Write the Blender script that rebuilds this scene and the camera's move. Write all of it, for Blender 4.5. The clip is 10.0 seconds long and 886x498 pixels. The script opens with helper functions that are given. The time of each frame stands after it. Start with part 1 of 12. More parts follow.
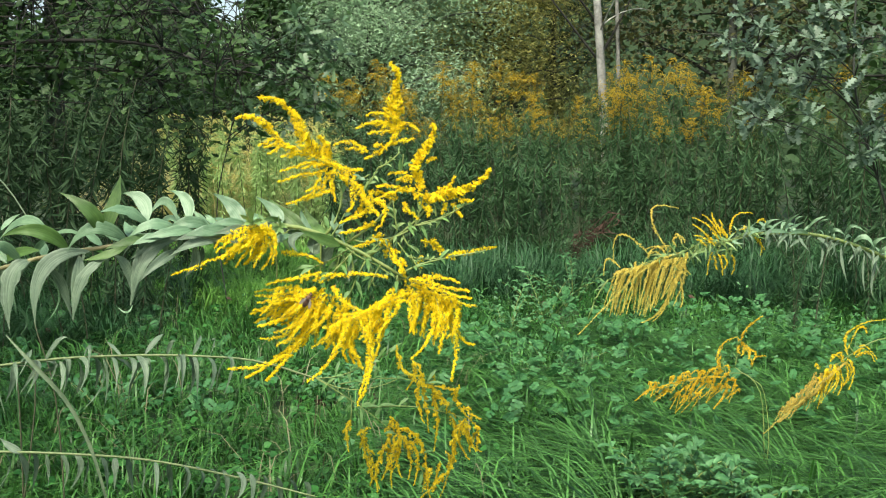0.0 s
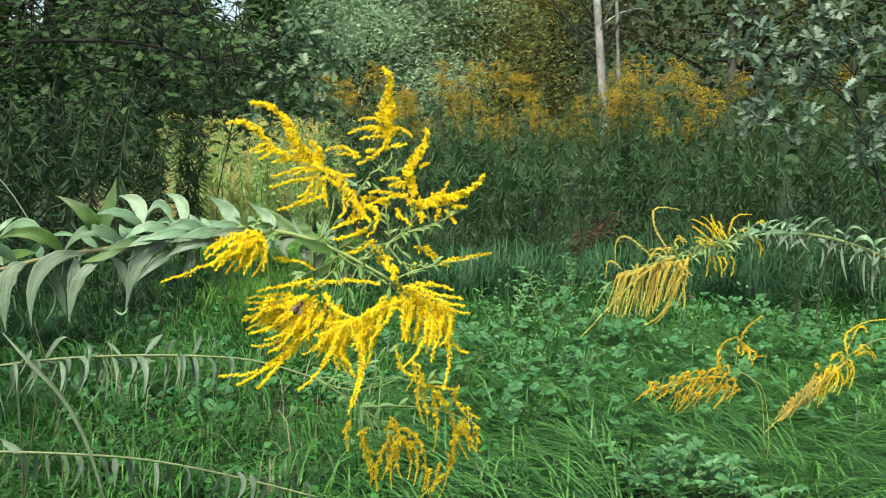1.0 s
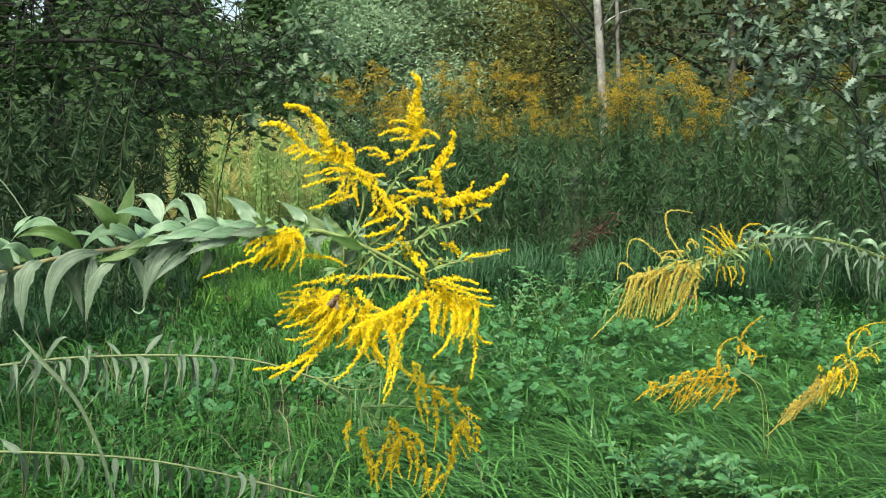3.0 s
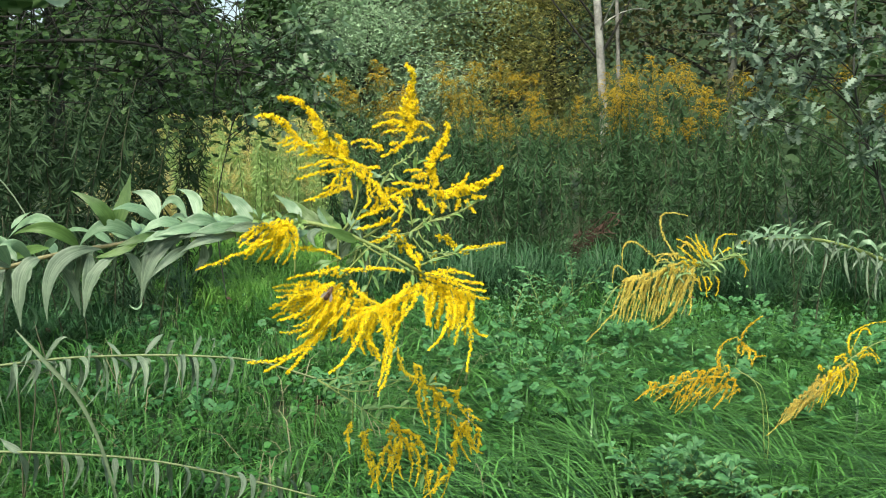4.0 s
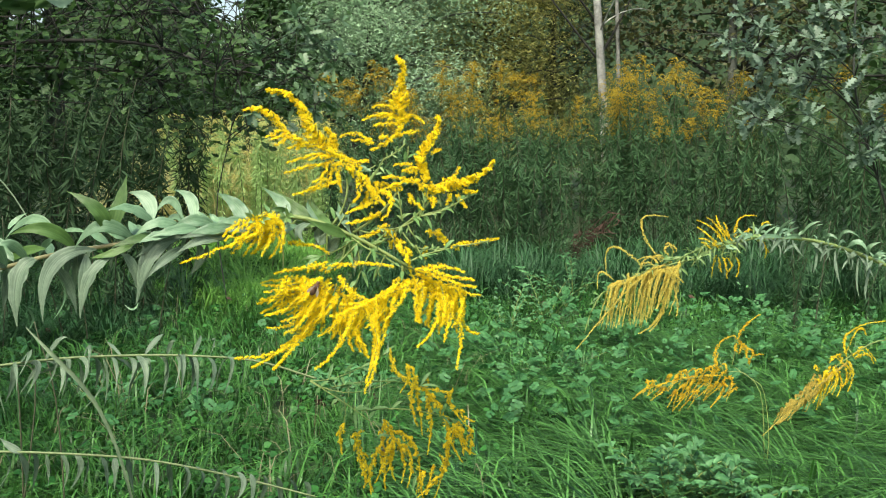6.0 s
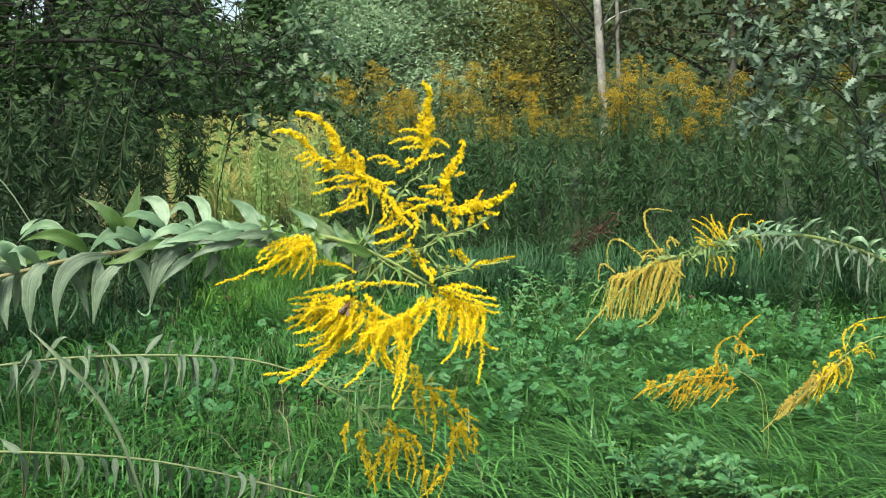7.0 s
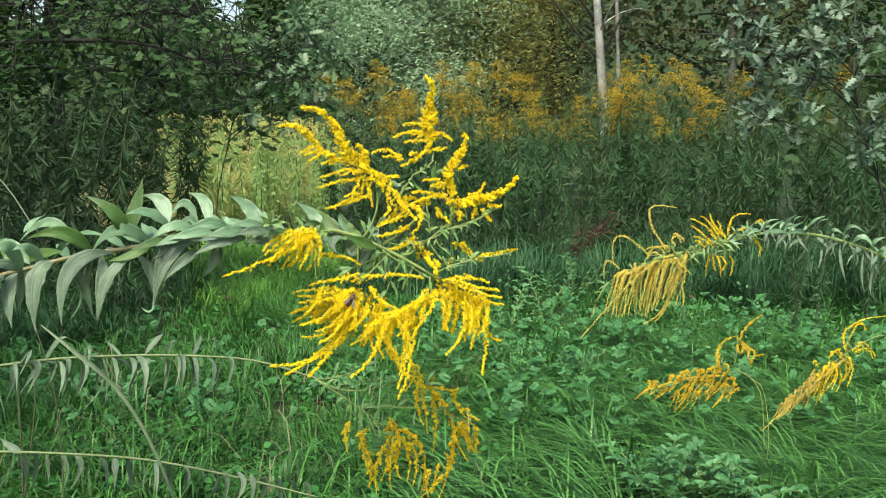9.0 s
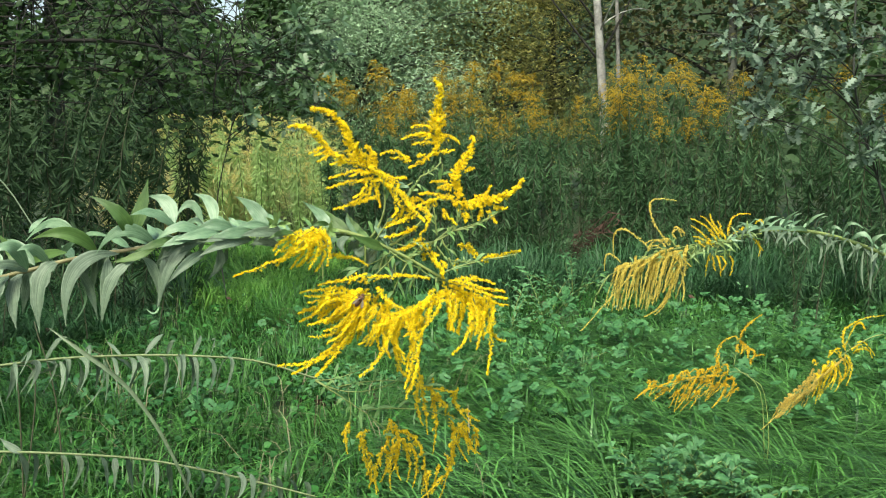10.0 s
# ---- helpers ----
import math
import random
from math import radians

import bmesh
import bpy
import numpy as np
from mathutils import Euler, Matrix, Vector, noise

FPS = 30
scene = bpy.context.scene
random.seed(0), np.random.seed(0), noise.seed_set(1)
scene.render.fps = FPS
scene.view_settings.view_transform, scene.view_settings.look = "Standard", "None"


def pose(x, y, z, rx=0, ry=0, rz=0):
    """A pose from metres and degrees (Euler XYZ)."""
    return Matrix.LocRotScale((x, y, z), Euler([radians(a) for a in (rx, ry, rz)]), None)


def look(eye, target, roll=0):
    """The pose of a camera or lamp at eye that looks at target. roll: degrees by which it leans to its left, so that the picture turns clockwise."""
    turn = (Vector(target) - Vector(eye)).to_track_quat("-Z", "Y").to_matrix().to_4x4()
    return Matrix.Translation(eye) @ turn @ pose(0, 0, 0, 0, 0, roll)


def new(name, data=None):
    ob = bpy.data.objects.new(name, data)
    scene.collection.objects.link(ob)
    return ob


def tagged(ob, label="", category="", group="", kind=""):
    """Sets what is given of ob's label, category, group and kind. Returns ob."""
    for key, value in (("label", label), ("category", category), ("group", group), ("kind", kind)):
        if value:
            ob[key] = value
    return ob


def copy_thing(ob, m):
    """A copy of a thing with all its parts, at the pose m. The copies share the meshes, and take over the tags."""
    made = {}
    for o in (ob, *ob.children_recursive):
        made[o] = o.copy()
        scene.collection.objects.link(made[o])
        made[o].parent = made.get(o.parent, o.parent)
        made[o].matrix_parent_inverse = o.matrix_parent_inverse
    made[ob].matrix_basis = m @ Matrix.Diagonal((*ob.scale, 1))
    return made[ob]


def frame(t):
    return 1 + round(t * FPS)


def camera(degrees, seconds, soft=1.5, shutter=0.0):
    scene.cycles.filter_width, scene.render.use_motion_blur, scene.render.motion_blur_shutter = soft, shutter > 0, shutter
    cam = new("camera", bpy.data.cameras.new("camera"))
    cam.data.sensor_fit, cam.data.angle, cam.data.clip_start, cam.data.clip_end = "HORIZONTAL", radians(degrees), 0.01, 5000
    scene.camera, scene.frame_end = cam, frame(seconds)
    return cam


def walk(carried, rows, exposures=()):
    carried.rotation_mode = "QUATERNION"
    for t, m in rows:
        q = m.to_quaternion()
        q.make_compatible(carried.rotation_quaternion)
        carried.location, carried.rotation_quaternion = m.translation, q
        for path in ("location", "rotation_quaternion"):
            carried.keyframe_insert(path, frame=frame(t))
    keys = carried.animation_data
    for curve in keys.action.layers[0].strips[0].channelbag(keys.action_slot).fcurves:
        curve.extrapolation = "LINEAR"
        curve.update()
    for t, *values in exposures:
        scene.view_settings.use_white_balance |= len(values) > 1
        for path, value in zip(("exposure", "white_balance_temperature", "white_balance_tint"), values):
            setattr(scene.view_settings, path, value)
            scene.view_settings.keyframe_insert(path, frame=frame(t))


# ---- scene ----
cam = camera(50, 10.0, soft=1.05)
CAM = look((0, 0, 1.0), (0, 10, -0.136))
walk(cam, [(0, CAM), (10, CAM)])

# ---- light: a bright overcast sky and a weak, wide sun behind the camera ----
scene.view_settings.exposure = 1.15
world = bpy.data.worlds.new("sky")
scene.world = world
world.use_nodes = True
sky = world.node_tree.nodes.new("ShaderNodeTexSky")
sky.sky_type = "NISHITA"
sky.sun_disc = False
sky.sun_elevation = radians(48)
sky.sun_rotation = radians(200)
sky.air_density, sky.dust_density = 1.2, 4.0
background = world.node_tree.nodes["Background"]
world.node_tree.links.new(sky.outputs[0], background.inputs[0])
background.inputs[1].default_value = 0.12
lamp = bpy.data.lights.new("sun", "SUN")
lamp.energy, lamp.angle, lamp.color = 2.45, radians(10), (1.0, 0.96, 0.82)
sun = new("sun", lamp)
sun.matrix_world = look((-1.2, -4.0, 8.0), (0, 0, 0))


# ---- materials ----
def material(name, dark, light, rough=0.6, scale=40.0, fine=220.0, bump=0.3, through_light=0.0, island=0.35, spec=0.4, veins=0.0):
    """Colour runs between dark and light by two noises and by each piece's own random value."""
    m = bpy.data.materials.new(name)
    m.use_nodes = True
    nt = m.node_tree
    n, link = nt.nodes, nt.links.new
    bsdf = n["Principled BSDF"]
    co = n.new("ShaderNodeTexCoord")
    broad, grain = n.new("ShaderNodeTexNoise"), n.new("ShaderNodeTexNoise")
    broad.inputs["Scale"].default_value, grain.inputs["Scale"].default_value = scale, fine
    broad.inputs["Detail"].default_value, grain.inputs["Detail"].default_value = 3, 2
    link(co.outputs["Object"], broad.inputs["Vector"])
    link(co.outputs["Object"], grain.inputs["Vector"])
    geo, info = n.new("ShaderNodeNewGeometry"), n.new("ShaderNodeObjectInfo")
    rnd = n.new("ShaderNodeMath")
    rnd.operation = "ADD"
    link(geo.outputs["Random Per Island"], rnd.inputs[0])
    link(info.outputs["Random"], rnd.inputs[1])
    wrap = n.new("ShaderNodeMath")
    wrap.operation = "FRACT"
    link(rnd.outputs[0], wrap.inputs[0])
    mixed = n.new("ShaderNodeMix")
    mixed.inputs[0].default_value = 0.35
    link(broad.outputs["Fac"], mixed.inputs[2])
    link(grain.outputs["Fac"], mixed.inputs[3])
    stretch = n.new("ShaderNodeMapRange")
    stretch.inputs[1].default_value, stretch.inputs[2].default_value = 0.3, 0.7
    link(mixed.outputs[0], stretch.inputs[0])
    both = n.new("ShaderNodeMix")
    both.inputs[0].default_value = island
    link(stretch.outputs[0], both.inputs[2])
    link(wrap.outputs[0], both.inputs[3])
    value = both.outputs[0]
    if veins:
        # soft streaks along the blade, by the leaf's own coordinates
        along, fibre = n.new("ShaderNodeMapping"), n.new("ShaderNodeTexNoise")
        along.inputs["Scale"].default_value = (13.0, 1.3, 1.0)
        fibre.inputs["Scale"].default_value, fibre.inputs["Detail"].default_value = 1.0, 4
        link(co.outputs["UV"], along.inputs["Vector"])
        link(along.outputs[0], fibre.inputs["Vector"])
        sharp = n.new("ShaderNodeMapRange")
        sharp.inputs[1].default_value, sharp.inputs[2].default_value = 0.35, 0.65
        link(fibre.outputs["Fac"], sharp.inputs[0])
        streak = n.new("ShaderNodeMix")
        streak.inputs[0].default_value = veins
        link(value, streak.inputs[2])
        link(sharp.outputs[0], streak.inputs[3])
        value = streak.outputs[0]
    ramp = n.new("ShaderNodeMix")
    ramp.data_type = "RGBA"
    ramp.inputs[6].default_value = (*dark, 1)
    ramp.inputs[7].default_value = (*light, 1)
    link(value, ramp.inputs[0])
    link(ramp.outputs[2], bsdf.inputs["Base Color"])
    bsdf.inputs["Roughness"].default_value = rough
    bsdf.inputs["Specular IOR Level"].default_value = spec
    if bump:
        b = n.new("ShaderNodeBump")
        b.inputs["Strength"].default_value, b.inputs["Distance"].default_value = bump, 0.002
        link(value if veins else grain.outputs["Fac"], b.inputs["Height"])
        link(b.outputs[0], bsdf.inputs["Normal"])
    if through_light:
        t, mix = n.new("ShaderNodeBsdfTranslucent"), n.new("ShaderNodeMixShader")
        mix.inputs[0].default_value = through_light
        link(ramp.outputs[2], t.inputs["Color"])
        link(bsdf.outputs[0], mix.inputs[1])
        link(t.outputs[0], mix.inputs[2])
        link(mix.outputs[0], n["Material Output"].inputs[0])
    return m


M_FLOWER = material("fresh goldenrod florets", (0.72, 0.46, 0.0), (0.98, 0.88, 0.02), 0.6, 90, 500, 0.2, 0.2, 0.6, 0.2)
M_FLOWER_OLD = material("ageing goldenrod florets", (0.5, 0.32, 0.005), (0.9, 0.75, 0.03), 0.7, 30, 400, 0.2, 0.15, 0.6, 0.2)
M_PLUME = material("distant goldenrod plume", (0.25, 0.17, 0.012), (0.46, 0.35, 0.03), 0.8, 6, 90, 0.0, 0.15, 0.5, 0.2)
# part of this pale yellow is sunlight on the far plumes
M_PLUME_SUNLIT = material("pale yellow plume with sunlight in its colour", (0.45, 0.43, 0.12), (0.66, 0.62, 0.22), 0.8, 6, 90, 0.0, 0.15, 0.5, 0.2)
M_STALK = material("green goldenrod stalk", (0.12, 0.18, 0.045), (0.23, 0.3, 0.09), 0.55, 40, 300, 0.2)
M_LEAF = material("mint-grey goldenrod leaf", (0.045, 0.115, 0.05), (0.23, 0.385, 0.21), 0.4, 35, 260, 0.3, 0.15, 0.4, 0.55, 0.35)
# underside grey; the darker tone also dims shaded leaves that hang low
M_LEAF_UNDER_DIM = material("grey streaked leaf underside, also dims hanging leaves", (0.03, 0.065, 0.033), (0.21, 0.30, 0.19), 0.5, 45, 300, 0.3, 0.2, 0.3, 0.45, 0.5)
M_LEAF_YOUNG = material("young pale green leaf", (0.10, 0.20, 0.05), (0.28, 0.42, 0.14), 0.45, 60, 300, 0.3, 0.25, 0.5, 0.5, 0.2)
M_LEAF_GREEN = material("olive-green goldenrod leaf", (0.03, 0.08, 0.015), (0.135, 0.26, 0.06), 0.42, 35, 260, 0.3, 0.3, 0.5, 0.5, 0.3)
M_LEAF_FAR = material("dull goldenrod foliage", (0.012, 0.044, 0.017), (0.066, 0.15, 0.052), 0.55, 3, 60, 0.0, 0.2, 0.55, 0.2)
M_LEAF_OLIVE = material("olive herb foliage", (0.024, 0.05, 0.013), (0.1, 0.155, 0.045), 0.6, 3, 60, 0.0, 0.2, 0.55, 0.2)
# goldenrod leaf again, with the shade under the tree put into its green
M_LEAF_SHADED = material("drooping goldenrod foliage, shade put into its green", (0.012, 0.034, 0.013), (0.056, 0.106, 0.045), 0.6, 3, 60, 0.0, 0.2, 0.55, 0.12)
# the cream tone carries the brightness of the sunlit field
M_CREAM_SUNLIT = material("cream meadow grass with sunlight in its colour", (0.36, 0.36, 0.12), (0.72, 0.66, 0.30), 0.6, 2, 20, 0.0, 0.3, 0.6, 0.3)
M_STEM_FAR = material("brown-green herb stem", (0.03, 0.035, 0.018), (0.075, 0.08, 0.038), 0.7, 12, 90, 0.2)
M_GRASS = material("lush meadow grass", (0.004, 0.03, 0.007), (0.095, 0.275, 0.05), 0.45, 1.6, 14, 0.0, 0.2, 0.8, 0.3)
# brighter green stands for sunlight on the grass in the gap
M_GRASS_SUNLIT = material("yellow-green grass with sunlight in its colour", (0.07, 0.22, 0.04), (0.27, 0.55, 0.11), 0.5, 1.6, 14, 0.0, 0.35, 0.6, 0.3)
M_GRASS_LONG = material("long flopped grass", (0.003, 0.026, 0.007), (0.108, 0.29, 0.066), 0.42, 1.6, 14, 0.0, 0.15, 0.9, 0.35)
M_GRASS_DRY = material("withered grass blade", (0.13, 0.125, 0.06), (0.27, 0.26, 0.15), 0.6, 8, 60, 0.0, 0.2, 0.5, 0.4)
M_HERB = material("meadow herb leaf", (0.009, 0.062, 0.012), (0.052, 0.20, 0.038), 0.55, 4, 60, 0.0, 0.25, 0.6, 0.2)
M_SOIL = material("dark meadow soil and moss", (0.018, 0.03, 0.012), (0.04, 0.075, 0.025), 0.9, 3, 40, 0.6)
M_OAK_PALE = material("pale grey-green oak leaf", (0.025, 0.065, 0.03), (0.20, 0.29, 0.20), 0.45, 9, 120, 0.0, 0.2, 0.75, 0.35)
M_OAK_DARK = material("dark oak leaf", (0.016, 0.05, 0.013), (0.076, 0.152, 0.042), 0.5, 4, 60, 0.0, 0.35, 0.6, 0.3)
M_WILLOW = material("willow leaf", (0.25, 0.40, 0.24), (0.44, 0.62, 0.39), 0.6, 1.2, 20, 0.0, 0.4, 0.6, 0.15)
M_WILLOW_GOLD = material("yellowing willow leaf", (0.27, 0.29, 0.08), (0.52, 0.50, 0.17), 0.6, 1.0, 20, 0.0, 0.4, 0.6, 0.15)
# light on the dark oak's outer leaves, put into a paler green
M_OAK_LIT = material("dark oak leaf in a lit blue-green tone", (0.03, 0.08, 0.035), (0.15, 0.25, 0.12), 0.45, 6, 90, 0.0, 0.2, 0.7, 0.4)
M_BIRCH_LEAF = material("birch leaf", (0.04, 0.05, 0.016), (0.14, 0.15, 0.05), 0.5, 1.2, 20, 0.0, 0.25, 0.6, 0.4)
M_WOODS = material("far woodland leaf", (0.018, 0.045, 0.016), (0.07, 0.13, 0.045), 0.6, 0.5, 6, 0.0, 0.2, 0.6, 0.3)
M_BARK = material("dark ridged bark", (0.009, 0.01, 0.008), (0.036, 0.036, 0.028), 0.85, 14, 90, 0.8)
M_BIRCH = material("white birch bark with dark marks", (0.03, 0.032, 0.028), (0.62, 0.64, 0.58), 0.7, 7, 30, 0.5)
M_PALE_BARK = material("pale mottled bark", (0.02, 0.024, 0.018), (0.17, 0.19, 0.155), 0.85, 9, 40, 0.8)
M_BEE = material("brown furry bee body", (0.05, 0.025, 0.015), (0.22, 0.12, 0.06), 0.8, 300, 1500, 0.5)
M_WING = material("clear insect wing", (0.35, 0.30, 0.26), (0.5, 0.46, 0.42), 0.3, 200, 900, 0.0, 0.5)
# shade at the foot of the thicket is mixed into this green
M_SEDGE_SHADED = material("sedge green darkened for shade", (0.016, 0.055, 0.02), (0.05, 0.14, 0.05), 0.5, 2, 20, 0.0, 0.2, 0.6, 0.3)
M_GREY_BARK = material("grey-brown bark", (0.02, 0.024, 0.018), (0.085, 0.095, 0.075), 0.8, 12, 80, 0.6)
# leaf colour raised to carry the sunlight that reaches the far bush
M_LEAF_SUNLIT = material("goldenrod foliage, sunlight put into its yellow-green", (0.22, 0.38, 0.11), (0.48, 0.64, 0.26), 0.55, 3, 60, 0.0, 0.4, 0.55, 0.3)
M_REED = material("grey withered reed", (0.09, 0.14, 0.075), (0.21, 0.285, 0.165), 0.55, 30, 300, 0.3, 0.15, 0.2)
M_BRACT = material("small green bract", (0.06, 0.16, 0.04), (0.18, 0.33, 0.10), 0.5, 60, 300, 0.0, 0.25, 0.5)
M_HERB_PALE = material("blue-green herb leaflet", (0.022, 0.095, 0.03), (0.085, 0.24, 0.08), 0.55, 8, 90, 0.0, 0.2, 0.6, 0.2)
M_FLOWER_TAN = material("tan fading goldenrod florets", (0.40, 0.31, 0.045), (0.80, 0.69, 0.15), 0.7, 30, 400, 0.2, 0.15, 0.6, 0.2)
M_FLOWER_ORANGE = material("orange-yellow goldenrod florets", (0.42, 0.25, 0.006), (0.82, 0.6, 0.035), 0.7, 30, 400, 0.2, 0.15, 0.6, 0.2)
M_FLOWER_DRY = material("withered tan goldenrod florets", (0.3, 0.22, 0.04), (0.68, 0.55, 0.12), 0.8, 30, 400, 0.2, 0.15, 0.6, 0.15)
M_STEM_MAIN = material("brownish goldenrod stem", (0.13, 0.12, 0.05), (0.27, 0.26, 0.12), 0.6, 40, 300, 0.3)
M_HERB_BLUE = material("blue-green herb leaf", (0.025, 0.11, 0.033), (0.11, 0.28, 0.10), 0.5, 8, 90, 0.0, 0.2, 0.7, 0.4)
M_STEM_LOW = material("dull grey-green stem", (0.09, 0.13, 0.05), (0.20, 0.26, 0.11), 0.6, 40, 300, 0.3)
M_DEAD = material("rusty dead herb", (0.03, 0.016, 0.011), (0.085, 0.045, 0.03), 0.8, 8, 60, 0.0, 0.1, 0.6)


# ---- mesh tools ----
def V3(p):
    return np.array(p, dtype=float)


def bow_points(a, m, b, n):
    """n + 1 points of the bow from a through m to b, and the unit tangents."""
    a, m, b = V3(a), V3(m), V3(b)
    c = 2 * m - (a + b) / 2
    u = np.linspace(0, 1, n + 1)[:, None]
    p = (1 - u) ** 2 * a + 2 * u * (1 - u) * c + u ** 2 * b
    t = 2 * (1 - u) * (c - a) + 2 * u * (b - c)
    return p, t / np.maximum(np.linalg.norm(t, axis=1, keepdims=True), 1e-9)


def smooth_points(pts, per=4):
    """Catmull-Rom points along pts."""
    p = [V3(q) for q in pts]
    p = [2 * p[0] - p[1]] + p + [2 * p[-1] - p[-2]]
    out = []
    for i in range(1, len(p) - 2):
        for u in np.linspace(0, 1, per, endpoint=False):
            out.append(0.5 * (2 * p[i] + (p[i + 1] - p[i - 1]) * u + (2 * p[i - 1] - 5 * p[i] + 4 * p[i + 1] - p[i + 2]) * u ** 2
                              + (3 * p[i] - p[i - 1] - 3 * p[i + 1] + p[i + 2]) * u ** 3))
    out.append(p[-2])
    return np.array(out)


def side_of(t, hint=(0, 0, 1)):
    s = np.cross(t, V3(hint))
    n = np.linalg.norm(s)
    if n < 1e-6:
        s, n = np.cross(t, V3((1, 0.1, 0))), 1.0
        n = np.linalg.norm(s)
    return s / n


class Buf:
    """Gathers vertices and faces of one mesh."""

    def __init__(self):
        self.v, self.f, self.k, self.n, self.uv = [], [], [], 0, []

    def add(self, v, f, slot=0):
        self.v.append(np.asarray(v, float))
        self.f.extend([tuple(int(i) + self.n for i in q) for q in f])
        self.k.extend([slot] * len(f))
        self.n += len(v)

    def tube(self, pts, r0, r1, sides=6, slot=0, power=1.0):
        pts = np.asarray(pts, float)
        n = len(pts)
        ring = []
        tang = np.gradient(pts, axis=0)
        tang /= np.maximum(np.linalg.norm(tang, axis=1, keepdims=True), 1e-9)
        for i in range(n):
            s = side_of(tang[i], (0.3, 0.2, 1) if abs(tang[i][2]) < 0.9 else (1, 0.2, 0))
            w = np.cross(s, tang[i])
            r = r0 + (r1 - r0) * (i / (n - 1)) ** power
            a = np.arange(sides) * 2 * np.pi / sides
            ring.append(pts[i] + r * (np.cos(a)[:, None] * s + np.sin(a)[:, None] * w))
        f = [(i * sides + j, i * sides + (j + 1) % sides, (i + 1) * sides + (j + 1) % sides, (i + 1) * sides + j) for i in range(n - 1) for j in range(sides)]
        f.append(tuple(range(sides))[::-1])
        f.append(tuple((n - 1) * sides + j for j in range(sides)))
        self.add(np.concatenate(ring), f, slot)

    def bow(self, a, m, b, r, slot=0):
        self.tube(bow_points(a, m, b, 8)[0], r, r * 0.6, 6, slot)

    def blade(self, a, m, b, half, hint, fold=0.25, n=7, slot=0, belly=0.42):
        """A leaf along the bow: lance-shaped, folded along its midrib."""
        p, t = bow_points(a, m, b, n)
        v, f = [], []
        wave = 0.2 * np.sin(np.arange(n + 1) * 1.9 + 40 * half * 1000)
        for i in range(n + 1):
            u = i / n
            w = half * (np.sin(np.pi * u ** (np.log(0.5) / np.log(belly))) ** 1.15 + 0.10 * (1 - u))
            s = side_of(t[i], hint)
            nrm = np.cross(s, t[i])
            self.uv += [(0.5 + 0.5 * q, u) for q in (-1, -0.5, 0, 0.5, 1)]
            for across, rise in ((-1, fold + wave[i]), (-0.5, 0.5 * fold + 0.14), (0, 0), (0.5, 0.5 * fold + 0.14), (1, fold - wave[i])):
                v.append(p[i] + s * w * across + nrm * w * rise)
        for i in range(n):
            k = 5 * i
            f += [(k + j, k + j + 1, k + j + 6, k + j + 5) for j in range(4)]
        self.add(v, f, slot)

    def many(self, tv, tf, mats, places, slot=0):
        """Copies of a template by matrices (N, 3, 3) and places (N, 3)."""
        tv = np.asarray(tv, float)
        v = np.einsum("nij,kj->nki", mats, tv) + places[:, None, :]
        f = np.asarray(tf)
        allf = (f[None] + (np.arange(len(mats)) * len(tv))[:, None, None]).reshape(-1, f.shape[1])
        self.add(v.reshape(-1, 3), allf, slot)

    def mesh(self, name, mats, smooth=True):
        me = bpy.data.meshes.new(name)
        v = np.concatenate(self.v)
        me.from_pydata(v.tolist(), [], self.f)
        for m in mats:
            me.materials.append(m)
        if len(mats) > 1:
            me.polygons.foreach_set("material_index", self.k)
        if smooth:
            me.polygons.foreach_set("use_smooth", [True] * len(me.polygons))
        if self.uv and len(self.uv) == len(v):
            layer = me.uv_layers.new(name="UVMap")
            index = np.zeros(len(me.loops), dtype=np.int32)
            me.loops.foreach_get("vertex_index", index)
            layer.data.foreach_set("uv", np.array(self.uv, dtype=np.float32)[index].reshape(-1))
        me.update()
        return me


def bulk_mesh(name, tv, tf, mats3, places, mat):
    """One mesh out of very many copies of a triangle template, made fast."""
    tv, tf = np.asarray(tv, np.float32), np.asarray(tf, np.int32)
    n, k = len(mats3), len(tv)
    v = (np.einsum("nij,kj->nki", mats3.astype(np.float32), tv) + places[:, None, :].astype(np.float32)).reshape(-1)
    f = (tf[None] + (np.arange(n, dtype=np.int32) * k)[:, None, None]).reshape(-1)
    me = bpy.data.meshes.new(name)
    me.vertices.add(n * k)
    me.vertices.foreach_set("co", v)
    me.loops.add(len(f))
    me.loops.foreach_set("vertex_index", f)
    me.polygons.add(len(f) // 3)
    me.polygons.foreach_set("loop_start", np.arange(0, len(f), 3, dtype=np.int32))
    me.materials.append(mat)
    me.update(calc_edges=True)
    return me


def frames_from(d, up, scale, width=None):
    """Rotations whose y runs along d and whose z leans to up, scaled."""
    d = d / np.linalg.norm(d, axis=1, keepdims=True)
    x = np.cross(d, up)
    x /= np.maximum(np.linalg.norm(x, axis=1, keepdims=True), 1e-6)
    z = np.cross(x, d)
    w = scale if width is None else width
    return np.stack([x * w[:, None], d * scale[:, None], z * w[:, None]], axis=2)


def part(name, mesh, parent, label=""):
    ob = new(name, mesh)
    ob.parent = parent
    if label:
        ob["label"] = label
    return ob


def empty(name, place, label, category, group=""):
    ob = new(name)
    ob.location = place
    ob.empty_display_size = 0.1
    return tagged(ob, label, category, group)


RNG = np.random.default_rng(7)


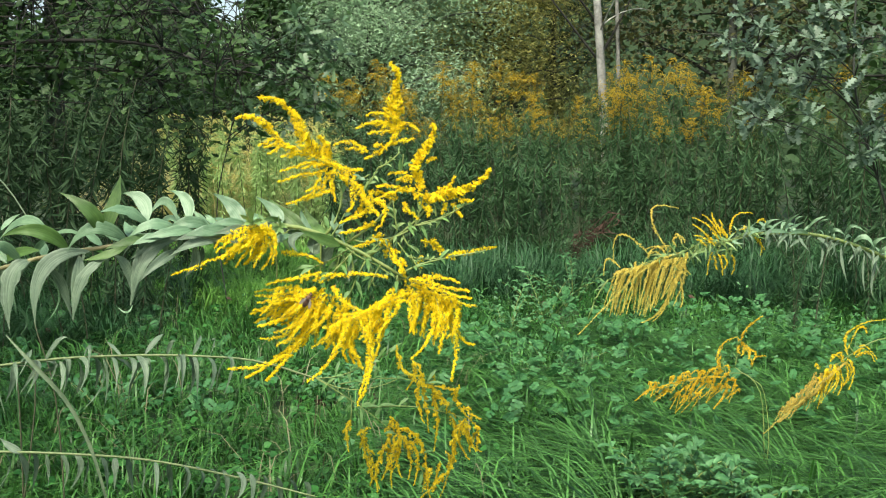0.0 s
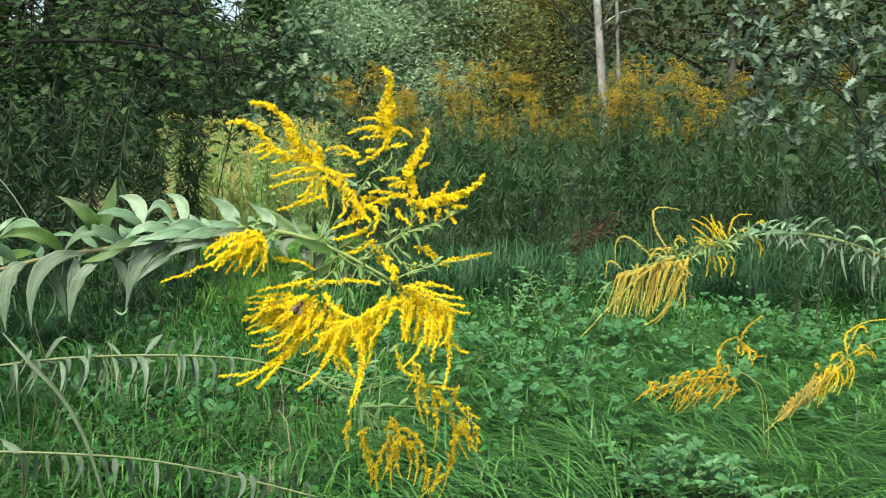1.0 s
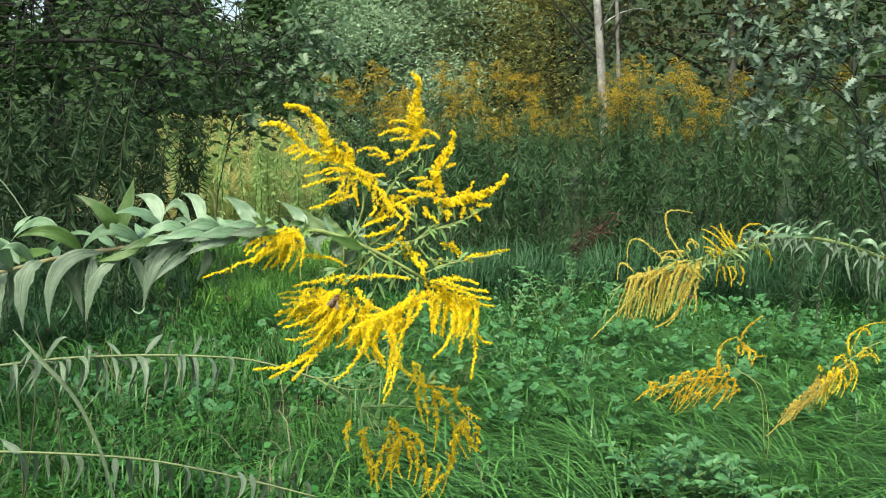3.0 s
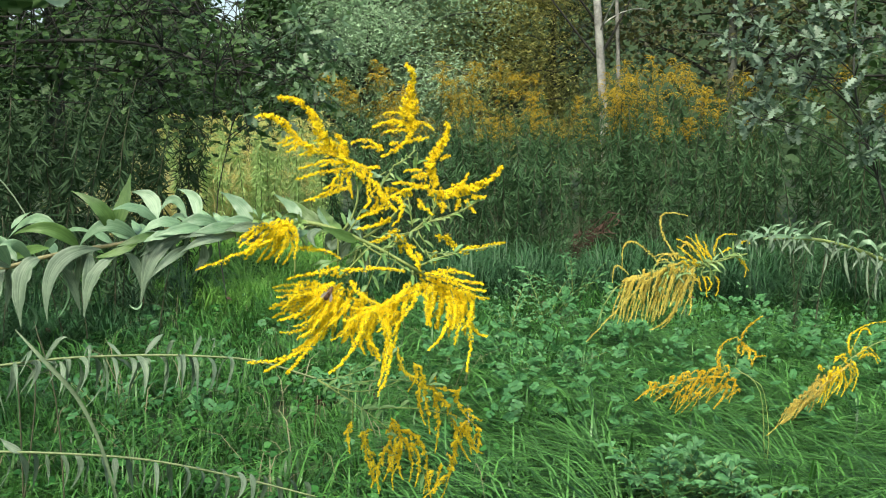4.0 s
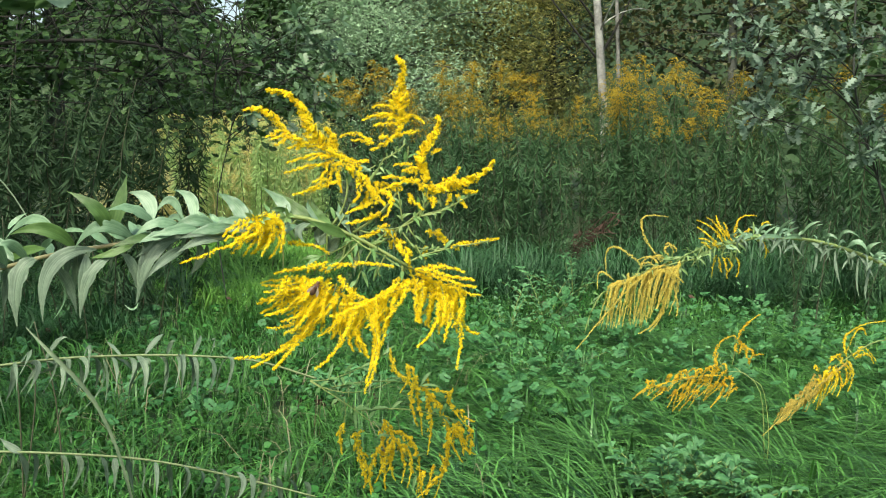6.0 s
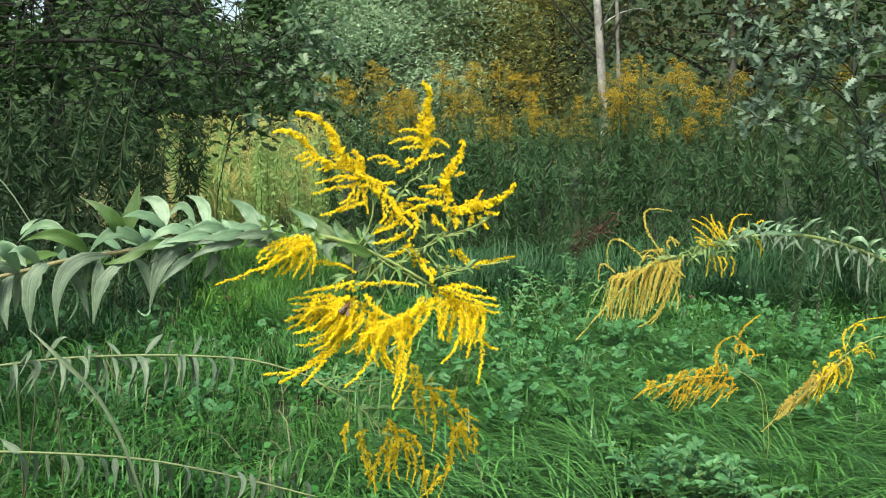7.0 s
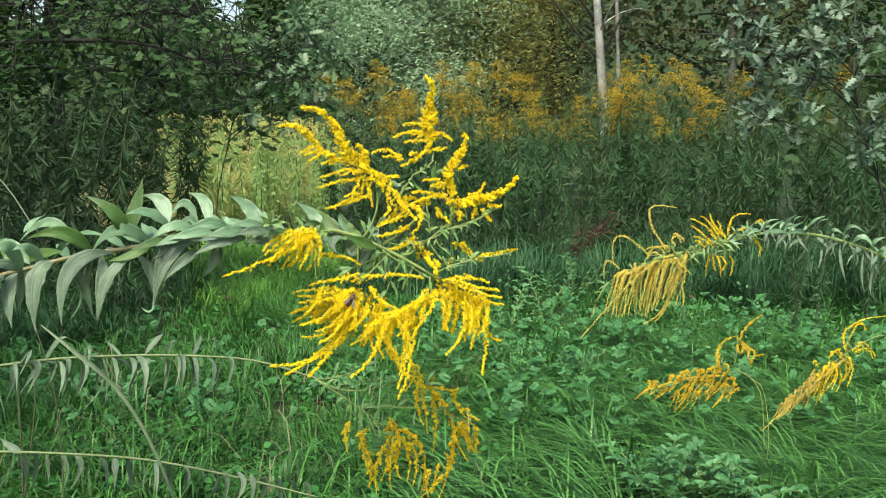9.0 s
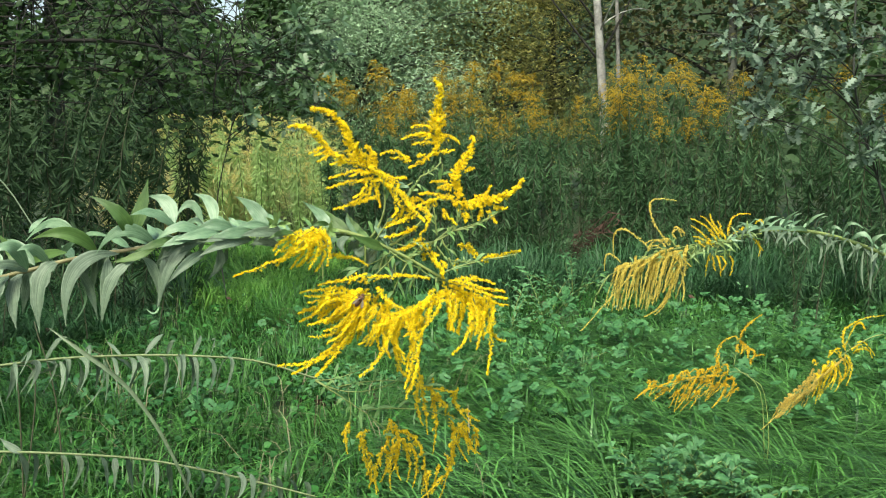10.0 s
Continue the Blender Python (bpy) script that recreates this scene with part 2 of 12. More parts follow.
# ---- leaf and floret shapes ----
def floret_shape(petals):
    v, f = [(0, 0, -1.3)], []
    for i in range(5):
        a = 2 * np.pi * i / 5
        v.append((0.55 * np.cos(a), 0.55 * np.sin(a), -0.1))
    v.append((0, 0, 0.45))
    for i in range(5):
        f += [(0, 1 + (i + 1) % 5, 1 + i), (6, 1 + i, 1 + (i + 1) % 5)]
    for i in range(petals):
        a, k = 2 * np.pi * (i + 0.3) / petals, len(v)
        c, s = np.cos(a), np.sin(a)
        v += [(0.35 * c, 0.35 * s, 0.1), (0.8 * c - 0.24 * s, 0.8 * s + 0.24 * c, 0.32), (1.2 * c, 1.2 * s, 0.25), (0.8 * c + 0.24 * s, 0.8 * s - 0.24 * c, 0.32)]
        f += [(k, k + 3, k + 2), (k, k + 2, k + 1)]
    return np.array(v), f


FLORET = floret_shape(5)
FLORET_SMALL = floret_shape(4)
# a far floret cluster: a small rough tetrahedral bead
BEAD = (np.array([(0, 0, 1.1), (0.9, 0.2, -0.3), (-0.6, 0.8, -0.3), (-0.3, -0.9, -0.4)]), [(0, 1, 2), (0, 2, 3), (0, 3, 1), (1, 3, 2)])
# lance leaf: y from 0 to 1, drooping tip
LANCE = (np.array([(0, 0, 0), (0.5, 0.4, 0.12), (0, 0.4, 0), (-0.5, 0.4, 0.12), (0.3, 0.75, -0.05), (-0.3, 0.75, -0.05), (0, 1, -0.3)]),
         [(0, 1, 2), (0, 2, 3), (2, 1, 4), (2, 4, 5), (2, 5, 3), (4, 6, 5)])
LANCE_FAR = (np.array([(0, 0, 0), (0.5, 0.42, 0.14), (0, 0.45, 0), (-0.5, 0.42, 0.14), (0, 1, -0.25)]), [(0, 1, 2), (0, 2, 3), (2, 1, 4), (2, 4, 3)])
# a small leaf far off: one fold, two faces
LEAFLET = (np.array([(0, 0, 0), (0.5, 0.45, 0.12), (0, 1, -0.2), (-0.5, 0.45, 0.12)]), [(0, 1, 2), (0, 2, 3)])
OVAL = (np.array([(0, 0, 0), (0.45, 0.3, 0.1), (0.42, 0.65, 0.08), (0, 1, -0.08), (-0.42, 0.65, 0.08), (-0.45, 0.3, 0.1), (0, 0.5, 0)]),
        [(6, 0, 1), (6, 1, 2), (6, 2, 3), (6, 3, 4), (6, 4, 5), (6, 5, 0)])


def oak_shape():
    half = [(0.05, 0.0), (0.14, 0.16), (0.10, 0.24), (0.27, 0.36), (0.16, 0.46), (0.36, 0.60), (0.22, 0.70), (0.28, 0.86), (0.10, 0.98)]
    right = [(x, y, 0.10 * x + 0.05 * np.sin(9 * y)) for x, y in half]
    left = [(-x, y, 0.10 * x + 0.05 * np.sin(9 * y + 1)) for x, y in half]
    mid = [(0, y, -0.06 * y * y) for x, y in half]
    v, n, f = mid + right + left, len(half), []
    for i in range(n - 1):
        f += [(i, n + i, n + i + 1), (i, n + i + 1, i + 1), (i, i + 1, 2 * n + i + 1), (i, 2 * n + i + 1, 2 * n + i)]
    return np.array(v), f


def oak_shape_lobed():
    half = [(0.03, 0.0), (0.07, 0.13), (0.20, 0.25), (0.07, 0.34), (0.30, 0.47), (0.09, 0.55), (0.33, 0.69), (0.12, 0.77), (0.22, 0.91), (0.05, 1.0)]
    n, f = len(half), []
    v = [(0, y, -0.10 * y * y) for x, y in half] + [(x, y, 0.25 * x - 0.10 * y * y) for x, y in half] + [(-x, y - 0.03, 0.2 * x - 0.10 * y * y) for x, y in half]
    for i in range(n - 1):
        f += [(i, n + i, n + i + 1), (i, n + i + 1, i + 1), (i, i + 1, 2 * n + i + 1), (i, 2 * n + i + 1, 2 * n + i)]
    return np.array(v), f


OAK_LOBED = oak_shape_lobed()
OAK = oak_shape()
# the same outline with fewer lobes, for trees further off
OAK_FAR = (np.array([(0, 0, 0), (0.2, 0.25, 0.03), (0.12, 0.4, 0), (0.36, 0.6, 0.05), (0.16, 0.75, 0), (0, 1, -0.08), (-0.16, 0.75, 0), (-0.36, 0.6, 0.05), (-0.12, 0.4, 0), (-0.2, 0.25, 0.03)]),
           [(0, 1, 2), (0, 2, 8), (0, 8, 9), (2, 3, 4), (2, 4, 6), (2, 6, 8), (8, 6, 7), (4, 5, 6)])


def oak_shape_fine(n=30):
    """A broad oak leaf with rounded lobes, for a twig close by."""
    v, f = [], []
    for i in range(n + 1):
        u = i / n
        env = 0.36 * np.sin(np.pi * min(1.0, u ** 1.35 * 0.93 + 0.02)) ** 0.8
        w = env * (0.74 + 0.26 * np.sin(u * 2 * np.pi * 4.2 - 1.0)) + 0.012
        z = -0.10 * u * u + 0.02 * np.sin(u * 26)
        v += [(-w, u, z + 0.16 * w), (-w * 0.5, u, z + 0.02), (0, u, z), (w * 0.5, u, z + 0.02), (w, u, z + 0.16 * w)]
    for i in range(n):
        for j in range(4):
            k = 5 * i + j
            f += [(k, k + 1, k + 6), (k, k + 6, k + 5)]
    return np.array(v), f


OAK_FINE = oak_shape_fine()
# a grass blade, y along the ground, z up: rises, then bows over
BLADE = (np.array([(-0.012, 0, 0), (0.012, 0, 0), (-0.012, 0.10, 0.34), (0.012, 0.10, 0.34), (-0.010, 0.34, 0.58), (0.010, 0.34, 0.58), (-0.006, 0.66, 0.62), (0.006, 0.66, 0.62), (0, 1.0, 0.45)]),
         [(0, 1, 3), (0, 3, 2), (2, 3, 5), (2, 5, 4), (4, 5, 7), (4, 7, 6), (6, 7, 8)])


# ---- the setting: ground ----
def ground_height(x, y):
    return 0.03 * np.sin(1.7 * x + 0.6) * np.cos(1.3 * y) + 0.015 * np.sin(4.1 * x + 2.0 * y)


def build_ground():
    ax = np.concatenate([[-300, -120, -50, -20], np.linspace(-8, 8, 65), [20, 50, 120, 300]])
    ay = np.concatenate([[-300, -120, -50, -20, -8], np.linspace(-2, 14, 65), [20, 50, 120, 300]])
    gx, gy = np.meshgrid(ax, ay)
    gz = np.where((abs(gx) < 9) & (gy > -3) & (gy < 15), ground_height(gx, gy), 0)
    n, m = len(ax), len(ay)
    f = [(j * n + i, j * n + i + 1, (j + 1) * n + i + 1, (j + 1) * n + i) for j in range(m - 1) for i in range(n - 1)]
    b = Buf()
    b.add(np.stack([gx, gy, gz], -1).reshape(-1, 3), f)
    return tagged(new("ground", b.mesh("ground", [M_SOIL])), "dark mossy meadow ground under the grass", "ground", kind="structure")


build_ground()


def meadow_points(n, x0, x1, y0, y1, rng, power=1.0):
    x = rng.uniform(x0, x1, n)
    y = y0 + (y1 - y0) * rng.random(n) ** power
    return np.stack([x, y, ground_height(x, y)], -1)


# grass left out so that the camera sees the leafy herbs: x, y, radius
CLEAR = ((0.60, 2.44, 0.13), (0.70, 2.38, 0.13), (0.65, 2.28, 0.12), (0.30, 4.45, 0.15), (0.55, 4.9, 0.18), (0.75, 5.3, 0.18), (0.45, 3.65, 0.12))


def grass_field(name, n, area, length, lean, mat, label, seed, width=0.4, spread=np.pi, lie=1.0, tuft=45):
    rng = np.random.default_rng(seed)
    p = meadow_points(n, *area, rng, 1.25)
    # blades gather in tufts, and each tuft lies over one way
    count = max(n // tuft, 1)
    tufts = meadow_points(count, *area, rng, 1.25)
    which = rng.integers(0, count, n)
    pull = rng.random(n) < 0.75
    p = np.where(pull[:, None], tufts[which] + np.concatenate([rng.normal(0, 0.04, (n, 2)), np.zeros((n, 1))], 1), p)
    a = lean + np.where(pull, rng.uniform(-spread, spread, count)[which] + rng.normal(0, 0.45, n), rng.uniform(-spread, spread, n))
    s = rng.uniform(*length, n) * np.where(pull, rng.uniform(0.6, 1.25, count)[which], 0.8)
    keep = np.ones(n, bool)
    for cx, cy, r in CLEAR:
        keep &= np.hypot(p[:, 0] - cx, p[:, 1] - cy) > r
    p, a, s = p[keep], a[keep], s[keep]
    n = len(p)
    p[:, 2] = ground_height(p[:, 0], p[:, 1]) - 0.01
    flat = rng.uniform(0.55, 1.35, n)
    m = np.zeros((n, 3, 3))
    ca, sa = np.cos(a), np.sin(a)
    m[:, 0, 0], m[:, 1, 0] = -sa * width, ca * width
    m[:, 0, 1], m[:, 1, 1] = ca * s * flat * 0.8 / lie ** 0.5, sa * s * flat * 0.8 / lie ** 0.5
    m[:, 2, 2] = s * (1.55 - flat * 0.6) * lie
    m[:, 0, 2], m[:, 1, 2] = rng.normal(0, 0.05, n) * s, rng.normal(0, 0.05, n) * s
    return tagged(new(name, bulk_mesh(name, *BLADE, m, p, mat)), label, "grass", kind="stuff")


grass_field("grass", 66000, (-4.6, 4.8, 2.1, 8.4), (0.09, 0.26), 0.0, M_GRASS, "lush green meadow grass growing in tufts", 11, 0.29)
grass_field("long_grass", 24000, (0.0, 3.2, 2.2, 4.4), (0.25, 0.5), 2.6, M_GRASS_LONG, "long flopped-over green grass lying in swathes", 12, 0.25, 0.8, 0.5)
grass_field("short_grass", 18000, (-0.3, 3.2, 3.1, 5.9), (0.10, 0.23), 0.6, M_GRASS, "short fine grass among the meadow herbs", 20, 0.18)
grass_field("near_grass", 20000, (-4.6, 4.8, -2.6, 2.3), (0.10, 0.26), 0.3, M_GRASS, "meadow grass before the goldenrods", 17, 0.34, tuft=14)
grass_field("fine_grass", 12000, (-3.8, -0.2, 2.2, 5.5), (0.14, 0.30), 1.2, M_GRASS, "thin upright green grass under the arched stems", 13, 0.18)
grass_field("fresh_grass", 13000, (-2.3, -0.8, 5.4, 8.6), (0.16, 0.34), 0.8, M_GRASS_SUNLIT, "grass in a sunny gap, sunlight put into its light green", 18, 0.3)
grass_field("straw_grass", 5000, (-2.8, -1.85, 8.2, 10.5), (0.6, 1.15), 1.2, M_CREAM_SUNLIT, "tall cream grass in the open gap, its sunlight put into the colour", 19, 0.3)
grass_field("withered_grass", 900, (-4.0, 0.1, 2.3, 7.4), (0.12, 0.4), 0.4, M_GRASS_DRY, "scattered pale withered grass blades", 14, 0.16, tuft=4)
grass_field("thicket_edge_grass", 10000, (-0.5, 2.8, 5.4, 7.2), (0.22, 0.5), 1.5, M_SEDGE_SHADED, "drooping sedge along the thicket's foot, coloured dark for its shade", 15, 0.3)
grass_field("shaded_sedge", 8000, (-3.6, -1.5, 4.2, 6.0), (0.2, 0.45), 1.5, M_SEDGE_SHADED, "sedge under the shaded goldenrods, coloured dark for their shade", 16, 0.3)


def herb_cover(name, n, area, size, mat, label, seed, template=OVAL, per=7, high=0.12):
    """Low leafy herbs: each a few leaves that fan out from a short stalk."""
    rng = np.random.default_rng(seed)
    roots = meadow_points(n, *area, rng, 1.2)
    p = np.repeat(roots, per, 0)
    k = len(p)
    a = rng.uniform(0, 2 * np.pi, k)
    s = rng.uniform(*size, k)
    d = np.stack([np.cos(a), np.sin(a), rng.uniform(-0.25, 0.7, k)], -1)
    p = p + d * s[:, None] * 0.4
    p[:, 2] += rng.uniform(0.25, 1.0, k) * high
    up = np.stack([rng.normal(0, 0.6, k), rng.normal(-0.35, 0.6, k), np.ones(k)], -1)
    return tagged(new(name, bulk_mesh(name, *template, frames_from(d, up, s, s * rng.uniform(0.6, 1.0, k)), p, mat)), label, "herbs", kind="stuff")


herb_cover("clover_and_herbs", 1900, (-0.4, 3.4, 3.2, 5.5), (0.008, 0.017), M_HERB, "low green meadow herbs among the grass", 21, OVAL, 8, 0.12)
herb_cover("creeping_herbs", 2200, (-4.4, 0.2, 2.2, 7.5), (0.012, 0.03), M_HERB, "low broad-leaved herbs under the arched stems", 22, OVAL, 6, 0.14)
herb_cover("pale_herbs", 110, (0.2, 2.2, 3.4, 4.8), (0.014, 0.027), M_HERB_BLUE, "pale blue-green lobed herbs in the grass", 23, OAK_FAR, 9, 0.3)

herb_cover("fallen_leaves", 90, (-3.2, 2.8, 2.3, 5.5), (0.03, 0.06), M_DEAD, "brown fallen leaves lying in the grass", 26, OAK_FAR, 1, 0.12)


def compound_leaf():
    """A leaf of seven toothed leaflets on one stalk, y along it."""
    v, f = [], []
    spots = [(0, 0.62, 0)] + [(sx, y, 1) for y in (0.28, 0.46, 0.62) for sx in (-1, 1)]
    for sx, y, turned in spots:
        k, L = len(v), 0.38 if not turned else 0.34
        d = np.array((sx * 0.85, 0.5, -0.12)) if turned else np.array((0, 1.0, -0.1))
        d = d / np.linalg.norm(d)
        w = np.array((d[1], -d[0], 0)) * 0.13
        o = np.array((0, y, 0.0))
        v += [o, o + d * L * 0.5 + w + (0, 0, 0.03), o + d * L * 0.45, o + d * L * 0.5 - w + (0, 0, 0.03), o + d * L]
        f += [(k, k + 1, k + 2), (k, k + 2, k + 3), (k + 2, k + 1, k + 4), (k + 2, k + 4, k + 3)]
    return np.array(v), f


COMPOUND = compound_leaf()
herb_cover("compound_herbs", 270, (-0.1, 2.6, 2.9, 4.9), (0.04, 0.08), M_HERB_PALE, "blue-green herbs with compound leaves among the grass", 24, COMPOUND, 6, 0.22)
herb_cover("compound_herbs", 130, (-3.0, -0.1, 2.6, 5.0), (0.04, 0.08), M_HERB_PALE, "blue-green herbs with compound leaves under the stems", 25, COMPOUND, 6, 0.16)


# ---- goldenrod ----
def floret_set(buf, p, t, size, weight, rng, shape, slot=0, up=(0, -0.35, 1.0)):
    """Florets crowd along a bowed stalk, most of them on its upper side."""
    n = len(p)
    u = np.linspace(0, 1, n)
    ang = rng.normal(0, 1.15, n)
    taper = np.clip(1.15 - 0.95 * u, 0.2, 1.0) * np.clip(0.45 + u * 4, 0, 1)
    s = np.array([side_of(q, up) for q in t])
    nrm = np.cross(s, t)
    nrm = np.where((nrm @ V3(up))[:, None] < 0, -nrm, nrm)
    rad = np.cos(ang)[:, None] * nrm + np.sin(ang)[:, None] * s
    bunch = 0.72 + 0.5 * np.abs(np.sin(u * n * 0.085 + rng.uniform(0, 6)))
    off = size * weight * rng.uniform(0.3, 1.5, n) * taper * bunch
    place = p + rad * off[:, None]
    axis = rad + 0.45 * t + rng.normal(0, 0.3, (n, 3))
    axis /= np.linalg.norm(axis, axis=1, keepdims=True)
    x = np.cross(axis, rng.normal(0, 1, (n, 3)))
    x /= np.linalg.norm(x, axis=1, keepdims=True)
    y = np.cross(axis, x)
    sc = size * rng.uniform(0.75, 1.2, n) * (0.62 + 0.38 * taper)
    buf.many(*shape, np.stack([x, y, axis], 2) * sc[:, None, None], place, slot)


SPRAY_LOOK = {"flower": M_FLOWER, "shape": FLORET, "dense": 0.48, "fine": 0.78, "slim": 1.5}


def spray(parent, a, m, b, size, weight=1.0):
    """One flower spray of a panicle: a thin stalk crowded with florets."""
    rng = RNG
    size, weight = size * SPRAY_LOOK["fine"], weight * SPRAY_LOOK["slim"]
    length = np.linalg.norm(V3(b) - V3(m)) + np.linalg.norm(V3(m) - V3(a))
    n = max(8, int(length / (size * SPRAY_LOOK["dense"]) * (0.6 + 0.4 * weight)))
    p, t = bow_points(a, m, b, n)
    # the stalk wavers a little
    w = np.cumsum(rng.normal(0, size * 0.10, (n + 1, 3)), axis=0)
    p = p + (w - np.linspace(0, 1, n + 1)[:, None] * w[-1])
    buf = Buf()
    floret_set(buf, p, t, size, weight, rng, SPRAY_LOOK["shape"])
    buf.tube(p[:: max(1, n // 8)], size * 0.32, size * 0.18, 5, 1)
    return part("flower_spray", buf.mesh("flower_spray", [SPRAY_LOOK["flower"], M_STALK], False), parent)


def stem_leaf(parent, a, m, b, half):
    rng = RNG
    buf = Buf()
    hint = V3((rng.normal(0, 0.6), -0.7 + rng.normal(0, 0.55), 0.7))
    buf.blade(a, m, b, half * rng.uniform(0.78, 1.0), hint, rng.uniform(0.1, 0.5), 10, belly=0.36)
    # leaves of the low stems all take the darker tone, for shade
    return part("leaf", buf.mesh("leaf", [M_LEAF_UNDER_DIM]), parent)


def long_leaf(parent, a, m, b, half, mat):
    """A lance leaf turned so that its full width faces the camera."""
    buf = Buf()
    hint = V3((RNG.normal(0, 0.25), -1.0, 0.45 + RNG.normal(0, 0.25)))
    buf.blade(a, m, b, half, hint, RNG.uniform(0.1, 0.4), 12, belly=RNG.uniform(0.36, 0.48))
    return part("leaf", buf.mesh("leaf", [mat]), parent)


def leafy_twig(parent, a, b, n, length, half, mat, r):
    """A thin green twig set all round with small pointed leaves."""
    a, b = V3(a), V3(b)
    way = b - a
    sag = V3((0, 0, -0.06 * np.linalg.norm(way))) + RNG.normal(0, 0.03, 3) * np.linalg.norm(way)
    pts, tan = bow_points(a, (a + b) / 2 + sag, b, 12)
    twig = Buf()
    twig.tube(pts, r, r * 0.7, 6)
    ob = part("branchlet", twig.mesh("branchlet", [M_STALK]), parent)
    for k in range(n):
        i = int(RNG.integers(1, 13))
        d = 0.7 * tan[i] + RNG.normal(0, 0.75, 3)
        d *= RNG.uniform(*length) / np.linalg.norm(d)
        leaf = Buf()
        curl = V3((0, 0, 0.12 * np.linalg.norm(d)))
        leaf.blade(pts[i], pts[i] + d * 0.55 + curl, pts[i] + d, half * RNG.uniform(0.7, 1.1), (RNG.normal(0, 0.4), -1, 0.5), 0.3, 5)
        part("leaf", leaf.mesh("leaf", [mat]), ob)
    return ob


def branchlet(parent, a, m, b, r):
    b1 = Buf()
    b1.bow(a, m, b, r)
    ob = part("branchlet", b1.mesh("branchlet", [M_STALK]), parent)
    pts, tan = bow_points(a, m, b, 10)
    for i in RNG.integers(1, 10, max(3, int(np.linalg.norm(V3(b) - V3(a)) / 0.010))):
        d = tan[i] + RNG.normal(0, 0.8, 3)
        d *= RNG.uniform(0.010, 0.024) / np.linalg.norm(d)
        bract = Buf()
        bract.blade(pts[i], pts[i] + d * 0.55 + V3((0, 0, 0.002)), pts[i] + d, 0.0019, (0.2, -0.7, 0.7), 0.2, 4)
        part("bract", bract.mesh("bract", [M_BRACT]), parent)
    return ob


# the large goldenrod that bows in from the side
goldenrod = empty("goldenrod", (-0.78, 0.72, 0), "tall arching goldenrod with a bright yellow flowering panicle", "flower", "arching goldenrods")
buf = Buf()
buf.tube(smooth_points([(-0.780, 0.720, 0.000), (-0.700, 0.760, 0.450), (-0.560, 0.800, 0.800), (-0.432, 0.841, 0.877)]) - V3((-0.78, 0.72, 0)), 0.0034, 0.0024, 8)
part("stem", buf.mesh("stem", [M_STALK]), goldenrod)
buf = Buf()
buf.tube(smooth_points([(-0.088, 0.045, -0.025), (-0.061, 0.047, -0.018), (-0.039, 0.049, -0.012), (-0.023, 0.050, -0.008), (0.007, 0.051, -0.000), (0.037, 0.052, 0.006), (0.061, 0.056, 0.009), (0.093, 0.066, 0.015), (0.122, 0.075, 0.020), (0.151, 0.084, 0.021), (0.180, 0.093, 0.022), (0.205, 0.103, 0.021)]), 0.0021, 0.0016, 8)
leafy_stem = part("leafy_stem", buf.mesh("leafy_stem", [M_STEM_MAIN]), goldenrod, "green stem set with long grey-green leaves")
long_leaf(leafy_stem, (0.140, 0.077, 0.023), (0.121, 0.062, 0.022), (0.099, 0.053, 0.017), 0.0051, M_LEAF)
long_leaf(leafy_stem, (0.172, 0.087, 0.023), (0.154, 0.072, 0.023), (0.133, 0.064, 0.019), 0.0053, M_LEAF)
long_leaf(leafy_stem, (0.105, 0.066, 0.019), (0.087, 0.051, 0.015), (0.069, 0.043, 0.009), 0.0039, M_LEAF_GREEN)
long_leaf(leafy_stem, (0.194, 0.093, 0.022), (0.177, 0.080, 0.023), (0.158, 0.072, 0.020), 0.0048, M_LEAF_UNDER_DIM)
long_leaf(leafy_stem, (0.123, 0.071, 0.020), (0.107, 0.058, 0.018), (0.091, 0.050, 0.012), 0.0045, M_LEAF)
long_leaf(leafy_stem, (0.206, 0.097, 0.021), (0.195, 0.085, 0.021), (0.183, 0.079, 0.016), 0.0034, M_LEAF_GREEN)
long_leaf(leafy_stem, (0.159, 0.083, 0.022), (0.144, 0.069, 0.020), (0.126, 0.061, 0.015), 0.0039, M_LEAF_UNDER_DIM)
long_leaf(leafy_stem, (-0.027, 0.049, -0.010), (-0.032, 0.029, 0.014), (-0.050, 0.019, 0.009), 0.0061, M_LEAF)
long_leaf(leafy_stem, (-0.033, 0.049, -0.011), (-0.042, 0.059, 0.005), (-0.057, 0.059, 0.025), 0.0055, M_LEAF_GREEN)
long_leaf(leafy_stem, (-0.044, 0.049, -0.014), (-0.046, 0.029, -0.026), (-0.046, 0.019, -0.059), 0.0066, M_LEAF_UNDER_DIM)
long_leaf(leafy_stem, (-0.031, 0.049, -0.011), (-0.036, 0.039, -0.028), (-0.031, 0.029, -0.059), 0.0061, M_LEAF_UNDER_DIM)
long_leaf(leafy_stem, (-0.054, 0.049, -0.016), (-0.063, 0.034, -0.002), (-0.078, 0.029, -0.011), 0.0061, M_LEAF)
long_leaf(leafy_stem, (-0.051, 0.049, -0.015), (-0.060, 0.064, 0.002), (-0.077, 0.069, 0.017), 0.0050, M_LEAF)
long_leaf(leafy_stem, (-0.020, 0.049, -0.004), (-0.038, 0.059, 0.012), (-0.053, 0.064, 0.016), 0.0050, M_LEAF)
long_leaf(leafy_stem, (-0.062, 0.049, -0.018), (-0.067, 0.039, -0.033), (-0.066, 0.029, -0.067), 0.0061, M_LEAF_UNDER_DIM)
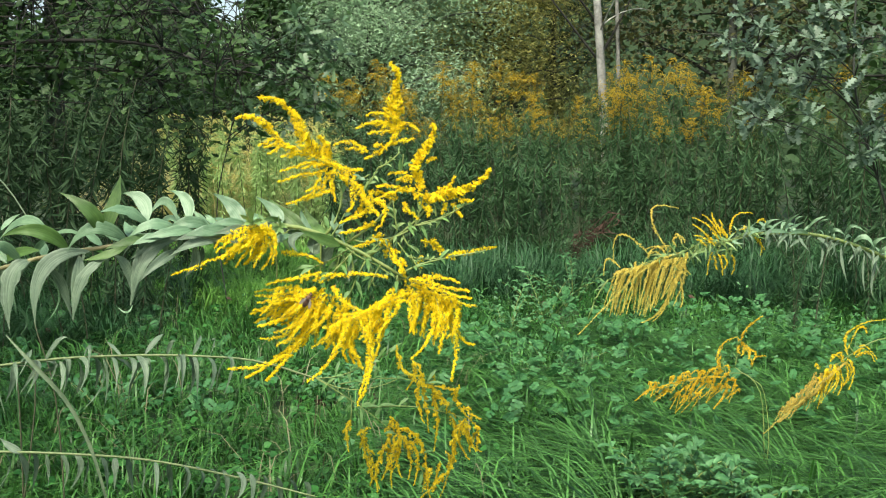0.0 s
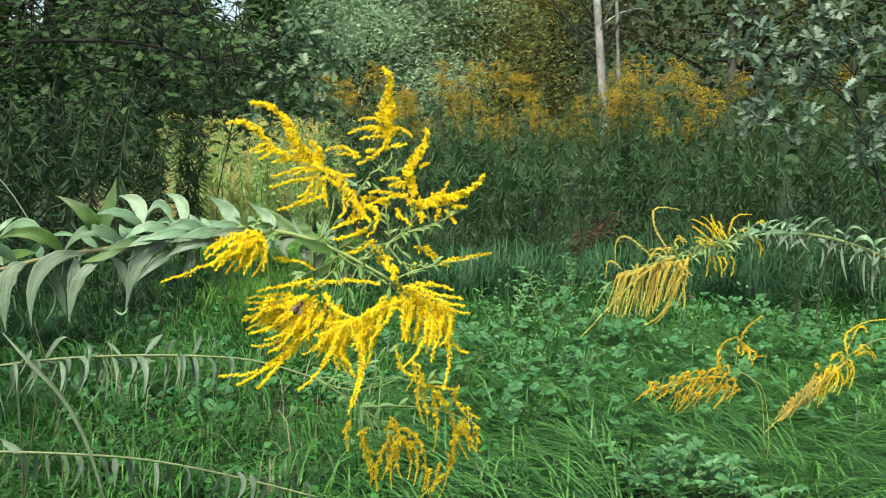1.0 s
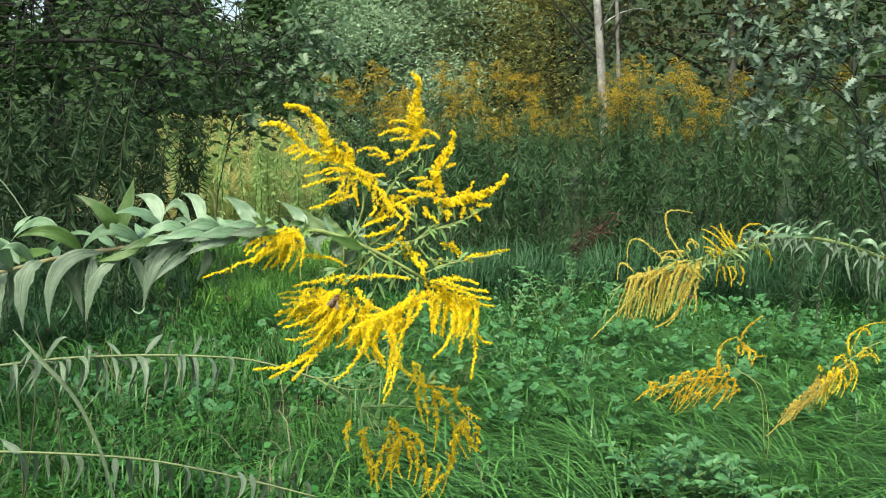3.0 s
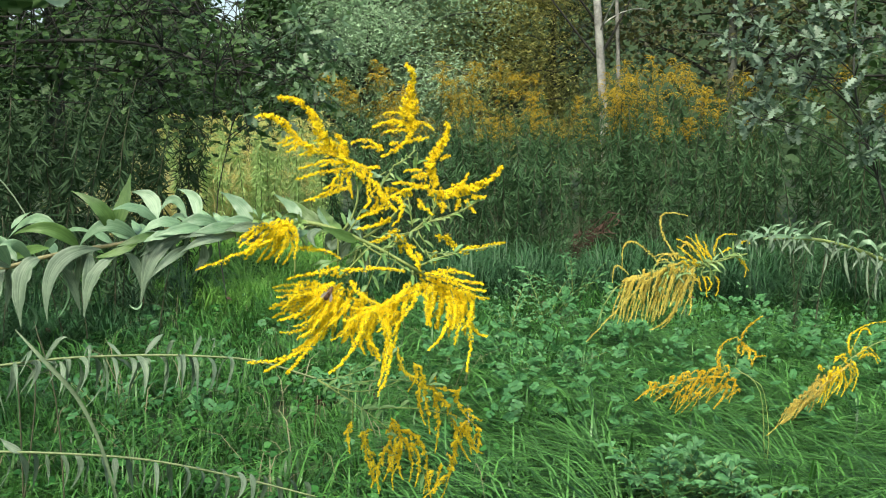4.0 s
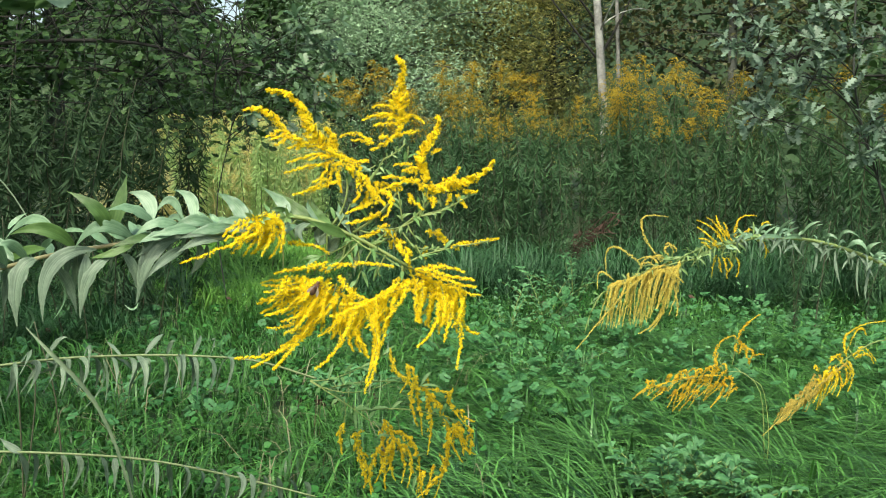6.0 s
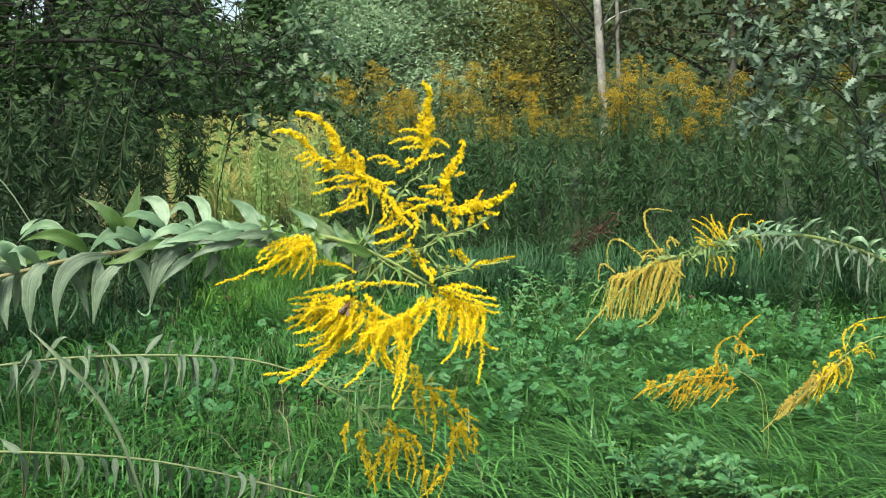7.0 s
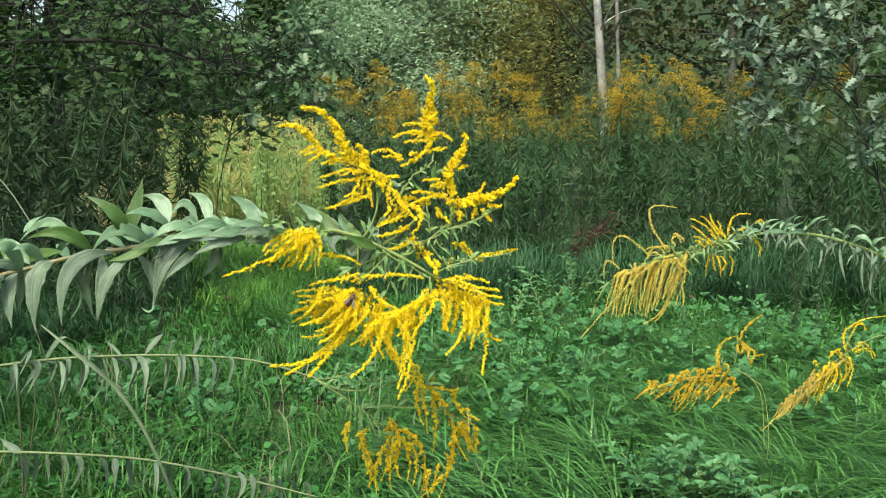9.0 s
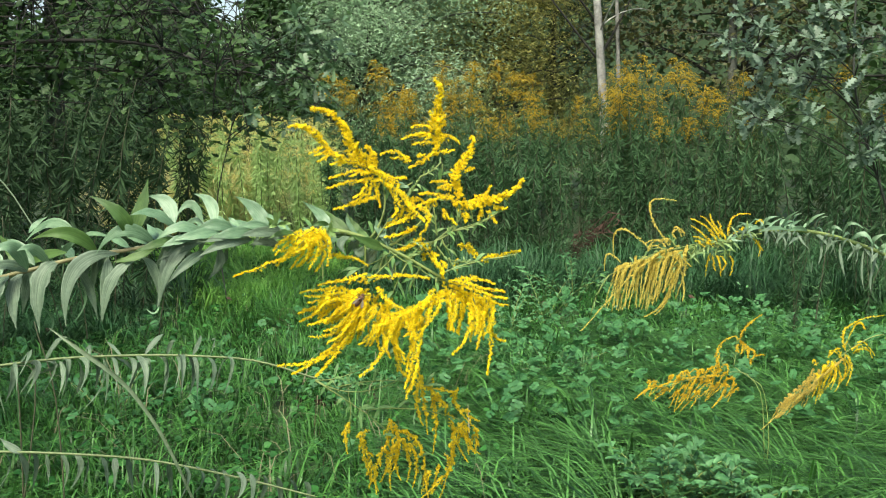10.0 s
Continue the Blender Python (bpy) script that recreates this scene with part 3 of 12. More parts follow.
long_leaf(leafy_stem, (-0.026, 0.049, -0.010), (-0.043, 0.029, -0.002), (-0.054, 0.019, -0.017), 0.0050, M_LEAF_UNDER_DIM)
long_leaf(leafy_stem, (-0.008, 0.049, -0.003), (-0.017, 0.039, 0.012), (-0.028, 0.029, 0.011), 0.0050, M_LEAF)
long_leaf(leafy_stem, (0.034, 0.052, 0.007), (0.014, 0.037, 0.026), (-0.016, 0.032, 0.021), 0.0061, M_LEAF_GREEN)
long_leaf(leafy_stem, (0.021, 0.052, 0.016), (-0.006, 0.062, 0.033), (-0.035, 0.067, 0.014), 0.0044, M_LEAF)
long_leaf(leafy_stem, (-0.024, 0.049, 0.025), (-0.020, 0.059, 0.033), (-0.010, 0.059, 0.039), 0.0022, M_LEAF)
long_leaf(leafy_stem, (0.062, 0.056, 0.021), (0.056, 0.046, 0.043), (0.030, 0.046, 0.059), 0.0064, M_LEAF_GREEN)
long_leaf(leafy_stem, (0.065, 0.057, 0.022), (0.072, 0.062, 0.045), (0.078, 0.067, 0.074), 0.0067, M_LEAF_GREEN)
long_leaf(leafy_stem, (0.102, 0.069, 0.026), (0.086, 0.054, 0.042), (0.068, 0.039, 0.042), 0.0054, M_LEAF)
long_leaf(leafy_stem, (0.099, 0.068, 0.029), (0.091, 0.083, 0.049), (0.073, 0.083, 0.056), 0.0065, M_LEAF)
long_leaf(leafy_stem, (0.083, 0.063, 0.014), (0.059, 0.048, 0.028), (0.036, 0.043, 0.007), 0.0059, M_LEAF)
long_leaf(leafy_stem, (0.046, 0.053, 0.021), (0.022, 0.073, 0.022), (0.004, 0.083, 0.014), 0.0019, M_LEAF)
long_leaf(leafy_stem, (0.016, 0.051, 0.016), (0.004, 0.061, 0.010), (-0.003, 0.061, -0.002), 0.0028, M_LEAF)
long_leaf(leafy_stem, (0.008, 0.051, 0.007), (-0.015, 0.061, 0.003), (-0.032, 0.061, -0.007), 0.0047, M_LEAF_GREEN)
long_leaf(leafy_stem, (0.053, 0.053, 0.006), (0.020, 0.033, -0.006), (0.014, 0.023, -0.056), 0.0066, M_LEAF_UNDER_DIM)
long_leaf(leafy_stem, (0.001, 0.051, -0.002), (-0.011, 0.036, -0.017), (-0.010, 0.026, -0.062), 0.0088, M_LEAF_UNDER_DIM)
long_leaf(leafy_stem, (-0.014, 0.050, -0.008), (-0.029, 0.060, -0.021), (-0.037, 0.060, -0.052), 0.0066, M_LEAF_UNDER_DIM)
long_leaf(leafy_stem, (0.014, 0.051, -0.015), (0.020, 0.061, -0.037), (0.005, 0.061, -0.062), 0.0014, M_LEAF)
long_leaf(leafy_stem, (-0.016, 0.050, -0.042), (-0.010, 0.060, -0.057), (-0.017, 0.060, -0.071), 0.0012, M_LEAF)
long_leaf(leafy_stem, (0.017, 0.051, -0.011), (0.023, 0.061, -0.026), (0.030, 0.061, -0.056), 0.0044, M_LEAF_UNDER_DIM)
long_leaf(leafy_stem, (0.043, 0.053, 0.002), (0.043, 0.048, -0.019), (0.038, 0.043, -0.055), 0.0055, M_LEAF_UNDER_DIM)
long_leaf(leafy_stem, (0.066, 0.058, -0.001), (0.049, 0.043, -0.018), (0.041, 0.038, -0.055), 0.0061, M_LEAF_UNDER_DIM)
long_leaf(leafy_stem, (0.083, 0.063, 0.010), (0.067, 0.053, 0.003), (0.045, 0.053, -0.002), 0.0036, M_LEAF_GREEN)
long_leaf(leafy_stem, (0.072, 0.060, 0.001), (0.081, 0.065, -0.011), (0.085, 0.065, -0.038), 0.0042, M_LEAF_UNDER_DIM)
long_leaf(leafy_stem, (0.091, 0.066, 0.008), (0.092, 0.061, -0.013), (0.085, 0.056, -0.045), 0.0051, M_LEAF_UNDER_DIM)
long_leaf(leafy_stem, (0.118, 0.074, 0.013), (0.099, 0.059, -0.004), (0.087, 0.054, -0.044), 0.0054, M_LEAF_UNDER_DIM)
long_leaf(leafy_stem, (0.127, 0.077, 0.005), (0.112, 0.057, -0.004), (0.096, 0.047, -0.022), 0.0043, M_LEAF_UNDER_DIM)
long_leaf(leafy_stem, (0.085, 0.064, -0.044), (0.083, 0.054, -0.049), (0.075, 0.054, -0.044), 0.0012, M_LEAF)
long_leaf(leafy_stem, (0.137, 0.080, 0.009), (0.138, 0.085, -0.006), (0.126, 0.085, -0.023), 0.0043, M_LEAF_UNDER_DIM)
long_leaf(leafy_stem, (0.145, 0.083, 0.007), (0.139, 0.098, -0.006), (0.130, 0.098, -0.017), 0.0029, M_LEAF_UNDER_DIM)
long_leaf(leafy_stem, (0.167, 0.090, 0.015), (0.146, 0.070, 0.014), (0.121, 0.060, 0.001), 0.0055, M_LEAF_UNDER_DIM)
long_leaf(leafy_stem, (0.127, 0.077, 0.016), (0.107, 0.067, 0.010), (0.085, 0.062, -0.002), 0.0048, M_LEAF_UNDER_DIM)
long_leaf(leafy_stem, (0.123, 0.076, 0.023), (0.104, 0.061, 0.029), (0.083, 0.056, 0.014), 0.0054, M_LEAF)
long_leaf(leafy_stem, (0.126, 0.077, 0.028), (0.114, 0.087, 0.033), (0.099, 0.087, 0.023), 0.0031, M_LEAF)
long_leaf(leafy_stem, (0.125, 0.076, 0.031), (0.113, 0.081, 0.049), (0.100, 0.076, 0.037), 0.0040, M_LEAF)
long_leaf(leafy_stem, (0.133, 0.079, 0.028), (0.129, 0.094, 0.048), (0.112, 0.094, 0.058), 0.0054, M_LEAF)
long_leaf(leafy_stem, (0.152, 0.085, 0.024), (0.133, 0.075, 0.030), (0.115, 0.070, 0.020), 0.0055, M_LEAF)
long_leaf(leafy_stem, (0.158, 0.087, 0.026), (0.149, 0.097, 0.031), (0.144, 0.097, 0.036), 0.0026, M_LEAF)
long_leaf(leafy_stem, (0.179, 0.093, 0.022), (0.170, 0.103, 0.041), (0.150, 0.103, 0.055), 0.0070, M_LEAF)
long_leaf(leafy_stem, (0.185, 0.095, 0.024), (0.168, 0.085, 0.029), (0.147, 0.075, 0.022), 0.0041, M_LEAF)
long_leaf(leafy_stem, (0.192, 0.097, 0.006), (0.180, 0.107, 0.011), (0.160, 0.112, 0.006), 0.0047, M_LEAF_UNDER_DIM)
long_leaf(leafy_stem, (0.200, 0.099, 0.016), (0.186, 0.114, 0.016), (0.169, 0.124, 0.008), 0.0041, M_LEAF_UNDER_DIM)
long_leaf(leafy_stem, (0.191, 0.086, 0.029), (0.188, 0.071, 0.035), (0.183, 0.066, 0.038), 0.0021, M_LEAF_YOUNG)
long_leaf(leafy_stem, (0.191, 0.086, 0.029), (0.192, 0.071, 0.039), (0.191, 0.066, 0.045), 0.0021, M_LEAF_YOUNG)
long_leaf(leafy_stem, (0.191, 0.086, 0.029), (0.195, 0.071, 0.039), (0.197, 0.066, 0.046), 0.0021, M_LEAF_YOUNG)
long_leaf(leafy_stem, (0.191, 0.086, 0.029), (0.199, 0.071, 0.035), (0.203, 0.066, 0.039), 0.0021, M_LEAF_YOUNG)
long_leaf(leafy_stem, (0.191, 0.086, 0.029), (0.201, 0.071, 0.032), (0.208, 0.066, 0.032), 0.0021, M_LEAF_YOUNG)
long_leaf(leafy_stem, (0.191, 0.086, 0.029), (0.190, 0.071, 0.030), (0.186, 0.066, 0.028), 0.0021, M_LEAF_YOUNG)
long_leaf(leafy_stem, (0.191, 0.086, 0.029), (0.198, 0.071, 0.030), (0.202, 0.066, 0.027), 0.0021, M_LEAF_YOUNG)
long_leaf(leafy_stem, (-0.003, 0.050, -0.003), (-0.015, 0.072, 0.003), (-0.029, 0.097, 0.006), 0.0028, M_LEAF)
long_leaf(leafy_stem, (0.005, 0.051, -0.001), (-0.022, 0.082, -0.014), (-0.039, 0.092, -0.045), 0.0029, M_LEAF_UNDER_DIM)
long_leaf(leafy_stem, (0.014, 0.051, 0.001), (-0.004, 0.088, 0.005), (-0.018, 0.113, 0.006), 0.0043, M_LEAF)
long_leaf(leafy_stem, (0.022, 0.052, 0.003), (0.003, 0.086, -0.006), (-0.014, 0.116, -0.033), 0.0037, M_LEAF_UNDER_DIM)
long_leaf(leafy_stem, (0.031, 0.052, 0.005), (0.016, 0.082, -0.007), (0.009, 0.089, -0.035), 0.0038, M_LEAF_UNDER_DIM)
long_leaf(leafy_stem, (0.039, 0.052, 0.006), (0.024, 0.083, -0.008), (0.016, 0.094, -0.043), 0.0042, M_LEAF_UNDER_DIM)
long_leaf(leafy_stem, (0.048, 0.053, 0.007), (0.026, 0.083, -0.007), (0.010, 0.099, -0.041), 0.0041, M_LEAF_UNDER_DIM)
long_leaf(leafy_stem, (0.056, 0.054, 0.008), (0.034, 0.091, 0.000), (0.029, 0.086, -0.018), 0.0031, M_LEAF_UNDER_DIM)
long_leaf(leafy_stem, (0.064, 0.057, 0.009), (0.043, 0.086, 0.015), (0.029, 0.101, 0.017), 0.0035, M_LEAF)
long_leaf(leafy_stem, (0.071, 0.059, 0.011), (0.055, 0.092, 0.001), (0.048, 0.100, -0.024), 0.0029, M_LEAF_UNDER_DIM)
long_leaf(leafy_stem, (0.079, 0.062, 0.013), (0.054, 0.100, 0.017), (0.046, 0.096, 0.022), 0.0036, M_LEAF)
long_leaf(leafy_stem, (0.087, 0.064, 0.014), (0.075, 0.089, 0.022), (0.065, 0.108, 0.028), 0.0037, M_LEAF)
long_leaf(leafy_stem, (0.095, 0.067, 0.016), (0.075, 0.105, 0.020), (0.058, 0.135, 0.019), 0.0039, M_LEAF)
long_leaf(leafy_stem, (0.103, 0.070, 0.017), (0.075, 0.109, 0.011), (0.054, 0.131, -0.009), 0.0031, M_LEAF_UNDER_DIM)
long_leaf(leafy_stem, (0.111, 0.072, 0.019), (0.088, 0.098, 0.008), (0.070, 0.110, -0.021), 0.0042, M_LEAF_UNDER_DIM)
long_leaf(leafy_stem, (0.119, 0.075, 0.020), (0.108, 0.101, 0.012), (0.103, 0.105, -0.012), 0.0045, M_LEAF_UNDER_DIM)
long_leaf(leafy_stem, (0.128, 0.077, 0.021), (0.117, 0.103, 0.029), (0.111, 0.111, 0.037), 0.0033, M_LEAF)
long_leaf(leafy_stem, (0.136, 0.080, 0.021), (0.122, 0.101, 0.015), (0.111, 0.116, -0.007), 0.0027, M_LEAF_UNDER_DIM)
long_leaf(leafy_stem, (0.144, 0.082, 0.022), (0.134, 0.107, 0.017), (0.118, 0.152, -0.006), 0.0036, M_LEAF_UNDER_DIM)
long_leaf(leafy_stem, (0.152, 0.085, 0.022), (0.133, 0.125, 0.029), (0.123, 0.134, 0.037), 0.0034, M_LEAF)
long_leaf(leafy_stem, (0.160, 0.087, 0.022), (0.147, 0.112, 0.027), (0.131, 0.153, 0.026), 0.0034, M_LEAF)
long_leaf(leafy_stem, (0.169, 0.090, 0.021), (0.154, 0.115, 0.016), (0.143, 0.128, -0.002), 0.0031, M_LEAF_UNDER_DIM)
long_leaf(leafy_stem, (0.177, 0.093, 0.021), (0.154, 0.131, 0.026), (0.139, 0.145, 0.028), 0.0027, M_LEAF)
long_leaf(leafy_stem, (0.186, 0.095, 0.021), (0.170, 0.131, 0.015), (0.158, 0.155, -0.005), 0.0039, M_LEAF_UNDER_DIM)
long_leaf(leafy_stem, (0.194, 0.098, 0.021), (0.184, 0.136, 0.018), (0.175, 0.165, 0.003), 0.0044, M_LEAF_UNDER_DIM)
long_leaf(leafy_stem, (0.203, 0.100, 0.021), (0.185, 0.136, 0.028), (0.172, 0.151, 0.036), 0.0039, M_LEAF)
rachis = Buf()
rachis.bow((0.000, 0.000, 0.000), (0.054, -0.001, -0.012), (0.131, -0.006, -0.054), 0.0026)
panicle = part("panicle", rachis.mesh("panicle", [M_STALK]), goldenrod, "branched panicle of bright yellow flower sprays")
long_leaf(panicle, (0.006, -0.002, 0.001), (-0.000, 0.008, 0.013), (-0.019, 0.008, 0.028), 0.0056, M_LEAF)
long_leaf(panicle, (0.033, -0.003, -0.010), (0.013, 0.012, 0.004), (-0.008, 0.017, 0.026), 0.0082, M_LEAF_GREEN)
long_leaf(panicle, (0.052, -0.004, -0.014), (0.035, 0.016, 0.001), (0.027, 0.026, 0.016), 0.0050, M_LEAF_GREEN)
long_leaf(panicle, (0.063, -0.004, -0.019), (0.047, -0.014, -0.012), (0.027, -0.024, -0.002), 0.0053, M_LEAF_GREEN)
long_leaf(panicle, (0.007, -0.012, 0.000), (0.005, -0.027, -0.001), (0.002, -0.032, -0.006), 0.0022, M_LEAF_YOUNG)
long_leaf(panicle, (0.007, -0.012, 0.000), (0.007, -0.027, -0.003), (0.006, -0.032, -0.009), 0.0022, M_LEAF_YOUNG)
long_leaf(panicle, (0.007, -0.012, 0.000), (0.011, -0.027, -0.002), (0.014, -0.032, -0.006), 0.0022, M_LEAF_YOUNG)
long_leaf(panicle, (0.007, -0.012, 0.000), (0.013, -0.027, 0.002), (0.018, -0.032, -0.000), 0.0022, M_LEAF_YOUNG)
long_leaf(panicle, (0.007, -0.012, 0.000), (0.009, -0.027, 0.008), (0.009, -0.032, 0.012), 0.0022, M_LEAF_YOUNG)
long_leaf(panicle, (0.007, -0.012, 0.000), (0.005, -0.027, 0.003), (0.001, -0.032, 0.003), 0.0022, M_LEAF_YOUNG)
long_leaf(panicle, (0.008, -0.002, 0.005), (-0.002, -0.012, 0.007), (-0.011, -0.012, 0.003), 0.0025, M_LEAF_GREEN)
long_leaf(panicle, (0.029, -0.003, -0.007), (0.019, -0.013, -0.013), (0.025, -0.018, -0.024), 0.0038, M_LEAF_UNDER_DIM)
long_leaf(panicle, (0.017, -0.003, -0.009), (0.007, -0.013, -0.012), (-0.003, -0.018, -0.020), 0.0035, M_LEAF)
long_leaf(panicle, (0.050, -0.004, -0.016), (0.041, 0.001, -0.023), (0.030, 0.001, -0.030), 0.0044, M_LEAF_UNDER_DIM)
long_leaf(panicle, (0.058, -0.004, -0.019), (0.049, 0.001, -0.030), (0.047, 0.001, -0.041), 0.0053, M_LEAF_UNDER_DIM)
long_leaf(panicle, (0.007, -0.002, -0.015), (0.012, 0.003, -0.020), (0.011, -0.002, -0.028), 0.0029, M_LEAF_UNDER_DIM)
long_leaf(panicle, (0.038, -0.003, -0.010), (0.034, 0.002, -0.019), (0.038, -0.003, -0.028), 0.0035, M_LEAF_UNDER_DIM)
long_leaf(panicle, (0.063, -0.004, -0.011), (0.058, 0.001, 0.001), (0.056, 0.001, 0.013), 0.0029, M_LEAF)
long_leaf(panicle, (0.068, -0.004, -0.017), (0.064, 0.001, -0.005), (0.068, 0.001, 0.003), 0.0023, M_LEAF)
long_leaf(panicle, (0.040, -0.003, -0.009), (0.028, 0.002, 0.006), (0.027, 0.002, 0.016), 0.0023, M_LEAF)
long_leaf(panicle, (0.075, -0.004, -0.026), (0.058, 0.001, -0.037), (0.051, -0.004, -0.044), 0.0029, M_LEAF_GREEN)
long_leaf(panicle, (0.080, -0.004, -0.032), (0.072, 0.001, -0.043), (0.072, -0.004, -0.055), 0.0026, M_LEAF_UNDER_DIM)
long_leaf(panicle, (0.007, -0.002, -0.002), (-0.012, 0.037, -0.005), (-0.021, 0.031, -0.017), 0.0045, M_LEAF_UNDER_DIM)
long_leaf(panicle, (0.016, -0.003, -0.003), (-0.007, 0.035, -0.008), (-0.020, 0.033, -0.023), 0.0027, M_LEAF_UNDER_DIM)
long_leaf(panicle, (0.025, -0.003, -0.004), (0.008, 0.030, -0.006), (-0.005, 0.050, -0.019), 0.0030, M_LEAF_UNDER_DIM)
long_leaf(panicle, (0.034, -0.003, -0.006), (0.013, 0.035, -0.010), (0.001, 0.027, -0.021), 0.0026, M_LEAF_UNDER_DIM)
long_leaf(panicle, (0.043, -0.003, -0.010), (0.035, 0.034, -0.016), (0.029, 0.049, -0.034), 0.0042, M_LEAF_UNDER_DIM)
leafy_twig(panicle, (0.091, -0.003, -0.012), (0.135, -0.003, -0.000), 9, (0.0053, 0.0117), 0.0011, M_LEAF_YOUNG, 0.0009)
leafy_twig(panicle, (0.135, -0.003, -0.000), (0.180, -0.003, 0.018), 12, (0.0048, 0.0106), 0.0010, M_LEAF_YOUNG, 0.0009)
leafy_twig(panicle, (0.118, -0.003, -0.005), (0.114, -0.003, 0.024), 8, (0.0053, 0.0127), 0.0012, M_LEAF_YOUNG, 0.0009)
leafy_twig(panicle, (0.135, -0.003, -0.000), (0.142, -0.003, 0.026), 8, (0.0048, 0.0106), 0.0011, M_LEAF_YOUNG, 0.0009)
leafy_twig(panicle, (0.155, -0.003, 0.009), (0.151, -0.003, 0.027), 6, (0.0042, 0.0085), 0.0010, M_LEAF_YOUNG, 0.0009)
leafy_twig(panicle, (0.085, -0.003, 0.031), (0.100, -0.003, 0.055), 9, (0.0064, 0.0127), 0.0014, M_LEAF_YOUNG, 0.0009)
leafy_twig(panicle, (0.100, -0.003, 0.055), (0.121, -0.003, 0.070), 7, (0.0053, 0.0096), 0.0010, M_LEAF_YOUNG, 0.0009)
leafy_twig(panicle, (0.077, -0.003, 0.043), (0.092, -0.003, 0.049), 4, (0.0064, 0.0117), 0.0016, M_LEAF, 0.0009)
leafy_twig(panicle, (0.118, -0.003, -0.016), (0.131, -0.003, -0.032), 6, (0.0048, 0.0096), 0.0010, M_LEAF_YOUNG, 0.0009)
leafy_twig(panicle, (0.126, -0.003, -0.028), (0.163, -0.003, -0.030), 9, (0.0042, 0.0096), 0.0010, M_LEAF_YOUNG, 0.0009)
leafy_twig(panicle, (0.163, -0.003, -0.030), (0.203, -0.003, -0.024), 5, (0.0032, 0.0064), 0.0007, M_LEAF_YOUNG, 0.0009)
leafy_twig(panicle, (0.131, -0.003, -0.028), (0.141, -0.003, -0.044), 4, (0.0037, 0.0069), 0.0008, M_LEAF_YOUNG, 0.0009)
leafy_twig(panicle, (0.123, -0.003, -0.008), (0.130, -0.003, -0.020), 5, (0.0074, 0.0149), 0.0011, M_LEAF_YOUNG, 0.0009)
leafy_twig(panicle, (0.069, -0.003, -0.021), (0.099, -0.003, -0.038), 9, (0.0074, 0.0149), 0.0017, M_LEAF_GREEN, 0.0009)
leafy_twig(panicle, (0.099, -0.003, -0.038), (0.129, -0.003, -0.053), 6, (0.0053, 0.0106), 0.0013, M_LEAF_YOUNG, 0.0009)
leafy_twig(panicle, (0.086, -0.003, -0.030), (0.102, -0.003, -0.015), 6, (0.0048, 0.0106), 0.0012, M_LEAF_YOUNG, 0.0009)
leafy_twig(panicle, (0.055, -0.003, -0.010), (0.068, -0.003, 0.012), 6, (0.0074, 0.0138), 0.0019, M_LEAF, 0.0009)
leafy_twig(panicle, (0.091, -0.003, -0.037), (0.096, -0.003, -0.059), 4, (0.0042, 0.0085), 0.0010, M_LEAF_YOUNG, 0.0009)
leafy_twig(panicle, (0.045, -0.003, -0.012), (0.044, -0.003, -0.044), 1, (0.0032, 0.0053), 0.0008, M_LEAF_YOUNG, 0.0013)
leafy_twig(panicle, (0.064, -0.003, -0.022), (0.056, -0.003, -0.051), 1, (0.0032, 0.0053), 0.0008, M_LEAF_YOUNG, 0.0013)
leafy_twig(panicle, (0.073, -0.003, -0.028), (0.076, -0.003, -0.049), 1, (0.0032, 0.0053), 0.0008, M_LEAF_YOUNG, 0.0012)
leafy_twig(panicle, (0.000, -0.003, -0.016), (0.002, -0.003, -0.051), 1, (0.0032, 0.0053), 0.0008, M_LEAF_YOUNG, 0.0011)
leafy_twig(panicle, (0.065, -0.003, -0.024), (0.070, -0.003, -0.044), 1, (0.0032, 0.0053), 0.0008, M_LEAF_YOUNG, 0.0010)
branchlet(panicle, (0.118, 0.005, 0.040), (0.122, 0.006, 0.053), (0.124, 0.008, 0.068), 0.0012)
branchlet(panicle, (0.070, -0.002, -0.016), (0.104, 0.001, 0.011), (0.118, 0.005, 0.041), 0.0015)
branchlet(panicle, (0.091, -0.003, -0.029), (0.134, 0.000, 0.003), (0.145, 0.002, 0.020), 0.0015)
branchlet(panicle, (0.134, 0.000, 0.000), (0.161, 0.001, 0.008), (0.185, 0.002, 0.020), 0.0010)
branchlet(panicle, (0.048, -0.001, -0.011), (0.064, 0.002, 0.021), (0.059, 0.006, 0.056), 0.0014)
branchlet(panicle, (0.118, -0.005, -0.048), (0.142, -0.004, -0.037), (0.169, -0.004, -0.031), 0.0012)
branchlet(panicle, (0.070, -0.001, -0.011), (0.086, -0.002, -0.016), (0.094, -0.001, -0.011), 0.0010)
branchlet(panicle, (0.000, 0.000, 0.000), (-0.004, -0.000, -0.003), (-0.012, -0.000, -0.004), 0.0012)
branchlet(panicle, (0.080, -0.002, -0.021), (0.064, -0.004, -0.037), (0.048, -0.006, -0.053), 0.0013)
branchlet(panicle, (0.118, -0.005, -0.048), (0.118, -0.007, -0.059), (0.120, -0.008, -0.066), 0.0013)
branchlet(panicle, (0.016, -0.000, -0.003), (0.005, -0.002, -0.016), (0.010, -0.003, -0.028), 0.0009)
branchlet(panicle, (0.102, -0.004, -0.037), (0.096, -0.005, -0.048), (0.091, -0.007, -0.059), 0.0010)
branchlet(panicle, (0.075, -0.002, -0.019), (0.056, -0.004, -0.032), (0.027, -0.005, -0.043), 0.0009)
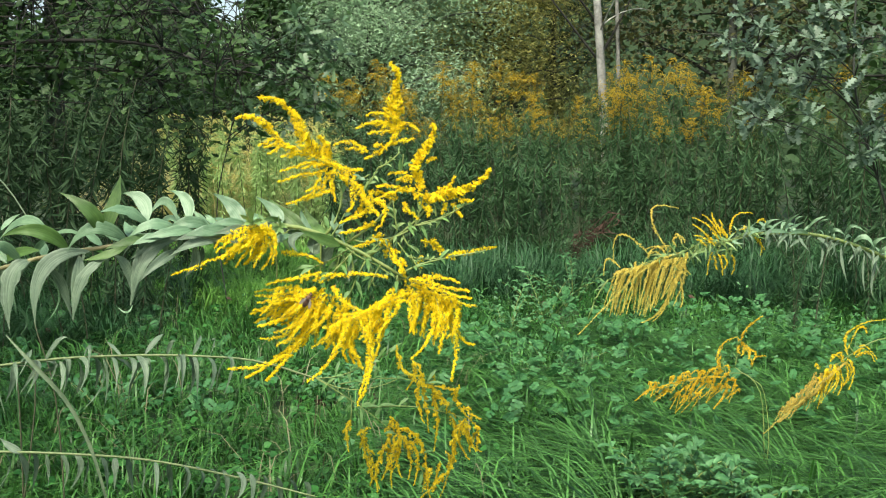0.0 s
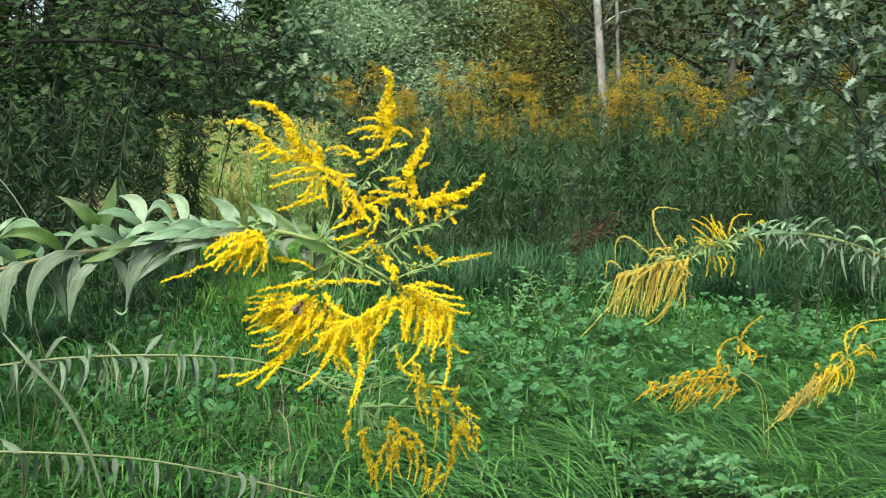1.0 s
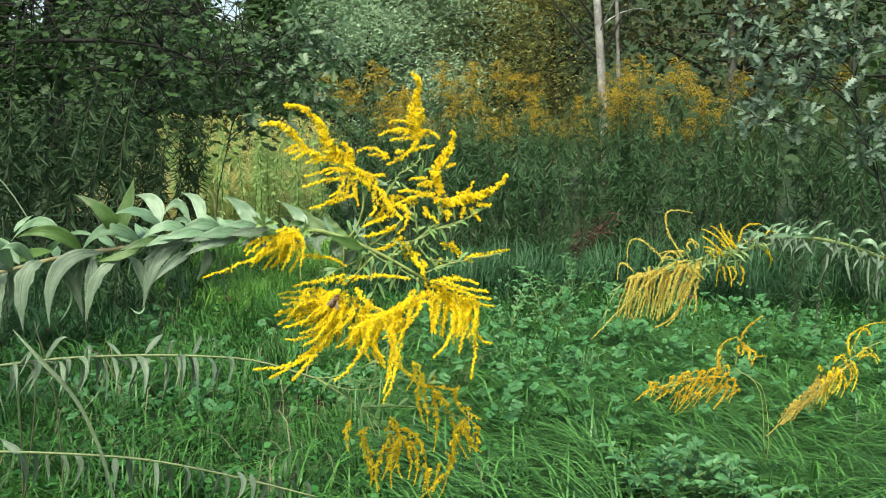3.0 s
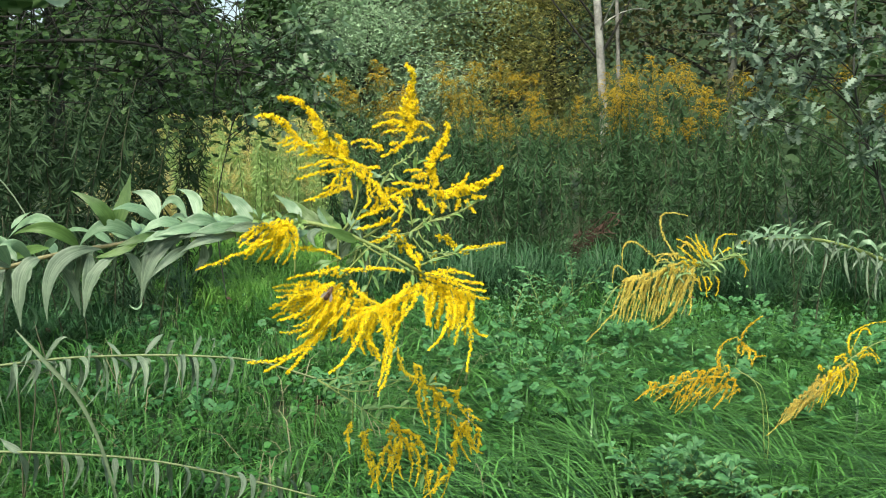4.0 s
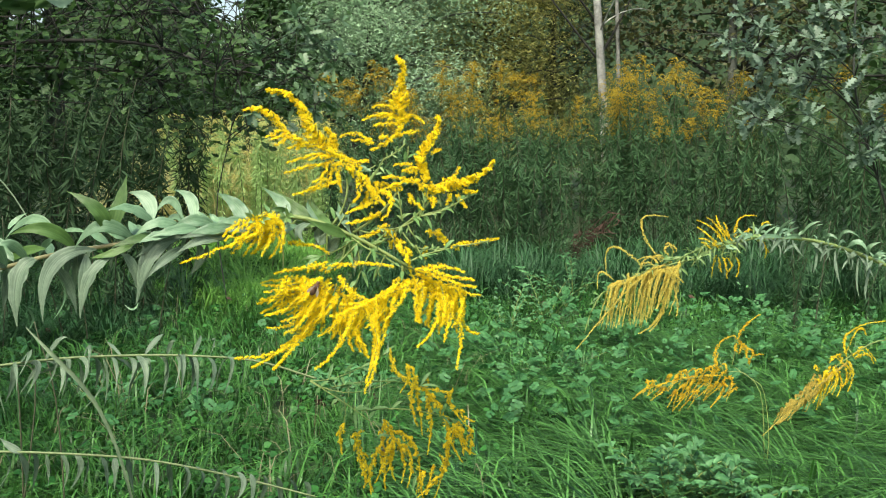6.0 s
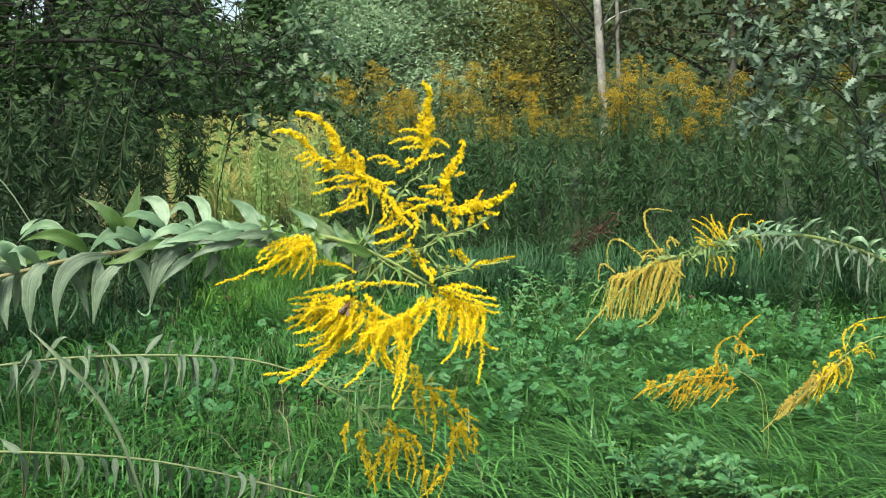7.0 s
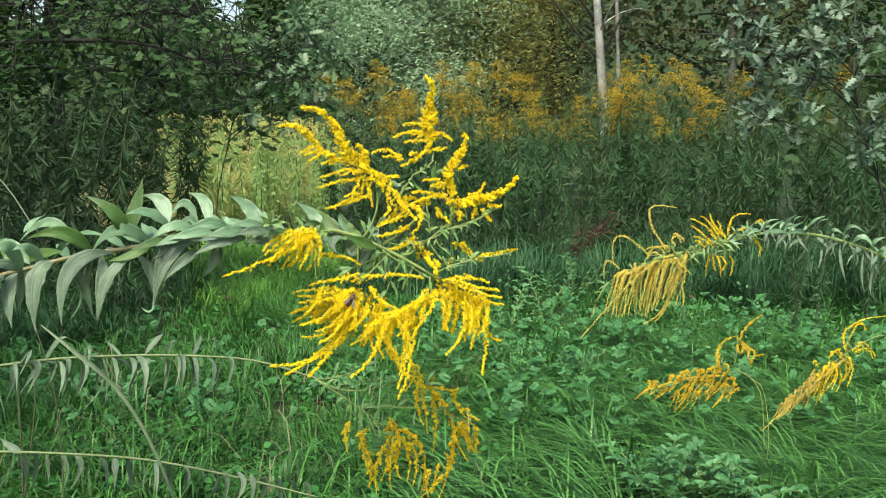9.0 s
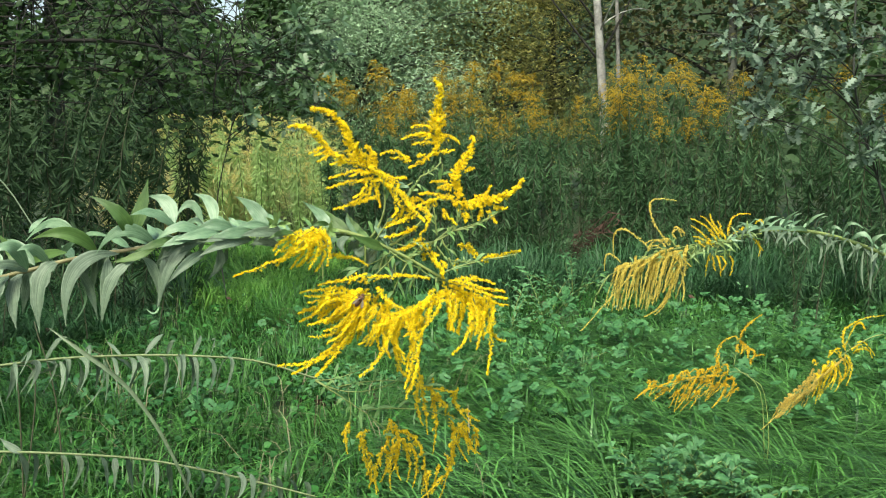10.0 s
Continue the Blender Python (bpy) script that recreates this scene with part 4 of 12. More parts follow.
branchlet(panicle, (0.091, -0.003, -0.028), (0.080, -0.005, -0.048), (0.070, -0.008, -0.072), 0.0010)
spray(panicle, (0.117, 0.001, 0.125), (0.119, -0.001, 0.141), (0.112, -0.004, 0.152), 0.0024, 1.10)
spray(panicle, (0.117, 0.001, 0.102), (0.115, -0.001, 0.115), (0.118, -0.004, 0.128), 0.0024, 1.10)
spray(panicle, (0.114, -0.000, 0.150), (0.114, -0.003, 0.150), (0.114, -0.005, 0.151), 0.0024, 0.85)
spray(panicle, (0.116, -0.000, 0.147), (0.116, -0.007, 0.146), (0.115, -0.014, 0.146), 0.0024, 0.85)
spray(panicle, (0.119, -0.000, 0.144), (0.119, 0.005, 0.145), (0.119, 0.010, 0.147), 0.0024, 0.85)
spray(panicle, (0.119, -0.000, 0.141), (0.118, 0.001, 0.141), (0.117, 0.001, 0.143), 0.0024, 0.85)
spray(panicle, (0.119, -0.000, 0.138), (0.120, -0.001, 0.138), (0.121, -0.002, 0.140), 0.0024, 0.85)
spray(panicle, (0.118, -0.000, 0.134), (0.117, 0.002, 0.135), (0.116, 0.004, 0.136), 0.0024, 0.85)
spray(panicle, (0.118, -0.000, 0.130), (0.119, 0.003, 0.131), (0.121, 0.007, 0.132), 0.0024, 0.85)
spray(panicle, (0.118, -0.000, 0.130), (0.116, 0.003, 0.131), (0.115, 0.007, 0.134), 0.0024, 0.85)
spray(panicle, (0.117, -0.000, 0.127), (0.115, 0.003, 0.128), (0.113, 0.005, 0.130), 0.0024, 0.85)
spray(panicle, (0.117, -0.000, 0.127), (0.119, 0.003, 0.127), (0.121, 0.007, 0.130), 0.0024, 0.85)
spray(panicle, (0.117, -0.000, 0.124), (0.119, 0.004, 0.124), (0.121, 0.009, 0.126), 0.0024, 0.85)
spray(panicle, (0.117, -0.000, 0.124), (0.115, -0.003, 0.125), (0.113, -0.007, 0.127), 0.0024, 0.85)
spray(panicle, (0.116, -0.000, 0.120), (0.113, -0.000, 0.121), (0.112, -0.000, 0.124), 0.0024, 0.85)
spray(panicle, (0.116, -0.000, 0.120), (0.119, 0.001, 0.121), (0.122, 0.002, 0.124), 0.0024, 0.85)
spray(panicle, (0.116, -0.000, 0.116), (0.120, 0.001, 0.117), (0.123, 0.002, 0.120), 0.0024, 0.85)
spray(panicle, (0.116, -0.000, 0.116), (0.112, 0.004, 0.118), (0.110, 0.009, 0.122), 0.0024, 0.85)
spray(panicle, (0.115, -0.000, 0.112), (0.111, -0.005, 0.113), (0.108, -0.009, 0.117), 0.0024, 0.85)
spray(panicle, (0.115, -0.000, 0.112), (0.120, -0.004, 0.113), (0.124, -0.007, 0.117), 0.0024, 0.85)
spray(panicle, (0.115, -0.000, 0.109), (0.120, -0.006, 0.112), (0.123, -0.012, 0.117), 0.0024, 0.85)
spray(panicle, (0.115, -0.000, 0.109), (0.111, -0.005, 0.109), (0.106, -0.010, 0.111), 0.0024, 0.85)
spray(panicle, (0.116, -0.000, 0.106), (0.111, -0.007, 0.106), (0.107, -0.013, 0.109), 0.0024, 0.85)
spray(panicle, (0.116, -0.000, 0.106), (0.121, 0.002, 0.108), (0.124, 0.003, 0.112), 0.0024, 0.85)
spray(panicle, (0.117, -0.000, 0.103), (0.122, -0.001, 0.106), (0.125, -0.002, 0.112), 0.0024, 0.85)
spray(panicle, (0.117, -0.000, 0.103), (0.112, -0.006, 0.102), (0.107, -0.012, 0.104), 0.0024, 0.85)
spray(panicle, (0.124, 0.001, 0.092), (0.105, -0.001, 0.104), (0.090, -0.004, 0.104), 0.0024, 1.00)
spray(panicle, (0.121, 0.001, 0.089), (0.100, -0.001, 0.096), (0.080, -0.004, 0.092), 0.0024, 1.00)
spray(panicle, (0.119, 0.001, 0.087), (0.105, -0.001, 0.089), (0.091, -0.004, 0.087), 0.0024, 1.00)
spray(panicle, (0.116, 0.001, 0.097), (0.129, -0.001, 0.094), (0.139, -0.004, 0.089), 0.0024, 1.00)
spray(panicle, (0.109, 0.001, 0.077), (0.120, -0.001, 0.078), (0.134, -0.004, 0.082), 0.0024, 1.00)
spray(panicle, (0.112, 0.001, 0.078), (0.117, -0.001, 0.082), (0.118, -0.004, 0.087), 0.0024, 1.00)
spray(panicle, (0.110, 0.001, 0.076), (0.100, -0.001, 0.068), (0.088, -0.004, 0.064), 0.0024, 1.00)
spray(panicle, (0.118, 0.001, 0.103), (0.117, -0.001, 0.090), (0.110, -0.004, 0.076), 0.0024, 1.00)
spray(panicle, (0.121, 0.001, 0.091), (0.108, -0.001, 0.097), (0.095, -0.004, 0.098), 0.0024, 1.00)
spray(panicle, (0.117, 0.001, 0.091), (0.124, -0.001, 0.095), (0.130, -0.004, 0.097), 0.0024, 1.00)
spray(panicle, (0.089, 0.001, 0.070), (0.074, -0.001, 0.078), (0.059, -0.004, 0.076), 0.0024, 1.00)
spray(panicle, (0.089, 0.001, 0.070), (0.079, -0.001, 0.073), (0.069, -0.004, 0.073), 0.0024, 1.00)
spray(panicle, (0.107, 0.001, 0.073), (0.100, -0.001, 0.076), (0.096, -0.004, 0.075), 0.0024, 1.00)
spray(panicle, (0.026, 0.001, 0.095), (0.010, -0.001, 0.114), (-0.011, -0.004, 0.120), 0.0024, 1.25)
spray(panicle, (0.052, 0.001, 0.063), (0.034, -0.001, 0.077), (0.025, -0.004, 0.097), 0.0024, 1.25)
spray(panicle, (-0.009, -0.000, 0.120), (-0.009, -0.002, 0.120), (-0.009, -0.004, 0.121), 0.0024, 0.85)
spray(panicle, (-0.005, -0.000, 0.119), (-0.006, 0.003, 0.119), (-0.008, 0.007, 0.118), 0.0024, 0.85)
spray(panicle, (-0.002, -0.000, 0.119), (-0.002, -0.003, 0.120), (-0.003, -0.005, 0.120), 0.0024, 0.85)
spray(panicle, (0.001, -0.000, 0.118), (0.001, 0.000, 0.118), (-0.001, 0.000, 0.117), 0.0024, 0.85)
spray(panicle, (0.005, -0.000, 0.117), (0.005, -0.001, 0.118), (0.004, -0.002, 0.119), 0.0024, 0.85)
spray(panicle, (0.008, -0.000, 0.116), (0.008, -0.003, 0.115), (0.007, -0.007, 0.114), 0.0024, 0.85)
spray(panicle, (0.011, -0.000, 0.114), (0.013, -0.007, 0.114), (0.013, -0.014, 0.116), 0.0024, 0.85)
spray(panicle, (0.014, -0.000, 0.112), (0.013, 0.000, 0.111), (0.012, 0.001, 0.111), 0.0024, 0.85)
spray(panicle, (0.017, -0.000, 0.109), (0.017, -0.002, 0.110), (0.017, -0.003, 0.112), 0.0024, 0.85)
spray(panicle, (0.019, -0.000, 0.106), (0.017, 0.002, 0.106), (0.015, 0.004, 0.106), 0.0024, 0.85)
spray(panicle, (0.019, -0.000, 0.106), (0.020, 0.001, 0.108), (0.020, 0.002, 0.110), 0.0024, 0.85)
spray(panicle, (0.022, -0.000, 0.103), (0.023, 0.000, 0.105), (0.024, 0.000, 0.107), 0.0024, 0.85)
spray(panicle, (0.022, -0.000, 0.103), (0.020, -0.003, 0.103), (0.019, -0.007, 0.104), 0.0024, 0.85)
spray(panicle, (0.023, -0.000, 0.100), (0.021, -0.003, 0.100), (0.019, -0.005, 0.100), 0.0024, 0.85)
spray(panicle, (0.023, -0.000, 0.100), (0.025, -0.000, 0.102), (0.026, -0.000, 0.104), 0.0024, 0.85)
spray(panicle, (0.025, -0.000, 0.097), (0.027, 0.003, 0.098), (0.027, 0.005, 0.101), 0.0024, 0.85)
spray(panicle, (0.025, -0.000, 0.097), (0.023, -0.002, 0.096), (0.020, -0.004, 0.097), 0.0024, 0.85)
spray(panicle, (0.027, -0.000, 0.093), (0.024, -0.003, 0.093), (0.022, -0.006, 0.094), 0.0024, 0.85)
spray(panicle, (0.027, -0.000, 0.093), (0.029, 0.003, 0.095), (0.030, 0.006, 0.099), 0.0024, 0.85)
spray(panicle, (0.027, -0.000, 0.090), (0.030, 0.004, 0.092), (0.031, 0.007, 0.095), 0.0024, 0.85)
spray(panicle, (0.027, -0.000, 0.090), (0.025, -0.006, 0.090), (0.023, -0.011, 0.092), 0.0024, 0.85)
spray(panicle, (0.028, -0.000, 0.087), (0.024, 0.003, 0.087), (0.021, 0.006, 0.090), 0.0024, 0.85)
spray(panicle, (0.028, -0.000, 0.087), (0.030, 0.003, 0.088), (0.032, 0.005, 0.091), 0.0024, 0.85)
spray(panicle, (0.029, -0.000, 0.083), (0.033, -0.006, 0.085), (0.036, -0.011, 0.088), 0.0024, 0.85)
spray(panicle, (0.029, -0.000, 0.083), (0.026, -0.004, 0.084), (0.023, -0.008, 0.086), 0.0024, 0.85)
spray(panicle, (0.030, -0.000, 0.080), (0.027, -0.002, 0.079), (0.023, -0.004, 0.079), 0.0024, 0.85)
spray(panicle, (0.030, -0.000, 0.080), (0.034, -0.007, 0.083), (0.036, -0.014, 0.087), 0.0024, 0.85)
spray(panicle, (0.033, -0.000, 0.077), (0.035, -0.002, 0.081), (0.034, -0.004, 0.086), 0.0024, 0.85)
spray(panicle, (0.033, -0.000, 0.077), (0.030, -0.004, 0.075), (0.026, -0.009, 0.076), 0.0024, 0.85)
spray(panicle, (0.036, -0.000, 0.075), (0.033, -0.001, 0.073), (0.028, -0.002, 0.073), 0.0024, 0.85)
spray(panicle, (0.036, -0.000, 0.075), (0.038, -0.004, 0.078), (0.039, -0.009, 0.082), 0.0024, 0.85)
spray(panicle, (0.038, -0.000, 0.073), (0.040, 0.003, 0.076), (0.039, 0.005, 0.080), 0.0024, 0.85)
spray(panicle, (0.038, -0.000, 0.073), (0.035, 0.001, 0.071), (0.030, 0.003, 0.072), 0.0024, 0.85)
spray(panicle, (0.041, -0.000, 0.070), (0.038, -0.000, 0.068), (0.033, -0.000, 0.068), 0.0024, 0.85)
spray(panicle, (0.041, -0.000, 0.070), (0.043, -0.005, 0.074), (0.043, -0.010, 0.078), 0.0024, 0.85)
spray(panicle, (0.044, -0.000, 0.068), (0.046, -0.002, 0.072), (0.045, -0.004, 0.076), 0.0024, 0.85)
spray(panicle, (0.044, -0.000, 0.068), (0.042, -0.003, 0.066), (0.038, -0.006, 0.065), 0.0024, 0.85)
spray(panicle, (0.047, -0.000, 0.067), (0.044, 0.002, 0.064), (0.040, 0.005, 0.064), 0.0024, 0.85)
spray(panicle, (0.047, -0.000, 0.067), (0.048, -0.001, 0.069), (0.048, -0.001, 0.073), 0.0024, 0.85)
spray(panicle, (0.050, -0.000, 0.064), (0.050, 0.004, 0.067), (0.048, 0.008, 0.070), 0.0024, 0.85)
spray(panicle, (0.050, -0.000, 0.064), (0.049, -0.007, 0.063), (0.046, -0.014, 0.063), 0.0024, 0.85)
spray(panicle, (-0.001, 0.001, 0.089), (-0.017, -0.001, 0.101), (-0.033, -0.004, 0.101), 0.0024, 1.15)
spray(panicle, (0.024, 0.001, 0.069), (0.009, -0.001, 0.079), (-0.002, -0.004, 0.092), 0.0024, 1.15)
spray(panicle, (-0.024, -0.000, 0.102), (-0.024, -0.001, 0.103), (-0.025, -0.001, 0.103), 0.0024, 0.85)
spray(panicle, (-0.021, -0.000, 0.102), (-0.020, -0.007, 0.101), (-0.020, -0.014, 0.101), 0.0024, 0.85)
spray(panicle, (-0.018, -0.000, 0.102), (-0.017, -0.006, 0.102), (-0.016, -0.012, 0.103), 0.0024, 0.85)
spray(panicle, (-0.014, -0.000, 0.100), (-0.014, -0.001, 0.100), (-0.015, -0.002, 0.099), 0.0024, 0.85)
spray(panicle, (-0.011, -0.000, 0.099), (-0.011, 0.001, 0.101), (-0.011, 0.001, 0.102), 0.0024, 0.85)
spray(panicle, (-0.008, -0.000, 0.097), (-0.009, -0.003, 0.096), (-0.010, -0.006, 0.096), 0.0024, 0.85)
spray(panicle, (-0.006, -0.000, 0.095), (-0.005, -0.003, 0.096), (-0.005, -0.005, 0.099), 0.0024, 0.85)
spray(panicle, (-0.004, -0.000, 0.093), (-0.005, 0.000, 0.092), (-0.008, 0.000, 0.092), 0.0024, 0.85)
spray(panicle, (-0.004, -0.000, 0.093), (-0.003, 0.003, 0.095), (-0.004, 0.005, 0.097), 0.0024, 0.85)
spray(panicle, (-0.001, -0.000, 0.090), (-0.000, -0.001, 0.092), (0.000, -0.002, 0.094), 0.0024, 0.85)
spray(panicle, (-0.001, -0.000, 0.090), (-0.003, 0.001, 0.089), (-0.006, 0.003, 0.090), 0.0024, 0.85)
spray(panicle, (0.001, -0.000, 0.087), (-0.001, 0.001, 0.087), (-0.003, 0.003, 0.088), 0.0024, 0.85)
spray(panicle, (0.003, -0.000, 0.085), (0.003, 0.003, 0.086), (0.002, 0.007, 0.088), 0.0024, 0.85)
spray(panicle, (0.005, -0.000, 0.082), (0.004, 0.002, 0.082), (0.001, 0.005, 0.082), 0.0024, 0.85)
spray(panicle, (0.008, -0.000, 0.080), (0.007, 0.003, 0.081), (0.007, 0.005, 0.082), 0.0024, 0.85)
spray(panicle, (0.010, -0.000, 0.077), (0.009, 0.001, 0.077), (0.007, 0.002, 0.077), 0.0024, 0.85)
spray(panicle, (0.013, -0.000, 0.075), (0.014, -0.000, 0.076), (0.013, 0.000, 0.077), 0.0024, 0.85)
spray(panicle, (0.016, -0.000, 0.074), (0.016, -0.007, 0.073), (0.016, -0.013, 0.074), 0.0024, 0.85)
spray(panicle, (0.019, -0.000, 0.072), (0.019, -0.005, 0.073), (0.019, -0.010, 0.074), 0.0024, 0.85)
spray(panicle, (0.021, -0.000, 0.071), (0.020, 0.003, 0.070), (0.018, 0.006, 0.070), 0.0024, 0.85)
spray(panicle, (0.053, 0.001, 0.058), (0.051, -0.001, 0.073), (0.044, -0.004, 0.085), 0.0024, 1.10)
spray(panicle, (0.046, -0.000, 0.083), (0.046, -0.000, 0.084), (0.045, -0.000, 0.085), 0.0024, 0.85)
spray(panicle, (0.048, -0.000, 0.080), (0.047, -0.001, 0.080), (0.046, -0.002, 0.081), 0.0024, 0.85)
spray(panicle, (0.050, -0.000, 0.076), (0.051, 0.004, 0.077), (0.050, 0.008, 0.080), 0.0024, 0.85)
spray(panicle, (0.051, -0.000, 0.074), (0.049, 0.003, 0.074), (0.047, 0.006, 0.075), 0.0024, 0.85)
spray(panicle, (0.051, -0.000, 0.074), (0.053, -0.004, 0.075), (0.054, -0.008, 0.076), 0.0024, 0.85)
spray(panicle, (0.052, -0.000, 0.070), (0.054, -0.003, 0.071), (0.055, -0.005, 0.073), 0.0024, 0.85)
spray(panicle, (0.052, -0.000, 0.070), (0.050, -0.002, 0.070), (0.049, -0.004, 0.072), 0.0024, 0.85)
spray(panicle, (0.052, -0.000, 0.067), (0.051, -0.002, 0.068), (0.049, -0.004, 0.070), 0.0024, 0.85)
spray(panicle, (0.052, -0.000, 0.067), (0.054, 0.001, 0.068), (0.055, 0.002, 0.069), 0.0024, 0.85)
spray(panicle, (0.052, -0.000, 0.063), (0.054, -0.001, 0.064), (0.055, -0.002, 0.066), 0.0024, 0.85)
spray(panicle, (0.053, -0.000, 0.059), (0.052, -0.006, 0.060), (0.051, -0.012, 0.061), 0.0024, 0.85)
spray(panicle, (0.041, 0.001, 0.068), (0.023, -0.001, 0.069), (0.009, -0.004, 0.065), 0.0024, 1.00)
spray(panicle, (0.036, 0.001, 0.064), (0.024, -0.001, 0.066), (0.017, -0.004, 0.064), 0.0024, 1.00)
spray(panicle, (0.071, 0.001, 0.052), (0.039, -0.001, 0.060), (0.008, -0.004, 0.052), 0.0024, 1.00)
spray(panicle, (0.065, 0.001, 0.055), (0.044, -0.001, 0.058), (0.028, -0.004, 0.054), 0.0024, 1.00)
spray(panicle, (0.058, 0.001, 0.050), (0.030, -0.001, 0.048), (0.005, -0.004, 0.042), 0.0024, 1.00)
spray(panicle, (0.047, 0.001, 0.051), (0.041, -0.001, 0.039), (0.032, -0.004, 0.032), 0.0024, 1.00)
spray(panicle, (0.058, 0.001, 0.034), (0.035, -0.001, 0.026), (0.013, -0.004, 0.021), 0.0024, 1.00)
spray(panicle, (0.050, 0.001, 0.043), (0.041, -0.001, 0.032), (0.028, -0.004, 0.027), 0.0024, 1.00)
spray(panicle, (0.051, 0.001, 0.049), (0.055, -0.001, 0.036), (0.059, -0.004, 0.023), 0.0024, 1.00)
spray(panicle, (0.069, 0.001, 0.049), (0.078, -0.001, 0.053), (0.086, -0.004, 0.053), 0.0024, 1.00)
spray(panicle, (0.054, 0.001, 0.052), (0.062, -0.001, 0.047), (0.071, -0.004, 0.043), 0.0024, 1.00)
spray(panicle, (0.002, 0.001, 0.085), (-0.004, -0.001, 0.079), (-0.012, -0.004, 0.076), 0.0024, 0.70)
spray(panicle, (0.010, 0.001, 0.079), (0.004, -0.001, 0.072), (-0.004, -0.004, 0.068), 0.0024, 0.70)
spray(panicle, (0.006, 0.001, 0.082), (0.001, -0.001, 0.076), (-0.007, -0.004, 0.074), 0.0024, 0.70)
spray(panicle, (0.138, 0.001, 0.064), (0.151, -0.001, 0.081), (0.151, -0.004, 0.097), 0.0024, 1.15)
spray(panicle, (0.141, 0.001, 0.033), (0.137, -0.001, 0.050), (0.140, -0.004, 0.067), 0.0024, 1.15)
spray(panicle, (0.152, -0.000, 0.094), (0.153, -0.002, 0.095), (0.153, -0.003, 0.096), 0.0024, 0.85)
spray(panicle, (0.154, -0.000, 0.091), (0.153, -0.005, 0.091), (0.153, -0.009, 0.092), 0.0024, 0.85)
spray(panicle, (0.153, -0.000, 0.087), (0.154, 0.001, 0.087), (0.155, 0.002, 0.088), 0.0024, 0.85)
spray(panicle, (0.152, -0.000, 0.083), (0.151, -0.002, 0.084), (0.151, -0.004, 0.086), 0.0024, 0.85)
spray(panicle, (0.150, -0.000, 0.080), (0.152, -0.004, 0.079), (0.153, -0.009, 0.080), 0.0024, 0.85)
spray(panicle, (0.148, -0.000, 0.077), (0.148, -0.005, 0.079), (0.148, -0.010, 0.081), 0.0024, 0.85)
spray(panicle, (0.147, -0.000, 0.074), (0.149, -0.005, 0.074), (0.151, -0.011, 0.075), 0.0024, 0.85)
spray(panicle, (0.147, -0.000, 0.074), (0.145, 0.000, 0.076), (0.145, 0.000, 0.079), 0.0024, 0.85)
spray(panicle, (0.144, -0.000, 0.072), (0.143, -0.000, 0.074), (0.143, -0.001, 0.077), 0.0024, 0.85)
spray(panicle, (0.144, -0.000, 0.072), (0.147, 0.003, 0.071), (0.149, 0.006, 0.072), 0.0024, 0.85)
spray(panicle, (0.142, -0.000, 0.069), (0.145, -0.001, 0.068), (0.148, -0.003, 0.069), 0.0024, 0.85)
spray(panicle, (0.142, -0.000, 0.069), (0.141, 0.002, 0.071), (0.141, 0.003, 0.073), 0.0024, 0.85)
spray(panicle, (0.140, -0.000, 0.066), (0.139, -0.004, 0.068), (0.139, -0.008, 0.072), 0.0024, 0.85)
spray(panicle, (0.140, -0.000, 0.066), (0.142, -0.005, 0.065), (0.145, -0.010, 0.066), 0.0024, 0.85)
spray(panicle, (0.138, -0.000, 0.063), (0.141, -0.004, 0.063), (0.144, -0.008, 0.064), 0.0024, 0.85)
spray(panicle, (0.138, -0.000, 0.063), (0.136, -0.002, 0.064), (0.135, -0.004, 0.067), 0.0024, 0.85)
spray(panicle, (0.136, -0.000, 0.059), (0.134, 0.003, 0.060), (0.133, 0.006, 0.063), 0.0024, 0.85)
spray(panicle, (0.136, -0.000, 0.059), (0.139, -0.000, 0.059), (0.142, -0.000, 0.060), 0.0024, 0.85)
spray(panicle, (0.135, -0.000, 0.056), (0.138, -0.002, 0.056), (0.140, -0.004, 0.059), 0.0024, 0.85)
spray(panicle, (0.135, -0.000, 0.056), (0.132, -0.000, 0.056), (0.130, -0.000, 0.058), 0.0024, 0.85)
spray(panicle, (0.137, -0.000, 0.051), (0.134, -0.006, 0.052), (0.131, -0.011, 0.054), 0.0024, 0.85)
spray(panicle, (0.137, -0.000, 0.051), (0.139, -0.006, 0.053), (0.140, -0.011, 0.057), 0.0024, 0.85)
spray(panicle, (0.138, -0.000, 0.048), (0.140, 0.004, 0.049), (0.142, 0.008, 0.051), 0.0024, 0.85)
spray(panicle, (0.138, -0.000, 0.048), (0.135, 0.002, 0.048), (0.132, 0.004, 0.050), 0.0024, 0.85)
spray(panicle, (0.139, -0.000, 0.044), (0.136, 0.003, 0.045), (0.133, 0.005, 0.046), 0.0024, 0.85)
spray(panicle, (0.139, -0.000, 0.044), (0.140, 0.004, 0.046), (0.141, 0.009, 0.048), 0.0024, 0.85)
spray(panicle, (0.139, -0.000, 0.041), (0.141, -0.001, 0.042), (0.143, -0.002, 0.044), 0.0024, 0.85)
spray(panicle, (0.139, -0.000, 0.041), (0.137, 0.001, 0.041), (0.135, 0.002, 0.043), 0.0024, 0.85)
spray(panicle, (0.140, -0.000, 0.037), (0.138, 0.000, 0.037), (0.136, 0.001, 0.039), 0.0024, 0.85)
spray(panicle, (0.140, -0.000, 0.037), (0.142, 0.001, 0.038), (0.143, 0.002, 0.041), 0.0024, 0.85)
spray(panicle, (0.141, -0.000, 0.034), (0.143, -0.003, 0.035), (0.144, -0.006, 0.037), 0.0024, 0.85)
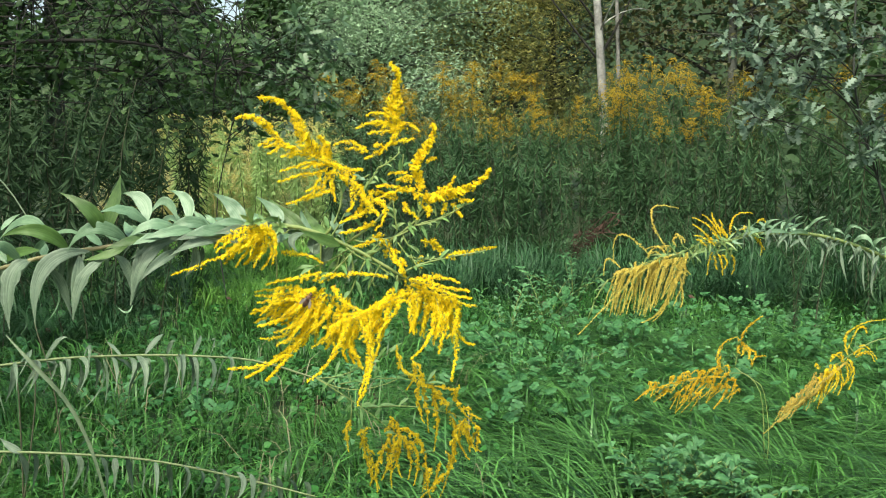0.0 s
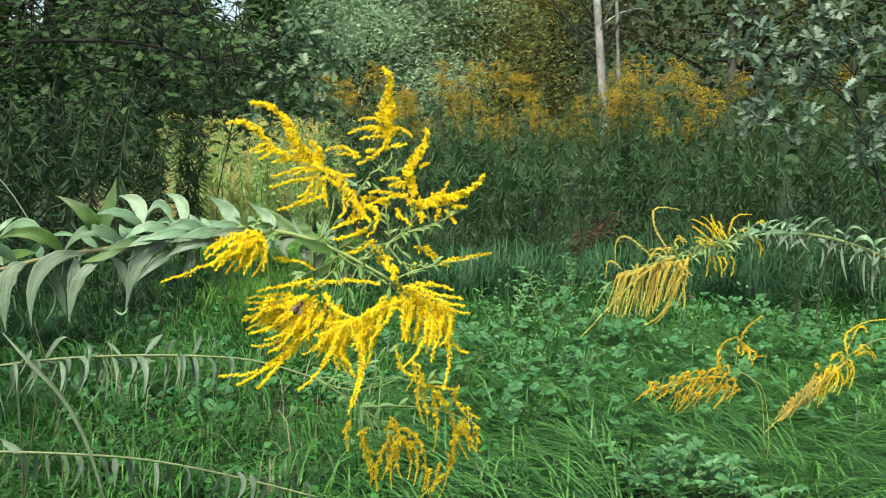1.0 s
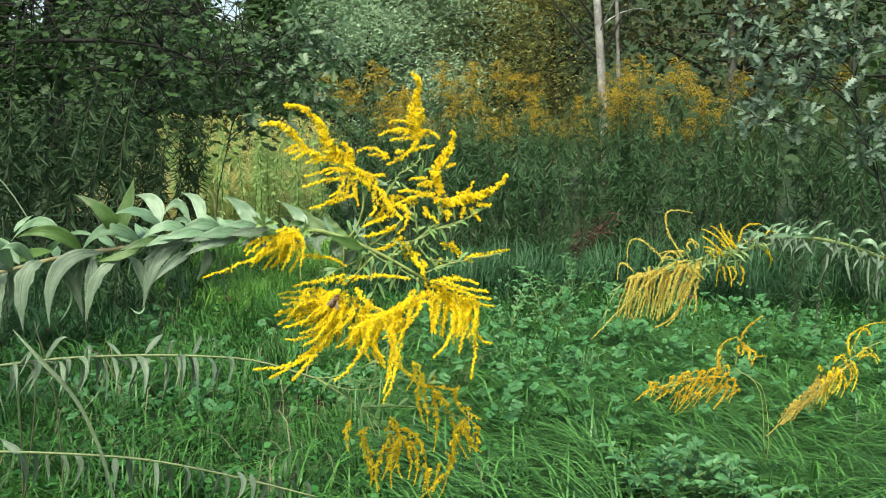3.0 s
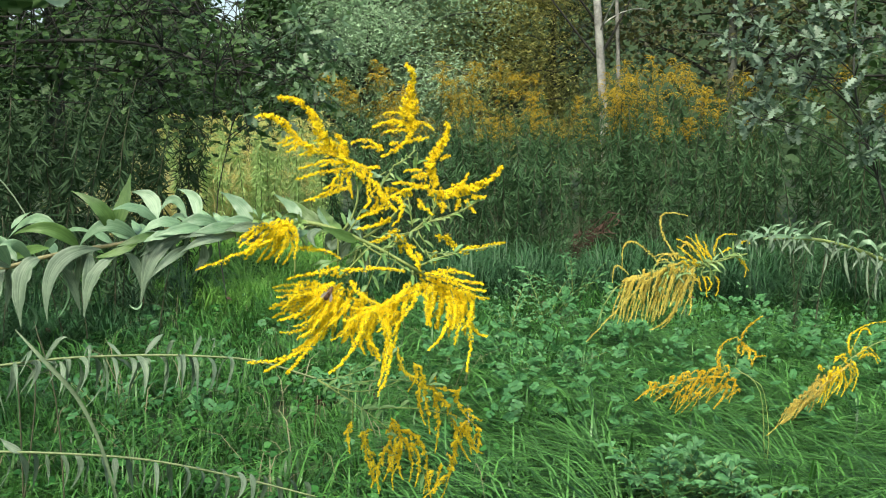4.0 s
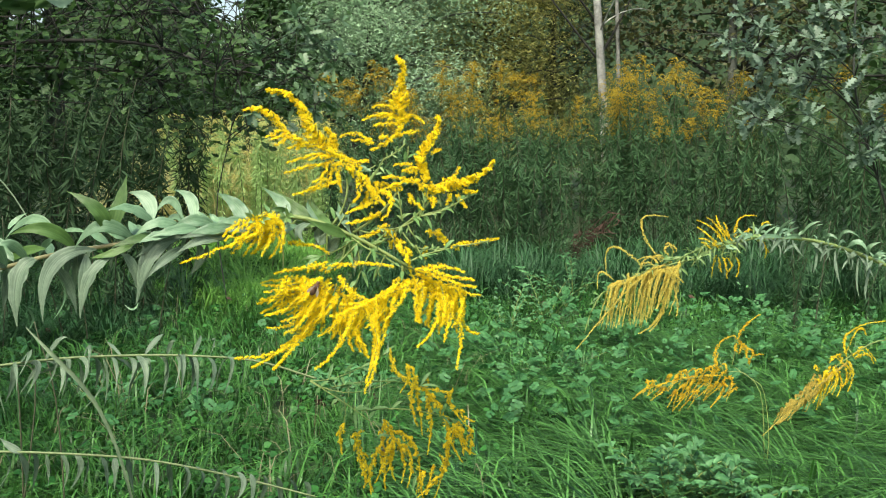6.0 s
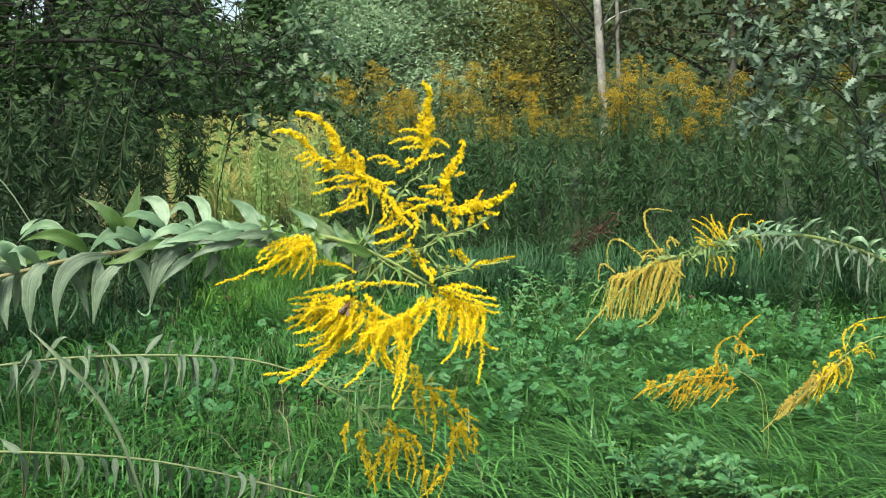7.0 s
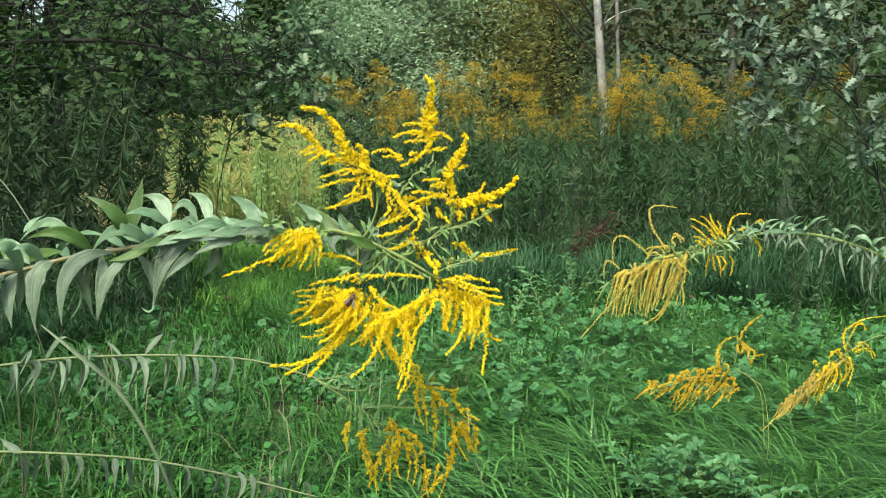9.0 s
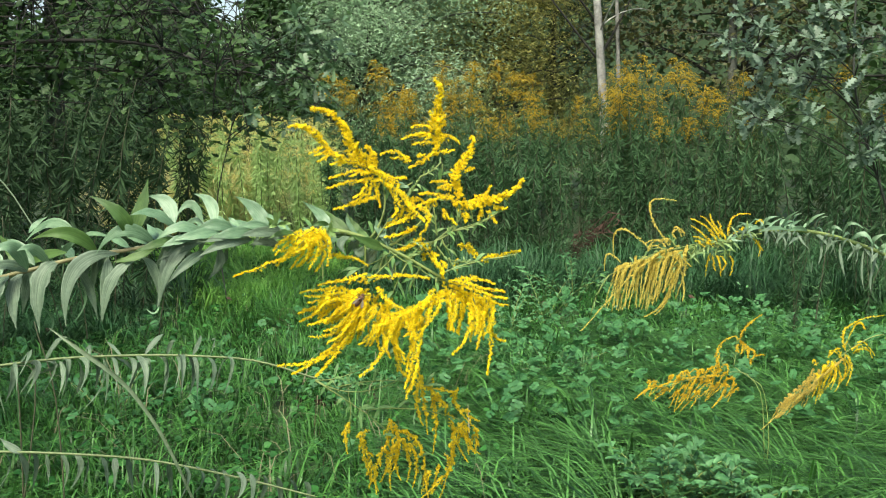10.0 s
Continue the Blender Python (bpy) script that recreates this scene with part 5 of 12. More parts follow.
spray(panicle, (0.141, -0.000, 0.034), (0.139, -0.000, 0.034), (0.137, -0.001, 0.036), 0.0024, 0.85)
spray(panicle, (0.139, 0.001, 0.042), (0.123, -0.001, 0.049), (0.110, -0.004, 0.049), 0.0024, 1.00)
spray(panicle, (0.132, 0.001, 0.041), (0.125, -0.001, 0.044), (0.118, -0.004, 0.043), 0.0024, 1.00)
spray(panicle, (0.134, 0.001, 0.031), (0.115, -0.001, 0.037), (0.099, -0.004, 0.037), 0.0024, 1.00)
spray(panicle, (0.142, 0.001, 0.028), (0.120, -0.001, 0.032), (0.106, -0.004, 0.028), 0.0024, 1.00)
spray(panicle, (0.147, 0.001, 0.059), (0.153, -0.001, 0.063), (0.155, -0.004, 0.064), 0.0024, 1.00)
spray(panicle, (0.172, 0.001, 0.030), (0.194, -0.001, 0.039), (0.207, -0.004, 0.054), 0.0024, 1.20)
spray(panicle, (0.135, 0.001, 0.026), (0.155, -0.001, 0.027), (0.175, -0.004, 0.032), 0.0024, 1.20)
spray(panicle, (0.206, -0.000, 0.050), (0.206, -0.005, 0.051), (0.207, -0.010, 0.052), 0.0024, 0.85)
spray(panicle, (0.205, -0.000, 0.048), (0.204, -0.001, 0.049), (0.204, -0.001, 0.050), 0.0024, 0.85)
spray(panicle, (0.202, -0.000, 0.045), (0.202, -0.002, 0.045), (0.204, -0.005, 0.045), 0.0024, 0.85)
spray(panicle, (0.199, -0.000, 0.043), (0.198, -0.004, 0.044), (0.199, -0.008, 0.045), 0.0024, 0.85)
spray(panicle, (0.195, -0.000, 0.040), (0.196, -0.002, 0.040), (0.198, -0.004, 0.040), 0.0024, 0.85)
spray(panicle, (0.192, -0.000, 0.039), (0.192, 0.003, 0.040), (0.193, 0.006, 0.041), 0.0024, 0.85)
spray(panicle, (0.189, -0.000, 0.037), (0.190, -0.006, 0.037), (0.192, -0.011, 0.037), 0.0024, 0.85)
spray(panicle, (0.186, -0.000, 0.035), (0.185, -0.005, 0.037), (0.186, -0.010, 0.039), 0.0024, 0.85)
spray(panicle, (0.183, -0.000, 0.034), (0.184, 0.002, 0.033), (0.187, 0.004, 0.032), 0.0024, 0.85)
spray(panicle, (0.183, -0.000, 0.034), (0.182, -0.002, 0.036), (0.183, -0.005, 0.038), 0.0024, 0.85)
spray(panicle, (0.180, -0.000, 0.033), (0.180, -0.005, 0.035), (0.181, -0.009, 0.038), 0.0024, 0.85)
spray(panicle, (0.180, -0.000, 0.033), (0.181, -0.007, 0.032), (0.183, -0.013, 0.032), 0.0024, 0.85)
spray(panicle, (0.176, -0.000, 0.032), (0.177, -0.003, 0.030), (0.181, -0.005, 0.029), 0.0024, 0.85)
spray(panicle, (0.176, -0.000, 0.032), (0.176, 0.001, 0.034), (0.177, 0.001, 0.036), 0.0024, 0.85)
spray(panicle, (0.172, -0.000, 0.030), (0.172, 0.003, 0.033), (0.173, 0.007, 0.035), 0.0024, 0.85)
spray(panicle, (0.172, -0.000, 0.030), (0.173, 0.002, 0.028), (0.176, 0.003, 0.027), 0.0024, 0.85)
spray(panicle, (0.169, -0.000, 0.030), (0.170, -0.001, 0.028), (0.173, -0.002, 0.026), 0.0024, 0.85)
spray(panicle, (0.169, -0.000, 0.030), (0.169, -0.005, 0.032), (0.171, -0.009, 0.035), 0.0024, 0.85)
spray(panicle, (0.166, -0.000, 0.029), (0.166, 0.001, 0.031), (0.167, 0.001, 0.033), 0.0024, 0.85)
spray(panicle, (0.166, -0.000, 0.029), (0.167, 0.004, 0.026), (0.170, 0.009, 0.025), 0.0024, 0.85)
spray(panicle, (0.162, -0.000, 0.028), (0.163, 0.000, 0.026), (0.166, 0.001, 0.024), 0.0024, 0.85)
spray(panicle, (0.162, -0.000, 0.028), (0.162, -0.004, 0.030), (0.164, -0.008, 0.032), 0.0024, 0.85)
spray(panicle, (0.159, -0.000, 0.027), (0.159, -0.003, 0.030), (0.162, -0.006, 0.033), 0.0024, 0.85)
spray(panicle, (0.159, -0.000, 0.027), (0.160, -0.005, 0.025), (0.163, -0.011, 0.024), 0.0024, 0.85)
spray(panicle, (0.154, -0.000, 0.026), (0.156, 0.001, 0.024), (0.159, 0.003, 0.022), 0.0024, 0.85)
spray(panicle, (0.154, -0.000, 0.026), (0.155, 0.003, 0.029), (0.156, 0.005, 0.031), 0.0024, 0.85)
spray(panicle, (0.150, -0.000, 0.026), (0.151, 0.002, 0.028), (0.153, 0.004, 0.031), 0.0024, 0.85)
spray(panicle, (0.150, -0.000, 0.026), (0.151, -0.007, 0.024), (0.153, -0.013, 0.023), 0.0024, 0.85)
spray(panicle, (0.147, -0.000, 0.026), (0.148, -0.001, 0.024), (0.150, -0.002, 0.022), 0.0024, 0.85)
spray(panicle, (0.147, -0.000, 0.026), (0.148, -0.002, 0.028), (0.150, -0.004, 0.030), 0.0024, 0.85)
spray(panicle, (0.144, -0.000, 0.026), (0.144, 0.002, 0.027), (0.146, 0.004, 0.029), 0.0024, 0.85)
spray(panicle, (0.144, -0.000, 0.026), (0.144, 0.004, 0.024), (0.145, 0.007, 0.022), 0.0024, 0.85)
spray(panicle, (0.140, -0.000, 0.026), (0.140, -0.001, 0.024), (0.142, -0.001, 0.023), 0.0024, 0.85)
spray(panicle, (0.140, -0.000, 0.026), (0.140, -0.007, 0.028), (0.142, -0.014, 0.030), 0.0024, 0.85)
spray(panicle, (0.136, -0.000, 0.026), (0.137, -0.002, 0.027), (0.138, -0.003, 0.029), 0.0024, 0.85)
spray(panicle, (0.160, 0.001, 0.030), (0.169, -0.001, 0.035), (0.173, -0.004, 0.047), 0.0024, 1.00)
spray(panicle, (0.156, 0.001, 0.031), (0.163, -0.001, 0.035), (0.168, -0.004, 0.039), 0.0024, 1.00)
spray(panicle, (0.123, 0.001, 0.021), (0.128, -0.001, 0.013), (0.138, -0.004, 0.006), 0.0024, 1.00)
spray(panicle, (0.146, 0.001, 0.021), (0.149, -0.001, 0.013), (0.147, -0.004, 0.008), 0.0024, 1.00)
spray(panicle, (0.170, 0.001, 0.020), (0.176, -0.001, 0.013), (0.180, -0.004, 0.008), 0.0024, 1.00)
spray(panicle, (0.177, 0.001, 0.025), (0.184, -0.001, 0.022), (0.191, -0.004, 0.024), 0.0024, 1.00)
spray(panicle, (0.166, 0.001, 0.021), (0.164, -0.001, 0.015), (0.161, -0.004, 0.011), 0.0024, 1.00)
spray(panicle, (0.118, 0.001, 0.026), (0.107, -0.001, 0.027), (0.096, -0.004, 0.024), 0.0024, 1.00)
spray(panicle, (0.139, 0.001, 0.022), (0.144, -0.001, 0.016), (0.151, -0.004, 0.014), 0.0024, 1.00)
spray(panicle, (0.056, 0.007, 0.059), (0.084, -0.011, 0.035), (0.101, -0.029, 0.011), 0.0024, 1.5)
spray(panicle, (0.094, -0.002, 0.014), (0.078, -0.007, 0.007), (0.064, -0.010, 0.003), 0.0024, 1)
spray(panicle, (0.096, -0.001, 0.003), (0.081, -0.005, -0.005), (0.064, -0.006, -0.007), 0.0024, 1)
spray(panicle, (0.093, 0.008, 0.029), (0.102, 0.017, 0.030), (0.114, 0.019, 0.021), 0.0024, 1)
spray(panicle, (0.097, -0.003, 0.024), (0.107, -0.015, 0.015), (0.098, -0.021, -0.003), 0.0024, 1)
spray(panicle, (0.104, -0.001, -0.008), (0.088, -0.002, -0.018), (0.071, -0.002, -0.021), 0.0024, 1)
spray(panicle, (0.075, 0.001, 0.037), (0.077, -0.006, 0.022), (0.071, -0.010, 0.014), 0.0024, 1)
spray(panicle, (0.086, 0.007, 0.026), (0.082, 0.011, 0.013), (0.068, 0.012, 0.004), 0.0024, 1)
spray(panicle, (0.091, 0.002, 0.032), (0.091, -0.003, 0.021), (0.082, -0.005, 0.010), 0.0024, 1)
spray(panicle, (0.142, 0.001, -0.016), (0.151, 0.006, -0.020), (0.161, 0.007, -0.030), 0.0024, 1)
spray(panicle, (0.151, 0.002, -0.015), (0.159, 0.009, -0.022), (0.167, 0.010, -0.032), 0.0024, 1)
spray(panicle, (0.165, -0.004, -0.032), (0.188, 0.016, -0.027), (0.216, 0.035, -0.025), 0.0024, 1)
spray(panicle, (0.142, -0.000, -0.032), (0.140, 0.005, -0.037), (0.141, 0.006, -0.042), 0.0024, 1)
spray(panicle, (0.094, -0.001, -0.011), (0.117, -0.004, -0.031), (0.126, -0.006, -0.054), 0.0024, 1.1)
spray(panicle, (0.063, 0.008, 0.053), (0.069, 0.011, 0.054), (0.073, 0.013, 0.053), 0.0024, 1)
spray(panicle, (0.069, 0.005, 0.049), (0.069, 0.003, 0.042), (0.071, 0.002, 0.038), 0.0024, 1)
spray(panicle, (0.073, 0.006, 0.044), (0.079, 0.007, 0.045), (0.083, 0.008, 0.044), 0.0024, 1)
spray(panicle, (0.077, 0.011, 0.040), (0.076, 0.020, 0.036), (0.076, 0.024, 0.033), 0.0024, 1)
spray(panicle, (0.082, 0.009, 0.035), (0.084, 0.018, 0.035), (0.086, 0.021, 0.034), 0.0024, 1)
spray(panicle, (0.086, -0.001, 0.031), (0.086, -0.010, 0.029), (0.087, -0.013, 0.027), 0.0024, 1)
spray(panicle, (0.089, 0.007, 0.026), (0.092, 0.013, 0.025), (0.094, 0.016, 0.024), 0.0024, 1)
spray(panicle, (0.092, 0.004, 0.021), (0.091, 0.007, 0.019), (0.091, 0.007, 0.017), 0.0024, 1)
spray(panicle, (0.100, -0.003, -0.015), (0.106, -0.004, -0.014), (0.109, -0.004, -0.014), 0.0024, 1)
spray(panicle, (0.106, 0.001, -0.020), (0.106, 0.006, -0.027), (0.107, 0.008, -0.032), 0.0024, 1)
spray(panicle, (0.112, -0.003, -0.025), (0.116, -0.003, -0.025), (0.120, -0.004, -0.026), 0.0024, 1)
spray(panicle, (0.116, -0.009, -0.029), (0.116, -0.017, -0.032), (0.117, -0.021, -0.034), 0.0024, 1)
spray(panicle, (0.120, -0.010, -0.034), (0.123, -0.020, -0.034), (0.125, -0.024, -0.034), 0.0024, 1)
spray(panicle, (0.123, -0.010, -0.040), (0.122, -0.020, -0.041), (0.122, -0.024, -0.043), 0.0024, 1)
spray(panicle, (0.001, -0.035, -0.002), (-0.027, -0.047, -0.019), (-0.083, -0.059, -0.040), 0.0024, 1.10)
spray(panicle, (-0.014, -0.038, 0.001), (-0.032, -0.045, -0.003), (-0.046, -0.050, -0.016), 0.0024, 1.00)
spray(panicle, (-0.008, -0.039, 0.000), (-0.024, -0.048, -0.013), (-0.039, -0.052, -0.026), 0.0024, 1.00)
spray(panicle, (-0.006, -0.035, -0.001), (-0.017, -0.037, -0.017), (-0.029, -0.039, -0.035), 0.0024, 1.00)
spray(panicle, (-0.005, -0.032, -0.003), (-0.010, -0.030, -0.021), (-0.023, -0.030, -0.034), 0.0024, 1.00)
spray(panicle, (-0.004, -0.034, -0.001), (0.004, -0.035, -0.015), (-0.006, -0.037, -0.038), 0.0024, 1.00)
spray(panicle, (-0.012, -0.035, 0.000), (0.004, -0.038, -0.004), (0.008, -0.041, -0.023), 0.0024, 1.00)
spray(panicle, (-0.014, -0.032, 0.000), (-0.023, -0.031, -0.013), (-0.039, -0.030, -0.019), 0.0024, 1.00)
spray(panicle, (-0.009, -0.037, -0.001), (-0.010, -0.043, -0.011), (-0.015, -0.046, -0.025), 0.0024, 1.00)
spray(panicle, (-0.005, -0.035, -0.002), (-0.001, -0.038, -0.017), (-0.013, -0.039, -0.029), 0.0024, 1.00)
spray(panicle, (-0.018, -0.031, -0.003), (-0.032, -0.026, -0.008), (-0.044, -0.025, -0.013), 0.0024, 1.00)
spray(panicle, (0.008, -0.004, -0.027), (0.027, -0.007, -0.028), (0.047, -0.008, -0.036), 0.0024, 1)
spray(panicle, (-0.008, -0.038, 0.003), (-0.027, -0.047, -0.008), (-0.044, -0.051, -0.020), 0.0024, 1.00)
spray(panicle, (-0.007, -0.029, -0.003), (-0.027, -0.022, -0.018), (-0.043, -0.021, -0.034), 0.0024, 1.00)
spray(panicle, (-0.007, -0.032, -0.004), (-0.012, -0.029, -0.020), (-0.024, -0.029, -0.034), 0.0024, 1.00)
spray(panicle, (-0.006, -0.036, -0.002), (-0.004, -0.041, -0.015), (-0.012, -0.044, -0.035), 0.0024, 1.00)
spray(panicle, (-0.009, -0.036, 0.002), (0.006, -0.040, -0.008), (0.005, -0.044, -0.031), 0.0024, 1.00)
spray(panicle, (-0.012, -0.034, -0.001), (-0.017, -0.035, -0.013), (-0.027, -0.036, -0.023), 0.0024, 1.00)
spray(panicle, (-0.007, -0.034, -0.004), (-0.007, -0.033, -0.015), (-0.015, -0.033, -0.027), 0.0024, 1.00)
spray(panicle, (-0.011, -0.039, -0.003), (-0.014, -0.046, -0.011), (-0.027, -0.049, -0.019), 0.0024, 1.00)
spray(panicle, (0.045, -0.012, -0.044), (0.022, -0.023, -0.049), (-0.003, -0.028, -0.053), 0.0024, 1)
spray(panicle, (0.038, -0.010, -0.053), (0.076, -0.016, -0.046), (0.109, -0.018, -0.048), 0.0024, 1)
spray(panicle, (0.022, -0.003, -0.061), (0.009, 0.003, -0.062), (-0.020, 0.005, -0.065), 0.0024, 1)
spray(panicle, (0.041, -0.012, -0.063), (0.013, -0.020, -0.069), (-0.013, -0.024, -0.071), 0.0024, 1)
spray(panicle, (0.037, -0.008, -0.069), (0.006, -0.010, -0.078), (-0.022, -0.011, -0.084), 0.0024, 1)
spray(panicle, (0.049, -0.011, -0.064), (0.015, -0.021, -0.087), (-0.013, -0.024, -0.093), 0.0024, 1)
spray(panicle, (0.030, -0.013, -0.076), (0.018, -0.022, -0.099), (-0.011, -0.025, -0.105), 0.0024, 1)
spray(panicle, (0.048, -0.009, -0.080), (0.011, -0.017, -0.122), (-0.042, -0.022, -0.135), 0.0024, 1.1)
spray(panicle, (0.053, -0.013, -0.078), (0.015, -0.026, -0.122), (-0.005, -0.031, -0.144), 0.0024, 1)
spray(panicle, (0.041, -0.010, -0.081), (0.035, -0.015, -0.100), (0.027, -0.017, -0.114), 0.0024, 1)
spray(panicle, (0.036, -0.012, -0.066), (0.023, -0.021, -0.078), (0.003, -0.025, -0.090), 0.0024, 1)
spray(panicle, (0.037, -0.015, -0.072), (0.029, -0.027, -0.092), (0.006, -0.033, -0.110), 0.0024, 1)
spray(panicle, (0.041, -0.012, -0.060), (0.029, -0.022, -0.069), (0.019, -0.026, -0.077), 0.0024, 1)
spray(panicle, (0.041, -0.013, -0.072), (0.039, -0.021, -0.086), (0.021, -0.026, -0.098), 0.0024, 1)
spray(panicle, (0.029, -0.009, -0.079), (0.024, -0.013, -0.109), (0.000, -0.015, -0.125), 0.0024, 1)
spray(panicle, (0.124, -0.017, -0.065), (0.087, -0.029, -0.079), (0.050, -0.041, -0.092), 0.0024, 1.25)
spray(panicle, (0.057, -0.012, -0.057), (0.070, -0.024, -0.072), (0.093, -0.029, -0.081), 0.0024, 1)
spray(panicle, (0.114, -0.013, -0.060), (0.095, -0.026, -0.077), (0.059, -0.030, -0.082), 0.0024, 1)
spray(panicle, (0.074, -0.030, -0.085), (0.061, -0.043, -0.115), (0.037, -0.056, -0.139), 0.0024, 1.1)
spray(panicle, (0.083, -0.030, -0.089), (0.095, -0.044, -0.121), (0.082, -0.058, -0.160), 0.0024, 1.1)
spray(panicle, (0.092, -0.011, -0.089), (0.091, -0.015, -0.119), (0.086, -0.019, -0.147), 0.0024, 1)
spray(panicle, (0.071, -0.011, -0.085), (0.057, -0.015, -0.103), (0.060, -0.018, -0.121), 0.0024, 1)
spray(panicle, (0.093, -0.007, -0.087), (0.105, -0.004, -0.100), (0.096, -0.004, -0.116), 0.0024, 1)
spray(panicle, (0.077, -0.015, -0.079), (0.070, -0.028, -0.103), (0.083, -0.034, -0.122), 0.0024, 1)
spray(panicle, (0.080, -0.012, -0.090), (0.076, -0.017, -0.116), (0.085, -0.020, -0.135), 0.0024, 1)
spray(panicle, (0.070, -0.011, -0.087), (0.064, -0.016, -0.108), (0.070, -0.019, -0.129), 0.0024, 1)
spray(panicle, (0.102, -0.015, -0.079), (0.092, -0.027, -0.092), (0.089, -0.033, -0.107), 0.0024, 1)
spray(panicle, (0.064, -0.003, -0.084), (0.071, 0.005, -0.104), (0.066, 0.007, -0.122), 0.0024, 1)
spray(panicle, (0.091, -0.013, -0.084), (0.100, -0.022, -0.104), (0.095, -0.027, -0.127), 0.0024, 1)
spray(panicle, (0.130, -0.011, -0.051), (0.158, -0.021, -0.056), (0.186, -0.025, -0.061), 0.0024, 1)
spray(panicle, (0.134, -0.007, -0.058), (0.166, -0.009, -0.072), (0.193, -0.010, -0.077), 0.0024, 1)
spray(panicle, (0.137, -0.012, -0.062), (0.135, -0.021, -0.083), (0.130, -0.026, -0.099), 0.0024, 1)
spray(panicle, (0.162, -0.008, -0.069), (0.174, -0.016, -0.100), (0.169, -0.027, -0.146), 0.0024, 1.1)
spray(panicle, (0.153, -0.008, -0.070), (0.151, -0.021, -0.099), (0.132, -0.034, -0.123), 0.0024, 1)
spray(panicle, (0.171, -0.010, -0.101), (0.181, -0.008, -0.112), (0.192, -0.008, -0.115), 0.0024, 1)
spray(panicle, (0.119, -0.010, -0.071), (0.105, -0.016, -0.089), (0.092, -0.019, -0.106), 0.0024, 1)
spray(panicle, (0.154, -0.013, -0.073), (0.160, -0.024, -0.096), (0.157, -0.030, -0.119), 0.0024, 1)
spray(panicle, (0.124, -0.013, -0.063), (0.116, -0.025, -0.080), (0.101, -0.031, -0.098), 0.0024, 1)
spray(panicle, (0.144, -0.004, -0.064), (0.147, -0.002, -0.087), (0.143, -0.002, -0.109), 0.0024, 1)
spray(panicle, (0.158, -0.010, -0.066), (0.166, -0.017, -0.084), (0.163, -0.022, -0.104), 0.0024, 1)
spray(panicle, (0.142, -0.003, -0.062), (0.155, 0.002, -0.075), (0.171, 0.002, -0.093), 0.0024, 1)
spray(panicle, (0.131, -0.007, -0.056), (0.145, -0.009, -0.066), (0.161, -0.011, -0.080), 0.0024, 1)
spray(panicle, (0.166, -0.003, -0.073), (0.169, 0.005, -0.093), (0.171, 0.006, -0.116), 0.0024, 1)
spray(panicle, (0.134, -0.009, -0.053), (0.155, -0.013, -0.049), (0.177, -0.015, -0.054), 0.0024, 1)
spray(panicle, (0.034, -0.010, -0.061), (0.011, -0.016, -0.066), (-0.016, -0.018, -0.065), 0.0024, 1)
spray(panicle, (0.039, -0.011, -0.067), (0.007, -0.017, -0.072), (-0.018, -0.019, -0.079), 0.0024, 1)
spray(panicle, (0.042, -0.004, -0.070), (0.006, 0.001, -0.085), (-0.021, 0.003, -0.095), 0.0024, 1)
spray(panicle, (0.050, -0.007, -0.078), (0.009, -0.010, -0.125), (-0.028, -0.011, -0.146), 0.0024, 1)
spray(panicle, (0.040, -0.010, -0.072), (0.028, -0.016, -0.091), (0.015, -0.019, -0.104), 0.0024, 1)
spray(panicle, (0.036, -0.013, -0.067), (0.025, -0.024, -0.087), (0.003, -0.029, -0.099), 0.0024, 1)
spray(panicle, (0.038, -0.005, -0.067), (0.025, -0.003, -0.087), (0.006, -0.003, -0.096), 0.0024, 1)
spray(panicle, (0.042, -0.002, -0.070), (0.032, 0.007, -0.082), (0.016, 0.010, -0.097), 0.0024, 1)
spray(panicle, (0.033, -0.008, -0.077), (0.032, -0.008, -0.100), (0.009, -0.009, -0.113), 0.0024, 1)
spray(panicle, (0.086, -0.017, -0.088), (0.091, -0.031, -0.120), (0.083, -0.040, -0.155), 0.0024, 1)
spray(panicle, (0.083, -0.016, -0.084), (0.090, -0.028, -0.101), (0.093, -0.034, -0.118), 0.0024, 1)
spray(panicle, (0.079, -0.015, -0.082), (0.075, -0.027, -0.107), (0.084, -0.033, -0.128), 0.0024, 1)
spray(panicle, (0.076, -0.014, -0.088), (0.073, -0.024, -0.111), (0.078, -0.029, -0.128), 0.0024, 1)
spray(panicle, (0.134, -0.012, -0.054), (0.164, -0.023, -0.062), (0.188, -0.028, -0.067), 0.0024, 1)
spray(panicle, (0.153, -0.013, -0.062), (0.158, -0.025, -0.084), (0.155, -0.032, -0.104), 0.0024, 1)
spray(panicle, (0.147, -0.005, -0.065), (0.162, -0.003, -0.078), (0.166, -0.004, -0.099), 0.0024, 1)
spray(panicle, (0.136, -0.001, -0.059), (0.149, 0.006, -0.074), (0.163, 0.008, -0.086), 0.0024, 1)
spray(panicle, (0.054, -0.015, -0.093), (0.054, -0.022, -0.103), (0.038, -0.026, -0.113), 0.0024, 1)
spray(panicle, (0.057, -0.005, -0.098), (0.053, 0.004, -0.111), (0.047, 0.007, -0.122), 0.0024, 1)
spray(panicle, (0.062, -0.011, -0.091), (0.059, -0.013, -0.104), (0.050, -0.014, -0.117), 0.0024, 1)
spray(panicle, (0.066, -0.006, -0.090), (0.063, -0.001, -0.102), (0.059, 0.001, -0.114), 0.0024, 1)
spray(panicle, (0.071, -0.005, -0.090), (0.067, 0.002, -0.108), (0.064, 0.004, -0.126), 0.0024, 1)
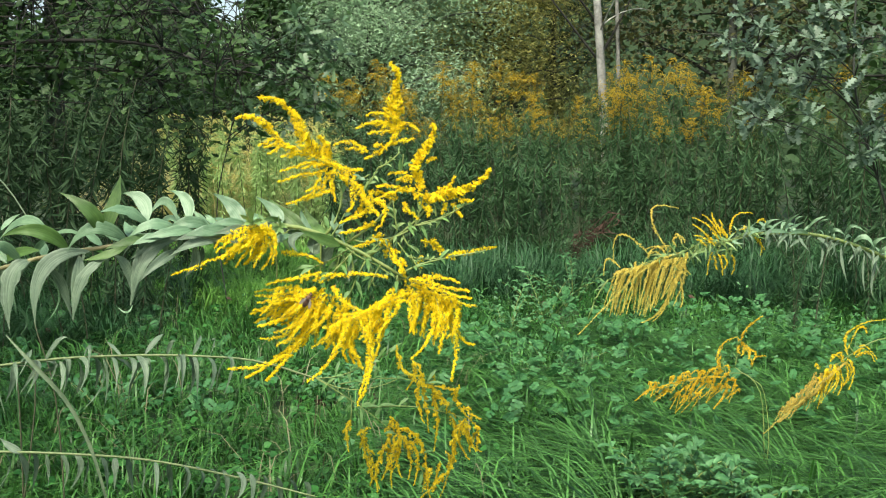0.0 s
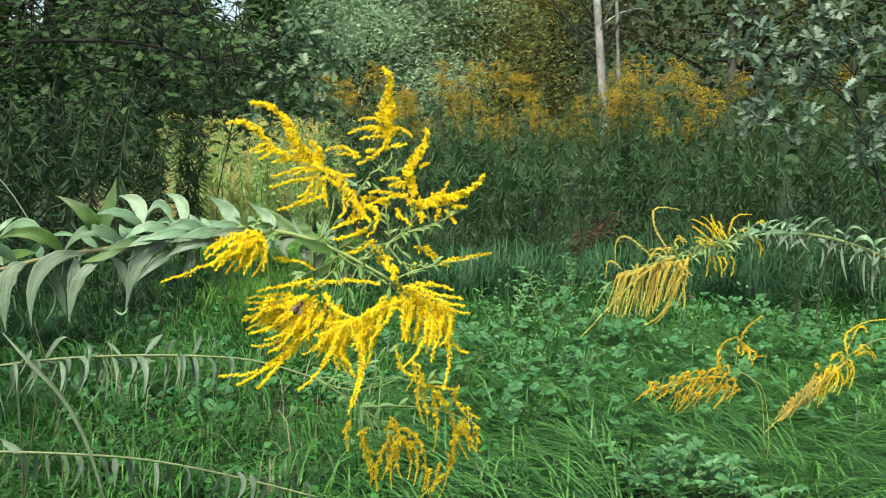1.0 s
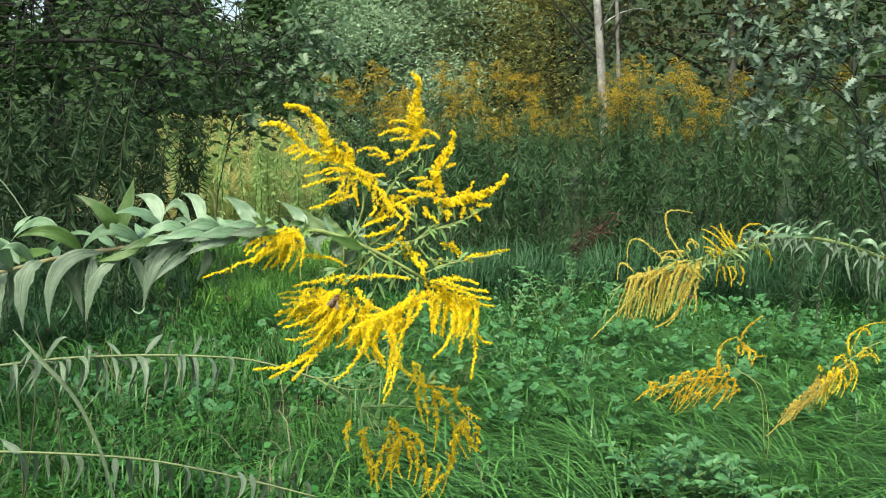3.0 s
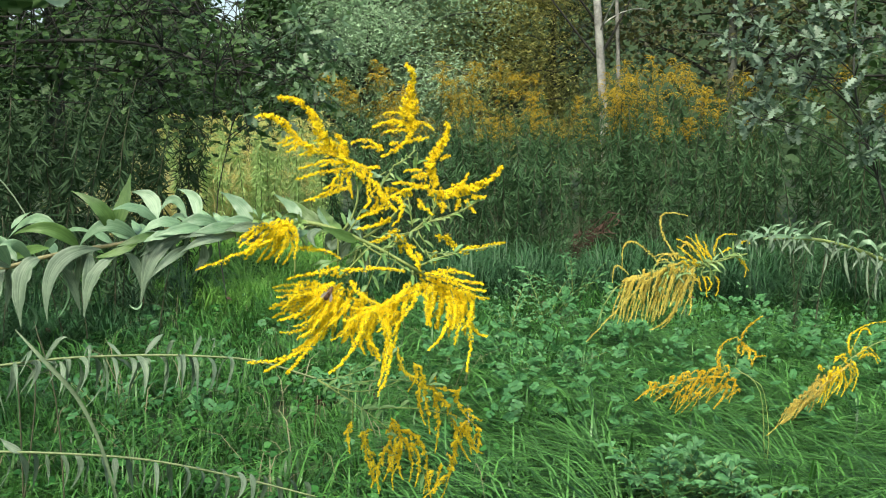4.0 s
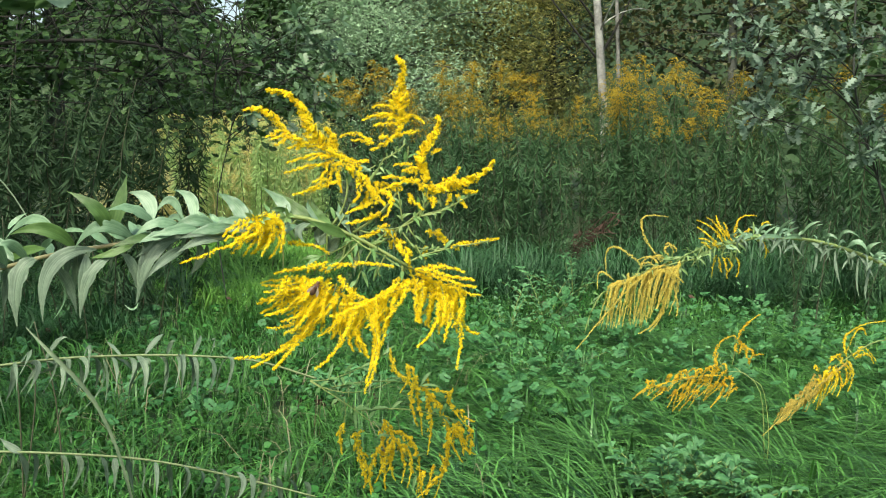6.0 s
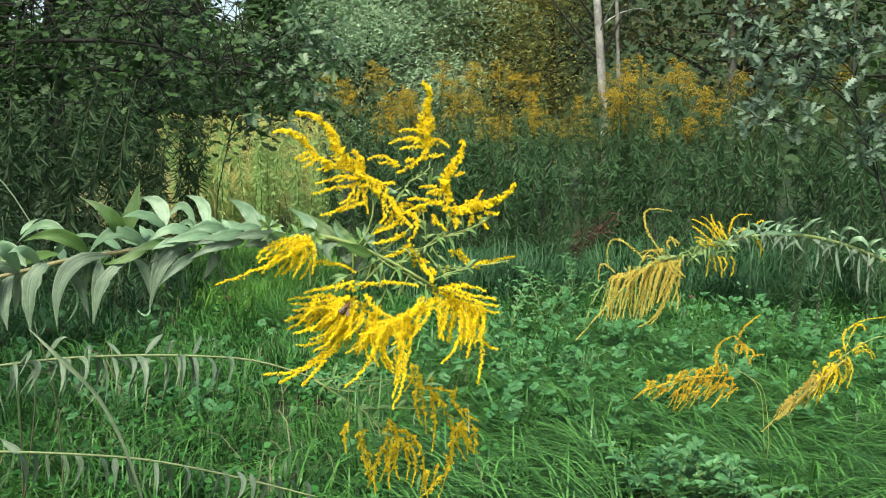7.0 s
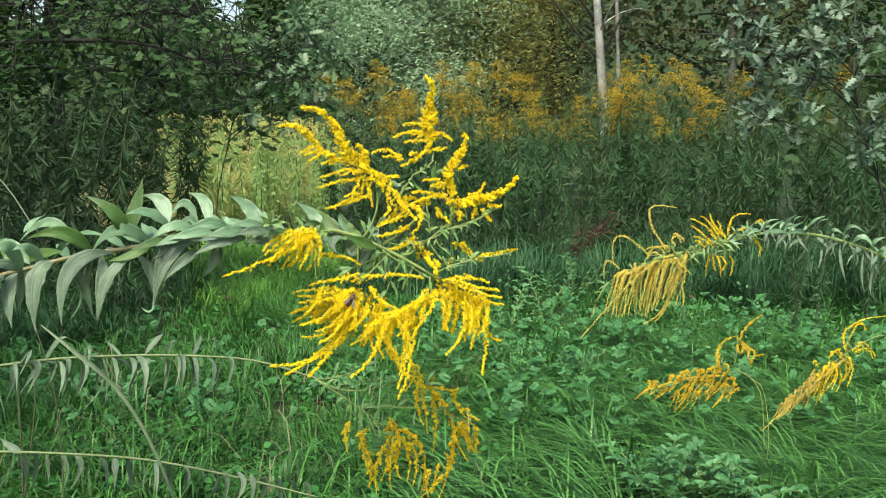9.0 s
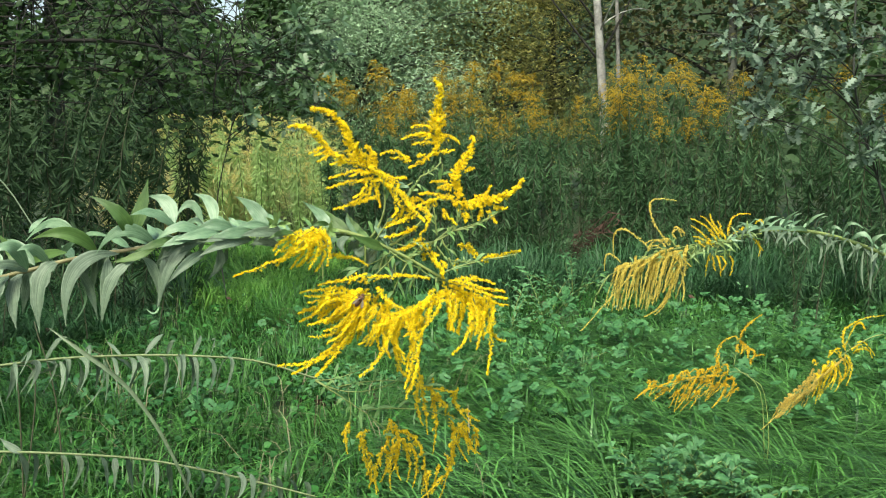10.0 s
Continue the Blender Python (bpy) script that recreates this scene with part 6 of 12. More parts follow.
spray(panicle, (0.075, -0.004, -0.085), (0.071, 0.004, -0.099), (0.058, 0.007, -0.112), 0.0024, 1)
spray(panicle, (0.081, -0.016, -0.082), (0.078, -0.027, -0.096), (0.072, -0.033, -0.112), 0.0024, 1)
spray(panicle, (0.085, -0.012, -0.081), (0.081, -0.017, -0.092), (0.076, -0.021, -0.105), 0.0024, 1)
spray(panicle, (0.089, -0.008, -0.082), (0.087, -0.007, -0.094), (0.077, -0.007, -0.106), 0.0024, 1)
spray(panicle, (0.093, -0.003, -0.080), (0.089, 0.006, -0.090), (0.082, 0.009, -0.098), 0.0024, 1)
spray(panicle, (0.099, -0.014, -0.078), (0.097, -0.025, -0.091), (0.083, -0.030, -0.105), 0.0024, 1)
spray(panicle, (0.103, -0.011, -0.075), (0.100, -0.017, -0.083), (0.097, -0.020, -0.091), 0.0024, 1)
spray(panicle, (0.107, -0.004, -0.075), (0.101, 0.002, -0.088), (0.090, 0.004, -0.100), 0.0024, 1)
spray(panicle, (0.112, -0.013, -0.070), (0.109, -0.023, -0.080), (0.107, -0.027, -0.091), 0.0024, 1)
spray(panicle, (0.116, -0.009, -0.068), (0.115, -0.012, -0.073), (0.101, -0.014, -0.078), 0.0024, 1)
spray(panicle, (0.121, -0.009, -0.062), (0.119, -0.014, -0.067), (0.104, -0.016, -0.073), 0.0024, 1)
spray(panicle, (0.126, -0.004, -0.057), (0.129, -0.001, -0.068), (0.116, -0.001, -0.078), 0.0024, 1)
spray(panicle, (0.129, -0.002, -0.063), (0.132, 0.006, -0.084), (0.133, 0.007, -0.105), 0.0024, 1)
spray(panicle, (0.133, -0.011, -0.061), (0.131, -0.021, -0.080), (0.134, -0.026, -0.101), 0.0024, 1)
spray(panicle, (0.136, -0.004, -0.062), (0.134, -0.001, -0.083), (0.136, -0.001, -0.104), 0.0024, 1)
spray(panicle, (0.139, -0.004, -0.066), (0.139, -0.001, -0.077), (0.136, 0.000, -0.088), 0.0024, 1)
spray(panicle, (0.142, -0.003, -0.067), (0.141, 0.003, -0.081), (0.134, 0.004, -0.094), 0.0024, 1)
spray(panicle, (0.145, -0.007, -0.065), (0.146, -0.008, -0.086), (0.140, -0.010, -0.106), 0.0024, 1)
spray(panicle, (0.149, -0.002, -0.065), (0.149, 0.006, -0.082), (0.138, 0.008, -0.097), 0.0024, 1)
spray(panicle, (0.152, -0.009, -0.066), (0.153, -0.015, -0.089), (0.153, -0.019, -0.112), 0.0024, 1)
spray(panicle, (0.155, -0.008, -0.064), (0.158, -0.013, -0.083), (0.155, -0.015, -0.103), 0.0024, 1)
spray(panicle, (0.159, -0.011, -0.067), (0.161, -0.019, -0.083), (0.162, -0.023, -0.098), 0.0024, 1)
spray(panicle, (0.162, -0.004, -0.067), (0.165, 0.001, -0.079), (0.166, 0.002, -0.090), 0.0024, 1)
spray(panicle, (0.165, -0.008, -0.070), (0.168, -0.010, -0.085), (0.157, -0.012, -0.101), 0.0024, 1)
spray(panicle, (0.168, -0.011, -0.068), (0.170, -0.017, -0.079), (0.162, -0.021, -0.091), 0.0024, 1)
spray(panicle, (0.172, -0.012, -0.069), (0.176, -0.022, -0.087), (0.165, -0.027, -0.105), 0.0024, 1)
spray(panicle, (0.175, -0.005, -0.074), (0.178, -0.002, -0.090), (0.173, -0.002, -0.106), 0.0024, 1)
spray(panicle, (0.011, -0.039, -0.054), (0.006, -0.039, -0.068), (-0.008, -0.039, -0.080), 0.0024, 1.00)
spray(panicle, (0.010, -0.004, -0.062), (0.003, -0.001, -0.075), (-0.008, -0.001, -0.088), 0.0024, 1)
spray(panicle, (0.016, -0.009, -0.064), (0.006, -0.013, -0.076), (-0.002, -0.015, -0.088), 0.0024, 1)
spray(panicle, (0.021, -0.007, -0.063), (0.012, -0.009, -0.079), (-0.003, -0.011, -0.094), 0.0024, 1)
spray(panicle, (0.027, -0.012, -0.062), (0.020, -0.021, -0.076), (0.004, -0.026, -0.091), 0.0024, 1)
spray(panicle, (0.032, -0.004, -0.062), (0.020, -0.002, -0.081), (0.011, -0.002, -0.100), 0.0024, 1)
spray(panicle, (0.038, -0.013, -0.059), (0.031, -0.025, -0.070), (0.018, -0.030, -0.082), 0.0024, 1)
spray(panicle, (0.043, -0.008, -0.066), (0.037, -0.011, -0.086), (0.028, -0.013, -0.105), 0.0024, 1)
spray(panicle, (0.048, -0.003, -0.061), (0.038, 0.001, -0.074), (0.021, 0.001, -0.088), 0.0024, 1)
spray(panicle, (0.053, -0.005, -0.066), (0.043, -0.003, -0.080), (0.036, -0.003, -0.094), 0.0024, 1)
spray(panicle, (0.053, -0.014, -0.075), (0.051, -0.024, -0.086), (0.036, -0.029, -0.098), 0.0024, 1)
spray(panicle, (0.048, -0.011, -0.069), (0.043, -0.019, -0.084), (0.042, -0.023, -0.100), 0.0024, 1)
spray(panicle, (0.049, -0.004, -0.071), (0.044, 0.002, -0.089), (0.031, 0.003, -0.105), 0.0024, 1)
spray(panicle, (0.071, -0.006, -0.070), (0.067, -0.005, -0.087), (0.059, -0.005, -0.104), 0.0024, 1)
spray(panicle, (0.060, -0.002, -0.066), (0.052, 0.004, -0.086), (0.050, 0.005, -0.106), 0.0024, 1)
spray(panicle, (0.070, -0.003, -0.070), (0.063, 0.003, -0.090), (0.057, 0.004, -0.109), 0.0024, 1)
spray(panicle, (0.061, -0.009, -0.074), (0.058, -0.012, -0.093), (0.043, -0.015, -0.111), 0.0024, 1)
spray(panicle, (0.070, -0.003, -0.076), (0.067, 0.003, -0.094), (0.054, 0.005, -0.111), 0.0024, 1)
spray(panicle, (0.049, -0.006, -0.076), (0.043, -0.003, -0.095), (0.038, -0.002, -0.113), 0.0024, 1)


# the bee on its lower sprays
def build_bee():
    b = Buf()
    bm = bmesh.new()
    for c, r in (((0, 0, 0.002), (0.0030, 0.0036, 0.0028)), ((0, -0.0062, 0.0012), (0.0030, 0.0052, 0.0028)), ((0, 0.0045, 0.0016), (0.0020, 0.0018, 0.0020))):
        bmesh.ops.create_uvsphere(bm, u_segments=10, v_segments=8, radius=1.0, matrix=Matrix.LocRotScale(c, None, r))
    me = bpy.data.meshes.new("bee")
    bm.to_mesh(me)
    bm.free()
    me.materials.append(M_BEE)
    me.polygons.foreach_set("use_smooth", [True] * len(me.polygons))
    ob = tagged(new("bee", me), "small brown bee feeding on the yellow florets", "insect")
    for sx in (-1, 1):
        w = Buf()
        w.blade((sx * 0.0015, 0.001, 0.0045), (sx * 0.004, -0.004, 0.0055), (sx * 0.0055, -0.0095, 0.005), 0.0017, (0, 0, 1), 0.05, 6, belly=0.6)
        part("wing", w.mesh("wing", [M_WING]), ob, "clear brownish wing")
        for k in range(3):
            leg = Buf()
            leg.tube(smooth_points([(sx * 0.002, 0.002 - 0.002 * k, 0.001), (sx * 0.0045, 0.003 - 0.003 * k, 0.001), (sx * 0.0055, 0.003 - 0.0035 * k, -0.0025)], 3), 0.0005, 0.0002, 5)
            part("leg", leg.mesh("leg", [M_BEE]), ob)
    # turned head up, back to the camera, so that its length shows in the view
    turn = Matrix(((0.86, 0.50, 0.0), (0.10, -0.17, -0.98), (-0.49, 0.85, -0.20))).to_4x4() @ Matrix.Scale(0.9, 4)
    for o in (ob, *ob.children):
        o.data.transform(turn)
    return ob


bee = build_bee()

# the lower arching stem with its hanging panicle
SPRAY_LOOK.update(flower=M_FLOWER_OLD, shape=FLORET_SMALL, dense=0.42, fine=0.62, slim=1.35)
low_goldenrod = empty("goldenrod", (-0.95, 0.95, 0), "low arching goldenrod with a hanging deep yellow panicle", "flower", "arching goldenrods")
buf = Buf()
LOW_LINE = [(-0.95, 0.95, 0), (-0.93, 0.98, 0.35), (-0.80, 1.05, 0.66), (-0.577, 1.126, 0.725), (-0.536, 1.127, 0.730), (-0.468, 1.128, 0.738), (-0.386, 1.128, 0.742), (-0.311, 1.128, 0.742), (-0.228, 1.127, 0.736), (-0.147, 1.076, 0.727)]
buf.tube(smooth_points(LOW_LINE), 0.0020, 0.0012, 8)
low_stem = part("leafy_stem", buf.mesh("leafy_stem", [M_STEM_LOW]), low_goldenrod, "pale green stem with drooping narrow leaves")
low_stem.matrix_parent_inverse = Matrix.Translation((0.95, -0.95, 0))
stem_leaf(low_stem, (-0.482, 1.127, 0.734), (-0.466, 1.130, 0.759), (-0.454, 1.131, 0.763), 0.0039)
stem_leaf(low_stem, (-0.435, 1.128, 0.739), (-0.422, 1.115, 0.754), (-0.422, 1.099, 0.719), 0.0034)
stem_leaf(low_stem, (-0.464, 1.127, 0.735), (-0.453, 1.112, 0.721), (-0.456, 1.097, 0.698), 0.0034)
stem_leaf(low_stem, (-0.512, 1.127, 0.732), (-0.490, 1.108, 0.749), (-0.499, 1.086, 0.721), 0.0044)
stem_leaf(low_stem, (-0.488, 1.127, 0.732), (-0.496, 1.125, 0.719), (-0.515, 1.122, 0.692), 0.0034)
stem_leaf(low_stem, (-0.362, 1.128, 0.742), (-0.350, 1.144, 0.759), (-0.346, 1.157, 0.762), 0.0039)
stem_leaf(low_stem, (-0.334, 1.128, 0.742), (-0.329, 1.130, 0.757), (-0.323, 1.130, 0.759), 0.0030)
stem_leaf(low_stem, (-0.304, 1.128, 0.740), (-0.299, 1.144, 0.756), (-0.299, 1.156, 0.761), 0.0030)
stem_leaf(low_stem, (-0.282, 1.128, 0.742), (-0.276, 1.130, 0.759), (-0.282, 1.130, 0.761), 0.0030)
stem_leaf(low_stem, (-0.372, 1.128, 0.742), (-0.355, 1.112, 0.728), (-0.355, 1.097, 0.697), 0.0039)
stem_leaf(low_stem, (-0.346, 1.128, 0.742), (-0.335, 1.126, 0.724), (-0.341, 1.122, 0.685), 0.0039)
stem_leaf(low_stem, (-0.321, 1.128, 0.742), (-0.311, 1.113, 0.736), (-0.311, 1.097, 0.697), 0.0044)
stem_leaf(low_stem, (-0.309, 1.128, 0.742), (-0.305, 1.139, 0.717), (-0.316, 1.147, 0.683), 0.0034)
stem_leaf(low_stem, (-0.285, 1.128, 0.740), (-0.273, 1.112, 0.728), (-0.278, 1.097, 0.701), 0.0030)
stem_leaf(low_stem, (-0.412, 1.128, 0.739), (-0.405, 1.125, 0.716), (-0.411, 1.121, 0.677), 0.0034)
stem_leaf(low_stem, (-0.420, 1.128, 0.739), (-0.417, 1.138, 0.704), (-0.456, 1.145, 0.661), 0.0025)
stem_leaf(low_stem, (-0.444, 1.128, 0.738), (-0.446, 1.146, 0.712), (-0.463, 1.160, 0.680), 0.0034)
stem_leaf(low_stem, (-0.399, 1.128, 0.740), (-0.384, 1.147, 0.720), (-0.390, 1.161, 0.689), 0.0025)
stem_leaf(low_stem, (-0.263, 1.128, 0.738), (-0.274, 1.139, 0.718), (-0.282, 1.148, 0.684), 0.0025)
stem_leaf(low_stem, (-0.523, 1.127, 0.730), (-0.521, 1.124, 0.710), (-0.531, 1.122, 0.684), 0.0039)
stem_leaf(low_stem, (-0.536, 1.127, 0.728), (-0.540, 1.125, 0.711), (-0.529, 1.120, 0.667), 0.0039)
stem_leaf(low_stem, (-0.246, 1.128, 0.737), (-0.245, 1.139, 0.714), (-0.260, 1.148, 0.684), 0.0025)
stem_leaf(low_stem, (-0.454, 1.127, 0.736), (-0.482, 1.147, 0.721), (-0.515, 1.163, 0.708), 0.0025)
stem_leaf(low_stem, (-0.389, 1.128, 0.741), (-0.406, 1.143, 0.751), (-0.415, 1.155, 0.753), 0.0025)
stem_leaf(low_stem, (-0.357, 1.128, 0.741), (-0.381, 1.146, 0.715), (-0.394, 1.159, 0.670), 0.0025)
stem_leaf(low_stem, (-0.521, 1.127, 0.731), (-0.511, 1.115, 0.728), (-0.507, 1.102, 0.701), 0.0032)
stem_leaf(low_stem, (-0.501, 1.127, 0.733), (-0.486, 1.118, 0.728), (-0.500, 1.106, 0.694), 0.0037)
stem_leaf(low_stem, (-0.482, 1.127, 0.735), (-0.471, 1.131, 0.726), (-0.492, 1.131, 0.689), 0.0029)
stem_leaf(low_stem, (-0.462, 1.128, 0.737), (-0.452, 1.125, 0.731), (-0.461, 1.118, 0.690), 0.0030)
stem_leaf(low_stem, (-0.442, 1.128, 0.739), (-0.425, 1.113, 0.731), (-0.433, 1.097, 0.700), 0.0035)
stem_leaf(low_stem, (-0.422, 1.128, 0.740), (-0.421, 1.136, 0.723), (-0.429, 1.141, 0.693), 0.0036)
stem_leaf(low_stem, (-0.402, 1.128, 0.740), (-0.387, 1.106, 0.729), (-0.385, 1.085, 0.701), 0.0028)
stem_leaf(low_stem, (-0.382, 1.128, 0.740), (-0.369, 1.114, 0.729), (-0.379, 1.101, 0.701), 0.0032)
stem_leaf(low_stem, (-0.363, 1.128, 0.740), (-0.350, 1.117, 0.729), (-0.360, 1.106, 0.706), 0.0032)
stem_leaf(low_stem, (-0.343, 1.128, 0.740), (-0.332, 1.126, 0.730), (-0.345, 1.122, 0.701), 0.0030)
stem_leaf(low_stem, (-0.323, 1.128, 0.740), (-0.314, 1.112, 0.734), (-0.317, 1.096, 0.707), 0.0031)
stem_leaf(low_stem, (-0.303, 1.128, 0.740), (-0.296, 1.119, 0.729), (-0.294, 1.109, 0.692), 0.0031)
stem_leaf(low_stem, (-0.283, 1.128, 0.740), (-0.281, 1.139, 0.726), (-0.293, 1.144, 0.681), 0.0026)
stem_leaf(low_stem, (-0.263, 1.128, 0.740), (-0.255, 1.126, 0.728), (-0.268, 1.120, 0.687), 0.0026)
rachis = Buf()
rachis.bow((0.000, 0.000, 0.001), (0.052, -0.001, -0.013), (0.114, 0.001, 0.010), 0.0008)
low_panicle = part("panicle", rachis.mesh("panicle", [M_STALK]), low_goldenrod, "hanging panicle of deep yellow flower sprays")
branchlet(low_panicle, (0.000, 0.000, 0.000), (0.052, -0.004, -0.033), (0.085, -0.007, -0.059), 0.0008)
branchlet(low_panicle, (0.026, -0.001, -0.007), (0.092, 0.000, 0.000), (0.150, -0.001, -0.013), 0.0008)
branchlet(low_panicle, (0.059, -0.004, -0.034), (0.118, -0.004, -0.033), (0.173, -0.005, -0.047), 0.0008)
branchlet(low_panicle, (0.085, -0.007, -0.059), (0.105, -0.009, -0.078), (0.128, -0.013, -0.117), 0.0008)
branchlet(low_panicle, (0.039, -0.002, -0.020), (0.041, -0.004, -0.033), (0.039, -0.006, -0.051), 0.0008)
branchlet(low_panicle, (0.052, -0.003, -0.029), (0.052, -0.005, -0.046), (0.058, -0.007, -0.064), 0.0008)
branchlet(low_panicle, (0.000, 0.000, 0.001), (0.039, 0.001, 0.007), (0.095, 0.004, 0.036), 0.0008)
spray(low_panicle, (0.093, -0.001, 0.039), (0.103, -0.012, 0.010), (0.125, -0.016, 0.009), 0.0024, 1)
spray(low_panicle, (0.119, 0.001, 0.012), (0.126, -0.002, -0.020), (0.130, -0.007, -0.062), 0.0024, 1)
spray(low_panicle, (0.128, 0.002, -0.007), (0.160, 0.001, -0.064), (0.143, -0.006, -0.140), 0.0024, 1)
spray(low_panicle, (0.137, -0.003, -0.009), (0.160, -0.007, -0.012), (0.165, -0.008, -0.006), 0.0024, 1)
spray(low_panicle, (0.160, 0.000, -0.014), (0.165, 0.002, -0.031), (0.183, 0.000, -0.054), 0.0024, 1)
spray(low_panicle, (0.173, -0.008, -0.046), (0.159, -0.016, -0.069), (0.161, -0.020, -0.093), 0.0024, 1)
spray(low_panicle, (0.176, 0.000, -0.051), (0.178, 0.008, -0.077), (0.192, 0.010, -0.091), 0.0024, 1)
spray(low_panicle, (0.165, -0.006, -0.049), (0.173, -0.009, -0.064), (0.178, -0.012, -0.084), 0.0024, 1)
spray(low_panicle, (0.085, -0.005, -0.044), (0.095, -0.009, -0.075), (0.086, -0.013, -0.110), 0.0024, 1)
spray(low_panicle, (0.092, -0.006, -0.057), (0.121, -0.008, -0.078), (0.123, -0.013, -0.131), 0.0024, 1)
spray(low_panicle, (0.055, -0.002, -0.063), (0.057, 0.002, -0.095), (0.072, 0.002, -0.133), 0.0024, 1)
spray(low_panicle, (0.062, -0.000, -0.060), (0.049, 0.009, -0.069), (0.059, 0.012, -0.085), 0.0024, 1)
spray(low_panicle, (0.093, -0.007, -0.065), (0.108, -0.009, -0.085), (0.106, -0.012, -0.117), 0.0024, 1)
spray(low_panicle, (0.085, -0.009, -0.071), (0.071, -0.013, -0.100), (0.071, -0.017, -0.130), 0.0024, 1)
spray(low_panicle, (0.088, -0.004, -0.046), (0.084, -0.003, -0.066), (0.089, -0.005, -0.086), 0.0024, 1)
spray(low_panicle, (0.040, -0.011, -0.047), (0.036, -0.022, -0.060), (0.039, -0.028, -0.078), 0.0024, 1)
spray(low_panicle, (0.101, -0.009, -0.071), (0.117, -0.013, -0.090), (0.113, -0.017, -0.122), 0.0024, 1)
spray(low_panicle, (0.134, 0.003, -0.014), (0.139, 0.007, -0.049), (0.136, 0.005, -0.089), 0.0024, 1)
spray(low_panicle, (0.183, -0.002, -0.053), (0.187, 0.002, -0.071), (0.185, 0.002, -0.088), 0.0024, 1)
spray(low_panicle, (0.147, -0.018, -0.108), (0.138, -0.029, -0.118), (0.121, -0.034, -0.131), 0.0024, 1)
spray(low_panicle, (0.078, -0.004, -0.080), (0.084, 0.001, -0.102), (0.074, 0.002, -0.123), 0.0024, 1)
spray(low_panicle, (0.111, 0.001, 0.020), (0.115, -0.004, 0.004), (0.105, -0.006, -0.012), 0.0024, 1)
spray(low_panicle, (0.137, 0.007, 0.005), (0.134, 0.015, -0.017), (0.151, 0.018, -0.032), 0.0024, 1)
spray(low_panicle, (0.170, -0.005, -0.032), (0.180, -0.009, -0.041), (0.190, -0.011, -0.045), 0.0024, 1)
spray(low_panicle, (0.121, -0.003, 0.004), (0.118, -0.013, -0.023), (0.125, -0.018, -0.048), 0.0024, 1)
spray(low_panicle, (0.098, -0.007, -0.065), (0.092, -0.009, -0.092), (0.099, -0.011, -0.115), 0.0024, 1)
spray(low_panicle, (0.058, -0.004, -0.080), (0.064, 0.001, -0.109), (0.061, 0.002, -0.130), 0.0024, 1)
spray(low_panicle, (0.134, -0.013, -0.104), (0.128, -0.016, -0.116), (0.134, -0.019, -0.142), 0.0024, 1)
spray(low_panicle, (0.150, -0.005, -0.086), (0.154, 0.001, -0.108), (0.137, 0.002, -0.123), 0.0024, 1)
spray(low_panicle, (0.174, -0.003, -0.049), (0.166, -0.001, -0.072), (0.177, -0.002, -0.097), 0.0024, 1)
spray(low_panicle, (0.170, -0.007, -0.048), (0.175, -0.012, -0.066), (0.186, -0.015, -0.082), 0.0024, 1)
spray(low_panicle, (0.092, -0.010, -0.065), (0.088, -0.017, -0.090), (0.088, -0.023, -0.123), 0.0024, 1)
spray(low_panicle, (0.144, -0.011, -0.097), (0.141, -0.012, -0.108), (0.136, -0.015, -0.130), 0.0024, 1)
spray(low_panicle, (0.094, 0.002, 0.028), (0.097, -0.001, 0.026), (0.099, -0.002, 0.024), 0.0024, 1)
spray(low_panicle, (0.097, 0.000, 0.016), (0.096, -0.003, 0.014), (0.095, -0.004, 0.012), 0.0024, 1)
spray(low_panicle, (0.101, 0.003, 0.007), (0.104, 0.006, 0.006), (0.106, 0.007, 0.005), 0.0024, 1)
spray(low_panicle, (0.108, 0.005, 0.002), (0.108, 0.013, -0.002), (0.109, 0.016, -0.005), 0.0024, 1)
spray(low_panicle, (0.121, 0.002, 0.005), (0.123, 0.003, 0.003), (0.125, 0.004, 0.001), 0.0024, 1)
spray(low_panicle, (0.122, -0.005, 0.000), (0.120, -0.013, -0.001), (0.120, -0.016, -0.002), 0.0024, 1)
spray(low_panicle, (0.124, -0.004, -0.006), (0.126, -0.011, -0.006), (0.128, -0.013, -0.007), 0.0024, 1)
spray(low_panicle, (0.125, -0.003, -0.014), (0.123, -0.006, -0.015), (0.123, -0.008, -0.017), 0.0024, 1)
spray(low_panicle, (0.126, -0.001, -0.022), (0.128, 0.001, -0.024), (0.129, 0.002, -0.026), 0.0024, 1)
spray(low_panicle, (0.127, -0.008, -0.028), (0.126, -0.016, -0.028), (0.125, -0.019, -0.029), 0.0024, 1)
spray(low_panicle, (0.128, -0.010, -0.037), (0.129, -0.019, -0.035), (0.130, -0.022, -0.035), 0.0024, 1)
spray(low_panicle, (0.140, -0.004, -0.017), (0.143, -0.008, -0.016), (0.145, -0.010, -0.017), 0.0024, 1)
spray(low_panicle, (0.145, -0.005, -0.023), (0.144, -0.011, -0.026), (0.144, -0.013, -0.028), 0.0024, 1)
spray(low_panicle, (0.149, -0.009, -0.028), (0.152, -0.020, -0.025), (0.153, -0.024, -0.025), 0.0024, 1)
spray(low_panicle, (0.152, -0.004, -0.036), (0.151, -0.003, -0.039), (0.151, -0.003, -0.041), 0.0024, 1)
spray(low_panicle, (0.155, 0.001, -0.044), (0.159, 0.010, -0.047), (0.161, 0.013, -0.050), 0.0024, 1)
spray(low_panicle, (0.158, -0.005, -0.049), (0.156, -0.005, -0.051), (0.156, -0.005, -0.053), 0.0024, 1)
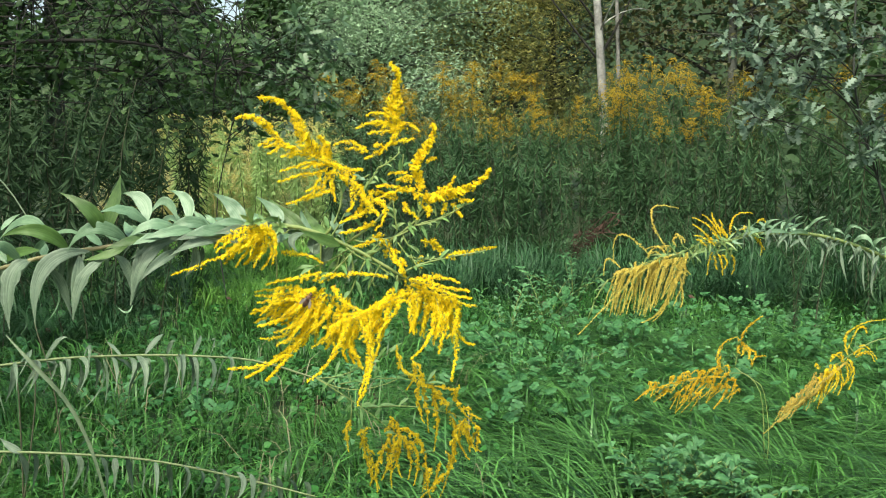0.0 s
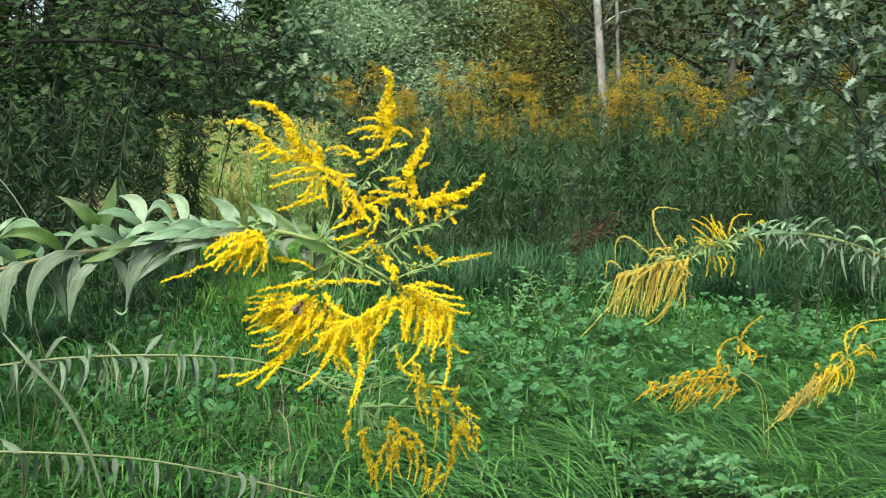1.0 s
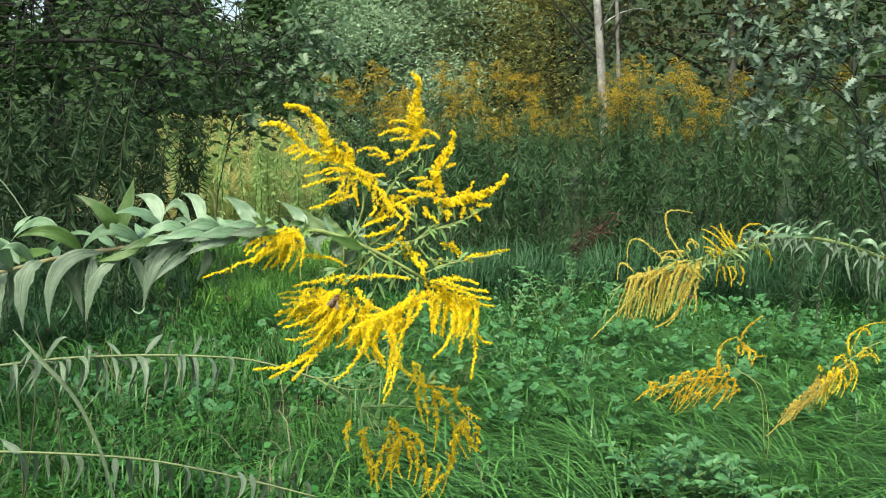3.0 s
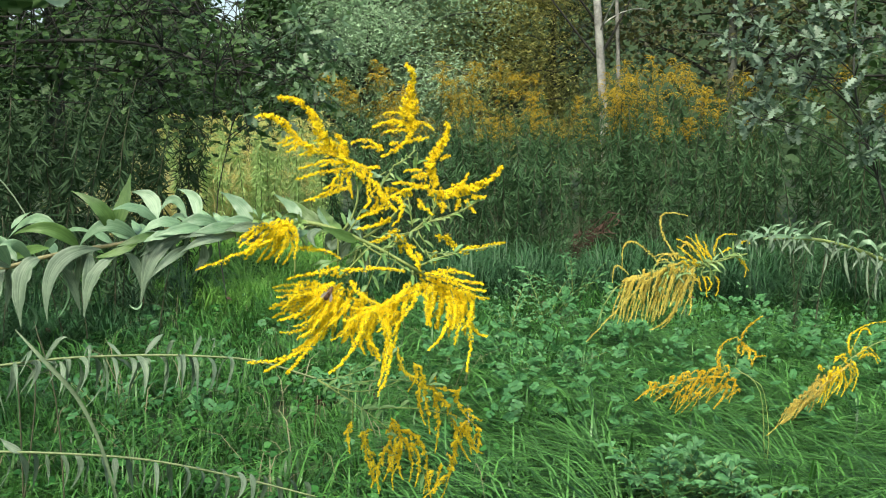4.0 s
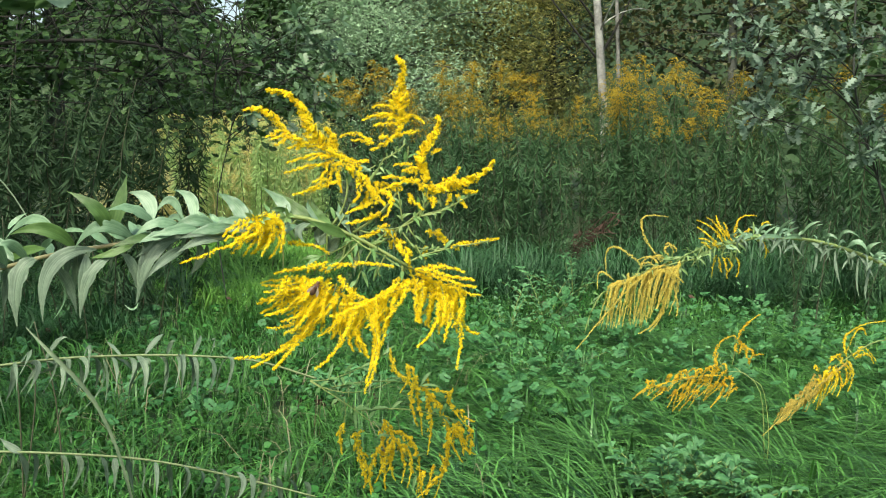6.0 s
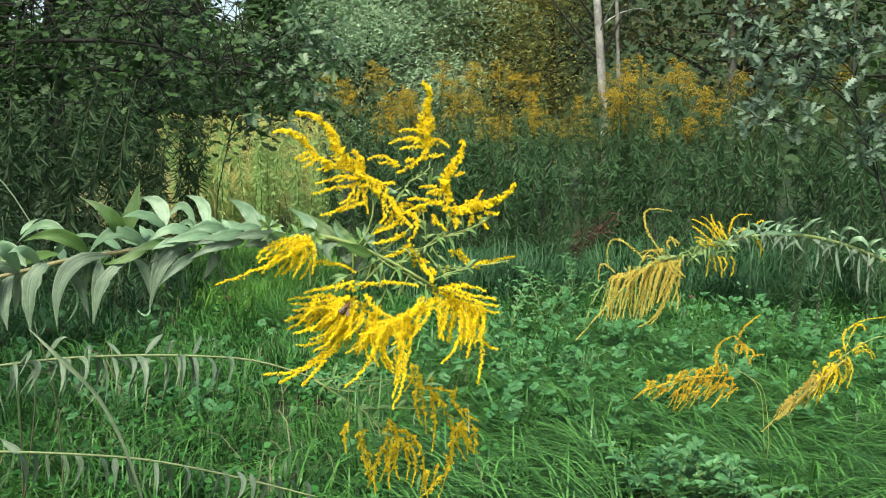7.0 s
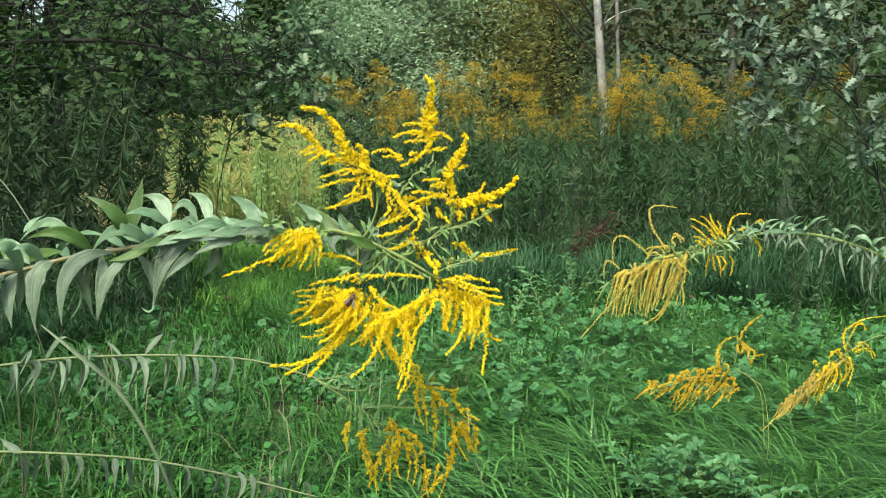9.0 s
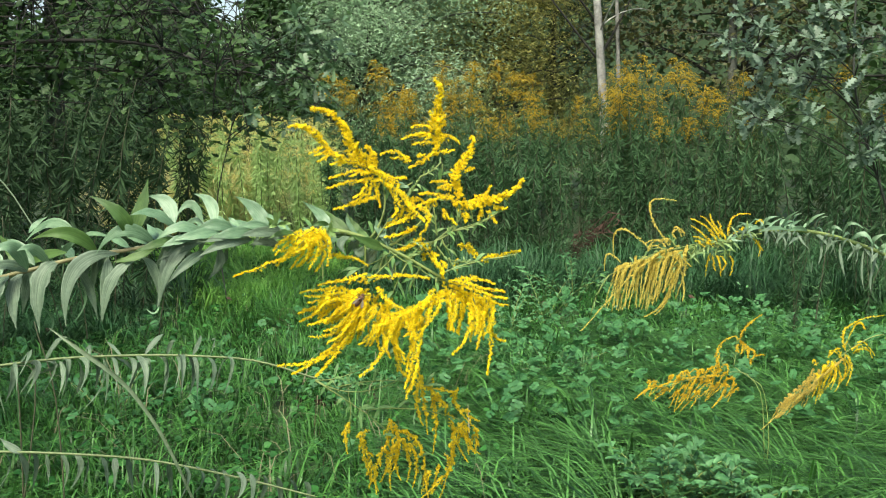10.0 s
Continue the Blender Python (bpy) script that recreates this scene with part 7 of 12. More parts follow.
spray(low_panicle, (0.159, -0.003, -0.057), (0.161, 0.002, -0.059), (0.163, 0.004, -0.061), 0.0024, 1)
spray(low_panicle, (0.160, -0.003, -0.064), (0.159, 0.004, -0.068), (0.158, 0.006, -0.071), 0.0024, 1)
spray(low_panicle, (0.161, -0.004, -0.072), (0.163, 0.003, -0.075), (0.164, 0.006, -0.078), 0.0024, 1)
spray(low_panicle, (0.161, -0.004, -0.079), (0.159, 0.005, -0.083), (0.159, 0.009, -0.086), 0.0024, 1)
spray(low_panicle, (0.160, -0.010, -0.085), (0.161, -0.012, -0.086), (0.161, -0.012, -0.087), 0.0024, 1)
spray(low_panicle, (0.158, -0.008, -0.094), (0.157, -0.004, -0.096), (0.157, -0.003, -0.098), 0.0024, 1)
spray(low_panicle, (0.156, -0.016, -0.100), (0.157, -0.025, -0.098), (0.157, -0.028, -0.098), 0.0024, 1)
spray(low_panicle, (0.145, 0.004, -0.013), (0.147, 0.012, -0.013), (0.149, 0.015, -0.013), 0.0024, 1)
spray(low_panicle, (0.160, -0.003, -0.013), (0.162, -0.006, -0.014), (0.164, -0.007, -0.015), 0.0024, 1)
spray(low_panicle, (0.160, -0.002, -0.016), (0.162, -0.003, -0.018), (0.164, -0.003, -0.020), 0.0024, 1)
spray(low_panicle, (0.161, 0.003, -0.023), (0.160, 0.011, -0.028), (0.160, 0.014, -0.031), 0.0024, 1)
spray(low_panicle, (0.164, -0.006, -0.028), (0.166, -0.011, -0.027), (0.168, -0.013, -0.027), 0.0024, 1)
spray(low_panicle, (0.169, -0.008, -0.035), (0.169, -0.015, -0.034), (0.169, -0.018, -0.034), 0.0024, 1)
spray(low_panicle, (0.169, -0.002, -0.054), (0.169, 0.005, -0.060), (0.169, 0.007, -0.063), 0.0024, 1)
spray(low_panicle, (0.164, -0.006, -0.060), (0.160, -0.003, -0.062), (0.158, -0.003, -0.063), 0.0024, 1)
spray(low_panicle, (0.160, -0.013, -0.065), (0.162, -0.022, -0.065), (0.162, -0.026, -0.066), 0.0024, 1)
spray(low_panicle, (0.158, -0.014, -0.072), (0.156, -0.025, -0.070), (0.155, -0.029, -0.070), 0.0024, 1)
spray(low_panicle, (0.158, -0.011, -0.081), (0.159, -0.014, -0.081), (0.160, -0.016, -0.082), 0.0024, 1)
spray(low_panicle, (0.175, -0.013, -0.053), (0.177, -0.023, -0.052), (0.177, -0.028, -0.052), 0.0024, 1)
spray(low_panicle, (0.176, -0.003, -0.065), (0.174, 0.004, -0.069), (0.174, 0.007, -0.072), 0.0024, 1)
spray(low_panicle, (0.178, -0.012, -0.069), (0.180, -0.019, -0.068), (0.182, -0.022, -0.069), 0.0024, 1)
spray(low_panicle, (0.181, -0.012, -0.076), (0.180, -0.017, -0.076), (0.181, -0.019, -0.076), 0.0024, 1)
spray(low_panicle, (0.167, -0.007, -0.052), (0.170, -0.010, -0.052), (0.172, -0.011, -0.053), 0.0024, 1)
spray(low_panicle, (0.171, -0.007, -0.060), (0.170, -0.007, -0.063), (0.170, -0.007, -0.065), 0.0024, 1)
spray(low_panicle, (0.175, -0.009, -0.068), (0.176, -0.010, -0.069), (0.177, -0.011, -0.069), 0.0024, 1)
spray(low_panicle, (0.089, -0.004, -0.052), (0.092, -0.001, -0.053), (0.095, -0.001, -0.055), 0.0024, 1)
spray(low_panicle, (0.092, -0.005, -0.059), (0.090, -0.001, -0.062), (0.090, -0.000, -0.064), 0.0024, 1)
spray(low_panicle, (0.094, -0.008, -0.065), (0.096, -0.010, -0.066), (0.097, -0.010, -0.067), 0.0024, 1)
spray(low_panicle, (0.095, -0.014, -0.072), (0.093, -0.022, -0.071), (0.093, -0.026, -0.072), 0.0024, 1)
spray(low_panicle, (0.094, -0.003, -0.084), (0.095, 0.007, -0.088), (0.095, 0.011, -0.091), 0.0024, 1)
spray(low_panicle, (0.093, -0.008, -0.091), (0.091, -0.004, -0.093), (0.090, -0.002, -0.095), 0.0024, 1)
spray(low_panicle, (0.101, -0.012, -0.058), (0.104, -0.021, -0.053), (0.107, -0.024, -0.052), 0.0024, 1)
spray(low_panicle, (0.107, -0.008, -0.062), (0.108, -0.010, -0.066), (0.110, -0.010, -0.068), 0.0024, 1)
spray(low_panicle, (0.112, -0.004, -0.067), (0.116, 0.001, -0.068), (0.118, 0.003, -0.069), 0.0024, 1)
spray(low_panicle, (0.117, -0.002, -0.073), (0.116, 0.008, -0.079), (0.116, 0.012, -0.083), 0.0024, 1)
spray(low_panicle, (0.121, -0.014, -0.075), (0.123, -0.024, -0.072), (0.124, -0.027, -0.072), 0.0024, 1)
spray(low_panicle, (0.123, -0.016, -0.081), (0.122, -0.026, -0.079), (0.122, -0.031, -0.079), 0.0024, 1)
spray(low_panicle, (0.125, -0.011, -0.091), (0.126, -0.011, -0.092), (0.127, -0.011, -0.093), 0.0024, 1)
spray(low_panicle, (0.125, -0.012, -0.100), (0.125, -0.014, -0.100), (0.124, -0.015, -0.101), 0.0024, 1)
spray(low_panicle, (0.054, -0.003, -0.070), (0.056, 0.005, -0.075), (0.057, 0.009, -0.078), 0.0024, 1)
spray(low_panicle, (0.054, -0.004, -0.076), (0.051, 0.002, -0.081), (0.050, 0.005, -0.085), 0.0024, 1)
spray(low_panicle, (0.056, -0.011, -0.081), (0.059, -0.015, -0.082), (0.061, -0.017, -0.083), 0.0024, 1)
spray(low_panicle, (0.057, -0.011, -0.089), (0.056, -0.013, -0.090), (0.056, -0.014, -0.091), 0.0024, 1)
spray(low_panicle, (0.060, -0.010, -0.098), (0.062, -0.008, -0.100), (0.063, -0.008, -0.101), 0.0024, 1)
spray(low_panicle, (0.062, -0.007, -0.108), (0.061, 0.001, -0.112), (0.061, 0.004, -0.114), 0.0024, 1)
spray(low_panicle, (0.058, -0.011, -0.058), (0.056, -0.017, -0.059), (0.055, -0.020, -0.059), 0.0024, 1)
spray(low_panicle, (0.051, -0.009, -0.063), (0.049, -0.011, -0.063), (0.048, -0.012, -0.064), 0.0024, 1)
spray(low_panicle, (0.098, -0.013, -0.067), (0.102, -0.022, -0.063), (0.105, -0.025, -0.063), 0.0024, 1)
spray(low_panicle, (0.103, -0.007, -0.074), (0.102, -0.004, -0.079), (0.102, -0.003, -0.082), 0.0024, 1)
spray(low_panicle, (0.107, -0.015, -0.078), (0.109, -0.025, -0.075), (0.111, -0.029, -0.075), 0.0024, 1)
spray(low_panicle, (0.108, -0.004, -0.089), (0.107, 0.005, -0.094), (0.106, 0.008, -0.096), 0.0024, 1)
spray(low_panicle, (0.109, -0.011, -0.096), (0.110, -0.010, -0.097), (0.111, -0.010, -0.098), 0.0024, 1)
spray(low_panicle, (0.080, -0.008, -0.079), (0.081, -0.007, -0.082), (0.081, -0.006, -0.084), 0.0024, 1)
spray(low_panicle, (0.077, -0.015, -0.084), (0.074, -0.024, -0.081), (0.073, -0.028, -0.081), 0.0024, 1)
spray(low_panicle, (0.073, -0.014, -0.091), (0.076, -0.020, -0.092), (0.076, -0.023, -0.094), 0.0024, 1)
spray(low_panicle, (0.071, -0.012, -0.099), (0.069, -0.012, -0.100), (0.068, -0.013, -0.101), 0.0024, 1)
spray(low_panicle, (0.069, -0.008, -0.108), (0.070, -0.000, -0.112), (0.070, 0.003, -0.115), 0.0024, 1)
spray(low_panicle, (0.069, -0.012, -0.114), (0.067, -0.012, -0.116), (0.066, -0.012, -0.117), 0.0024, 1)
spray(low_panicle, (0.086, -0.008, -0.049), (0.089, -0.014, -0.052), (0.089, -0.016, -0.054), 0.0024, 1)
spray(low_panicle, (0.084, -0.000, -0.059), (0.080, 0.010, -0.064), (0.078, 0.014, -0.068), 0.0024, 1)
spray(low_panicle, (0.084, -0.005, -0.065), (0.085, -0.002, -0.067), (0.086, -0.001, -0.069), 0.0024, 1)
spray(low_panicle, (0.085, -0.008, -0.071), (0.083, -0.007, -0.073), (0.083, -0.007, -0.074), 0.0024, 1)
spray(low_panicle, (0.038, -0.010, -0.051), (0.040, -0.017, -0.053), (0.040, -0.020, -0.056), 0.0024, 1)
spray(low_panicle, (0.035, -0.009, -0.059), (0.033, -0.014, -0.059), (0.032, -0.016, -0.060), 0.0024, 1)
spray(low_panicle, (0.033, -0.003, -0.070), (0.034, 0.006, -0.074), (0.035, 0.009, -0.077), 0.0024, 1)
spray(low_panicle, (0.107, -0.013, -0.073), (0.110, -0.021, -0.070), (0.113, -0.024, -0.070), 0.0024, 1)
spray(low_panicle, (0.112, -0.009, -0.080), (0.111, -0.008, -0.083), (0.111, -0.008, -0.085), 0.0024, 1)
spray(low_panicle, (0.115, -0.008, -0.087), (0.117, -0.006, -0.089), (0.119, -0.005, -0.090), 0.0024, 1)
spray(low_panicle, (0.117, -0.013, -0.093), (0.115, -0.016, -0.094), (0.115, -0.017, -0.095), 0.0024, 1)
spray(low_panicle, (0.117, -0.008, -0.103), (0.118, -0.003, -0.107), (0.119, -0.000, -0.109), 0.0024, 1)
spray(low_panicle, (0.136, 0.003, -0.022), (0.139, 0.012, -0.026), (0.141, 0.015, -0.029), 0.0024, 1)
spray(low_panicle, (0.137, 0.002, -0.028), (0.135, 0.009, -0.033), (0.134, 0.012, -0.036), 0.0024, 1)
spray(low_panicle, (0.138, -0.001, -0.034), (0.140, 0.004, -0.037), (0.142, 0.006, -0.040), 0.0024, 1)
spray(low_panicle, (0.139, -0.008, -0.039), (0.137, -0.015, -0.039), (0.136, -0.018, -0.040), 0.0024, 1)
spray(low_panicle, (0.139, -0.011, -0.046), (0.141, -0.021, -0.045), (0.141, -0.025, -0.045), 0.0024, 1)
spray(low_panicle, (0.139, -0.007, -0.055), (0.137, -0.009, -0.056), (0.136, -0.009, -0.057), 0.0024, 1)
spray(low_panicle, (0.138, -0.010, -0.062), (0.139, -0.014, -0.062), (0.140, -0.015, -0.062), 0.0024, 1)
spray(low_panicle, (0.184, -0.010, -0.055), (0.188, -0.017, -0.054), (0.189, -0.020, -0.055), 0.0024, 1)
spray(low_panicle, (0.186, -0.002, -0.065), (0.184, 0.005, -0.070), (0.183, 0.008, -0.074), 0.0024, 1)
spray(low_panicle, (0.186, -0.012, -0.070), (0.188, -0.018, -0.070), (0.189, -0.021, -0.071), 0.0024, 1)
spray(low_panicle, (0.145, -0.009, -0.115), (0.146, -0.002, -0.120), (0.146, 0.000, -0.124), 0.0024, 1)
spray(low_panicle, (0.141, -0.008, -0.122), (0.137, 0.001, -0.125), (0.135, 0.005, -0.128), 0.0024, 1)
spray(low_panicle, (0.135, -0.019, -0.124), (0.135, -0.028, -0.124), (0.134, -0.031, -0.124), 0.0024, 1)
spray(low_panicle, (0.081, -0.004, -0.084), (0.084, 0.005, -0.088), (0.085, 0.008, -0.090), 0.0024, 1)
spray(low_panicle, (0.084, -0.012, -0.089), (0.083, -0.014, -0.091), (0.083, -0.015, -0.092), 0.0024, 1)
spray(low_panicle, (0.085, -0.015, -0.095), (0.087, -0.021, -0.095), (0.088, -0.024, -0.095), 0.0024, 1)
spray(low_panicle, (0.084, -0.016, -0.102), (0.083, -0.023, -0.100), (0.082, -0.025, -0.100), 0.0024, 1)
spray(low_panicle, (0.113, -0.004, 0.017), (0.118, -0.014, 0.018), (0.121, -0.019, 0.017), 0.0024, 1)
spray(low_panicle, (0.115, 0.001, 0.008), (0.113, 0.001, 0.006), (0.112, 0.000, 0.004), 0.0024, 1)
spray(low_panicle, (0.114, -0.001, 0.000), (0.115, -0.004, -0.001), (0.115, -0.005, -0.003), 0.0024, 1)
spray(low_panicle, (0.135, 0.005, 0.000), (0.136, 0.012, -0.004), (0.136, 0.015, -0.007), 0.0024, 1)
spray(low_panicle, (0.133, 0.003, -0.009), (0.131, 0.010, -0.013), (0.131, 0.013, -0.015), 0.0024, 1)
spray(low_panicle, (0.136, -0.008, -0.015), (0.138, -0.017, -0.012), (0.140, -0.021, -0.012), 0.0024, 1)
spray(low_panicle, (0.172, -0.005, -0.035), (0.177, -0.007, -0.034), (0.179, -0.008, -0.035), 0.0024, 1)
spray(low_panicle, (0.179, -0.006, -0.042), (0.180, -0.009, -0.044), (0.180, -0.010, -0.046), 0.0024, 1)
spray(low_panicle, (0.119, -0.005, -0.003), (0.122, -0.012, -0.004), (0.123, -0.015, -0.006), 0.0024, 1)
spray(low_panicle, (0.118, -0.005, -0.012), (0.116, -0.010, -0.012), (0.114, -0.013, -0.013), 0.0024, 1)
spray(low_panicle, (0.118, -0.005, -0.020), (0.120, -0.011, -0.021), (0.121, -0.013, -0.022), 0.0024, 1)
spray(low_panicle, (0.118, -0.001, -0.030), (0.117, 0.003, -0.032), (0.116, 0.005, -0.034), 0.0024, 1)
spray(low_panicle, (0.119, -0.006, -0.036), (0.121, -0.010, -0.036), (0.122, -0.011, -0.036), 0.0024, 1)
spray(low_panicle, (0.095, -0.013, -0.070), (0.098, -0.022, -0.070), (0.098, -0.025, -0.072), 0.0024, 1)
spray(low_panicle, (0.093, -0.013, -0.078), (0.091, -0.019, -0.077), (0.090, -0.021, -0.078), 0.0024, 1)
spray(low_panicle, (0.092, -0.011, -0.086), (0.094, -0.012, -0.088), (0.095, -0.013, -0.089), 0.0024, 1)
spray(low_panicle, (0.092, -0.010, -0.094), (0.090, -0.009, -0.096), (0.090, -0.008, -0.097), 0.0024, 1)
spray(low_panicle, (0.093, -0.015, -0.099), (0.095, -0.020, -0.098), (0.096, -0.022, -0.098), 0.0024, 1)
spray(low_panicle, (0.061, -0.007, -0.086), (0.064, -0.003, -0.088), (0.066, -0.001, -0.091), 0.0024, 1)
spray(low_panicle, (0.064, -0.014, -0.093), (0.063, -0.021, -0.093), (0.063, -0.023, -0.094), 0.0024, 1)
spray(low_panicle, (0.065, -0.010, -0.104), (0.067, -0.006, -0.106), (0.068, -0.005, -0.108), 0.0024, 1)
spray(low_panicle, (0.065, -0.011, -0.111), (0.064, -0.009, -0.113), (0.063, -0.008, -0.115), 0.0024, 1)
spray(low_panicle, (0.131, -0.016, -0.104), (0.132, -0.024, -0.106), (0.131, -0.027, -0.109), 0.0024, 1)
spray(low_panicle, (0.129, -0.009, -0.111), (0.125, -0.004, -0.115), (0.123, -0.002, -0.117), 0.0024, 1)
spray(low_panicle, (0.128, -0.015, -0.116), (0.130, -0.017, -0.117), (0.131, -0.018, -0.118), 0.0024, 1)
spray(low_panicle, (0.128, -0.014, -0.124), (0.127, -0.013, -0.126), (0.126, -0.013, -0.128), 0.0024, 1)
spray(low_panicle, (0.153, -0.009, -0.090), (0.156, -0.007, -0.092), (0.158, -0.006, -0.094), 0.0024, 1)
spray(low_panicle, (0.155, -0.010, -0.100), (0.152, -0.007, -0.103), (0.151, -0.006, -0.105), 0.0024, 1)
spray(low_panicle, (0.152, -0.013, -0.107), (0.153, -0.014, -0.108), (0.152, -0.015, -0.109), 0.0024, 1)

# a third stem, close over the grass
third_goldenrod = empty("goldenrod", (-1.05, 1.2, 0), "leafy goldenrod stem arching low over the grass", "flower", "arching goldenrods")
buf = Buf()
buf.tube(smooth_points([(-1.05, 1.2, 0), (-1.02, 1.22, 0.3), (-0.88, 1.24, 0.5), (-0.627, 1.212, 0.594), (-0.583, 1.212, 0.594), (-0.494, 1.212, 0.591), (-0.404, 1.211, 0.585), (-0.330, 1.210, 0.573), (-0.248, 1.208, 0.555), (-0.167, 1.205, 0.535)]), 0.0020, 0.0012, 8)
third_stem = part("leafy_stem", buf.mesh("leafy_stem", [M_STEM_LOW]), third_goldenrod, "green stem with drooping narrow leaves")
third_stem.matrix_parent_inverse = Matrix.Translation((1.05, -1.2, 0))
stem_leaf(third_stem, (-0.575, 1.212, 0.591), (-0.575, 1.223, 0.569), (-0.596, 1.231, 0.538), 0.0048)
stem_leaf(third_stem, (-0.558, 1.212, 0.591), (-0.554, 1.221, 0.569), (-0.560, 1.229, 0.540), 0.0043)
stem_leaf(third_stem, (-0.540, 1.212, 0.591), (-0.541, 1.222, 0.569), (-0.553, 1.228, 0.527), 0.0037)
stem_leaf(third_stem, (-0.522, 1.212, 0.591), (-0.518, 1.209, 0.574), (-0.519, 1.205, 0.547), 0.0040)
stem_leaf(third_stem, (-0.504, 1.212, 0.591), (-0.494, 1.211, 0.573), (-0.501, 1.208, 0.542), 0.0043)
stem_leaf(third_stem, (-0.486, 1.212, 0.591), (-0.476, 1.209, 0.573), (-0.493, 1.205, 0.541), 0.0042)
stem_leaf(third_stem, (-0.468, 1.211, 0.589), (-0.471, 1.221, 0.567), (-0.486, 1.228, 0.530), 0.0036)
stem_leaf(third_stem, (-0.451, 1.211, 0.588), (-0.443, 1.208, 0.570), (-0.441, 1.203, 0.535), 0.0044)
stem_leaf(third_stem, (-0.433, 1.211, 0.586), (-0.428, 1.202, 0.571), (-0.429, 1.193, 0.539), 0.0047)
stem_leaf(third_stem, (-0.415, 1.211, 0.585), (-0.415, 1.220, 0.563), (-0.413, 1.226, 0.524), 0.0040)
stem_leaf(third_stem, (-0.397, 1.211, 0.583), (-0.391, 1.201, 0.568), (-0.393, 1.190, 0.537), 0.0042)
stem_leaf(third_stem, (-0.379, 1.210, 0.581), (-0.372, 1.195, 0.568), (-0.370, 1.180, 0.536), 0.0034)
stem_leaf(third_stem, (-0.361, 1.210, 0.579), (-0.365, 1.228, 0.554), (-0.367, 1.242, 0.517), 0.0039)
stem_leaf(third_stem, (-0.343, 1.210, 0.577), (-0.334, 1.204, 0.560), (-0.348, 1.197, 0.528), 0.0032)
stem_leaf(third_stem, (-0.326, 1.210, 0.575), (-0.316, 1.205, 0.558), (-0.334, 1.200, 0.534), 0.0040)
stem_leaf(third_stem, (-0.308, 1.209, 0.572), (-0.299, 1.221, 0.549), (-0.325, 1.229, 0.509), 0.0038)
stem_leaf(third_stem, (-0.290, 1.209, 0.570), (-0.284, 1.209, 0.552), (-0.289, 1.207, 0.523), 0.0036)
stem_leaf(third_stem, (-0.272, 1.209, 0.568), (-0.260, 1.197, 0.554), (-0.273, 1.185, 0.530), 0.0039)
stem_leaf(third_stem, (-0.254, 1.209, 0.565), (-0.249, 1.203, 0.549), (-0.253, 1.196, 0.519), 0.0042)
stem_leaf(third_stem, (-0.236, 1.208, 0.563), (-0.236, 1.212, 0.543), (-0.251, 1.214, 0.512), 0.0035)
stem_leaf(third_stem, (-0.219, 1.208, 0.560), (-0.216, 1.217, 0.538), (-0.218, 1.223, 0.501), 0.0043)
stem_leaf(third_stem, (-0.201, 1.208, 0.557), (-0.196, 1.219, 0.535), (-0.208, 1.227, 0.501), 0.0033)
stem_leaf(third_stem, (-0.183, 1.207, 0.555), (-0.177, 1.213, 0.534), (-0.196, 1.215, 0.494), 0.0041)
stem_leaf(third_stem, (-0.553, 1.212, 0.592), (-0.570, 1.213, 0.601), (-0.583, 1.214, 0.612), 0.0048)
stem_leaf(third_stem, (-0.486, 1.212, 0.591), (-0.474, 1.227, 0.604), (-0.466, 1.239, 0.604), 0.0027)

# the goldenrod that bows in from the other side
SPRAY_LOOK.update(dense=0.5, fine=0.72, slim=1.2)
right_goldenrod = empty("goldenrod", (1.240, 2.228, 0.000), "arching goldenrod with a drooping one-sided yellow panicle", "flower", "arching goldenrods")
buf = Buf()
buf.tube(smooth_points([(1.240, 2.228, 0.000), (1.240, 2.218, 0.300), (1.200, 2.198, 0.500), (1.120, 2.178, 0.684)]) - V3((1.240, 2.228, 0.000)), 0.006, 0.005, 8)
part("stem", buf.mesh("stem", [M_STALK]), right_goldenrod)
buf = Buf()
buf.tube(smooth_points([(-0.292, 0.008, 0.072), (-0.246, 0.008, 0.072), (-0.194, 0.008, 0.072), (-0.141, 0.007, 0.065), (-0.076, 0.005, 0.047), (0.003, 0.002, 0.016), (0.094, -0.003, -0.030)]), 0.003, 0.005, 8)
right_stem = part("leafy_stem", buf.mesh("leafy_stem", [M_STALK]), right_goldenrod, "arched stem with curled grey-green leaves")
long_leaf(right_stem, (-0.282, 0.001, 0.079), (-0.278, -0.014, 0.101), (-0.256, -0.024, 0.107), 0.0032, M_LEAF)
long_leaf(right_stem, (-0.239, 0.001, 0.081), (-0.232, -0.014, 0.104), (-0.211, -0.024, 0.121), 0.0034, M_LEAF)
long_leaf(right_stem, (-0.214, 0.001, 0.085), (-0.218, -0.014, 0.105), (-0.205, -0.024, 0.115), 0.0032, M_LEAF)
long_leaf(right_stem, (-0.184, 0.001, 0.081), (-0.172, -0.014, 0.104), (-0.150, -0.024, 0.115), 0.0034, M_LEAF)
long_leaf(right_stem, (-0.162, 0.001, 0.081), (-0.161, -0.014, 0.101), (-0.143, -0.024, 0.108), 0.0030, M_LEAF)
long_leaf(right_stem, (-0.125, 0.001, 0.071), (-0.136, -0.014, 0.088), (-0.132, -0.024, 0.098), 0.0049, M_LEAF)
long_leaf(right_stem, (-0.128, 0.001, 0.063), (-0.125, -0.014, 0.082), (-0.105, -0.024, 0.070), 0.0043, M_LEAF)
long_leaf(right_stem, (-0.099, 0.001, 0.060), (-0.089, -0.014, 0.091), (-0.057, -0.024, 0.076), 0.0038, M_LEAF)
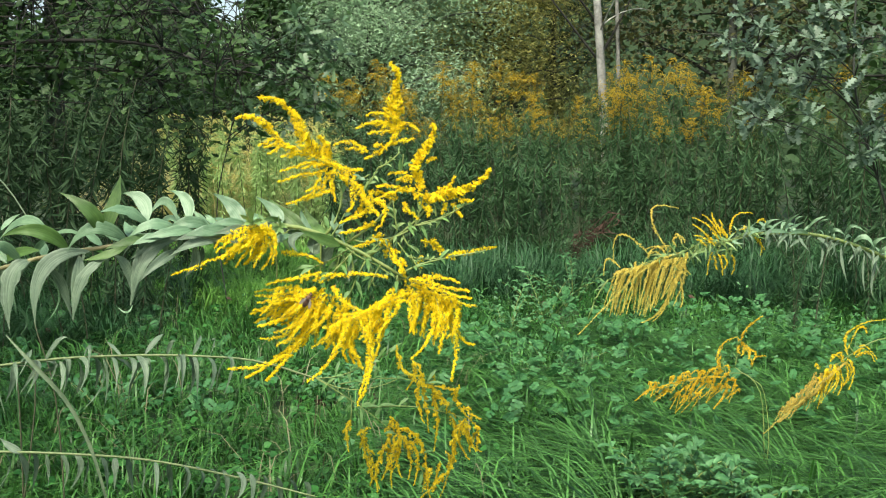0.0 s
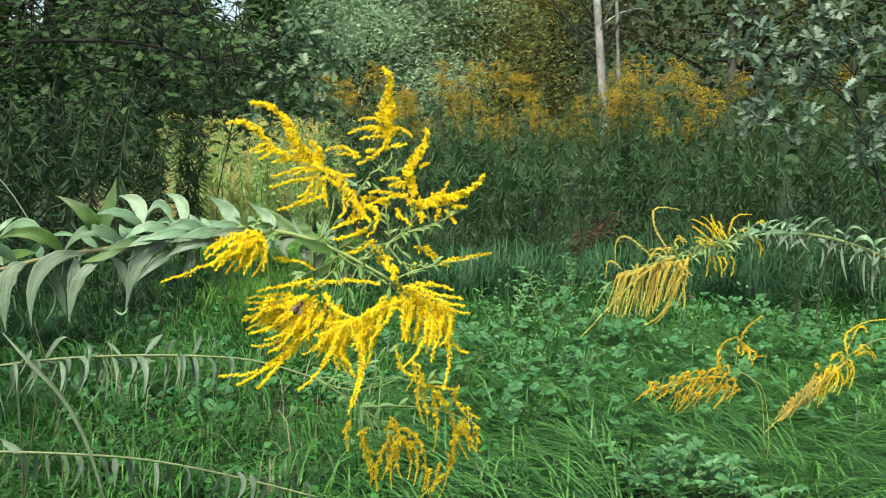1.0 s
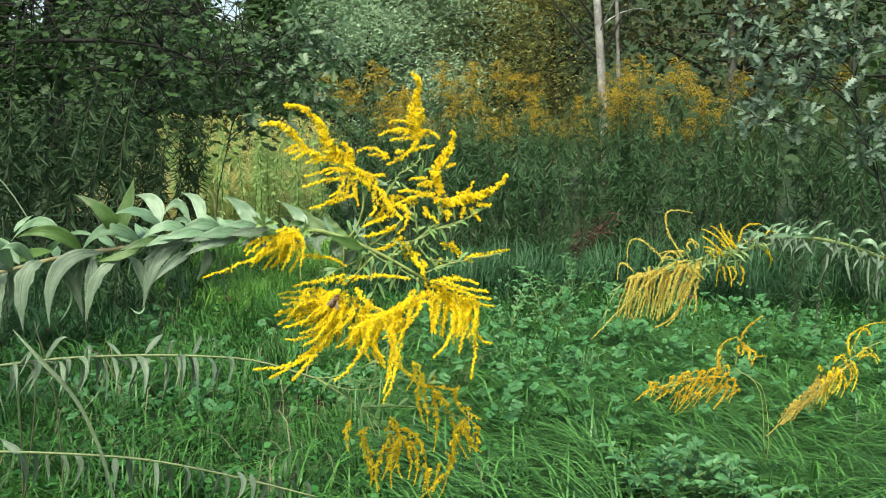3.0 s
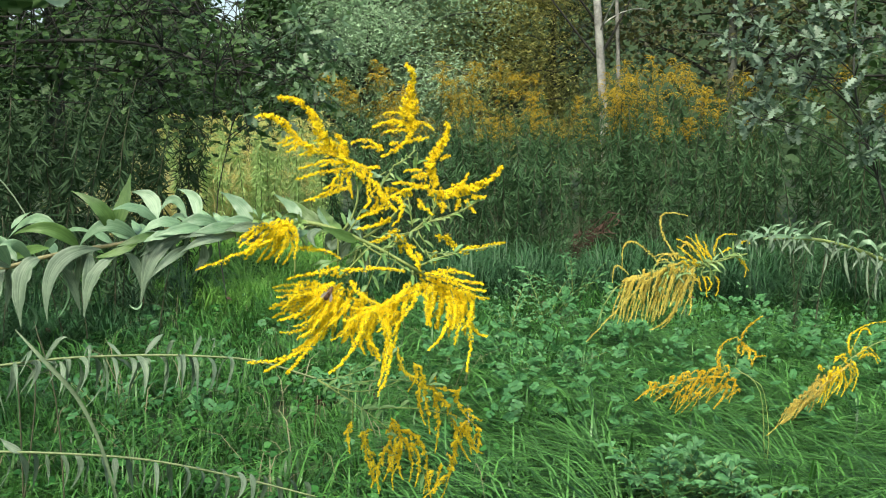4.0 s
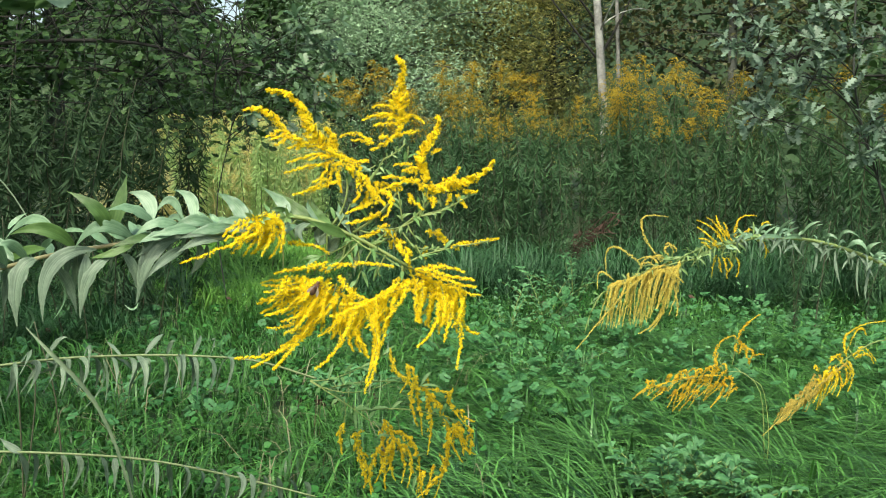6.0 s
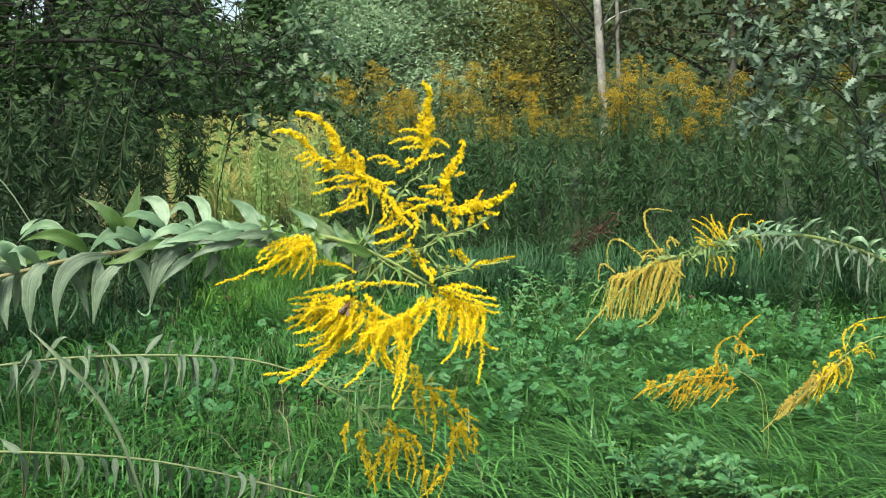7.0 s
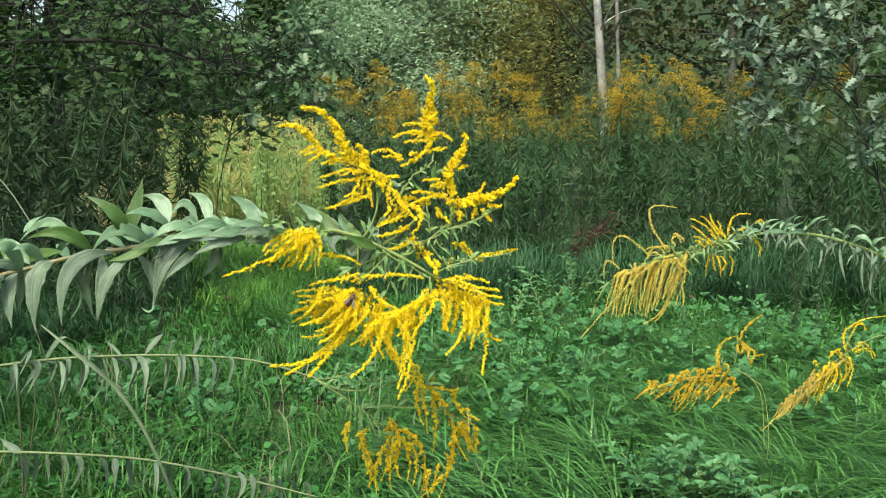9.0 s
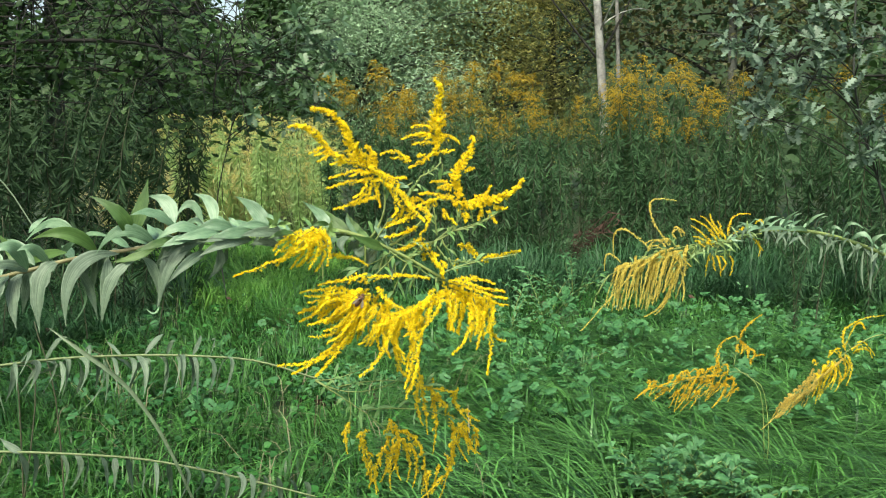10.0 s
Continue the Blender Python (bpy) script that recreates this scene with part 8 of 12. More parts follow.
long_leaf(right_stem, (-0.078, 0.001, 0.050), (-0.057, -0.014, 0.066), (-0.038, -0.024, 0.040), 0.0065, M_LEAF)
long_leaf(right_stem, (-0.026, 0.001, 0.029), (-0.033, -0.014, 0.054), (-0.007, -0.024, 0.068), 0.0047, M_LEAF)
long_leaf(right_stem, (-0.017, 0.001, 0.024), (-0.009, -0.014, 0.036), (0.008, -0.024, 0.032), 0.0047, M_LEAF)
long_leaf(right_stem, (-0.225, 0.001, 0.074), (-0.265, -0.014, 0.080), (-0.303, -0.024, 0.071), 0.0047, M_LEAF)
long_leaf(right_stem, (-0.181, 0.001, 0.071), (-0.209, -0.014, 0.080), (-0.239, -0.024, 0.070), 0.0053, M_LEAF)
long_leaf(right_stem, (-0.292, 0.001, 0.079), (-0.311, -0.014, 0.080), (-0.329, -0.024, 0.067), 0.0047, M_LEAF)
long_leaf(right_stem, (-0.228, 0.001, 0.071), (-0.248, -0.014, 0.062), (-0.264, -0.024, 0.040), 0.0042, M_LEAF_UNDER_DIM)
long_leaf(right_stem, (-0.204, 0.001, 0.071), (-0.201, -0.014, 0.054), (-0.183, -0.024, 0.031), 0.0031, M_LEAF_UNDER_DIM)
long_leaf(right_stem, (-0.193, 0.001, 0.060), (-0.217, -0.014, 0.053), (-0.233, -0.024, 0.040), 0.0038, M_LEAF_UNDER_DIM)
long_leaf(right_stem, (-0.160, 0.001, 0.063), (-0.150, -0.014, 0.054), (-0.141, -0.024, 0.037), 0.0053, M_LEAF_UNDER_DIM)
long_leaf(right_stem, (-0.102, 0.001, 0.050), (-0.131, -0.014, 0.044), (-0.150, -0.024, 0.015), 0.0024, M_LEAF_UNDER_DIM)
long_leaf(right_stem, (-0.149, 0.001, 0.058), (-0.153, -0.014, 0.022), (-0.164, -0.024, -0.006), 0.0028, M_LEAF_UNDER_DIM)
long_leaf(right_stem, (-0.104, 0.001, 0.045), (-0.106, -0.014, 0.005), (-0.096, -0.024, -0.039), 0.0034, M_LEAF_UNDER_DIM)
long_leaf(right_stem, (-0.051, 0.001, 0.034), (-0.036, -0.014, 0.012), (-0.022, -0.024, -0.019), 0.0038, M_LEAF_UNDER_DIM)
long_leaf(right_stem, (-0.059, 0.001, 0.034), (-0.084, -0.014, 0.020), (-0.097, -0.024, 0.001), 0.0022, M_LEAF_UNDER_DIM)
long_leaf(right_stem, (-0.048, 0.001, 0.032), (-0.058, -0.014, -0.019), (-0.053, -0.024, -0.065), 0.0028, M_LEAF_UNDER_DIM)
long_leaf(right_stem, (-0.017, 0.001, 0.024), (-0.036, -0.014, -0.035), (-0.036, -0.024, -0.071), 0.0028, M_LEAF_UNDER_DIM)
long_leaf(right_stem, (-0.324, 0.001, 0.068), (-0.350, -0.014, 0.080), (-0.329, -0.024, 0.092), 0.0032, M_LEAF)
long_leaf(right_stem, (-0.340, 0.001, 0.060), (-0.357, -0.014, 0.054), (-0.332, -0.024, 0.051), 0.0037, M_LEAF)
long_leaf(right_stem, (-0.131, 0.001, 0.055), (-0.126, -0.014, 0.041), (-0.139, -0.024, 0.019), 0.0024, M_LEAF_UNDER_DIM)
long_leaf(right_stem, (-0.078, 0.001, 0.042), (-0.070, -0.014, 0.025), (-0.078, -0.024, -0.005), 0.0024, M_LEAF_UNDER_DIM)
long_leaf(right_stem, (-0.281, 0.001, 0.071), (-0.277, -0.014, 0.057), (-0.287, -0.024, 0.042), 0.0037, M_LEAF_UNDER_DIM)
long_leaf(right_stem, (-0.258, 0.001, 0.071), (-0.238, -0.014, 0.054), (-0.243, -0.024, 0.029), 0.0022, M_LEAF_UNDER_DIM)
long_leaf(right_stem, (-0.174, 0.001, 0.068), (-0.182, 0.004, 0.057), (-0.179, 0.016, 0.024), 0.0023, M_LEAF_UNDER_DIM)
long_leaf(right_stem, (-0.331, 0.001, 0.067), (-0.315, 0.001, 0.052), (-0.302, 0.044, 0.030), 0.0017, M_LEAF_UNDER_DIM)
long_leaf(right_stem, (-0.126, 0.001, 0.058), (-0.130, 0.024, 0.042), (-0.137, 0.030, 0.022), 0.0019, M_LEAF_UNDER_DIM)
long_leaf(right_stem, (-0.005, 0.001, 0.019), (-0.009, 0.021, 0.013), (-0.038, -0.027, -0.034), 0.0018, M_LEAF_UNDER_DIM)
long_leaf(right_stem, (-0.259, 0.001, 0.076), (-0.284, -0.029, 0.078), (-0.290, -0.032, 0.046), 0.0040, M_LEAF_UNDER_DIM)
long_leaf(right_stem, (-0.145, 0.001, 0.063), (-0.142, 0.031, 0.076), (-0.150, 0.046, 0.065), 0.0026, M_LEAF)
long_leaf(right_stem, (-0.293, 0.001, 0.075), (-0.272, 0.015, 0.073), (-0.270, 0.012, 0.027), 0.0019, M_LEAF_UNDER_DIM)
long_leaf(right_stem, (-0.334, 0.001, 0.067), (-0.342, 0.023, 0.061), (-0.360, -0.030, 0.043), 0.0032, M_LEAF_UNDER_DIM)
long_leaf(right_stem, (-0.016, 0.001, 0.023), (-0.040, -0.029, 0.011), (-0.046, -0.029, -0.000), 0.0040, M_LEAF_UNDER_DIM)
long_leaf(right_stem, (-0.264, 0.001, 0.076), (-0.263, 0.023, 0.087), (-0.283, 0.032, 0.079), 0.0029, M_LEAF)
long_leaf(right_stem, (-0.218, 0.001, 0.074), (-0.194, 0.028, 0.065), (-0.202, 0.011, 0.014), 0.0021, M_LEAF_UNDER_DIM)
long_leaf(right_stem, (-0.295, 0.001, 0.075), (-0.272, 0.038, 0.085), (-0.256, 0.060, 0.101), 0.0026, M_LEAF)
long_leaf(right_stem, (-0.120, 0.001, 0.057), (-0.124, 0.012, 0.075), (-0.131, 0.035, 0.059), 0.0035, M_LEAF)
long_leaf(right_stem, (-0.243, 0.001, 0.075), (-0.229, 0.006, 0.064), (-0.223, 0.033, 0.030), 0.0024, M_LEAF_UNDER_DIM)
long_leaf(right_stem, (-0.099, 0.001, 0.052), (-0.086, 0.008, 0.067), (-0.061, 0.042, 0.054), 0.0032, M_LEAF)
long_leaf(right_stem, (-0.315, 0.001, 0.071), (-0.336, -0.019, 0.069), (-0.327, 0.004, 0.024), 0.0023, M_LEAF_UNDER_DIM)
long_leaf(right_stem, (0.008, 0.001, 0.013), (0.028, 0.023, -0.005), (0.040, 0.012, -0.034), 0.0022, M_LEAF_UNDER_DIM)
long_leaf(right_stem, (0.012, 0.001, 0.012), (0.014, 0.026, 0.020), (-0.016, 0.013, 0.028), 0.0031, M_LEAF)
long_leaf(right_stem, (-0.122, 0.001, 0.057), (-0.128, 0.008, 0.043), (-0.153, -0.032, 0.014), 0.0026, M_LEAF_UNDER_DIM)
long_leaf(right_stem, (-0.329, 0.001, 0.068), (-0.318, 0.008, 0.064), (-0.307, 0.010, 0.034), 0.0018, M_LEAF_UNDER_DIM)
long_leaf(right_stem, (-0.170, 0.001, 0.067), (-0.168, 0.030, 0.052), (-0.159, 0.036, 0.004), 0.0023, M_LEAF_UNDER_DIM)
long_leaf(right_stem, (-0.307, 0.001, 0.072), (-0.314, 0.004, 0.084), (-0.333, 0.043, 0.076), 0.0024, M_LEAF)
long_leaf(right_stem, (-0.316, 0.001, 0.071), (-0.321, 0.011, 0.086), (-0.331, 0.036, 0.089), 0.0027, M_LEAF)
long_leaf(right_stem, (-0.273, 0.001, 0.076), (-0.263, 0.007, 0.074), (-0.257, -0.020, 0.050), 0.0030, M_LEAF_UNDER_DIM)
long_leaf(right_stem, (-0.325, 0.001, 0.069), (-0.321, 0.001, 0.081), (-0.281, 0.059, 0.095), 0.0029, M_LEAF)
long_leaf(right_stem, (-0.234, 0.001, 0.075), (-0.246, -0.004, 0.072), (-0.262, -0.032, 0.036), 0.0021, M_LEAF_UNDER_DIM)
long_leaf(right_stem, (-0.235, 0.001, 0.075), (-0.222, 0.003, 0.069), (-0.230, -0.022, 0.049), 0.0027, M_LEAF_UNDER_DIM)
long_leaf(right_stem, (-0.081, 0.001, 0.046), (-0.103, -0.017, 0.047), (-0.100, 0.009, -0.014), 0.0023, M_LEAF_UNDER_DIM)
long_leaf(right_stem, (-0.222, 0.001, 0.075), (-0.208, 0.021, 0.086), (-0.177, 0.034, 0.097), 0.0035, M_LEAF)
long_leaf(right_stem, (-0.345, 0.001, 0.065), (-0.350, 0.012, 0.063), (-0.367, 0.006, 0.036), 0.0029, M_LEAF_UNDER_DIM)
long_leaf(right_stem, (-0.051, 0.001, 0.036), (-0.070, -0.017, 0.029), (-0.054, 0.043, -0.014), 0.0021, M_LEAF_UNDER_DIM)
long_leaf(right_stem, (-0.135, 0.001, 0.060), (-0.138, 0.025, 0.058), (-0.142, 0.029, 0.030), 0.0034, M_LEAF_UNDER_DIM)
long_leaf(right_stem, (-0.245, 0.001, 0.075), (-0.228, 0.030, 0.094), (-0.219, 0.013, 0.083), 0.0034, M_LEAF)
long_leaf(right_stem, (-0.243, 0.001, 0.075), (-0.235, 0.009, 0.093), (-0.197, 0.038, 0.080), 0.0025, M_LEAF)
long_leaf(right_stem, (-0.008, 0.001, 0.020), (-0.006, 0.032, 0.033), (-0.015, 0.028, 0.037), 0.0024, M_LEAF)
long_leaf(right_stem, (-0.208, 0.001, 0.073), (-0.212, 0.028, 0.063), (-0.239, -0.032, 0.044), 0.0028, M_LEAF_UNDER_DIM)
long_leaf(right_stem, (-0.215, 0.001, 0.074), (-0.220, 0.029, 0.068), (-0.238, -0.024, 0.019), 0.0023, M_LEAF_UNDER_DIM)
long_leaf(right_stem, (-0.325, 0.001, 0.069), (-0.319, -0.027, 0.061), (-0.312, -0.003, 0.019), 0.0021, M_LEAF_UNDER_DIM)
long_leaf(right_stem, (-0.055, 0.001, 0.037), (-0.037, 0.021, 0.032), (-0.031, 0.032, -0.013), 0.0019, M_LEAF_UNDER_DIM)
long_leaf(right_stem, (-0.001, 0.001, 0.017), (0.018, 0.034, 0.034), (0.040, 0.044, 0.028), 0.0034, M_LEAF)
long_leaf(right_stem, (-0.116, 0.001, 0.056), (-0.116, 0.030, 0.049), (-0.121, 0.027, -0.006), 0.0021, M_LEAF_UNDER_DIM)
long_leaf(right_stem, (-0.105, 0.001, 0.053), (-0.127, -0.029, 0.056), (-0.110, 0.021, 0.020), 0.0020, M_LEAF_UNDER_DIM)
long_leaf(right_stem, (-0.192, 0.001, 0.071), (-0.171, 0.039, 0.083), (-0.166, 0.015, 0.092), 0.0025, M_LEAF)
long_leaf(right_stem, (-0.268, 0.001, 0.076), (-0.256, 0.017, 0.088), (-0.224, 0.032, 0.102), 0.0025, M_LEAF)
long_leaf(right_stem, (-0.281, 0.001, 0.076), (-0.285, 0.015, 0.094), (-0.296, 0.036, 0.096), 0.0037, M_LEAF)
long_leaf(right_stem, (-0.012, 0.001, 0.021), (0.008, 0.031, 0.033), (0.018, 0.016, 0.046), 0.0032, M_LEAF)
long_leaf(right_stem, (-0.017, 0.001, 0.023), (-0.003, 0.001, 0.017), (0.010, 0.026, -0.020), 0.0028, M_LEAF_UNDER_DIM)
long_leaf(right_stem, (-0.323, 0.001, 0.069), (-0.302, 0.038, 0.081), (-0.285, 0.059, 0.080), 0.0029, M_LEAF)
long_leaf(right_stem, (0.012, 0.001, 0.012), (-0.009, -0.017, 0.010), (0.002, 0.016, -0.035), 0.0023, M_LEAF_UNDER_DIM)
long_leaf(right_stem, (-0.205, 0.001, 0.072), (-0.211, 0.017, 0.082), (-0.228, 0.020, 0.084), 0.0037, M_LEAF)
long_leaf(right_stem, (-0.233, 0.001, 0.075), (-0.215, 0.032, 0.091), (-0.190, 0.034, 0.086), 0.0034, M_LEAF)
long_leaf(right_stem, (-0.126, 0.001, 0.058), (-0.149, -0.020, 0.059), (-0.126, 0.046, -0.003), 0.0021, M_LEAF_UNDER_DIM)
long_leaf(right_stem, (-0.119, 0.001, 0.057), (-0.134, -0.003, 0.049), (-0.137, 0.013, 0.009), 0.0017, M_LEAF_UNDER_DIM)
long_leaf(right_stem, (-0.025, 0.001, 0.026), (-0.028, 0.024, 0.021), (-0.006, 0.046, -0.037), 0.0022, M_LEAF_UNDER_DIM)
long_leaf(right_stem, (0.028, 0.001, 0.005), (0.039, 0.036, 0.022), (0.007, 0.027, 0.016), 0.0031, M_LEAF)
long_leaf(right_stem, (-0.086, 0.001, 0.048), (-0.082, -0.015, 0.037), (-0.071, -0.013, -0.004), 0.0018, M_LEAF_UNDER_DIM)
long_leaf(right_stem, (-0.207, 0.001, 0.073), (-0.226, -0.029, 0.065), (-0.198, 0.041, 0.040), 0.0018, M_LEAF_UNDER_DIM)
long_leaf(right_stem, (-0.056, 0.001, 0.037), (-0.071, -0.014, 0.038), (-0.081, -0.006, 0.009), 0.0039, M_LEAF_UNDER_DIM)
long_leaf(right_stem, (-0.264, 0.001, 0.076), (-0.251, -0.001, 0.068), (-0.247, -0.003, 0.036), 0.0025, M_LEAF_UNDER_DIM)
long_leaf(right_stem, (-0.314, 0.001, 0.071), (-0.317, 0.021, 0.082), (-0.320, 0.041, 0.088), 0.0025, M_LEAF)
long_leaf(right_stem, (-0.044, 0.001, 0.033), (-0.040, -0.023, 0.031), (-0.050, -0.039, -0.015), 0.0020, M_LEAF_UNDER_DIM)
long_leaf(right_stem, (-0.136, 0.001, 0.061), (-0.122, 0.012, 0.052), (-0.114, -0.009, 0.004), 0.0024, M_LEAF_UNDER_DIM)
rachis = Buf()
rachis.bow((0.079, 0.003, 0.029), (-0.026, 0.001, 0.007), (-0.144, -0.004, -0.039), 0.0022)
front_panicle = part("panicle", rachis.mesh("panicle", [M_STALK]), right_goldenrod, "comb of hanging dull yellow sprays")
leafy_twig(front_panicle, (-0.014, -0.001, 0.020), (-0.092, -0.001, -0.013), 9, (0.0156, 0.0311), 0.0023, M_LEAF_YOUNG, 0.0015)
branchlet(front_panicle, (0.000, 0.001, 0.013), (-0.026, 0.002, 0.020), (-0.052, 0.002, 0.016), 0.0022)
branchlet(front_panicle, (0.013, 0.002, 0.020), (0.000, 0.004, 0.039), (-0.005, 0.003, 0.029), 0.0022)
branchlet(front_panicle, (-0.144, -0.004, -0.039), (-0.170, -0.009, -0.078), (-0.190, -0.015, -0.130), 0.0022)
SPRAY_LOOK.update(flower=M_FLOWER_TAN)
spray(front_panicle, (0.007, 0.002, 0.020), (-0.095, -0.019, -0.037), (-0.216, -0.048, -0.159), 0.0033, 1)
spray(front_panicle, (-0.007, 0.003, 0.026), (-0.044, 0.023, 0.116), (0.022, 0.034, 0.126), 0.0033, 0.9)
spray(front_panicle, (-0.052, 0.002, 0.020), (-0.118, 0.007, 0.065), (-0.131, 0.000, 0.000), 0.0033, 0.9)
spray(front_panicle, (-0.118, -0.001, -0.010), (-0.147, 0.001, 0.010), (-0.154, -0.003, -0.029), 0.0033, 0.8)
spray(front_panicle, (-0.012, 0.005, 0.023), (-0.031, 0.012, 0.038), (-0.057, 0.013, 0.031), 0.0033, 1)
spray(front_panicle, (0.001, 0.007, 0.032), (-0.011, 0.013, 0.038), (-0.030, 0.013, 0.018), 0.0033, 1)
spray(front_panicle, (0.013, 0.006, 0.039), (0.008, 0.011, 0.058), (0.028, 0.012, 0.062), 0.0033, 1)
spray(front_panicle, (0.034, 0.009, 0.049), (0.022, 0.017, 0.064), (0.012, 0.019, 0.064), 0.0033, 1)
spray(front_panicle, (-0.117, 0.001, -0.019), (-0.132, 0.002, -0.044), (-0.154, -0.004, -0.114), 0.0033, 1)
spray(front_panicle, (-0.109, -0.008, -0.015), (-0.127, -0.022, -0.038), (-0.138, -0.034, -0.107), 0.0033, 1)
spray(front_panicle, (-0.104, -0.006, -0.016), (-0.116, -0.016, -0.048), (-0.131, -0.025, -0.103), 0.0033, 1)
spray(front_panicle, (-0.098, -0.001, -0.014), (-0.114, -0.003, -0.039), (-0.140, -0.012, -0.124), 0.0033, 1)
spray(front_panicle, (-0.087, 0.005, -0.013), (-0.101, 0.012, -0.039), (-0.123, 0.009, -0.106), 0.0033, 1)
spray(front_panicle, (-0.082, -0.003, 0.004), (-0.087, -0.015, -0.044), (-0.104, -0.026, -0.115), 0.0033, 1)
spray(front_panicle, (-0.078, 0.000, -0.010), (-0.094, -0.001, -0.035), (-0.124, -0.010, -0.122), 0.0033, 1)
spray(front_panicle, (-0.070, -0.006, -0.007), (-0.087, -0.017, -0.031), (-0.113, -0.029, -0.110), 0.0033, 1)
spray(front_panicle, (-0.064, 0.005, 0.002), (-0.072, 0.007, -0.043), (-0.084, 0.006, -0.084), 0.0033, 1)
spray(front_panicle, (-0.059, -0.001, -0.006), (-0.075, -0.005, -0.030), (-0.086, -0.015, -0.109), 0.0033, 1)
spray(front_panicle, (-0.049, -0.000, -0.004), (-0.065, -0.002, -0.028), (-0.076, -0.012, -0.113), 0.0033, 1)
spray(front_panicle, (-0.049, 0.002, 0.000), (-0.047, 0.002, -0.038), (-0.063, -0.003, -0.095), 0.0033, 1)
spray(front_panicle, (-0.040, -0.005, -0.001), (-0.058, -0.016, -0.024), (-0.076, -0.028, -0.104), 0.0033, 1)
spray(front_panicle, (-0.029, 0.003, 0.000), (-0.043, 0.005, -0.025), (-0.060, -0.004, -0.121), 0.0033, 1)
spray(front_panicle, (-0.011, 0.006, 0.016), (-0.034, 0.007, -0.035), (-0.044, 0.001, -0.108), 0.0033, 1)
spray(front_panicle, (-0.019, 0.005, 0.002), (-0.032, 0.010, -0.024), (-0.055, 0.002, -0.126), 0.0033, 1)
spray(front_panicle, (-0.010, -0.002, 0.005), (-0.027, -0.010, -0.019), (-0.047, -0.022, -0.109), 0.0033, 1)
spray(front_panicle, (-0.004, -0.002, 0.011), (-0.019, -0.013, -0.028), (-0.037, -0.022, -0.092), 0.0033, 1)
spray(front_panicle, (-0.001, -0.004, 0.007), (-0.018, -0.014, -0.016), (-0.045, -0.026, -0.096), 0.0033, 1)
spray(front_panicle, (0.011, 0.006, 0.008), (-0.003, 0.012, -0.018), (-0.028, 0.007, -0.096), 0.0033, 1)
spray(front_panicle, (0.021, 0.001, 0.013), (0.016, -0.005, -0.025), (-0.012, -0.011, -0.069), 0.0033, 1)
spray(front_panicle, (0.019, -0.000, 0.011), (0.003, -0.005, -0.013), (-0.022, -0.014, -0.080), 0.0033, 1)
spray(front_panicle, (0.030, 0.002, 0.013), (0.014, -0.001, -0.012), (-0.012, -0.010, -0.096), 0.0033, 1)
spray(front_panicle, (0.040, 0.005, 0.025), (0.026, 0.005, -0.022), (0.002, 0.001, -0.066), 0.0033, 1)
spray(front_panicle, (0.039, -0.001, 0.015), (0.022, -0.007, -0.009), (0.001, -0.017, -0.082), 0.0033, 1)
spray(front_panicle, (0.010, -0.004, -0.013), (0.025, -0.013, -0.064), (0.022, -0.019, -0.100), 0.0033, 1)
spray(front_panicle, (0.007, 0.001, -0.027), (-0.004, -0.001, -0.093), (-0.037, -0.004, -0.135), 0.0033, 1)
spray(front_panicle, (0.014, 0.001, -0.027), (-0.017, -0.002, -0.106), (-0.063, -0.004, -0.139), 0.0033, 1)
spray(front_panicle, (-0.053, -0.001, 0.013), (-0.041, -0.004, 0.027), (-0.022, -0.007, 0.019), 0.0033, 1)
spray(front_panicle, (0.012, -0.005, 0.007), (0.029, -0.016, -0.011), (0.041, -0.021, -0.021), 0.0033, 1)
spray(front_panicle, (0.021, 0.009, 0.025), (0.010, 0.015, -0.002), (0.024, 0.014, -0.042), 0.0033, 1)
spray(front_panicle, (-0.001, 0.006, 0.027), (-0.023, 0.013, 0.039), (-0.050, 0.013, 0.022), 0.0033, 1)
spray(front_panicle, (0.026, 0.006, 0.046), (0.017, 0.011, 0.064), (0.015, 0.012, 0.067), 0.0033, 1)
spray(front_panicle, (-0.117, -0.003, -0.018), (-0.127, -0.008, -0.044), (-0.151, -0.017, -0.114), 0.0033, 1)
spray(front_panicle, (-0.105, 0.004, -0.015), (-0.116, 0.011, -0.047), (-0.132, 0.008, -0.110), 0.0033, 1)
spray(front_panicle, (-0.099, -0.003, -0.018), (-0.109, -0.007, -0.040), (-0.130, -0.016, -0.118), 0.0033, 1)
spray(front_panicle, (-0.091, -0.006, -0.019), (-0.116, -0.015, -0.040), (-0.130, -0.025, -0.106), 0.0033, 1)
spray(front_panicle, (-0.085, -0.006, -0.009), (-0.100, -0.019, -0.044), (-0.112, -0.030, -0.106), 0.0033, 1)
spray(front_panicle, (-0.085, -0.002, 0.001), (-0.086, -0.010, -0.038), (-0.117, -0.020, -0.118), 0.0033, 1)
spray(front_panicle, (-0.068, 0.001, -0.006), (-0.095, -0.001, -0.040), (-0.119, -0.009, -0.117), 0.0033, 1)
spray(front_panicle, (-0.061, -0.002, 0.001), (-0.086, -0.010, -0.041), (-0.103, -0.017, -0.093), 0.0033, 1)
spray(front_panicle, (-0.055, 0.006, 0.001), (-0.066, 0.012, -0.036), (-0.085, 0.009, -0.095), 0.0033, 1)
spray(front_panicle, (-0.053, 0.001, -0.006), (-0.070, 0.002, -0.030), (-0.082, -0.007, -0.117), 0.0033, 1)
